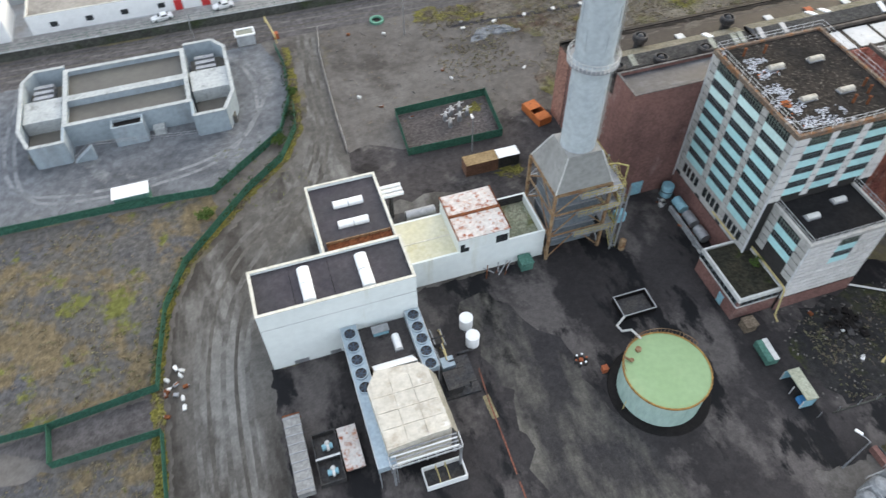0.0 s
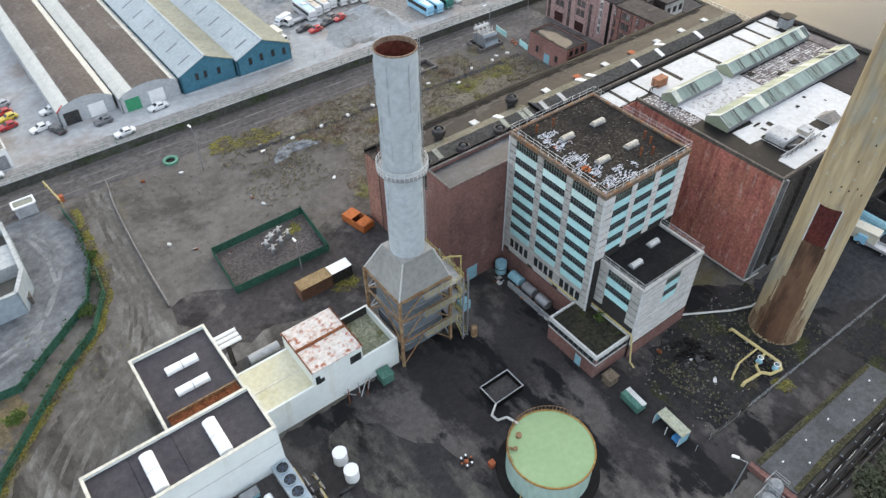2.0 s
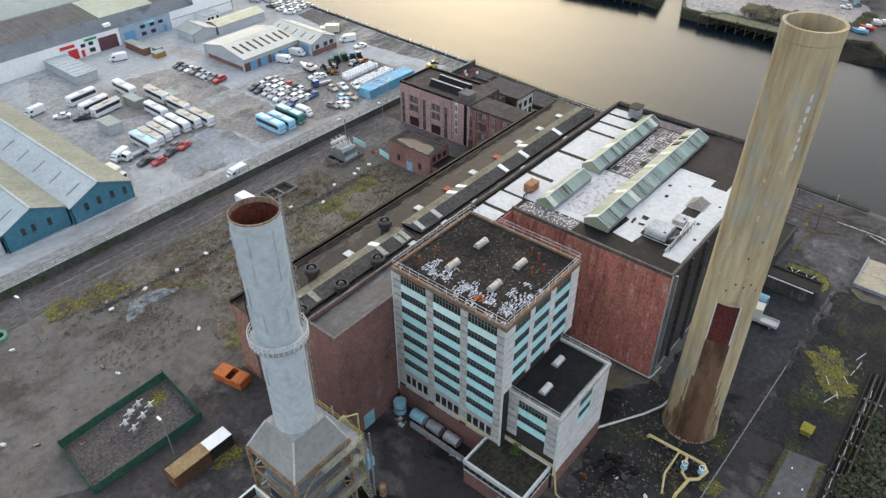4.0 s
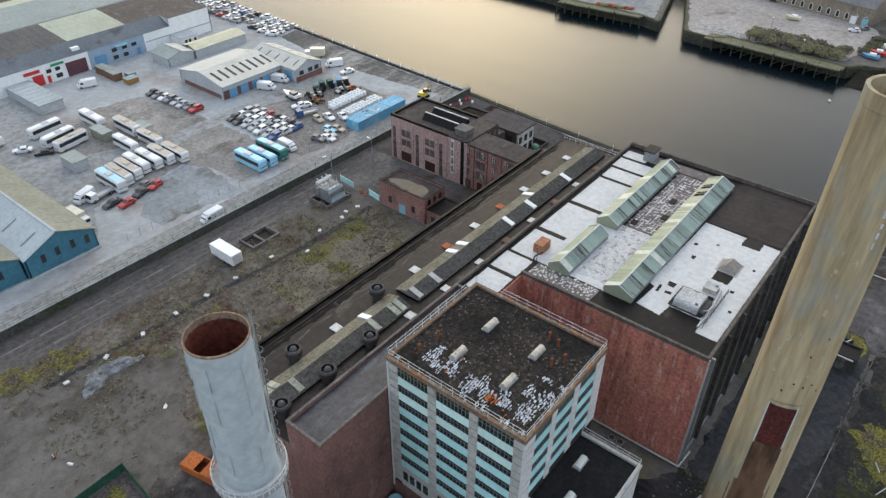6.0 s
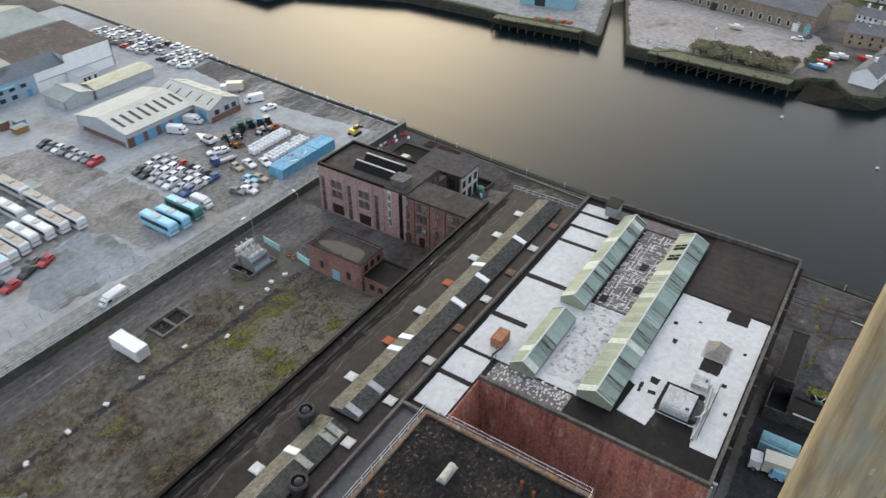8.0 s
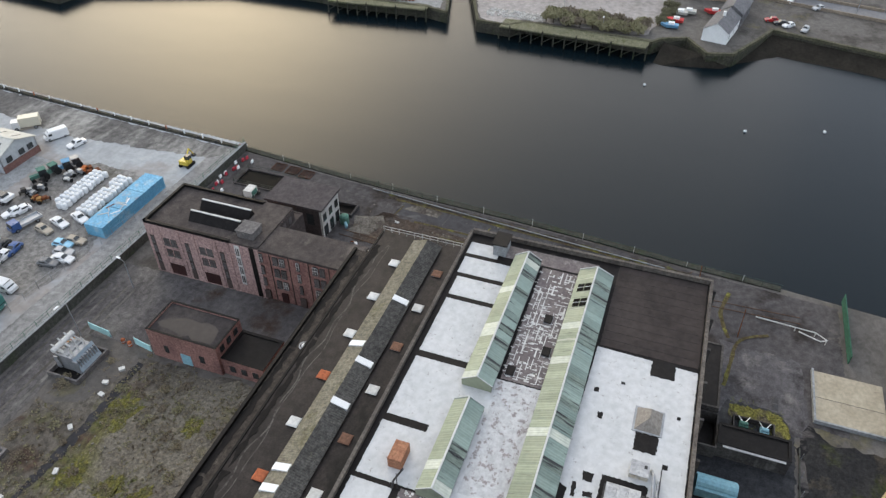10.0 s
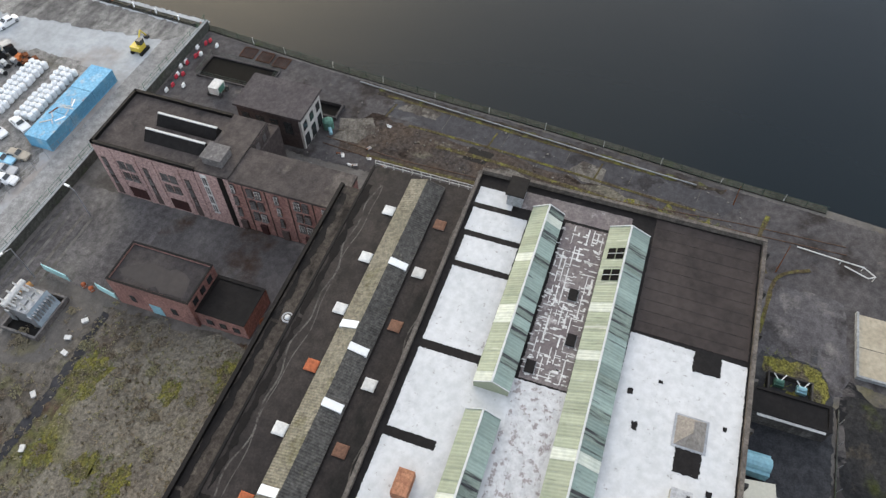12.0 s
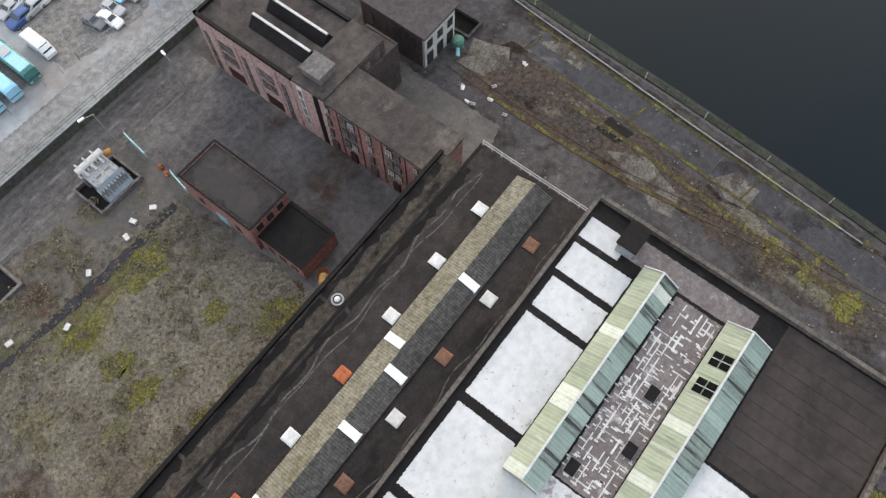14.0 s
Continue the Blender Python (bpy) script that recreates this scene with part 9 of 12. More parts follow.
part("rail", Shape().pipe([(152.7, 29.0, 0.3), (151.6, 23.0, 0.9), (151.4, 20.0, 0.9), (150.2, 18.4, 0.9), (149.6, 19.4, 0.9), (150.8, 22.6, 0.9)], 0.09, 6), M_SOFTWHITE, t)
part("post", Shape().rod((151.6, 23, 0), (151.6, 23, 0.9), 0.06, 5).rod((151.4, 20, 0), (151.4, 20, 0.9), 0.06, 5).rod((150, 18.5, 0), (150, 18.5, 0.9), 0.06, 5), M_SOFTWHITE, t)
for x, y, h in ((147.2, 31.6, 6.0), (158.0, 38.6, 4.0)):
    t = thing("rusty_mast", "thin rusty mast on the quay", "mast", (x, y, 0), "rusty masts")
    part("pole", Shape().rod((x, y, 0), (x + 0.3, y + 0.2, h), 0.09, 6, 0.05), M_RUST, t)
    part("stay", Shape().rod((x, y, 1.5), (x + 0.8, y, 0), 0.04, 4), M_RUST, t)
part("green_screen", Shape().box(147.0, 161.6, 15.2, 15.35, 0, 1.8), M_GREENFENCE, sw)

# ---- boiler-house roof plant ----
ac = thing("roof_plant", "grey sheet-metal air handling unit with a curved hood and pipes", "air handler", (97.6, 45.5, RZ))
M_HOODGREY = mat("weathered_grey_hood", (0.44, 0.445, 0.45), (0.34, 0.345, 0.35), 0.5, 2.5, 0.6, stain=((0.10, 0.095, 0.09), 0.55, 0.60, 0.70), fine=0.2)
hood_section = [(-1.85, 0), (-1.85, 0.85), (-1.7, 1.12), (-1.35, 1.28), (0.6, 1.34), (1.5, 1.25), (1.8, 1.0), (1.85, 0.6), (1.85, 0)]
for y0, y1 in ((44.05, 45.2), (45.22, 46.35), (46.37, 47.4)):
    k = len(hood_section)
    vs = [(97.6 + u, y, RZ + w) for y in (y0, y1) for u, w in hood_section]
    mend(part("hood", Shape().add(vs, [tuple(range(k)), tuple(range(2 * k - 1, k - 1, -1))] + [(i, i + 1, k + i + 1, k + i) for i in range(k - 1)]), M_HOODGREY, ac))
part("hatch", Shape().box(96.3, 96.65, 44.3, 44.7, RZ + 1.28, RZ + 1.34), M_DARKSTEEL, ac)
part("base", Shape().box(95.5, 99.7, 43.9, 47.6, RZ, RZ + 0.14), M_DARKSTEEL, ac)
part("side_box", Shape().box(95.9, 99.2, 43.2, 43.9, RZ, RZ + 0.7), M_DARKSTEEL, ac)
part("pipe", Shape().pipe([(93.4, 42.9, RZ + 0.35), (96.0, 42.8, RZ + 0.35), (99.5, 42.9, RZ + 0.5), (101.6, 43.1, RZ + 0.9), (102.6, 43.3, RZ + 0.3)], 0.16, 8).pipe([(96.4, 43.5, RZ + 0.7), (96.4, 43.0, RZ + 1.0), (98.8, 42.5, RZ + 0.6), (101.4, 42.6, RZ + 0.5)], 0.1, 6), M_GREYSTEEL, ac)
rail("rail", [(94.0, 42.4, RZ + 0.05), (102.8, 42.4, RZ + 0.05)], 0.9, ac, M_DARKSTEEL, 1.2, 0.04)
fb = thing("fan_box", "cream-stained twin fan box on the roof", "roof vent", (102.0, 44.5, RZ))
for y0, y1 in ((43.6, 44.5), (44.55, 45.45)):
    part("casing", Shape().box(101.3, 102.9, y0, y1, RZ, RZ + 0.75), M_CREAMVENT, fb)
    part("lid", Shape().box(101.2, 103.0, y0 - 0.02, y1 + 0.02, RZ + 0.75, RZ + 0.83), M_HOODGREY, fb)
part("inlet", Shape().box(102.2, 102.6, 43.8, 44.1, RZ + 0.83, RZ + 0.88), M_DARKSTEEL, fb)
hv = thing("hipped_vent", "tan-grey hipped roof vent", "roof vent", (109.0, 44.4, RZ))
part("hood", Shape().add([(107.2, 42.9, RZ), (110.4, 42.9, RZ), (110.4, 45.9, RZ), (107.2, 45.9, RZ), (108.4, 44.4, RZ + 1.3), (109.6, 44.4, RZ + 1.3)], [(0, 1, 5, 4), (1, 2, 5), (2, 3, 4, 5), (3, 0, 4)]), mat("tan_grey_sheet", (0.27, 0.245, 0.215), (0.21, 0.19, 0.168), 0.5, 2.5, 0.85, fine=0.2), hv)
part("kerb", Shape().box(107.1, 110.5, 42.8, 46.0, RZ, RZ + 0.12), M_GREYSTEEL, hv)
ob = thing("orange_plant_box", "rusty orange plant box with pipes on the roof", "plant box", (95.2, 68, RZ))
part("box", Shape().box(94.2, 96.6, 67.3, 68.8, RZ, RZ + 1.5), mat("orange_brown_paint", (0.34, 0.17, 0.10), (0.28, 0.13, 0.08), 0.8, 3, 0.8, fine=0.25), ob)
part("pipe", Shape().pipe([(94.0, 67.0, RZ + 0.8), (92.4, 67.4, RZ + 0.8), (92.0, 67.4, RZ)], 0.12, 6).rod((92.2, 66.9, RZ), (92.2, 66.9, RZ + 2.6), 0.05, 5), M_DARKSTEEL, ob)
vb = thing("roof_access_housing", "grey rendered roof access housing", "roof housing", (131.4, 67.6, RZ))
part("body", Shape().box(130.0, 132.6, 66.6, 68.4, RZ, RZ + 1.9), M_CONCRETE, vb)
part("roof", Shape().box(129.8, 132.8, 66.4, 68.6, RZ + 1.9, RZ + 2.05), M_FELTDARK, vb)
dm = thing("white_dome_vent", "white dome vent on the side roof", "roof vent", (110.8, 88.4, 14.4))
part("dome", Shape().ball((110.8, 88.4, 14.5), 0.36, 14, 8, 0.8), M_VENTWHITE, dm, smooth=True)
part("kerb", Shape().lathe((110.8, 88.4, 14.4), [(0.7, 0), (0.7, 0.15), (0.5, 0.15)], 14), M_GREYSTEEL, dm)
for x in (125.95, 123.0):
    for y in (55.45, 54.6):
        t = thing("open_roof_hatch", "black opening where glazing is missing", "opening", (x, y, RZ + 1.3), "missing lantern panes")
        zz = RZ + 0.9 + (56.3 - y) / 2.25 * 1.1 + 0.07
        # A black slab on the slope: the dark inside is only its colour.
        part("gap", Shape().add([(x - 0.75, y + 0.38, zz - 0.186), (x + 0.75, y + 0.38, zz - 0.186), (x + 0.75, y - 0.38, zz + 0.186), (x - 0.75, y - 0.38, zz + 0.186), (x - 0.75, y + 0.38, zz - 0.25), (x + 0.75, y + 0.38, zz - 0.25), (x + 0.75, y - 0.38, zz + 0.1), (x - 0.75, y - 0.38, zz + 0.1)], [(3, 2, 1, 0), (4, 5, 6, 7), (0, 1, 5, 4), (2, 3, 7, 6)]), bpy.data.materials["pit_and_gap_black"], t)
        part("bar", Shape().rod((x, y + 0.38, zz - 0.15), (x, y - 0.38, zz + 0.22), 0.04, 4), M_WHITEBAR, t)
for x, y, c in ((120.2, 58.2, 0), (114.8, 57.2, 0), (110.6, 60.4, 0)):
    t = thing("roof_hatch", "small roof hatch cover", "hatch", (x, y, RZ), "roof hatches")
    part("cover", Shape().box(x - 0.7, x + 0.7, y - 0.5, y + 0.5, RZ + 0.05, RZ + 0.25), M_FELTDARK if c == 0 else M_OCHREBOX, t)
    part("edge", Shape().frame_wall((x - 0.75, x + 0.75, y - 0.55, y + 0.55), RZ, RZ + 0.12, 0.1), M_GREYSTEEL, t)

# chippings torn up on the tower roof: rows of pale slabs
rq = random.Random(17)
s1, s2 = Shape(), Shape()
for cx, cy, rx, ry, n in ((63.6, 61.4, 1.8, 2.3, 300), (62.6, 55.0, 2.2, 3.2, 560), (64.6, 50.2, 4.2, 1.7, 560), (61.2, 65.7, 0.5, 0.4, 24)):
    for i in range(n):
        u, v = rq.uniform(-1, 1), rq.uniform(-1, 1)
        x, y = cx + rx * u, cy + ry * v
        clump = math.sin(2.1 * x + 1.3) + math.sin(1.9 * y + 0.7 * x) + math.sin(1.3 * x - 2.6 * y) + 0.9 * (1 - u * u - v * v)
        if x < TX0 + 0.4 or y < TY0 + 0.4 or clump < rq.uniform(-0.9, 1.3):
            continue
        if rq.random() < 0.6:
            y = round(y / 0.3) * 0.3 + rq.uniform(-0.04, 0.04)
        rusty = math.hypot(x - 62.4, y - 54.0) < 0.8 or math.hypot(x - 61.4, y - 52.2) < 0.8 or math.hypot(x - 68.0, y - 49.5) < 0.5 or math.hypot(x - 62.5, y - 60.2) < 0.45
        tgt = s2 if (rusty and rq.random() < 0.85) or rq.random() < 0.015 else s1
        w, d, a = rq.uniform(0.10, 0.42), rq.uniform(0.06, 0.15), rq.gauss(0, 0.12)
        tgt.box(-w / 2, w / 2, -d / 2, d / 2, TZ - 0.55, TZ - 0.52 + rq.uniform(0, 0.05), Matrix.Translation((x, y, 0)) @ Matrix.Rotation(a, 4, "Z"))
tagged(part("torn_roofing", s1, mat("torn_pale_felt", (0.60, 0.63, 0.68), (0.33, 0.35, 0.39), 1.1, 4.0, 0.8, fine=0.35), tower), "white torn roofing strips", kind="stuff")
tagged(part("torn_roofing", s2, M_ORANGE, tower), "rusty orange torn roofing strips", kind="stuff")

# heap of dark tyres and rubble on the verge
hpz = thing("rubble_heap", "heap of black rubble and old tyres on the verge", "rubble", (70.5, 34.5, 0))
rh = random.Random(61)
for i in range(34):
    x, y = 70.4 + rh.gauss(0, 1.3), 34.6 + rh.gauss(0, 1.7)
    k = rh.uniform(0.25, 0.6)
    mm = Matrix.Translation((x, y, 0.04)) @ Matrix.Rotation(rh.uniform(0, 3), 4, "Z") @ Matrix.Rotation(rh.uniform(-0.3, 0.3), 4, "X")
    if i % 3:
        part("block", Shape().box(-k, k, -k * 0.7, k * 0.6, -0.1, k * 0.9, mm), M_FELTDARK if i % 2 else M_DARKSTEEL, hpz)
    else:
        part("tyre", Shape().lathe((x, y, 0.1 + rh.uniform(0, 0.4)), [(0.28, 0.0), (0.5, 0.02), (0.55, 0.12), (0.5, 0.22), (0.28, 0.24)], 14), M_FELTDARK, hpz)

# twin-fan cooling unit at the foot of the boiler house
fu = thing("fan_unit", "low grey twin-fan cooling unit on the ground", "cooling unit", (86.6, 47.8, 0))
part("casing", Shape().box(86.0, 87.2, 46.5, 49.1, 0.04, 0.9), M_PUMPGREY, fu)
for y in (47.15, 48.45):
    fn = part("fan", Shape().lathe((86.6, y, 0.9), [(0.5, 0), (0.5, 0.08), (0.42, 0.08), (0.42, 0.01)], 18).disc((86.6, y, 0.915), 0.42, 18), M_DARKSTEEL, fu)
    part("fan_ring", Shape().lathe((86.6, y, 0.9), [(0.52, 0), (0.52, 0.1), (0.44, 0.1)], 18), M_GREYSTEEL, fn)

# ---- trading estate: sheds ----
M_PALEROOF = mat("pale_green_sheet_roof", (0.30, 0.33, 0.31), (0.25, 0.28, 0.265), 0.06, 1.2, 0.7, stain=((0.20, 0.20, 0.16), 0.12, 0.56, 0.72), fine=0.12)
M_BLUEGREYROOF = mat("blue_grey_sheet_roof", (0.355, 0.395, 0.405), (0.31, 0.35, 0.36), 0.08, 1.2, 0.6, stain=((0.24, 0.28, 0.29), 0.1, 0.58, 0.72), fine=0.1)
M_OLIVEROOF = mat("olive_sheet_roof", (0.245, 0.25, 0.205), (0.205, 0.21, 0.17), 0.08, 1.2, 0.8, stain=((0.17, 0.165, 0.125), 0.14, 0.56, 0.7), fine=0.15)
M_TEALWALL = mat("teal_painted_wall", (0.055, 0.16, 0.22), (0.07, 0.185, 0.245), 0.2, 1.6, 0.7, stain=((0.04, 0.10, 0.13), 0.3, 0.58, 0.72), fine=0.15)
M_BLUEWALL = mat("mid_blue_cladding", (0.12, 0.27, 0.42), (0.14, 0.30, 0.45), 0.2, 1.6, 0.6, fine=0.12)
M_GREYWALL = mat("grey_render", (0.42, 0.44, 0.45), (0.36, 0.38, 0.39), 0.2, 1.6, 0.85, stain=((0.27, 0.28, 0.28), 0.2, 0.58, 0.72, (1, 1, 0.3)), fine=0.12)
M_DARKFELT2 = mat("patched_brown_felt", (0.105, 0.09, 0.08), (0.135, 0.115, 0.10), 0.12, 1.2, 0.9, stain=((0.19, 0.18, 0.17), 0.25, 0.58, 0.68, (1, 0.5, 1)), fine=0.2)
M_GREEN2 = mat("bright_green_door", (0.05, 0.25, 0.13), (0.06, 0.28, 0.15), 0.5, 2, 0.6, fine=0.1)
M_REDDOOR = mat("bright_red_door", (0.50, 0.05, 0.05), (0.45, 0.045, 0.045), 0.5, 2, 0.6, fine=0.1)
M_CREAMROOF = mat("cream_sheet_roof", (0.52, 0.515, 0.47), (0.46, 0.455, 0.41), 0.1, 1.4, 0.7, stain=((0.36, 0.35, 0.30), 0.2, 0.58, 0.72), fine=0.1)


def gable_shed(name, label, x0, x1, y0, y1, ze, zr, wall_m, roof_a, roof_b, lights=0, turn=0.0, group="", light_m=None):
    """A shed whose ridge runs along y. lights: number of dark rooflights on each slope."""
    t = thing(name, label, "shed", ((x0 + x1) / 2, y0, 0), group)
    xm = (x0 + x1) / 2
    for y in (y0, y1):
        part("gable_wall", Shape().add([(x0, y, 0), (x1, y, 0), (x1, y, ze), (xm, y, zr), (x0, y, ze)], [(0, 1, 2, 3, 4)]), wall_m, t)
    part("side_wall", Shape().box(x0 - 0.02, x0 + 0.2, y0, y1, 0, ze), wall_m, t)
    part("side_wall", Shape().box(x1 - 0.2, x1 + 0.02, y0, y1, 0, ze), wall_m, t)
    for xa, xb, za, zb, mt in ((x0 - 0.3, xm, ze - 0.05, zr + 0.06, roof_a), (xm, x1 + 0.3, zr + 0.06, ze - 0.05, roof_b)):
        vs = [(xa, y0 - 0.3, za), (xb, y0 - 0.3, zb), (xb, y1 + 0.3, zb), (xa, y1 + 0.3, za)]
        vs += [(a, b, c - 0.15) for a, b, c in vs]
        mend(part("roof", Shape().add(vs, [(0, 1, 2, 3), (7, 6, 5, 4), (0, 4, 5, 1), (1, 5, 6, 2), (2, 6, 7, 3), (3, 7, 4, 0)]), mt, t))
        for i in range(lights):
            y = y0 + (y1 - y0) * (i + 0.5) / lights
            f0, f1 = 0.25, 0.7
            q = [(xa + (xb - xa) * f, y + d, za + (zb - za) * f + 0.04) for f, d in ((f0, -0.22), (f1, -0.22), (f1, 0.22), (f0, 0.22))]
            part("rooflight", Shape().add(q, [(0, 1, 2, 3)]), light_m or M_GLASS, t)
    part("ridge_cap", Shape().box(xm - 0.25, xm + 0.25, y0 - 0.3, y1 + 0.3, zr + 0.02, zr + 0.14), roof_a, t)
    return t


M_SLATESLOPE0 = mat("smoky_rooflight", (0.13, 0.14, 0.145), (0.17, 0.18, 0.185), 0.5, 2, 0.5, fine=0.1)
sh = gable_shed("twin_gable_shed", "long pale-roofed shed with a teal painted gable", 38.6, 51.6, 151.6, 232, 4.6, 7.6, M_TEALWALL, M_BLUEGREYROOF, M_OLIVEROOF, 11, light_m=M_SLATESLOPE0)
for x, z in ((42.0, 2.4), (44.0, 2.4), (47.2, 2.2)):
    part("window", Shape().box(x, x + 0.8, 151.5, 151.62, z, z + 1.6), M_GLASS, sh)
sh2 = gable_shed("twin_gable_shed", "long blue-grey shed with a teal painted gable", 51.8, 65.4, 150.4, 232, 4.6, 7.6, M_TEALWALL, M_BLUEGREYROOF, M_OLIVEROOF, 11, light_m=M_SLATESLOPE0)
for x, z in ((54.6, 2.4), (57.4, 2.6), (60.4, 2.6), (63.2, 2.2)):
    part("window", Shape().box(x, x + 0.8, 150.3, 150.42, z, z + 1.7), M_GLASS, sh2)
part("plinth", Shape().box(38.4, 65.6, 150.1, 150.3, 0, 0.5), M_GREYWALL, sh2)
for k, (x0, x1, y0) in enumerate(((12.8, 24.6, 155.0), (25.0, 38.3, 152.2))):
    t = thing("barrel_roof_shed", "white-fronted shed with a patched brown felt roof", "shed", (x0, y0, 0), "barrel-roofed sheds")
    n = 8
    arc = [(x0 + (x1 - x0) * i / n, 3.6 + 1.9 * math.sin(math.pi * i / n) ** 0.7 if 0 < i < n else 3.6) for i in range(n + 1)]
    vs = [(x0, y0, 0)] + [(x, y0, z) for x, z in arc] + [(x1, y0, 0)]
    part("front_wall", Shape().add(vs, [tuple(range(len(vs)))]), M_GREYWALL, t)
    part("side_wall", Shape().box(x0, x0 + 0.2, y0, 232, 0, 3.6), M_GREYWALL, t)
    part("side_wall", Shape().box(x1 - 0.2, x1, y0, 232, 0, 3.6), M_GREYWALL, t)
    for i in range(n):
        (xa, za), (xb, zb) = arc[i], arc[i + 1]
        part("roof_bay", Shape().add([(xa, y0, za), (xb, y0, zb), (xb, 232, zb), (xa, 232, za)], [(0, 1, 2, 3)]), M_CREAMROOF if i in (0, 1, n - 1) else M_DARKFELT2, t)
    part("verge_trim", Shape().rod((x0, y0 - 0.05, 3.6), (x0 + 1.6, y0 - 0.05, 5.0), 0.12, 5), M_REDDOOR if k == 0 else M_CREAMROOF, t)
    part("door", Shape().box(x0 + 1.0, x0 + 4.2, y0 - 0.08, y0 + 0.02, 0.1, 3.0), M_GREEN2 if k else M_DARKSTEEL, t)
    part("door", Shape().box(x0 + 6.2, x0 + 9.6, y0 - 0.08, y0 + 0.02, 0.1, 3.2), M_VENTWHITE, t)
lb = thing("flat_unit", "low white unit with a flat grey roof and a red door", "shed", (-4, 147, 0))
flat_roof_block(lb, -42, 1.2, 147.0, 160.0, 4.2, M_VENTWHITE, mat("beige_flat_roof", (0.30, 0.28, 0.245), (0.24, 0.222, 0.195), 0.12, 1.4, 0.9, stain=((0.17, 0.155, 0.135), 0.12, 0.56, 0.68), fine=0.2), M_CREAMROOF, 0.3)
for x in (-38.0, -31.0, -24.0, -16.5):
    part("window", Shape().box(x, x + 1.5, 146.92, 147.05, 1.2, 2.3), M_GLASS, lb)
part("door", Shape().box(-13.2, -11.6, 146.9, 147.05, 0.1, 2.4), M_REDDOOR, lb)
part("door", Shape().box(-7.6, -5.8, 146.9, 147.05, 0.1, 2.4), M_REDDOOR, lb)
part("door", Shape().box(-3.0, 0.6, 146.9, 147.05, 0.1, 3.0), M_GREYSTEEL, lb)
lb2 = thing("flat_unit", "long unit with a dark flat roof", "shed", (-4, 166, 0))
flat_roof_block(lb2, -60, -1.0, 160.4, 215, 4.6, M_GREYWALL, mat("slate_felt", (0.10, 0.105, 0.115), (0.13, 0.135, 0.145), 0.08, 1.2, 0.9, stain=((0.3, 0.27, 0.1), 0.03, 0.62, 0.66), fine=0.2), M_CREAMROOF, 0.3)
lb3 = thing("flat_unit", "grey-white unit at the lane with small windows", "shed", (-60, 147, 0))
flat_roof_block(lb3, -90, -46, 146.0, 156.0, 5.2, M_VENTWHITE, M_BLUEGREYROOF, None, 0.2)
for i in range(9):
    part("window", Shape().box(-88 + i * 4.6, -86.4 + i * 4.6, 145.92, 146.05, 1.6, 2.8), M_GLASS, lb3)

# white unit with many rooflights
un = thing("workshop_unit", "white-roofed workshop with blue doors and brick corners", "workshop", (124, 187, 0))
ux0, ux1, uy0, uy1 = 123.6, 144.0, 186.8, 206.6
ym = (uy0 + uy1) / 2
for x in (ux0, ux1):
    part("gable_wall", Shape().add([(x, uy0, 0), (x, uy1, 0), (x, uy1, 4.0), (x, ym, 5.8), (x, uy0, 4.0)], [(0, 1, 2, 3, 4)]), M_GREYWALL, un)
part("front_wall", Shape().box(ux0, ux1, uy0, uy0 + 0.25, 0, 4.0), M_REDBRICK, un)
part("band", Shape().box(ux0 - 0.05, ux1, uy0 - 0.08, uy0, 2.6, 4.0), M_BLUEGREYROOF, un)
part("back_wall", Shape().box(ux0, ux1, uy1 - 0.25, uy1, 0, 4.0), M_GREYWALL, un)
part("roof", Shape().add([(ux0 - 0.3, uy0 - 0.4, 3.95), (ux1 + 0.2, uy0 - 0.4, 3.95), (ux1 + 0.2, ym, 5.9), (ux0 - 0.3, ym, 5.9)], [(0, 1, 2, 3)]), M_CREAMROOF, un)
part("roof", Shape().add([(ux0 - 0.3, ym, 5.9), (ux1 + 0.2, ym, 5.9), (ux1 + 0.2, uy1 + 0.4, 3.95), (ux0 - 0.3, uy1 + 0.4, 3.95)], [(0, 1, 2, 3)]), M_CREAMROOF, un)
for i in range(8):
    x = ux0 + 1.4 + i * 2.5
    for f0, f1 in ((0.25, 0.75),):
        q = [(x, uy0 + (ym - uy0) * f0, 4.0 + 1.9 * f0 + 0.03), (x + 0.9, uy0 + (ym - uy0) * f0, 4.0 + 1.9 * f0 + 0.03), (x + 0.9, uy0 + (ym - uy0) * f1, 4.0 + 1.9 * f1 + 0.03), (x, uy0 + (ym - uy0) * f1, 4.0 + 1.9 * f1 + 0.03)]
        part("rooflight", Shape().add(q, [(0, 1, 2, 3)]), M_DARKSTEEL, un)
for x in (125.5, 129.4, 133.4, 137.2):
    part("door", Shape().box(x, x + 2.6, uy0 - 0.1, uy0 - 0.02, 0.1, 2.6), M_BLUEWALL, un)
part("side_door", Shape().box(ux0 - 0.06, ux0, 188, 205, 0.1, 1.3), M_REDBRICK, un)
un2 = gable_shed("workshop_wing", "white-roofed workshop wing with brick corners", 144.2, 154.0, 180.4, 200.6, 4.0, 5.8, M_GREYWALL, M_CREAMROOF, M_CREAMROOF, 5, light_m=M_DARKSTEEL)
part("brick_band", Shape().box(144.1, 154.1, 180.2, 180.34, 0, 1.6), M_REDBRICK, un2)
for x in (145.6, 149.0, 151.4):
    part("window", Shape().box(x, x + 1.4, 180.2, 180.38, 1.9, 3.1), M_GLASS, un2)
part("door", Shape().box(144.1, 144.2, 182, 185, 0.1, 3.0), M_BLUEWALL, un2)
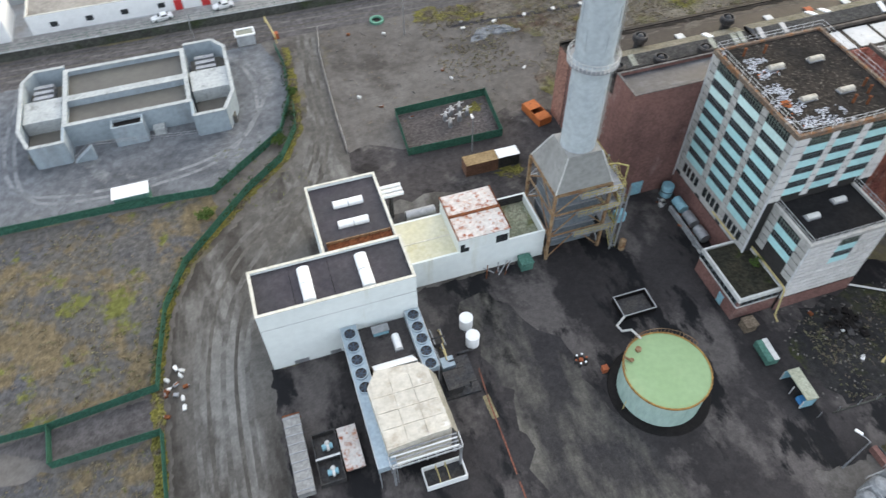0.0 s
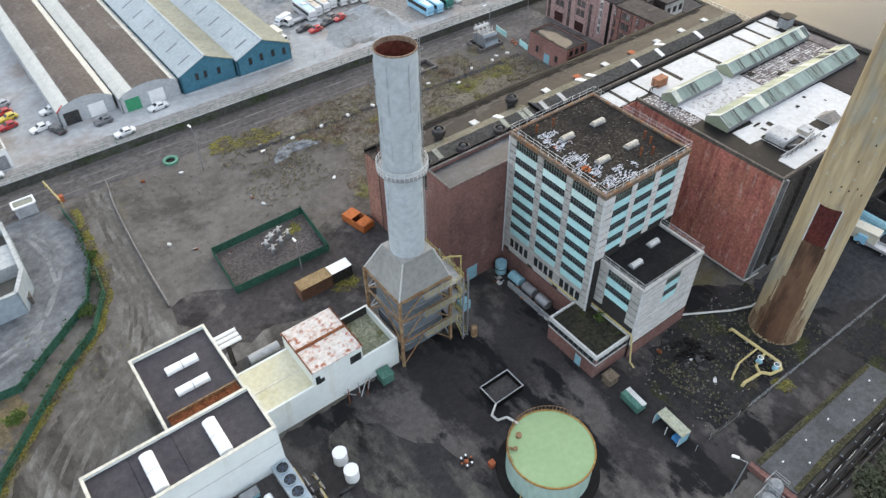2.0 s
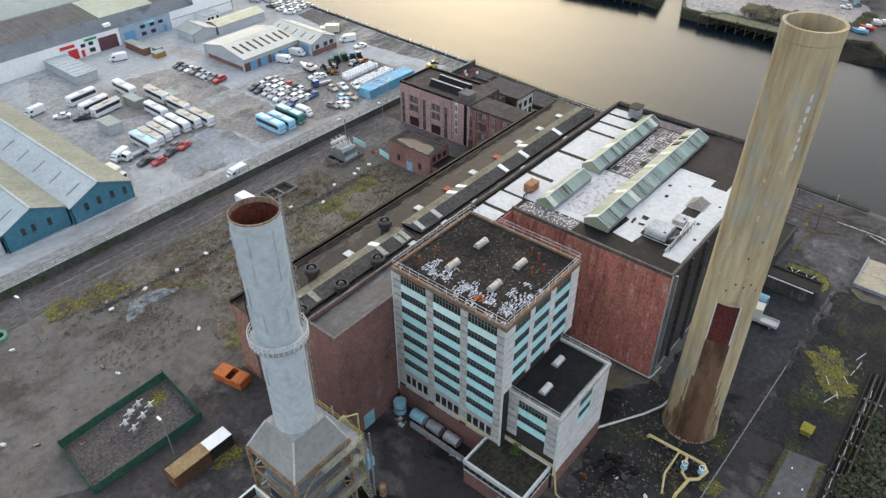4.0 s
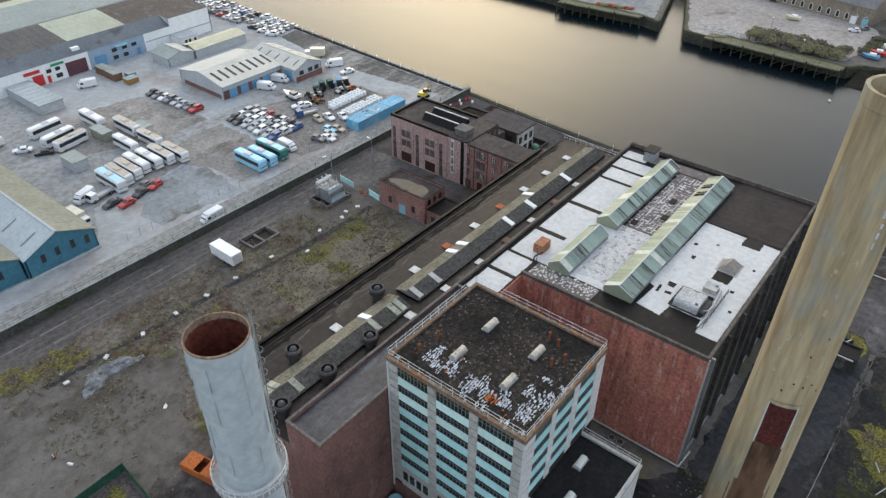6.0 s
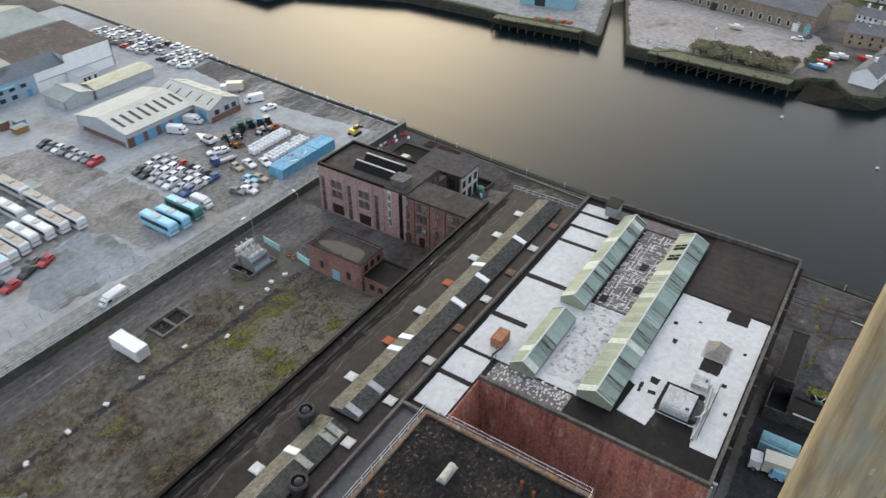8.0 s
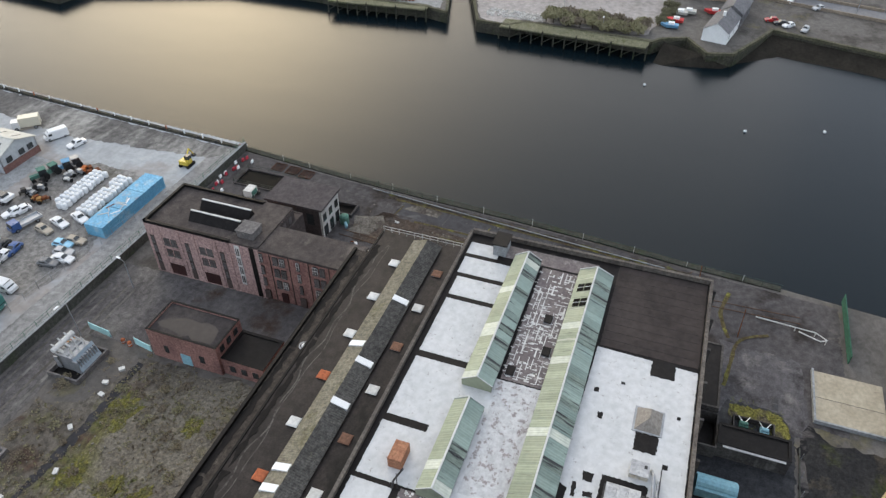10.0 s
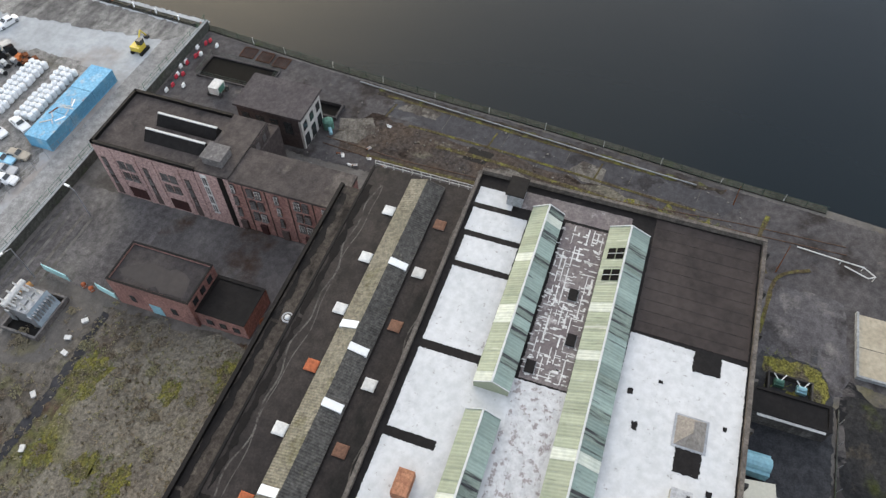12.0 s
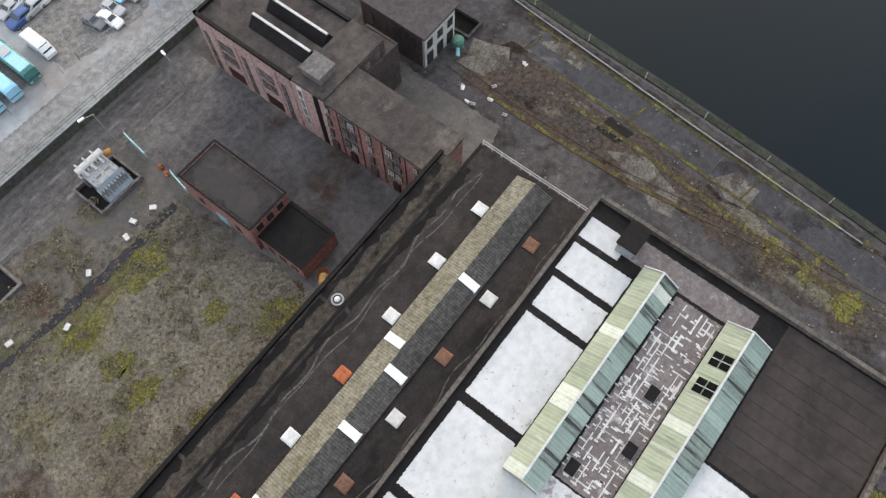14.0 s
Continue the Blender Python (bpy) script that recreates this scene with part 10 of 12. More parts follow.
# long warehouse
lw = thing("long_warehouse", "long white and blue-grey warehouse with patched dark and pale roofs", "warehouse", (60, 233, 0))
M_SLATESLOPE = mat("slate_blue_sheet", (0.115, 0.13, 0.145), (0.15, 0.165, 0.18), 0.1, 1.2, 0.75, stain=((0.085, 0.09, 0.095), 0.15, 0.56, 0.7), fine=0.12)
M_DARKRIB = mat("dark_ribbed_sheet", (0.095, 0.09, 0.088), (0.125, 0.118, 0.112), 0.12, 1.4, 0.85, stain=((0.07, 0.066, 0.064), 0.2, 0.55, 0.7, (4, 0.3, 1)), fine=0.2)
M_LICHENROOF = mat("pale_lichen_sheet", (0.40, 0.42, 0.34), (0.34, 0.36, 0.28), 0.1, 1.2, 0.8, stain=((0.27, 0.28, 0.20), 0.2, 0.58, 0.72), fine=0.1)
M_BLUEGREYWALL = mat("blue_grey_cladding", (0.26, 0.34, 0.43), (0.30, 0.38, 0.46), 0.2, 1.6, 0.7, fine=0.1)
for x0, x1, mw, h in ((-10, 112, M_VENTWHITE, 5.8), (112, 130.5, M_BLUEGREYWALL, 5.8), (130.5, 140, M_VENTWHITE, 5.8), (140, 155.4, M_VENTWHITE, 8.0)):
    part("wall", Shape().box(x0, x1, 235.2, 235.6, 0, h), mw, lw)
    if h < 7:
        part("eave_slope", Shape().add([(x0, 235.0, h - 0.05), (x1, 235.0, h - 0.05), (x1, 240.2, 8.3), (x0, 240.2, 8.3)], [(0, 1, 2, 3)]), M_SLATESLOPE, lw)
part("roof", Shape().add([(140, 235.15, 8.02), (155.4, 235.15, 8.02), (155.4, 240.2, 8.3), (140, 240.2, 8.3)], [(0, 1, 2, 3)]), M_DARKFELT2, lw)
part("cheek", Shape().add([(140, 235.2, 5.8), (140, 240.2, 8.3), (140, 235.2, 8.02)], [(0, 1, 2)]), M_GREYWALL, lw)
lo = thing("lean_to_store", "small white store against the warehouse wall", "store", (142, 232, 0))
part("body", Shape().box(139.6, 145.6, 229.2, 235.0, 0.04, 2.9), M_VENTWHITE, lo)
part("roof", Shape().box(139.4, 145.8, 229.0, 235.05, 2.9, 3.05), M_GREYWALL, lo)
for x in (140.8, 142.2, 144.2):
    part("window", Shape().box(x, x + 0.9, 229.14, 229.2, 0.9, 2.2), M_GLASS, lo)
part("band", Shape().box(131, 155.3, 235.08, 235.2, 2.9, 3.2), M_GREYWALL, lw)
for x0, x1, mr in ((-10, 60, M_PALEROOF), (60, 109.4, M_DARKRIB), (109.4, 128.2, M_LICHENROOF), (128.2, 155.4, M_DARKFELT2)):
    part("roof", Shape().add([(x0, 240.2, 8.3), (x1, 240.2, 8.3), (x1, 256.5, 9.8), (x0, 256.5, 9.8)], [(0, 1, 2, 3)]), mr, lw)
    for i in range(int((x1 - x0) / 2.4)):
        x = x0 + 1.2 + i * 2.4
        part("roof_lap", Shape().add([(x, 240.3, 8.33), (x + 0.14, 240.3, 8.33), (x + 0.14, 256.3, 9.83), (x, 256.3, 9.83)], [(0, 1, 2, 3)]), mr if mr is not M_DARKRIB else M_SLATESLOPE, lw)
part("valley_roof", Shape().add([(-10, 256.5, 9.8), (155.4, 256.5, 9.8), (155.4, 262, 8.4), (-10, 262, 8.4)], [(0, 1, 2, 3)]), M_SLATESLOPE, lw)
part("back_roof", Shape().add([(-10, 262, 8.4), (155.4, 262, 8.4), (155.4, 278, 10.4), (-10, 278, 10.4)], [(0, 1, 2, 3)]), M_PALEROOF, lw)
part("back_roof", Shape().add([(-10, 278, 10.4), (155.4, 278, 10.4), (155.4, 292, 8.0), (-10, 292, 8.0)], [(0, 1, 2, 3)]), M_LICHENROOF, lw)
part("end_wall", Shape().box(155.1, 155.4, 235.2, 292, 0, 8.0), M_GREYWALL, lw)
part("roof_hatch", Shape().box(108.4, 110.6, 236.2, 237.6, 6.4, 7.3), M_VENTWHITE, lw)
for x, w, za, zb, mt in ((94.8, 3.0, 0.2, 3.2, M_REDDOOR), (98.8, 0.9, 0.2, 2.2, M_REDDOOR), (99.0, 1.4, 3.0, 4.0, M_GLASS), (101.4, 1.8, 0.9, 2.1, M_GLASS), (101.6, 1.4, 3.0, 4.0, M_GLASS), (104.8, 6.2, 0.2, 4.2, mat("plum_door", (0.10, 0.05, 0.06), (0.12, 0.06, 0.07), 0.5, 2, 0.7, fine=0.1)), (113.6, 3.6, 0.2, 3.4, M_BLUEWALL), (119.4, 1.6, 3.2, 4.2, M_GLASS), (119.4, 1.6, 0.9, 2.0, M_GLASS), (122.8, 1.6, 0.9, 2.0, M_GLASS), (122.8, 1.6, 3.2, 4.2, M_GLASS), (126.0, 1.6, 3.2, 4.2, M_GLASS), (127.4, 1.2, 0.2, 2.2, M_BLUEWALL)):
    part("door" if za < 0.5 else "window", Shape().box(x, x + w, 235.0, 235.22, za, zb), mt, lw)
part("canopy", Shape().box(120.4, 124.4, 233.8, 235.2, 4.6, 4.9), bpy.data.materials["faded_blue_paint"], lw)
part("sign_board", Shape().box(92.6, 97.2, 234.9, 235.02, 3.9, 4.8), M_REDDOOR, lw)
part("sign_board", Shape().box(100.5, 104.4, 234.9, 235.02, 4.5, 5.2), M_GREEN2, lw)
gable_shed("small_store", "low grey store with a pale ridge roof", 127.6, 136.5, 218.4, 227.6, 2.8, 4.0, M_GREYWALL, M_PALEROOF, M_CREAMROOF)
ls = thing("long_store", "long low store with a lichen-yellow roof", "shed", (146, 221, 0))
part("wall", Shape().box(137.0, 156.0, 218.0, 225.0, 0, 2.8), M_GREYWALL, ls)
part("roof", Shape().add([(136.8, 217.7, 2.8), (156.2, 217.7, 2.8), (156.2, 221.5, 3.8), (136.8, 221.5, 3.8), (156.2, 225.3, 2.8), (136.8, 225.3, 2.8)], [(0, 1, 2, 3), (3, 2, 4, 5)]), M_YELLOWROOF, ls)
ls = thing("grey_store", "flat grey corrugated store in the yard", "shed", (90.5, 228, 0))
part("wall", Shape().box(87.2, 93.6, 216.5, 238.0, 0, 2.6), M_GREYWALL, ls)
part("roof", Shape().box(87.0, 93.8, 216.3, 238.2, 2.6, 2.8), M_BLUEGREYROOF, ls)
for i in range(8):
    part("roof_rib", Shape().box(87.0, 93.8, 217.5 + i * 2.6, 217.7 + i * 2.6, 2.8, 2.9), M_GREYWALL, ls)
# blue container row
M_CONTBLUE = mat("bright_blue_container", (0.12, 0.33, 0.50), (0.16, 0.39, 0.55), 0.3, 2.0, 0.6, stain=((0.30, 0.44, 0.52), 0.35, 0.54, 0.70), fine=0.12)
M_CONTTOP = mat("faded_container_top", (0.20, 0.42, 0.58), (0.14, 0.35, 0.53), 0.3, 2.0, 0.7, stain=((0.42, 0.44, 0.44), 0.45, 0.55, 0.66), stain2=((0.26, 0.13, 0.09), 0.4, 0.62, 0.68), fine=0.2, spread=0.12)
for k in range(3):
    ribbed_box("shipping_container", "bright blue shipping container with a dusty top", "container", 133.4 + k * 6.1, 139.4 + k * 6.1, 145.0, 149.3, 2.6, M_CONTBLUE, M_CONTTOP, "blue containers")
for k in range(5):
    x = 137 + k * 1.3
    t = thing("timber_offcut", "loose boards on the container roof", "boards", (x, 147, 2.6), "boards on the containers")
    rq2 = random.Random(k)
    part("board", Shape().box(-0.9, 0.9, -0.12, 0.12, 2.6, 2.68, Matrix.Translation((x, 147 + rq2.uniform(-1.4, 1.4), 0)) @ Matrix.Rotation(rq2.uniform(0, 3), 4, "Z")), (M_CREAMROOF, M_VENTWHITE, M_RUST)[k % 3], t)
    part("board", Shape().box(-0.7, 0.7, -0.1, 0.1, 2.68, 2.74, Matrix.Translation((x + 0.3, 147 + rq2.uniform(-1.4, 1.4), 0)) @ Matrix.Rotation(rq2.uniform(0, 3), 4, "Z")), M_GREYWALL, t)

# ---- vehicles ----
PAINTS = {
    "white": (0.66, 0.67, 0.67), "silver": (0.38, 0.39, 0.40), "black": (0.022, 0.023, 0.026), "red": (0.36, 0.025, 0.025),
    "blue": (0.04, 0.09, 0.24), "grey": (0.14, 0.145, 0.15), "sky": (0.28, 0.55, 0.72), "teal": (0.04, 0.17, 0.15), "cream": (0.55, 0.52, 0.42), "tan": (0.32, 0.28, 0.22), "yellow": (0.55, 0.42, 0.05)}
PAINT = {}
for k, c in PAINTS.items():
    PAINT[k] = mat("paint_" + k, c, tuple(v * 0.92 for v in c), 0.8, 3.0, 0.3, fine=0.05, bump=0.0, spec=0.5)
M_TYRE = mat("tyre_rubber", (0.018, 0.018, 0.018), (0.025, 0.025, 0.025), 2, 5, 0.9, fine=0.2)
M_RIM = mat("wheel_rim", (0.30, 0.31, 0.32), (0.26, 0.27, 0.28), 2, 5, 0.4, metal=0.6, fine=0.1)
M_LAMP = mat("lamp_lens", (0.55, 0.56, 0.55), (0.5, 0.5, 0.5), 2, 5, 0.2, fine=0.05, bump=0)
M_TAIL = mat("tail_lens", (0.30, 0.02, 0.02), (0.25, 0.02, 0.02), 2, 5, 0.3, fine=0.05, bump=0)


def loft(sections):
    """A closed body from cross sections along y; each is a list of (x, z) with y."""
    s = Shape()
    n = len(sections[0][1])
    vs = [(x, y, z) for y, sec in sections for x, z in sec]
    fs = [(j * n + i, j * n + (i + 1) % n, (j + 1) * n + (i + 1) % n, (j + 1) * n + i) for j in range(len(sections) - 1) for i in range(n)]
    fs += [tuple(range(n - 1, -1, -1)), tuple(range((len(sections) - 1) * n, len(sections) * n))]
    return s.add(vs, fs)


def wheels(t, ys, half, r):
    for y in ys:
        for sx in (-1, 1):
            w = part("wheel", Shape().rod((sx * (half - 0.22), y, r), (sx * half, y, r), r, 12), M_TYRE, t)
            part("rim", Shape().rod((sx * (half - 0.02), y, r), (sx * (half + 0.02), y, r), r * 0.6, 8), M_RIM, w)


def make_car(colour, kind="hatch"):
    names = {"hatch": "hatchback", "saloon": "saloon", "suv": "jeep"}
    t = thing("parked_car", "parked %s %s car" % (colour if colour != "sky" else "pale blue", names[kind]), "car", (0, 0, 0), "parked cars")
    L, W, H = {"hatch": (3.9, 0.86, 1.42), "saloon": (4.4, 0.88, 1.40), "suv": (4.4, 0.92, 1.68)}[kind]
    h = L / 2
    def sec(w, z0, z1):
        return [(-w, z0), (w, z0), (w, z1 - 0.12), (w - 0.14, z1), (-w + 0.14, z1), (-w, z1 - 0.12)]
    hood = H * 0.63
    body = loft([(-h, sec(W - 0.12, 0.38, hood - 0.12)), (-h + 0.25, sec(W - 0.02, 0.22, hood - 0.02)), (-0.3, sec(W, 0.2, hood + 0.02)), (h - 0.9, sec(W, 0.2, hood)), (h - 0.25, sec(W - 0.03, 0.22, hood - 0.1)), (h, sec(W - 0.14, 0.36, hood - 0.22))])
    mend(part("body", body, PAINT[colour], t, smooth=True))
    back = -h + (0.25 if kind != "saloon" else 0.75)
    front = h - 1.25
    cab = loft([(back, sec(W - 0.10, hood - 0.06, hood + 0.05)), (back + 0.42, sec(W - 0.16, hood - 0.06, H - 0.03)), (front - 0.75, sec(W - 0.16, hood - 0.06, H - 0.01)), (front, sec(W - 0.10, hood - 0.06, hood + 0.05))])
    mend(part("cabin", cab, PAINT[colour], t, smooth=True))
    part("windscreen", Shape().add([(-W + 0.24, front - 0.10, hood + 0.13), (W - 0.24, front - 0.10, hood + 0.13), (W - 0.30, front - 0.66, H - 0.04), (-W + 0.30, front - 0.66, H - 0.04)], [(0, 1, 2, 3)]), M_GLASS, t)
    part("rear_window", Shape().add([(-W + 0.26, back + 0.06, hood + 0.13), (W - 0.26, back + 0.06, hood + 0.13), (W - 0.32, back + 0.36, H - 0.07), (-W + 0.32, back + 0.36, H - 0.07)], [(3, 2, 1, 0)]), M_GLASS, t)
    for sx in (-1, 1):
        part("side_window", Shape().box(sx * (W - 0.12) - 0.025, sx * (W - 0.12) + 0.025, back + 0.45, front - 0.8, hood + 0.08, H - 0.14), M_GLASS, t)
    for sx in (-1, 1):
        part("pillar", Shape().box(sx * (W - 0.17) - 0.03, sx * (W - 0.17) + 0.03, -0.25, -0.15, hood, H - 0.03), PAINT[colour], t)
        part("headlight", Shape().box(sx * (W - 0.36) - 0.18, sx * (W - 0.36) + 0.18, h - 0.14, h + 0.0, hood - 0.36, hood - 0.22), M_LAMP, t)
        part("tail_light", Shape().box(sx * (W - 0.28) - 0.12, sx * (W - 0.28) + 0.12, -h - 0.01, -h + 0.1, hood - 0.32, hood - 0.16), M_TAIL, t)
    wheels(t, (-h + 0.75, h - 0.8), W, 0.32)
    return t


def make_van(colour):
    t = thing("parked_van", "parked %s panel van" % colour, "van", (0, 0, 0), "parked vans")
    def sec(w, z0, z1):
        return [(-w, z0), (w, z0), (w, z1 - 0.2), (w - 0.16, z1), (-w + 0.16, z1), (-w, z1 - 0.2)]
    mend(part("body", loft([(-2.6, sec(0.93, 0.35, 2.1)), (-2.5, sec(0.98, 0.3, 2.25)), (1.2, sec(0.98, 0.3, 2.25)), (1.75, sec(0.96, 0.3, 1.9)), (2.15, sec(0.94, 0.3, 1.25)), (2.6, sec(0.86, 0.4, 1.0))]), PAINT[colour], t, smooth=True))
    part("windscreen", Shape().add([(-0.8, 1.5, 2.1), (0.8, 1.5, 2.1), (0.8, 2.16, 1.3), (-0.8, 2.16, 1.3)], [(0, 3, 2, 1)]), M_GLASS, t)
    for sx in (-1, 1):
        part("side_window", Shape().box(sx * 0.975 - 0.02, sx * 0.975 + 0.02, 0.9, 1.7, 1.25, 1.75), M_GLASS, t)
        part("headlight", Shape().box(sx * 0.65 - 0.15, sx * 0.65 + 0.15, 2.55, 2.62, 0.75, 0.95), M_LAMP, t)
    wheels(t, (-1.6, 1.7), 0.97, 0.36)
    return t


def make_coach(colour, top):
    lab = {"white": "white touring coach", "sky": "pale blue service bus", "teal": "teal green bus"}[colour]
    t = thing("parked_coach", lab + (" with a dusty tan roof" if top == "tan" else " parked in the yard"), "coach", (0, 0, 0), "parked coaches")
    def sec(w, z0, z1):
        return [(-w, z0), (w, z0), (w, z1 - 0.25), (w - 0.25, z1), (-w + 0.25, z1), (-w, z1 - 0.25)]
    mend(part("body", loft([(-5.2, sec(1.15, 0.5, 3.0)), (-5.1, sec(1.24, 0.35, 3.2)), (4.8, sec(1.24, 0.35, 3.2)), (5.2, sec(1.15, 0.5, 2.9))]), PAINT[colour], t, smooth=True))
    part("roof_panel", Shape().box(-0.95, 0.95, -4.9, 4.6, 3.18, 3.24), PAINT[top], t)
    part("roof_unit", Shape().box(-0.7, 0.7, -1.4, 0.6, 3.24, 3.42), PAINT["silver"] if top != "tan" else PAINT["tan"], t)
    for sx in (-1, 1):
        part("side_glazing", Shape().box(sx * 1.24 - 0.02, sx * 1.24 + 0.02, -4.8, 4.7, 1.6, 2.65), M_GLASS, t)
        part("headlight", Shape().box(sx * 0.8 - 0.2, sx * 0.8 + 0.2, 5.15, 5.22, 0.7, 0.95), M_LAMP, t)
    part("windscreen", Shape().add([(-1.05, 5.02, 2.8), (1.05, 5.02, 2.8), (1.12, 5.22, 1.3), (-1.12, 5.22, 1.3)], [(0, 3, 2, 1)]), M_GLASS, t)
    part("rear_window", Shape().box(-0.9, 0.9, -5.23, -5.15, 1.8, 2.7), M_GLASS, t)
    wheels(t, (-3.2, -2.1, 3.2), 1.22, 0.48)
    return t


def make_truck(colour):
    t = thing("parked_truck", "small %s flatbed truck parked in a yard" % (colour if colour != "sky" else "pale blue"), "truck", (0, 0, 0), "parked trucks")
    part("cab", Shape().box(-0.95, 0.95, 1.3, 2.9, 0.5, 2.1).box(-0.9, 0.9, 2.9, 3.2, 0.5, 1.2), PAINT[colour], t)
    part("windscreen", Shape().add([(-0.85, 2.92, 2.05), (0.85, 2.92, 2.05), (0.85, 3.1, 1.25), (-0.85, 3.1, 1.25)], [(0, 3, 2, 1)]), M_GLASS, t)
    part("bed", Shape().box(-1.0, 1.0, -3.0, 1.2, 0.75, 0.9).frame_wall((-1.02, 1.02, -3.02, 1.22), 0.9, 1.25, 0.06), PAINT["silver"], t)
    part("chassis", Shape().box(-0.5, 0.5, -2.8, 2.8, 0.45, 0.75), M_DARKSTEEL, t)
    wheels(t, (-1.9, 2.2), 0.98, 0.4)
    return t


def make_cargo(colour):
    t = thing("parked_box_truck", "%s box truck parked in a yard" % colour, "truck", (0, 0, 0), "parked trucks")
    part("box", Shape().box(-1.1, 1.1, -3.2, 1.2, 0.8, 3.0), PAINT[colour], t)
    part("cab", Shape().box(-1.0, 1.0, 1.3, 2.9, 0.5, 2.2), PAINT["white"], t)
    part("windscreen", Shape().box(-0.85, 0.85, 2.88, 2.93, 1.3, 2.0), M_GLASS, t)
    wheels(t, (-2.0, 2.1), 1.05, 0.42)
    return t


PROTOS = {}


def park(kind, colour, x, y, deg, extra=None):
    key = (kind, colour, extra)
    m_at = pose(x, y, 0.055, 0, 0, deg)
    if kind == "coach":
        m_at = m_at @ Matrix.Diagonal((0.92, 0.9, 0.94, 1.0))
    if key not in PROTOS:
        t = {"car": make_car, "van": make_van, "coach": make_coach, "truck": make_truck, "cargo": make_cargo}[kind](*((colour,) if extra is None else (colour, extra)))
        t.matrix_basis = m_at
        PROTOS[key] = t
        return t
    return copy_thing(PROTOS[key], m_at)


rv = random.Random(101)
COMMON = ["white", "white", "white", "silver", "silver", "grey", "black", "white", "blue", "white", "silver", "white", "red", "white", "silver", "grey"]
KINDS = ["hatch", "saloon", "hatch", "suv"]
for x, y, c, top, deg in ((93.2, 201.2, "white", "white", 180), (96.6, 190.6, "white", "tan", 180), (96.6, 180.4, "white", "tan", 180), (91.3, 182.6, "white", "white", 180), (96.4, 169.6, "white", "tan", 180), (93.6, 171.2, "white", "tan", 180), (90.6, 171.6, "white", "white", 180), (87.6, 172.0, "white", "white", 180), (84.9, 171.0, "white", "tan", 180), (82.2, 170.4, "white", "tan", 180), (82.8, 205.6, "white", "white", 98), (82.6, 198.6, "white", "white", 100), (83.6, 194.4, "white", "tan", 100), (105.2, 152.6, "sky", "sky", 180), (108.3, 152.0, "sky", "sky", 180), (111.8, 152.8, "teal", "sky", 180), (79.6, 169.4, "white", "sky", 180)):
    park("coach", c, x, y, deg, top)
for k in range(8):
    park("car", ("black", "grey", "white", "grey", "silver", "silver", "grey", "red")[k], 113.2 + 0.2 * k, 205.5 - 2.6 * k, 96, KINDS[k % 4])
for col in range(4):
    for k in range(7):
        c = rv.choice(COMMON)
        park("car", c, 117.6 + col * 2.35 + rv.uniform(-0.1, 0.1), 175.2 - k * 2.75 + rv.uniform(-0.2, 0.2), 95 + rv.uniform(-5, 5), rv.choice(KINDS))
for k in range(11):
    for j in range(4):
        if rv.random() < 0.9:
            park("car", rv.choice(COMMON), 165.2 + j * 3.1 + (k * 0.12), 216.5 + k * 4.8 + rv.uniform(-0.6, 0.6), 20 + rv.uniform(-12, 12), rv.choice(KINDS))
for x, y, c, d in ((134.0, 156.4, "white", 165), (136.6, 153.8, "white", 160), (131.2, 157.6, "tan", 170), (130.6, 149.4, "tan", 185), (129.0, 151.0, "sky", 185), (125.6, 148.0, "white", 185), (127.2, 149.2, "silver", 188), (123.8, 149.6, "grey", 188), (85.4, 161.6, "red", 110), (83.4, 163.4, "grey", 110), (81.6, 161.4, "black", 110), (75.2, 162.2, "black", 100), (77.2, 159.8, "red", 100), (158.6, 174.2, "white", 75), (12.5, 163.0, "white", 100), (9.0, 157.0, "white", 100), (4.0, 168.0, "red", 100), (4.4, 165.4, "yellow", 100), (3.6, 162.0, "red", 100), (4.4, 172.0, "silver", 100), (11.6, 154.0, "black", 20), (-3.4, 144.8, "white", 98), (-16.2, 144.4, "white", 100), (22.6, 144.2, "white", 95), (31.8, 149.6, "white", 95), (20.4, 151.4, "grey", 95), (77.2, 195.4, "black", 60), (74.4, 200.6, "white", 60)):
    park("car", c, x, y, d, "saloon" if c in ("white", "black") else "hatch")
for x, y, c, d in ((116.0, 152.2, "white", 180), (85.4, 140.9, "white", 94), (159.8, 181.0, "white", 60), (141.8, 184.8, "white", 200), (135.8, 183.6, "white", 205), (72.6, 168.8, "white", 110), (104.5, 224.5, "white", 70), (70.8, 208.0, "white", 100)):
    park("van", c, x, y, d)
park("truck", "white", 75.4, 167.0, 100)
park("truck", "blue", 131.6, 162.4, 75)
park("cargo", "cream", 67.2, 161.0, 185)
park("cargo", "cream", 161.0, 190.8, 40)
park("cargo", "cream", 112.9, 33.6, 8)
park("truck", "sky", 112.6, 30.4, 4)
t = thing("blue_bowser", "faded blue water tank lying by the boiler house", "tank", (117.0, 33.2, 0))
part("shell", Shape().box(115.6, 118.2, 30.9, 36.0, 0.4, 1.9).rod((116.9, 30.9, 1.9), (116.9, 36.0, 1.9), 0.9, 12), M_BLUEBOX, t)
for y in (31.6, 35.2):
    part("skid", Shape().box(115.7, 118.1, y - 0.2, y + 0.2, 0.04, 0.4), M_DARKSTEEL, t)

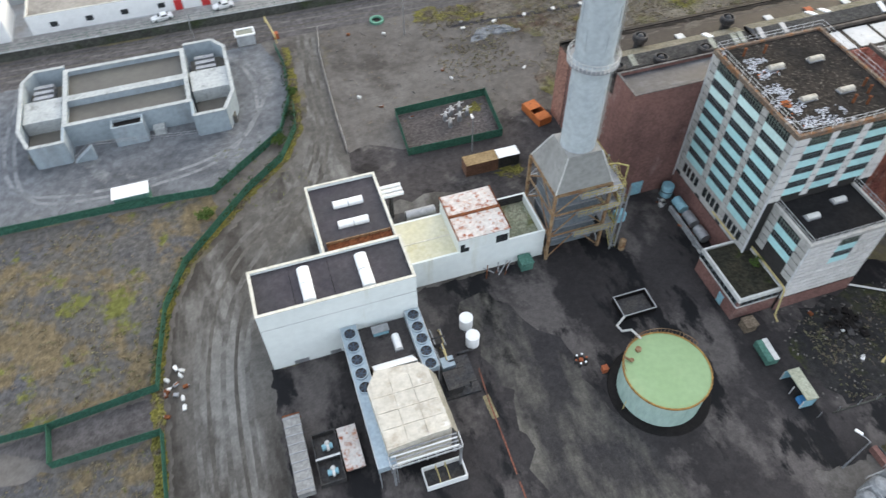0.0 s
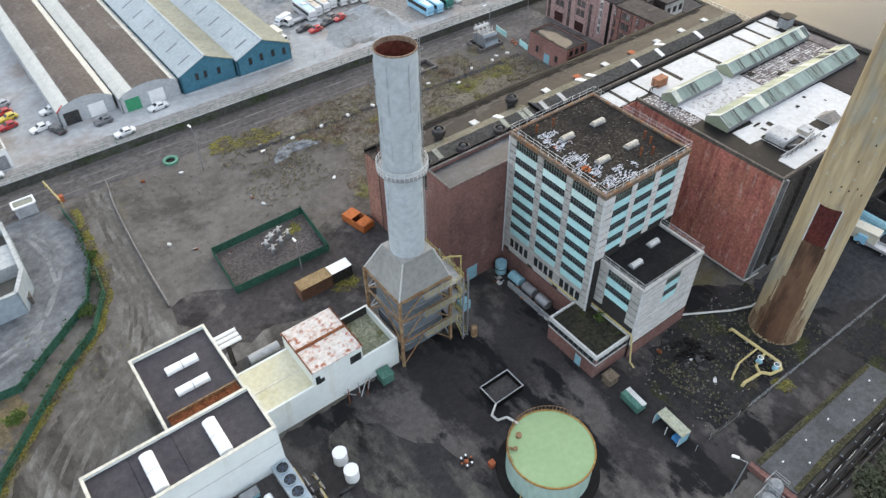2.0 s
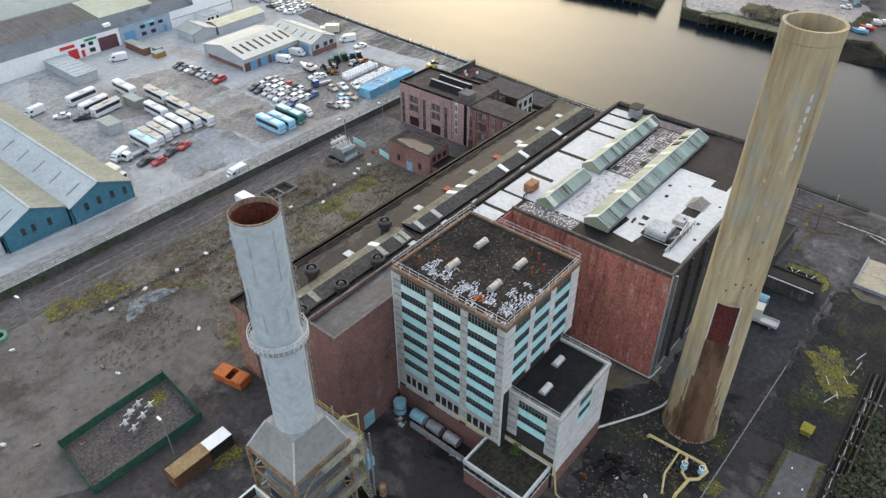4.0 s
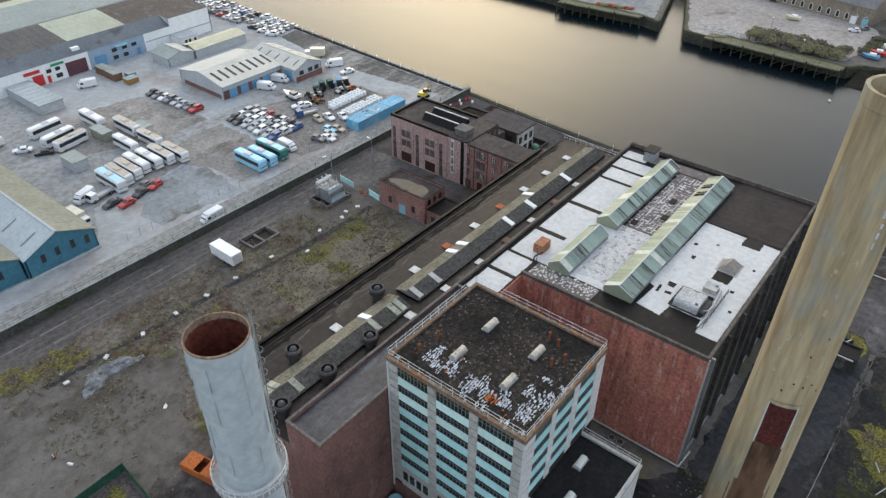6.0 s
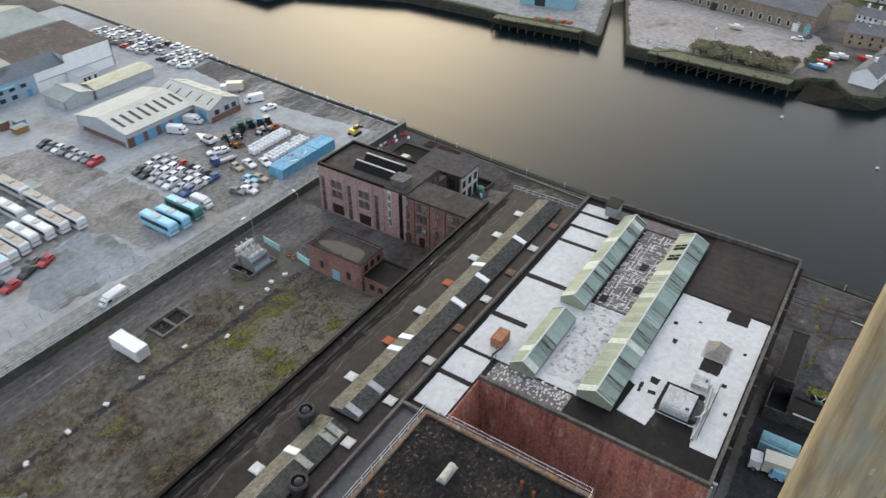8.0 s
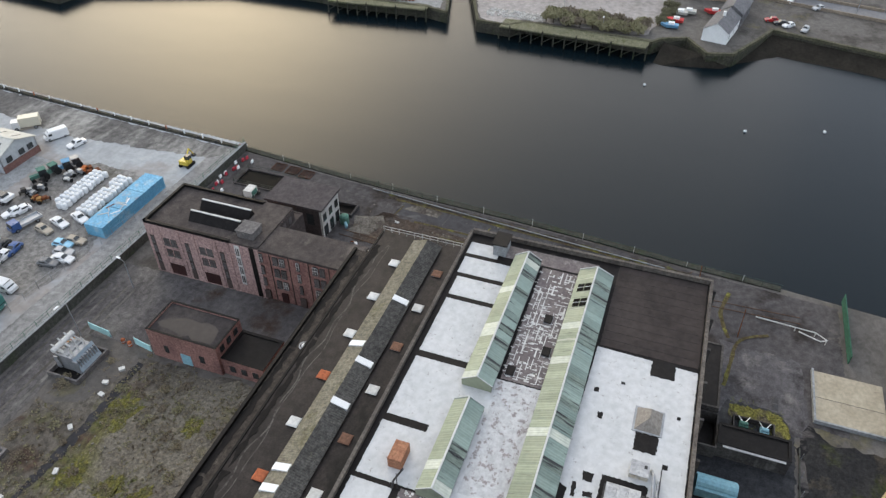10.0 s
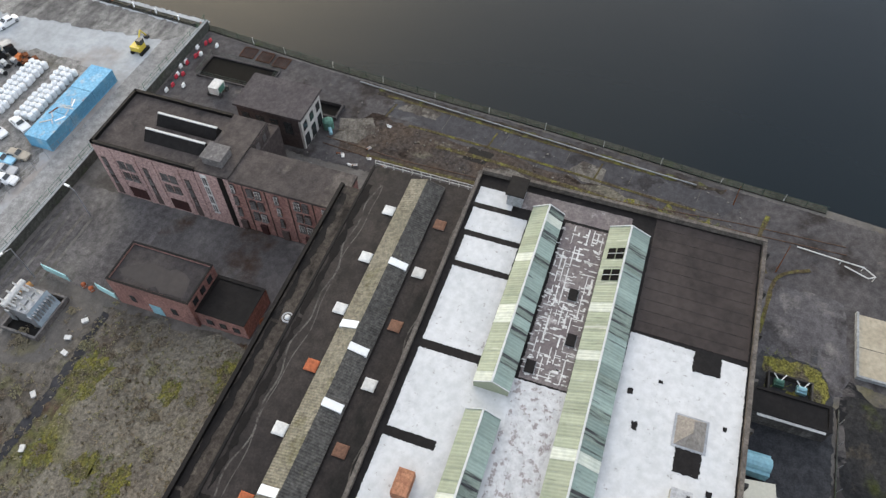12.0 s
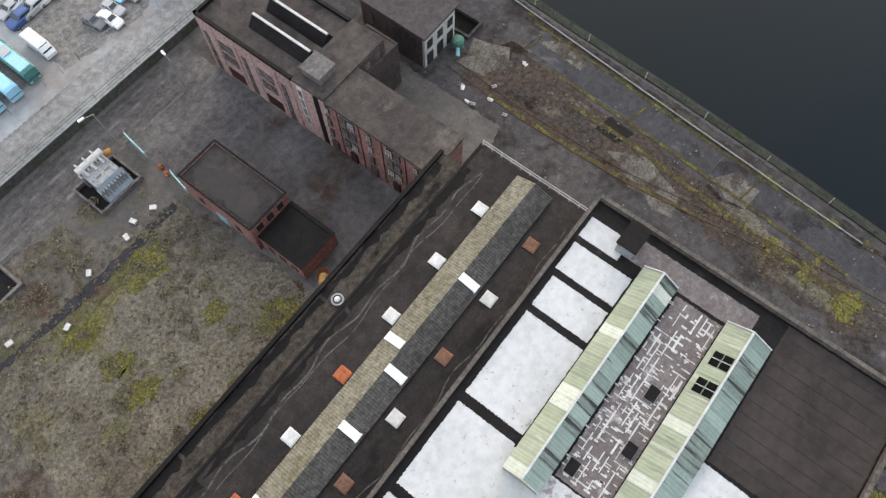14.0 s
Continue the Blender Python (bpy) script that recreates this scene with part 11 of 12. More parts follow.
# wrapped bales
M_WRAP = mat("white_bale_wrap", (0.66, 0.68, 0.69), (0.58, 0.60, 0.61), 1.2, 4.0, 0.4, fine=0.12)
bale = None
for row_y in (152.9, 154.1, 155.3, 159.2, 160.4, 161.6):
    for k in range(11):
        x, y = 138.4 + k * 1.19 + rv.uniform(-0.1, 0.1), row_y + k * 0.02 + rv.uniform(-0.12, 0.12)
        if rv.random() < 0.06:
            continue
        if bale is None:
            bale = thing("wrapped_bale", "white plastic-wrapped bale in the yard", "bale", (x, y, 0.05), "wrapped bales")
            part("bale", Shape().lathe((x, y, 0.05), [(0.0, 0), (0.48, 0.02), (0.62, 0.15), (0.65, 0.95), (0.5, 1.25), (0.16, 1.36), (0, 1.35)], 10), M_WRAP, bale, smooth=True)
            part("tuck", Shape().lathe((x, y, 1.38), [(0.18, 0), (0.1, 0.12), (0, 0.16)], 6), M_WRAP, bale)
        else:
            copy_thing(bale, pose(x, y, 0.05, 0, 0, rv.uniform(0, 360)))


def tractor(x, y, deg, paint, colour):
    t = thing("farm_tractor", "old %s farm tractor parked in the yard" % colour, "tractor", (x, y, 0.05), "farm tractors")
    mt = Matrix.Translation((x, y, 0.05)) @ Matrix.Rotation(radians(deg), 4, "Z")
    part("bonnet", Shape().box(-0.4, 0.4, 0.2, 2.0, 0.7, 1.45, mt), paint, t)
    part("cab", Shape().box(-0.7, 0.7, -1.3, 0.2, 0.9, 2.3, mt), M_GLASS, t)
    part("cab_roof", Shape().box(-0.8, 0.8, -1.4, 0.3, 2.3, 2.45, mt), paint, t)
    for sx, yy, r in ((-0.85, -0.9, 0.75), (0.85, -0.9, 0.75), (-0.7, 1.6, 0.45), (0.7, 1.6, 0.45)):
        part("wheel", Shape().rod(mt @ Vector((sx - 0.18, yy, r)), mt @ Vector((sx + 0.18, yy, r)), r, 12), M_TYRE, t)


for x, y, d, c, nm in ((145.2, 171.6, 60, M_GREENSKIP, "green"), (147.4, 170.6, 75, M_GREENSKIP, "green"), (149.6, 169.2, 50, M_BLUEWALL, "blue"), (151.2, 168.2, 60, M_GREYSTEEL, "grey")):
    tractor(x, y, d, c, nm)


def implement(x, y, deg, paint, label):
    t = thing("farm_machine", label, "machinery", (x, y, 0.05), "farm machinery")
    mt = Matrix.Translation((x, y, 0.05)) @ Matrix.Rotation(radians(deg), 4, "Z")
    part("frame", Shape().box(-0.8, 0.8, -0.35, 0.35, 0.5, 0.75, mt), paint, t)
    part("hopper", Shape().box(-0.5, 0.5, -0.3, 0.5, 0.75, rv.uniform(1.0, 1.5), mt), paint, t)
    part("drawbar", Shape().rod(mt @ Vector((0, 0.3, 0.55)), mt @ Vector((0, 1.5, 0.35)), 0.08, 5), M_DARKSTEEL, t)
    for sx in (-0.9, 0.9):
        part("wheel", Shape().rod(mt @ Vector((sx - 0.1, 0, 0.42)), mt @ Vector((sx + 0.1, 0, 0.42)), 0.42, 10), M_TYRE, t)


for cx, cy, n, paints, label in ((150.0, 164.0, 5, (M_RUST, M_ORANGE, M_RUST), "rusty orange farm implement"), (147.0, 165.2, 4, (M_GREYSTEEL, M_SOFTWHITE), "pale grey farm implement"), (141.2, 169.6, 9, (M_DARKSTEEL, M_GREYSTEEL, M_TYRE), "dark worn farm implement"), (139.8, 166.2, 4, (M_OCHREBOX, M_RUST), "tan and rusty farm implement")):
    for k in range(n):
        implement(cx + rv.gauss(0, 1.3), cy + rv.gauss(0, 0.9), rv.uniform(0, 180), paints[k % len(paints)], label)
for x, y in ((134.6, 166.6), (133.4, 167.6)):
    park("car", "white", x, y, 70, "hatch")
bt = thing("motor_boat", "white motor boat on a trailer", "boat", (136, 173.6, 0))
mend(part("hull", loft([(170.6, [(134.9, 1.0), (137.3, 1.0), (137.5, 1.7), (134.7, 1.7)]), (173.5, [(135.2, 0.7), (137.0, 0.7), (137.5, 1.7), (134.7, 1.7)]), (176.6, [(136.0, 1.2), (136.2, 1.2), (136.3, 1.9), (135.9, 1.9)])]), PAINT["white"], bt))
part("cockpit", Shape().box(135.3, 136.9, 171.4, 173.4, 1.7, 2.3), M_GLASS, bt)
part("trailer", Shape().box(135.2, 137.0, 171, 175, 0.4, 0.6).rod((134.9, 172, 0.35), (137.3, 172, 0.35), 0.35, 10), M_DARKSTEEL, bt)
dz = thing("yellow_digger", "small yellow excavator on the quay apron", "excavator", (160.2, 145.8, 0))
part("track", Shape().box(158.8, 161.4, 144.6, 145.1, 0, 0.6), M_TYRE, dz)
part("track", Shape().box(158.8, 161.4, 146.5, 147.0, 0, 0.6), M_TYRE, dz)
part("body", Shape().box(158.9, 160.8, 144.8, 146.8, 0.7, 1.6), PAINT["yellow"], dz)
part("cab", Shape().box(159.8, 160.9, 144.9, 145.9, 1.6, 2.5), M_GLASS, dz)
part("boom", Shape().rod((160.8, 146.2, 1.4), (162.6, 146.6, 2.6), 0.18, 6).rod((162.6, 146.6, 2.6), (163.8, 146.8, 0.6), 0.14, 6), PAINT["yellow"], dz)
part("bucket", Shape().box(163.4, 164.1, 146.4, 147.2, 0.1, 0.6), M_DARKSTEEL, dz)
for k, (x, y, w, d, h, c) in enumerate(((79.0, 184.0, 3.6, 6.0, 2.6, M_GREYWALL), (90.6, 192.4, 2.6, 6.0, 2.4, M_OLIVEROOF), (98.8, 187.0, 2.4, 5.0, 2.4, M_CREAMROOF), (112.6, 226.6, 2.5, 10.6, 2.2, M_BROWNPAINT), (114.2, 217.6, 3.4, 2.6, 1.5, M_OCHREBOX), (116.4, 221.6, 2.4, 2.4, 1.3, M_BLUEWALL))):
    t = thing("yard_cabin", "small cabin or box in the estate yard", "cabin", (x, y, 0), "yard cabins")
    part("body", Shape().box(x - w / 2, x + w / 2, y - d / 2, y + d / 2, 0.05, h), c, t)
    part("roof", Shape().box(x - w / 2 - 0.1, x + w / 2 + 0.1, y - d / 2 - 0.1, y + d / 2 + 0.1, h, h + 0.12), M_PALEROOF, t)
# low fence of the coach park and quay-edge blocks
ef = thing("estate_fence", "grey mesh fence along the coach park", "fence", (95, 148, 0), kind="structure")
for (xa, ya), (xb, yb) in (((70, 147.6), (103, 147.2)), ((103, 147.2), (118, 146.4)), ((118, 146.4), (140, 143.4)), ((103, 147.4), (99, 168))):
    n = int(math.hypot(xb - xa, yb - ya) / 2.6)
    s = Shape()
    for i in range(n + 1):
        p = (xa + (xb - xa) * i / n, ya + (yb - ya) * i / n)
        part("post", Shape().rod((*p, 0), (*p, 1.9), 0.045, 5), M_GREYSTEEL, ef)
    for h in (0.3, 1.0, 1.8):
        s.rod((xa, ya, h), (xb, yb, h), 0.02, 3)
    part("wire", s, M_GREYSTEEL, ef)
eb = thing("edge_kerb", "low dark timber kerb with pale marker posts along the river edge", "kerb", (173, 175, 0), kind="structure")
for k in range(30):
    y = 138.5 + k * 2.6
    x = 170.3 + (y - 137) * 0.0635 - 0.55
    part("kerb_beam", Shape().box(x - 0.12, x + 0.14, y, y + 2.5, 0.2, 0.42), M_QUAYWALL, eb)
    if k % 2 == 0:
        part("marker_post", Shape().rod((x, y, 0.2), (x, y, 1.3), 0.17, 6), M_VENTWHITE if k % 8 else M_REDPAINT, eb)
for k in range(16):
    y = 140 + k * 5.0
    x = 170.3 + (y - 137) * 0.0635 - 0.2
    t = thing("mooring_bollard", "dark mooring bollard at the river edge", "bollard", (x, y, 0.2), "mooring bollards")
    part("post", Shape().lathe((x - 0.6, y, 0.0), [(0.25, 0), (0.2, 0.6), (0.32, 0.75), (0, 0.85)], 10), M_DARKSTEEL, t)
    part("chain", Shape().rod((x - 0.6, y, 0.5), (x - 0.6, y + 0.9, 0.2), 0.04, 4), M_DARKSTEEL, t)

# ---- water treatment works ----
M_WORKS = mat("blue_grey_concrete", (0.31, 0.36, 0.39), (0.265, 0.31, 0.335), 0.12, 1.2, 0.85, stain=((0.21, 0.225, 0.235), 0.15, 0.58, 0.74, (1, 1, 0.3)), fine=0.12)
M_WORKSTOP = mat("pale_tank_coping", (0.40, 0.42, 0.415), (0.33, 0.35, 0.345), 0.3, 2, 0.85, stain=((0.2, 0.21, 0.2), 0.5, 0.56, 0.7), fine=0.15)
M_SLUDGE = mat("grey_sludge_water", (0.125, 0.12, 0.105), (0.105, 0.10, 0.09), 0.1, 0.8, 0.35, fine=0.08, bump=0.02)
wk2 = thing("treatment_tanks", "blue-grey concrete treatment works with two open channels", "treatment works", (-23, 116, 0))
CX0, CX1, CY0, CY1, CZ = -34.0, -12.4, 108.6, 125.2, 4.6
part("outer_wall", Shape().frame_wall((CX0, CX1, CY0, CY1), 0, CZ, 0.5), M_WORKS, wk2)
part("mid_wall", Shape().box(CX0 + 0.5, CX1 - 0.5, 115.6, 117.0, 0, CZ), M_WORKS, wk2)
part("coping", Shape().frame_wall((CX0 - 0.1, CX1 + 0.1, CY0 - 0.1, CY1 + 0.1), CZ, CZ + 0.1, 0.8), M_WORKSTOP, wk2)
part("coping", Shape().box(CX0 + 0.7, CX1 - 0.7, 115.5, 117.1, CZ, CZ + 0.1), M_WORKSTOP, wk2)
part("channel_water", Shape().box(CX0 + 0.5, CX1 - 0.5, CY0 + 0.5, 115.6, 0, CZ - 1.3), M_SLUDGE, wk2, "still grey sludge water")
part("channel_water", Shape().box(CX0 + 0.5, CX1 - 0.5, 117.0, CY1 - 0.5, 0, CZ - 1.0), M_SLUDGE, wk2, "still grey sludge water")
for sx, xe, xw in ((-1, CX0, CX0 - 7.2), (1, CX1, CX1 + 7.4)):
    xa, xb = min(xe, xw), max(xe, xw)
    out = [(xe, 104.6), (xe + sx * 5.4, 104.6), (xw, 109.5), (xw, 123.5), (xe + sx * 5.4, 126.4), (xe, 126.4)]
    for a, b in zip(out, out[1:]):
        d = Vector((b[0] - a[0], b[1] - a[1], 0)).normalized()
        n = Vector((-d.y, d.x, 0)) * 0.22
        A, Bv = Vector((*a, 0)), Vector((*b, 0))
        mend(part("end_wall", Shape().prism([(p.x, p.y) for p in (A - n, Bv - n, Bv + n, A + n)], 0, CZ), M_WORKS, wk2))
        mend(part("coping", Shape().prism([(p.x, p.y) for p in (A - n * 1.5, Bv - n * 1.5, Bv + n * 1.5, A + n * 1.5)], CZ, CZ + 0.1), M_WORKSTOP, wk2))
    part("end_wall", Shape().box(xe - 0.25, xe + 0.25, 104.6, 109, 0, CZ), M_WORKS, wk2)
    part("deck", Shape().prism([(xa + 0.4, 112), (xb - 0.4, 112), (xb - 0.4, 118), (xa + 0.4, 118)], 0, CZ - 0.5), M_WORKSTOP, wk2)
    part("chamber_floor", Shape().prism([(xa + 0.5, 106), (xb - 0.5, 106), (xb - 0.5, 125), (xa + 0.5, 125)], 0, 1.6), M_SLUDGE, wk2)
    for k in range(3):
        y = 119.5 + k * 1.6
        part("machine", Shape().box(xa + 1.6, xb - 2.2, y, y + 0.9, 1.6, 3.4), M_GREYSTEEL, wk2)
part("stair_box", Shape().box(-26.4, -21.0, 106.0, 108.5, 0, 3.6).frame_wall((-26.4, -21.0, 106.0, 108.5), 3.6, 4.2, 0.3), M_WORKS, wk2)
part("stair_well", Shape().box(-26.0, -21.4, 106.4, 108.2, 3.6, 3.7), M_FELTDARK, wk2)
part("pump_box", Shape().box(-20.0, -18.0, 107.0, 108.5, 0, 1.4), M_WORKSTOP, wk2)
s = Shape()
for i in range(10):
    s.box(-33.4 + i * 0.34, -33.0 + i * 0.34, 104.0, 104.9, 0, 0.3 + i * 0.28)
part("steps", s, M_WORKS, wk2)
rail("handrail", [(-33.4, 103.9, 0.4), (-30.0, 103.9, 3.0), (-12.6, 104.4, 0.4)], 1.0, wk2, M_GREYSTEEL, 1.4, 0.04)
hut2 = thing("site_cabin", "white flat-roofed cabin with green sides", "cabin", (-24, 91.5, 0))
part("body", Shape().box(-27.0, -21.6, 90.4, 92.8, 0, 2.5), M_GREENSKIP, hut2)
part("roof", Shape().box(-27.2, -21.4, 90.2, 93.0, 2.5, 2.65), M_VENTWHITE, hut2, "white roof")
kb2 = thing("control_cabin", "small white cabin with a rimmed roof", "cabin", (-0.5, 131, 0))
part("body", Shape().box(-2.3, 1.3, 129.2, 131.4, 0, 2.3), M_GREYWALL, kb2)
part("roof_rim", Shape().frame_wall((-2.5, 1.5, 129.0, 131.6), 2.3, 2.6, 0.3), M_VENTWHITE, kb2)
part("roof", Shape().box(-2.2, 1.2, 129.3, 131.3, 2.3, 2.4), M_OLIVEROOF, kb2)
gb = thing("barrier_arm", "yellow gate frame with a red box", "gate", (4.4, 131, 0))
part("arm", Shape().rod((4.2, 136, 1.6), (5.2, 128, 1.6), 0.14, 6).rod((4.2, 136, 0), (4.2, 136, 1.6), 0.12, 6).rod((5.2, 128, 0), (5.2, 128, 1.6), 0.12, 6), M_YELLOWPIPE, gb)
part("box", Shape().box(5.0, 6.0, 129.5, 130.5, 0, 1.2), M_REDPAINT, gb)

# ---- green fence round the left ground ----
FENCES = ([(-60, 91.0), (-44.9, 90.6), (-27.8, 90.2), (-19.0, 89.6), (-11.7, 89.0), (-5.3, 94.4), (1.2, 99.8), (4.4, 108.8), (5.3, 119.5), (4.6, 126.0)],
          [(4.8, 107.0), (4.1, 100.6), (0.3, 93.4), (-6.3, 87.8), (-11.7, 81.8), (-17.5, 75.3), (-21.0, 67.7), (-22.5, 58.4), (-22.9, 54.8), (-36.5, 53.4), (-46.0, 53.4)],
          [(-22.9, 36), (-22.8, 48.2), (-36.2, 47.9), (-36.5, 53.4)])
for k, line in enumerate(FENCES):
    f = thing("mesh_fence", "dark green mesh fence grown with ivy", "fence", (*line[0], 0), "green fences")
    for a, b in zip(line, line[1:]):
        A, Bv = Vector((*a, 0)), Vector((*b, 0))
        n = max(1, int((Bv - A).length / 2.8))
        for i in range(n):
            p, q2 = A.lerp(Bv, i / n), A.lerp(Bv, (i + 1) / n)
            part("post", Shape().rod(p, p + Vector((0, 0, 1.9)), 0.06, 4), M_GREENFENCE, f)
            s = Shape()
            dn = Vector((-(q2 - p).y, (q2 - p).x, 0)).normalized() * 0.015
            s.prism([(v.x, v.y) for v in (p - dn, q2 - dn, q2 + dn, p + dn)], 0.1, 1.7)
            for j in range(6):
                w = p.lerp(q2, (j + 0.5) / 6)
                s.rod(w, w + Vector((0, 0, 1.8)), 0.035, 3)
            for h in (0.2, 1.0, 1.75):
                s.rod(p + Vector((0, 0, h)), q2 + Vector((0, 0, h)), 0.05, 3)
            part("mesh_panel", s, M_GREENFENCE, f)
vp = [(-23.2, 30), (-22.9, 48), (-22.4, 58.4), (-20.6, 67.7), (-17.0, 75.3), (-11.0, 81.6), (-5.6, 87.4), (0.8, 93.0), (4.8, 100.4), (5.9, 108), (6.6, 116), (7.0, 126)]
ve = [(x - (1.4 if i < 8 else 1.2), y + 0.4) for i, (x, y) in enumerate(vp)]
ground_piece("mossy_verge", [(x + 0.35, y - 0.2) for x, y in vp] + ve[::-1], 0.09, M_MOSS, "mossy yellow-green verge beside the road", "verge", 0.25, 130)

# ---- vegetation ----
M_LEAF = mat("green_leaf", (0.050, 0.085, 0.022), (0.075, 0.11, 0.03), 0.8, 4, 0.9, fine=0.4, spread=0.2)
M_IVY = mat("dark_ivy", (0.028, 0.055, 0.024), (0.045, 0.075, 0.03), 0.8, 4, 0.85, fine=0.4)
M_BUSH = mat("olive_bush", (0.115, 0.112, 0.066), (0.15, 0.14, 0.09), 0.8, 4, 0.95, fine=0.4)
M_HEDGE = mat("grey_olive_hedge", (0.058, 0.068, 0.042), (0.098, 0.102, 0.066), 0.5, 4, 0.95, fine=0.45)
M_DULLGREEN = mat("dull_green_grass", (0.105, 0.115, 0.045), (0.13, 0.135, 0.06), 0.8, 4, 0.95, fine=0.4)
M_FARBUSH = mat("pale_olive_bush", (0.19, 0.18, 0.10), (0.23, 0.21, 0.13), 0.8, 4, 0.95, fine=0.4)
M_STRAW = mat("dry_straw", (0.215, 0.185, 0.125), (0.175, 0.15, 0.10), 0.9, 4, 0.95, fine=0.4)
M_WEED = mat("brown_weed", (0.15, 0.125, 0.092), (0.18, 0.15, 0.11), 0.9, 4, 0.95, fine=0.4)
M_BARK = mat("bark", (0.07, 0.055, 0.042), (0.05, 0.04, 0.032), 2, 6, 0.95, fine=0.3)


def leaves(s, c, r, n, size, rr, flat=0.75):
    """n small leaf faces scattered through an uneven clump round c."""
    for _ in range(n):
        d = Vector((rr.gauss(0, 1), rr.gauss(0, 1), rr.gauss(0, 1)))
        d = d.normalized() * (r * rr.random() ** 0.4)
        p = Vector(c) + Vector((d.x, d.y, d.z * flat))
        u = Vector((rr.gauss(0, 1), rr.gauss(0, 1), rr.gauss(0, 0.6))).normalized()
        w = u.orthogonal().normalized()
        k = size * rr.uniform(0.6, 1.4)
        s.add([p - u * k, p + w * k * 0.55, p + u * k, p - w * k * 0.55], [(0, 1, 2, 3)])


def bush(name, label, x, y, r, h, material, seed, group, n=260, size=0.22, z=0.0):
    rr = random.Random(seed)
    t = thing(name, label, "bush" if "tree" not in name else "tree", (x, y, z), group)
    st = Shape()
    cr = Shape()
    limbs = 5
    st.rod((x, y, z), (x, y, z + h * 0.45), 0.05 * h, 6, 0.03 * h)
    for i in range(limbs):
        a = 2 * math.pi * i / limbs + rr.uniform(-0.4, 0.4)
        e = Vector((x + r * 0.55 * math.cos(a), y + r * 0.55 * math.sin(a), z + h * rr.uniform(0.5, 0.8)))
        st.rod((x, y, z + h * 0.25), e, 0.025 * h, 5, 0.01 * h)
        leaves(cr, e, r * rr.uniform(0.4, 0.6), n // (limbs + 1), size, rr)
    leaves(cr, (x, y, z + h * 0.75), r * 0.6, n // (limbs + 1), size, rr)
    part("trunk", st, M_BARK, t)
    part("crown", cr, material, t)
    return t


rg = random.Random(3)
for k, (x, y, r) in enumerate(((-13.6, 84.0, 1.5), (0.6, 97.8, 1.4), (5.2, 110.5, 1.0))):
    bush("green_bush", "bright green bush against the fence", x, y, r, 1.8, M_LEAF, 60 + k, "fence bushes", 320, 0.2)
bush("small_shrub", "small green shrub growing on the roof", 60.6, 45.6, 1.1, 1.0, M_LEAF, 5, "", 160, 0.14, LZ - 0.25)
for k in range(64):
    x, y = rg.uniform(56, 110), rg.uniform(95, 128)
    bush("weed_clump", "low pale olive weed clump on the waste ground", x, y, rg.uniform(0.6, 1.3), rg.uniform(0.5, 1.0), (M_FARBUSH, M_WEED, M_STRAW)[k % 3], 700 + k, "weed clumps", 90, 0.16)
rt = random.Random(909)
TUFTS = {"straw": (Shape(), M_STRAW, "pale dry grass tufts on the waste ground"), "olive": (Shape(), M_FARBUSH, "olive weed tufts on the waste ground"), "brown": (Shape(), M_WEED, "brown dead weeds on the waste ground")}
TUFTS["green"] = (Shape(), M_BUSH, "dark green weeds round the chimney foot")


def tuft(sh, x, y, r, blades):
    """A clump of short crossed blades on the ground."""
    vs = []
    for i in range(blades):
        a, q, w = rt.uniform(0, 6.28), rt.uniform(0, r), rt.uniform(0.05, 0.13)
        c = Vector((x + q * math.cos(a), y + q * math.sin(a), 0.06 + 0.7 * (r - q) * rt.random()))
        u = Vector((rt.gauss(0, 1), rt.gauss(0, 1), rt.gauss(0, 0.5))).normalized() * w
        v = Vector((rt.gauss(0, 1), rt.gauss(0, 1), rt.uniform(0.2, 1.2))).normalized() * w * 1.6
        vs += [c - u, c + u, c + u * 0.5 + v, c - u * 0.5 + v]
    sh.add([tuple(p) for p in vs], [(4 * i, 4 * i + 1, 4 * i + 2, 4 * i + 3) for i in range(blades)])


for k in range(6500):
    x, y = rt.uniform(34, 112), rt.uniform(93, 129)
    thick = math.sin(0.31 * x + 0.7) + math.sin(0.37 * y - 0.2 * x) + math.sin(0.9 * x + 0.53 * y) * 0.6
    if thick < rt.uniform(-1.6, 1.4) or (x < 56 and y < 104) or (x > 99 and y > 119):
        continue
    hue = math.sin(0.23 * x - 0.4 * y) + rt.gauss(0, 0.7)
    tuft(TUFTS["straw" if hue > 0.7 else "olive" if hue > -0.4 else "brown"][0], x, y, rt.uniform(0.15, 0.55) * (1.6 if rt.random() < 0.1 else 1), 10)
for k in range(2600):
    x, y = rt.uniform(-58, -23.5), rt.uniform(22, 88)
    if 47.0 < y < 54.5 or (y > 66 and x > -30) or math.sin(0.35 * x) + math.sin(0.27 * y + 0.3 * x) < rt.uniform(-1.5, 1.2):
        continue
    tuft(TUFTS[rt.choice(("straw", "straw", "olive", "brown"))][0], x, y, rt.uniform(0.15, 0.5), 8)
for k in range(1100):
    x, y = rt.uniform(63, 89), rt.uniform(24.6, 37.5)
    if math.hypot(x - 84.5, y - 30.5) < 4.3 or math.sin(0.5 * x + 1) + math.sin(0.6 * y + 0.3 * x) < rt.uniform(-1.2, 1.6):
        continue
    tuft(TUFTS[rt.choice(("green", "green", "green", "brown"))][0], x, y, rt.uniform(0.15, 0.45), 7)
for sh, mt, label in TUFTS.values():
    tagged(part("weed_tufts", sh, mt), label, "weeds", "", "stuff")
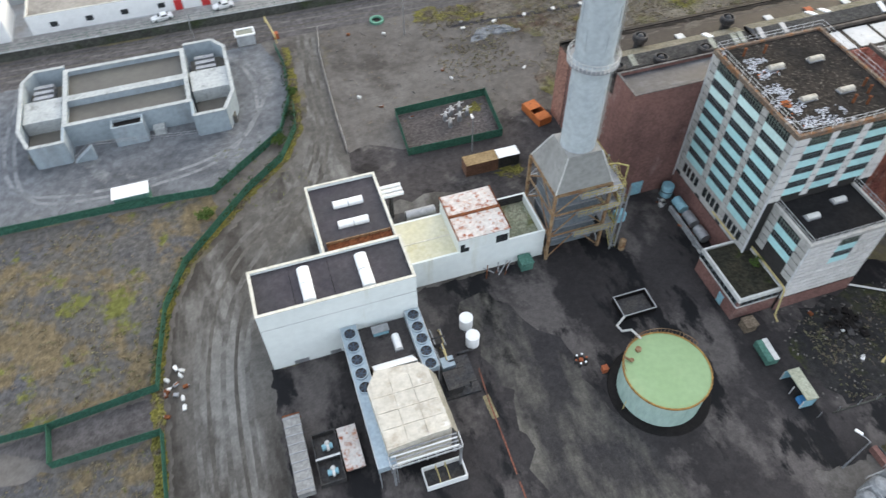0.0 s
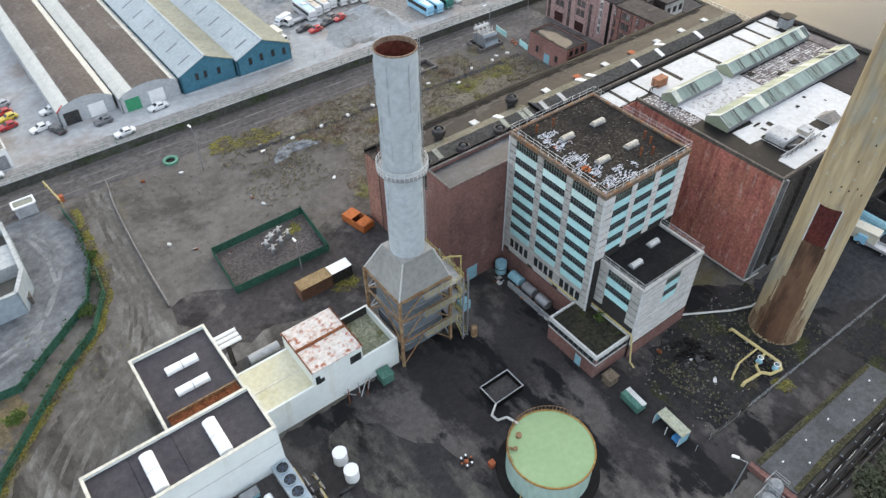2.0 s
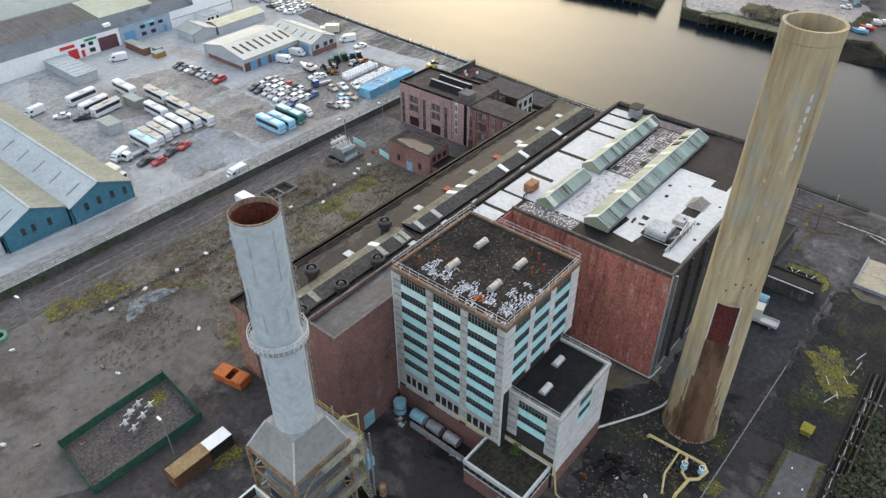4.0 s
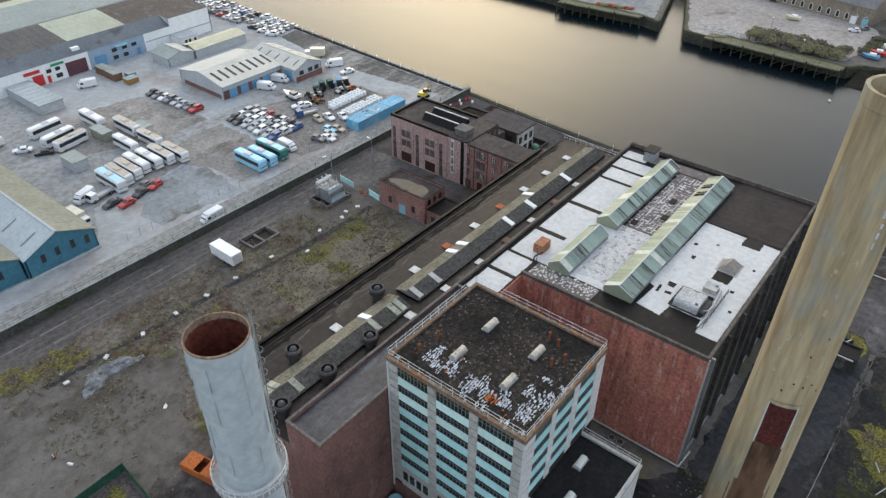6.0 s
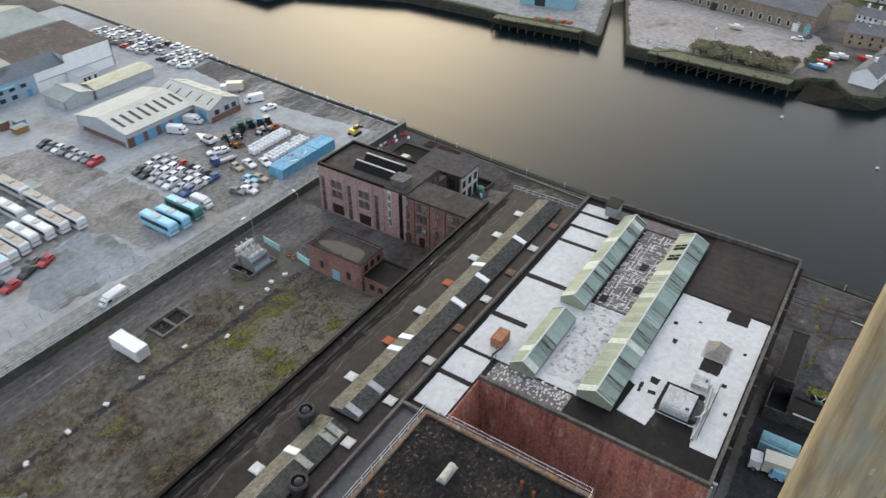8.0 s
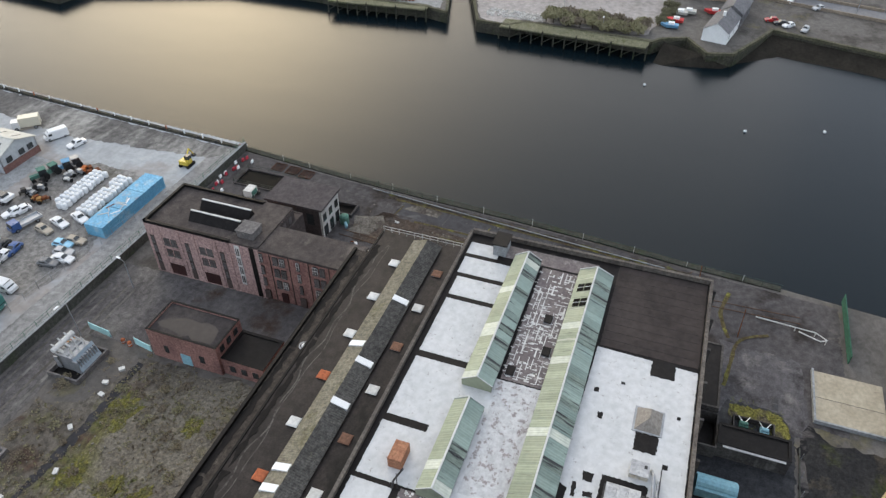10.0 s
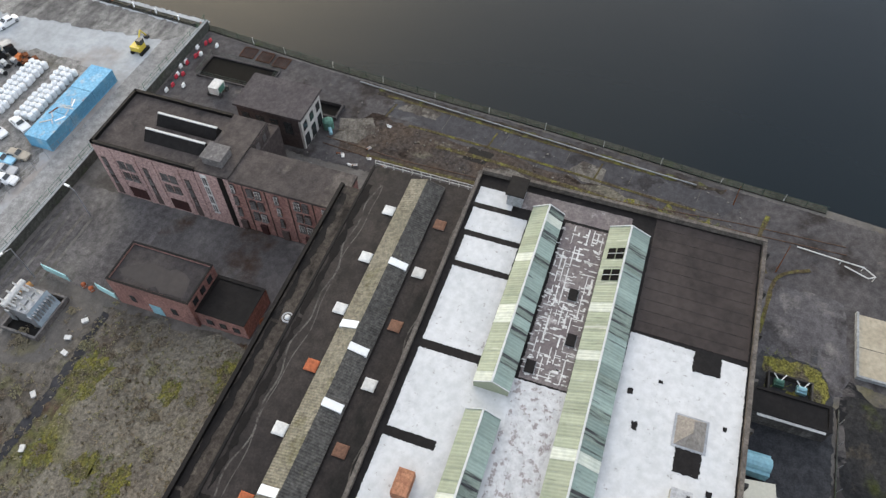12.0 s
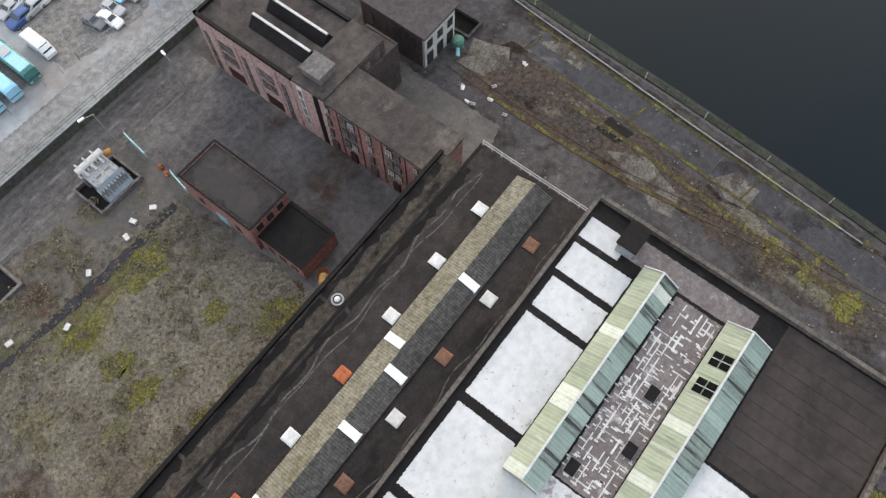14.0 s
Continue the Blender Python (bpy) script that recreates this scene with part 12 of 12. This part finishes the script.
for k in range(46):
    i = k % 23
    x = 56 + i * 4.3 + rg.uniform(-1.2, 1.2)
    y = 6.2 - (k // 23) * 4.6 + rg.uniform(-1.3, 1.3)
    bush("hedge_tree", "grey-green bushy tree on the south boundary", x, y, rg.uniform(2.6, 3.8), rg.uniform(3.0, 4.8), M_HEDGE, 200 + k, "boundary trees", 1300, 0.30)
ivy = Shape()
for line, cnt in ((FENCES[1][:9], 9), (FENCES[0][4:9], 5)):
    for a, b in zip(line, line[1:]):
        A, Bv = Vector((*a, 0)), Vector((*b, 0))
        for i in range(int((Bv - A).length * 1.6)):
            p = A.lerp(Bv, rg.random()) + Vector((rg.uniform(-0.5, 0.3), rg.uniform(-0.2, 0.5), rg.uniform(0.3, 1.6)))
            leaves(ivy, p, 0.7, 12, 0.17, rg)
tagged(part("ivy_growth", ivy, M_IVY), "dark ivy climbing over the mesh fence", "ivy", "", "stuff")


def tufts(name, label, boxes, material, seed, tall=0.5, spread=0.5, blades=7):
    """Loose grass tufts: thin bent blades in clumps, scattered over boxes of (x0, x1, y0, y1, count)."""
    rr = random.Random(seed)
    s = Shape()
    for x0, x1, y0, y1, cnt in boxes:
        for _ in range(cnt):
            x, y, k = rr.uniform(x0, x1), rr.uniform(y0, y1), rr.uniform(0.5, 1.5)
            for j in range(blades):
                a = rr.uniform(0, 6.283)
                e = spread * k * rr.uniform(0.15, 1.0) ** 1.4
                p, q2 = Vector((x, y, 0.05)), Vector((x + math.cos(a) * e, y + math.sin(a) * e, tall * k * rr.uniform(0.5, 1.0)))
                w = Vector((-math.sin(a), math.cos(a), 0)) * 0.03 * k
                s.add([p - w, p + w, q2 + w * 0.4, q2 - w * 0.4], [(0, 1, 2, 3)])
    return tagged(part(name, s, material), label, "grass", "", "stuff")


tufts("grass_tufts", "dry straw-coloured grass tufts over the scrub", [(53, 111, 93.5, 129, 520), (77, 111, 93, 116, 260), (-45, -23, 55, 88, 160), (-45, -24, 30, 47, 200)], M_STRAW, 1, 0.2, 0.42, 9)
tufts("weed_tufts", "brown dead weeds on the waste ground", [(48, 110, 94, 129, 600), (14, 46, 94, 129, 160), (63, 90, 25, 38, 40), (-45, -23, 55, 88, 120)], M_WEED, 2, 0.2, 0.5, 9)
tufts("green_tufts", "green grass tufts in the moss", [(60, 110, 94, 128, 120), (98, 105.5, 112.8, 118, 130), (101, 104.4, 102.8, 105.6, 60), (88, 93, 113, 117, 110), (88.5, 92.8, 102.5, 110, 130), (104.5, 110.4, 95.4, 99.6, 150), (91, 99, 94.6, 96.6, 60), (150, 154, 40, 55, 120), (63, 90, 25, 38, 40), (100, 115, 13, 20, 250), (-45, -23, 55, 88, 90), (-45, -24, 30, 47, 200), (127, 134, 25, 32, 120), (-11, 4, 83, 99, 120)], M_DULLGREEN, 3, 0.15, 0.4, 9)
stones = Shape()
for _ in range(800):
    x, y = rg.choice(((rg.uniform(14, 110), rg.uniform(90, 129)), (rg.uniform(14, 110), rg.uniform(90, 129)), (rg.uniform(60, 90), rg.uniform(25, 40)), (rg.uniform(143, 163), rg.uniform(36, 118))))
    k = rg.uniform(0.05, 0.16)
    stones.box(-k, k, -k * 0.7, k * 0.7, 0.02, 0.05 + k, Matrix.Translation((x, y, 0)) @ Matrix.Rotation(rg.uniform(0, 3), 4, "Z"))
tagged(part("rubble", stones, mat("rubble_stone", (0.20, 0.19, 0.175), (0.11, 0.10, 0.09), 0.6, 3, 0.95, fine=0.3)), "scattered pale stones and rubble", "rubble", "", "stuff")
for k in range(34):
    x, y = rg.choice(((rg.uniform(60, 76), rg.uniform(26, 39)), (rg.uniform(15, 50), rg.uniform(92, 128)), (rg.uniform(-23, -19), rg.uniform(50, 58)), (rg.uniform(146, 158), rg.uniform(92, 102))))
    t = thing("litter_piece", "scrap of pale rubbish on the ground", "litter", (x, y, 0), "litter")
    a = rg.uniform(0, 3)
    mm = Matrix.Translation((x, y, 0.04)) @ Matrix.Rotation(a, 4, "Z")
    part("scrap", Shape().box(-0.35, 0.35, -0.2, 0.25, 0, rg.uniform(0.1, 0.4), mm), (M_VENTWHITE, M_SOFTWHITE, M_GREYSTEEL, M_RUST)[k % 4], t)
    part("fold", Shape().box(-0.2, 0.5, -0.05, 0.1, 0.1, 0.3, mm), (M_SOFTWHITE, M_VENTWHITE, M_RUST, M_GREYSTEEL)[k % 4], t)

# ---- far bank ----
ground_piece("far_yard", [(258.5, 110), (258.3, 102), (262.5, 98), (262, 62), (268, 60), (282, 56), (300, 60), (318, 108), (302, 128)], 0.05, mat("far_gravel", (0.33, 0.305, 0.29), (0.27, 0.25, 0.235), 0.05, 0.6, 0.95, stain=((0.15, 0.14, 0.12), 0.08, 0.58, 0.72), fine=0.2), "pale gravel yard across the river", "yard", 0.8, 140)
ground_piece("far_dock", [(264, 131), (263, 158), (265, 169), (265.5, 203), (300, 230), (340, 180), (304, 137), (263, 125)], 0.05, mat("far_dock_concrete", (0.29, 0.29, 0.285), (0.23, 0.23, 0.225), 0.06, 0.6, 0.95, stain=((0.16, 0.155, 0.14), 0.07, 0.58, 0.72), fine=0.2), "grey dock yard across the river", "yard", 0.6, 141)
ground_piece("far_road", [(309, 40), (305.5, 32), (297, -4), (280, -60), (286, -60), (304, -5), (312, 30), (318, 44)], 0.07, mat("far_asphalt", (0.20, 0.20, 0.205), (0.165, 0.165, 0.17), 0.1, 0.8, 0.9, fine=0.15), "asphalt road across the river", "road", 0.1, 142)
ground_piece("far_green", [(318, 10), (324, -8), (318, -80), (520, -80), (520, 120), (345, 60), (336, 38)], 0.06, mat("far_hillside", (0.06, 0.068, 0.03), (0.085, 0.08, 0.045), 0.05, 0.8, 0.97, stain=((0.045, 0.055, 0.025), 0.1, 0.55, 0.68), fine=0.3), "rough green hillside across the river", "hillside", 1.5, 143)
M_STONE = mat("grey_tan_stone", (0.26, 0.215, 0.165), (0.20, 0.165, 0.13), 0.2, 1.4, 0.9, stain=((0.13, 0.11, 0.09), 0.25, 0.58, 0.72), fine=0.2)
M_SLATEROOF = mat("grey_slate", (0.17, 0.165, 0.17), (0.13, 0.13, 0.135), 0.2, 1.4, 0.8, fine=0.2)


def house(name, label, a, b, depth, ze, zr, wall_m, roof_m, n_win, group="", win_h=1.3, rows=2, arched=False, chimneys=1):
    """A house along the line a-b, with its depth to the left of that line, so that the front faces right of a to b."""
    A, Bv = Vector((*a, 0)), Vector((*b, 0))
    L = (Bv - A).length
    d = (Bv - A).normalized()
    nrm = Vector((-d.y, d.x, 0))
    t = thing(name, label, "house", (*a, 0), group)
    def P3(u, v, z):
        q = A + d * u + nrm * v
        return (q.x, q.y, z)
    for v in (0, depth):
        part("wall", Shape().add([P3(0, v, 0), P3(L, v, 0), P3(L, v, ze), P3(0, v, ze)], [(0, 1, 2, 3)]), wall_m, t)
    for u in (0, L):
        part("gable", Shape().add([P3(u, 0, 0), P3(u, depth, 0), P3(u, depth, ze), P3(u, depth / 2, zr), P3(u, 0, ze)], [(0, 1, 2, 3, 4)]), wall_m, t)
    for v0, v1, za, zb in ((-0.3, depth / 2, ze - 0.05, zr), (depth / 2, depth + 0.3, zr, ze - 0.05)):
        part("roof", Shape().add([P3(-0.2, v0, za + 0.05), P3(L + 0.2, v0, za + 0.05), P3(L + 0.2, v1, zb + 0.05), P3(-0.2, v1, zb + 0.05)], [(0, 1, 2, 3)]), roof_m, t)
    hw = 0.5 if arched else 0.34
    for r in range(rows):
        z = 0.9 + r * (ze - 0.6) / rows
        for i in range(n_win):
            u = L * (i + 0.5) / n_win
            w = part("window", Shape().add([P3(u - hw, -0.04, z), P3(u + hw, -0.04, z), P3(u + hw, -0.04, z + win_h), P3(u, -0.04, z + win_h + (0.5 if arched else 0.0)), P3(u - hw, -0.04, z + win_h)], [(0, 1, 2, 3, 4)]), M_GLASS, t)
            if arched:
                part("surround", Shape().add([P3(u - 0.75, -0.02, z - 0.2), P3(u + 0.75, -0.02, z - 0.2), P3(u + 0.75, -0.02, z + win_h + 0.1), P3(u, -0.02, z + win_h + 0.8), P3(u - 0.75, -0.02, z + win_h + 0.1)], [(0, 1, 2, 3, 4)]), M_CREAMROOF, w)
    for i in range(chimneys):
        u = L * (i + 0.5) / max(1, chimneys)
        c = A + d * u + nrm * (depth / 2)
        part("chimney", Shape().box(c.x - 0.4, c.x + 0.4, c.y - 0.4, c.y + 0.4, zr - 0.6, zr + 1.1), wall_m, t)
    return t


house("stone_warehouse", "long two-storey stone warehouse with arched windows", (318.3, 141.0), (301.1, 63.2), 13, 6.0, 9.0, M_STONE, M_SLATEROOF, 24, "", 1.6, 1, True, 0)
wc = bpy.data.objects["stone_warehouse"]
for u, mt in ((0.93, M_VENTWHITE), (0.98, M_BLUEBOX), (0.55, M_DARKSTEEL), (0.35, M_DARKSTEEL)):
    x, y = 318.3 - 17.2 * u, 141.0 - 77.8 * u
    part("door", Shape().box(x - 1.0, x - 0.2, y - 1.0, y + 1.0, 0.1, 2.6), mt, wc)
for k in range(6):
    house("terrace_house", "small grey rendered terraced house", (311.8 - 0.55 * k, 33.0 - 3.2 * k), (311.2 - 0.55 * k, 29.9 - 3.2 * k), 8, 4.2, 6.4, M_GREYWALL if k % 3 else M_STONE, M_SLATEROOF, 2, "terraced houses", 1.0)
for k in range(5):
    house("terrace_house", "white terraced house with a slate roof", (320.0 - 0.9 * k, 52.6 - 3.6 * k), (319.2 - 0.9 * k, 49.2 - 3.6 * k), 7, 3.8, 5.8, M_VENTWHITE, M_SLATEROOF, 2, "terraced houses", 1.0)
house("brick_house", "tan brick house with a long slate roof", (296.5, 52.4), (298.6, 34.6), 8, 4.4, 6.8, mat("tan_brick", (0.34, 0.27, 0.205), (0.29, 0.225, 0.17), 0.3, 2, 0.9, fine=0.2), M_SLATEROOF, 6, "", 1.0)
house("white_cottage", "white gabled cottage standing on the water's edge", (263.4, 39.4), (276.8, 36.6), 7.0, 3.2, 5.6, M_VENTWHITE, M_SLATEROOF, 3, "", 1.2, 1)
house("slate_house", "long slate-roofed house behind the cottage", (277.5, 36.2), (290.5, 33.8), 6.5, 3.8, 6.2, M_SLATEROOF, M_SLATEROOF, 4, "", 1.0, 1)
house("white_house", "white house on the hillside", (339.5, 34.0), (340.6, 22.5), 7, 4.4, 6.6, M_VENTWHITE, M_SLATEROOF, 4, "", 1.0)
house("white_house", "pale house up the hillside", (352, 56.0), (351, 46.0), 7, 4.4, 6.6, M_VENTWHITE, M_SLATEROOF, 3, "", 1.0)
house("white_house", "pale house up the hillside", (360, 4.0), (366, -6.0), 7, 4.4, 6.6, M_CREAMROOF, M_SLATEROOF, 3, "", 1.0)
bsd = thing("blue_boat_shed", "pale blue boat shed with a rusty roof", "shed", (280, 150, 0))
part("wall", Shape().prism([(276.0, 160.5), (279.5, 141.0), (290, 143), (286.5, 162.5)], 0, 5.0), M_BLUEBOX, bsd)
part("roof", Shape().add([(275.8, 160.8, 5.0), (279.4, 140.8, 5.0), (284.9, 141.8, 6.8), (281.3, 161.8, 6.8), (290.2, 142.8, 5.0), (286.6, 162.8, 5.0)], [(0, 1, 2, 3), (3, 2, 4, 5)]), M_RUSTROOF, bsd)
part("door", Shape().add([(276.9, 155.0, 0.1), (277.6, 151.0, 0.1), (277.6, 151.0, 3.6), (276.9, 155.0, 3.6)], [(0, 1, 2, 3)]), M_GLASS, bsd)
for k in range(12):
    x, y = 262.0 + 0.25 * k, 147.8 - 1.15 * k
    t = thing("upturned_boat", "small upturned boat in orange, red or teal", "boat", (x, y, 0), "upturned boats")
    cc2 = (M_ORANGE, M_REDPAINT, M_GREEN2, M_ORANGE, M_RUST)[k % 5]
    mend(part("hull", loft([(y - 0.35, [(x, 0.4), (x + 2.8, 0.4), (x + 2.4, 0.75), (x + 0.5, 0.75)]), (y + 0.35, [(x, 0.4), (x + 2.8, 0.4), (x + 2.4, 0.75), (x + 0.5, 0.75)])]), cc2, t))
    part("trestle", Shape().box(x + 0.5, x + 0.8, y - 0.3, y + 0.3, 0, 0.4).box(x + 2.0, x + 2.3, y - 0.3, y + 0.3, 0, 0.4), M_DARKSTEEL, t)
for k in range(7):
    x, y = 272 + rg.uniform(-2, 6), 176 + k * 4.6
    t = thing("white_roll", "long white wrapped bundle in the dock yard", "bundle", (x, y, 0), "wrapped bundles")
    part("bundle", Shape().rod((x, y - 2.2, 0.7), (x + 1.0, y + 2.2, 0.7), 0.7, 10), M_WRAP, t)
    part("strap", Shape().rod((x + 0.5, y - 0.1, 0.7), (x + 0.53, y + 0.1, 0.7), 0.73, 10), M_DARKSTEEL, t)


def jetty(name, label, a, b, w, mat_deck):
    """A timber jetty on piles along a-b standing out over the water."""
    A, Bv = Vector((*a, 0)), Vector((*b, 0))
    d = (Bv - A).normalized()
    n = Vector((-d.y, d.x, 0))
    t = thing(name, label, "jetty", (*a, 0), "far jetties")
    q = [A, Bv, Bv + n * w, A + n * w]
    mend(part("deck", Shape().prism([(p.x, p.y) for p in q], -0.35, 0.09), mat_deck, t))
    k = int((Bv - A).length / 3.2)
    for i in range(k + 1):
        p = A.lerp(Bv, i / k) + n * 0.2
        part("pile", Shape().rod(p + Vector((0, 0, -6)), p + Vector((0, 0, 0.7 if i % 3 == 0 else -0.1)), 0.22, 7), M_QUAYWALL, t)
        if i < k:
            e = A.lerp(Bv, (i + 1) / k) + n * 0.2
            part("brace", Shape().rod(p + Vector((0, 0, -0.6)), e + Vector((0, 0, -2.8)), 0.12, 5), M_QUAYWALL, t)
    part("edge_beam", Shape().rod(A + Vector((0, 0, 0.05)), Bv + Vector((0, 0, 0.05)), 0.22, 5), mat_deck, t)
    return t


M_JETTY = mat("mossy_timber", (0.125, 0.125, 0.078), (0.175, 0.168, 0.115), 0.4, 2, 0.95, stain=((0.08, 0.09, 0.035), 0.5, 0.55, 0.7), fine=0.3)
jetty("timber_jetty", "old moss-covered timber jetty on piles", (253.6, 60.0), (254.9, 103.4), -6.5, M_JETTY)
jetty("timber_jetty", "short grey timber jetty on piles", (259.6, 128.6), (256.4, 161.0), -4.5, M_JETTY)
po = thing("floating_pontoon", "floating pontoon with a green deck and blue sides", "pontoon", (243, 268, WATER_Z))
part("deck", Shape().prism([(237.6, 255.0), (254.0, 254.0), (260, 292), (243, 292)], -3.6, 0.6), M_BLUEBOX, po)
part("top", Shape().prism([(238.2, 255.6), (253.6, 254.6), (259.4, 291.6), (243.4, 291.6)], 0.6, 0.68), mat("green_deck", (0.21, 0.33, 0.16), (0.25, 0.37, 0.19), 0.2, 1.5, 0.8, stain=((0.33, 0.36, 0.2), 0.3, 0.58, 0.7), fine=0.15), po, "green deck")
for k in range(12):
    p = Vector((237.4 + 0.45 * k, 256 + 3.1 * k, -1.4))
    part("tyre_fender", Shape().rod(p, p + Vector((-0.4, 0.05, 0)), 0.9, 10), M_TYRE, po)
for k, (x, y, c) in enumerate(((285.4, 27.5, "red"), (282.6, 22.8, "white"), (281.0, 18.2, "silver"), (283.8, 25.0, "black"), (300.0, 14.0, "silver"), (303.6, 22.0, "white"), (293, 66, "white"), (297, 64, "grey"))):
    park("car", c, x, y, 12 + 30 * (k % 3), "hatch")
park("cargo", "red" if "red" in PAINT else "white", 309.0, 122.0, 30)
for k, (x, y) in enumerate(((283.2, 51.6), (281.6, 54.0), (270.4, 55.6), (275.0, 54.6), (292.2, 86.0), (285.6, 44.2))):
    t = thing("laid_up_boat", "small boat laid up ashore", "boat", (x, y, 0), "laid-up boats")
    mend(part("hull", loft([(y - 2.4, [(x - 0.9, 0.5), (x + 0.9, 0.5), (x + 1.1, 1.3), (x - 1.1, 1.3)]), (y + 1.0, [(x - 0.8, 0.3), (x + 0.8, 0.3), (x + 1.1, 1.3), (x - 1.1, 1.3)]), (y + 2.8, [(x - 0.08, 0.8), (x + 0.08, 0.8), (x + 0.12, 1.5), (x - 0.12, 1.5)])]), (M_CREAMROOF, M_CREAMROOF, M_BLUEWALL, M_REDDOOR, M_YELLOWROOF, M_REDDOOR)[k], t))
    part("cabin", Shape().box(x - 0.6, x + 0.6, y - 1.2, y + 0.6, 1.3, 1.9), M_VENTWHITE, t)
    part("keel_block", Shape().box(x - 0.3, x + 0.3, y - 1.5, y + 1.0, 0, 0.45), M_DARKSTEEL, t)
fr = Shape()
for _ in range(260):
    x, y = rg.uniform(262.5, 268), rg.uniform(92, 110)
    k = rg.uniform(0.15, 0.6)
    fr.ball((x, y, 0.1), k, 6, 4, 0.6)
tagged(part("rubble_heap", fr, mat("white_rubble", (0.48, 0.47, 0.44), (0.34, 0.33, 0.3), 0.6, 3, 0.95, fine=0.25)), "heaps of pale rubble and bags on the far yard", "rubble", "", "stuff")
for k in range(46):
    x, y = 262.0 + rg.uniform(0, 7), 62 + rg.uniform(0, 30)
    bush("scrub_bush", "brown-green scrub bush on the far bank", x, y, rg.uniform(1.7, 2.9), rg.uniform(2.2, 3.8), M_FARBUSH if k % 3 else M_WEED, 400 + k, "far bank scrub", 360, 0.38)
for k in range(12):
    bush("scrub_bush", "green bush by the slip", 268 + rg.uniform(0, 20), 57 + rg.uniform(-1.5, 3), rg.uniform(1.2, 2.0), rg.uniform(1.2, 2.2), M_BUSH, 460 + k, "far bank scrub", 260, 0.32)
for k in range(70):
    x, y = rg.uniform(322, 420), rg.uniform(-70, 60)
    if x < 345 and y > 12:
        x += 30
    bush("hillside_tree", "leafy tree on the far hillside", x, y, rg.uniform(2.6, 5.0), rg.uniform(4.0, 8.0), M_LEAF if k % 3 == 0 else M_BUSH, 500 + k, "hillside trees", 150, 0.75)
rwall = thing("road_wall", "low stone wall beside the far road", "wall", (290, 10, 0), kind="structure")
for a, b in (((304.0, 31.0), (295.6, -4.0)), ((295.6, -4.0), (279, -60)), ((311.8, 29.5), (304.5, -5))):
    d = Vector((b[0] - a[0], b[1] - a[1], 0)).normalized()
    n = Vector((-d.y, d.x, 0)) * 0.25
    A, Bv = Vector((*a, 0)), Vector((*b, 0))
    mend(part("wall", Shape().prism([(p.x, p.y) for p in (A - n, Bv - n, Bv + n, A + n)], 0, 0.9), M_STONE, rwall))
mud = thing("mud_bank", "dark mud bank below the far sea wall", "mud", (270, 30, 0), kind="structure")
part("mud", Shape().add([(279, 27, -1.2), (272, 0, -1.2), (262, -40, -1.2), (254, -40, -4.2), (262, 0, -4.2), (266, 24, -4.2), (255, 38, -4.2), (257, 44, -1.0), (262, 56, -1.0), (251, 58, -4.2)], [(0, 1, 4, 5), (1, 2, 3, 4), (0, 5, 6, 7), (7, 6, 9, 8)]), mat("wet_black_mud", (0.020, 0.018, 0.015), (0.030, 0.027, 0.022), 0.2, 1.2, 0.9, fine=0.2, spec=0.03), mud)
for x, y in ((238.5, 58.0), (228.0, 14.0), (222.0, 32.0)):
    t = thing("mooring_buoy", "small white mooring buoy on the water", "buoy", (x, y, WATER_Z), "mooring buoys")
    part("float", Shape().ball((x, y, WATER_Z + 0.15), 0.4, 10, 6), M_VENTWHITE, t)
    part("ring", Shape().lathe((x, y, WATER_Z + 0.5), [(0.12, 0), (0.12, 0.15), (0, 0.15)], 8), M_DARKSTEEL, t)
for x, y, h in ((274.0, 88.0, 5.0), (262.0, 74.0, 4.0), (309.0, 25.0, 7.0), (300.6, 3.0, 7.0), (300.6, 47.0, 6)):
    lamp_post(x, y, h, 0.8, 180)

# dark weedy silt drifted against the quay fence
ground_piece("quay_weeds", [(163.4, 100), (165.2, 100), (163.9, 82), (162.4, 66), (161.2, 52), (160.6, 40), (159.6, 40), (160.3, 54), (161.5, 68), (162.6, 84)], 0.086, mat("dark_quay_silt", (0.036, 0.030, 0.026), (0.055, 0.047, 0.036), 0.3, 1.6, 0.97, stain=((0.085, 0.085, 0.030), 0.25, 0.54, 0.64), stain2=((0.105, 0.062, 0.036), 0.35, 0.62, 0.70), fine=0.5, bump=0.6, bump_size=0.08), "dark weedy silt along the quay edge", "ground", 0.35, 131)
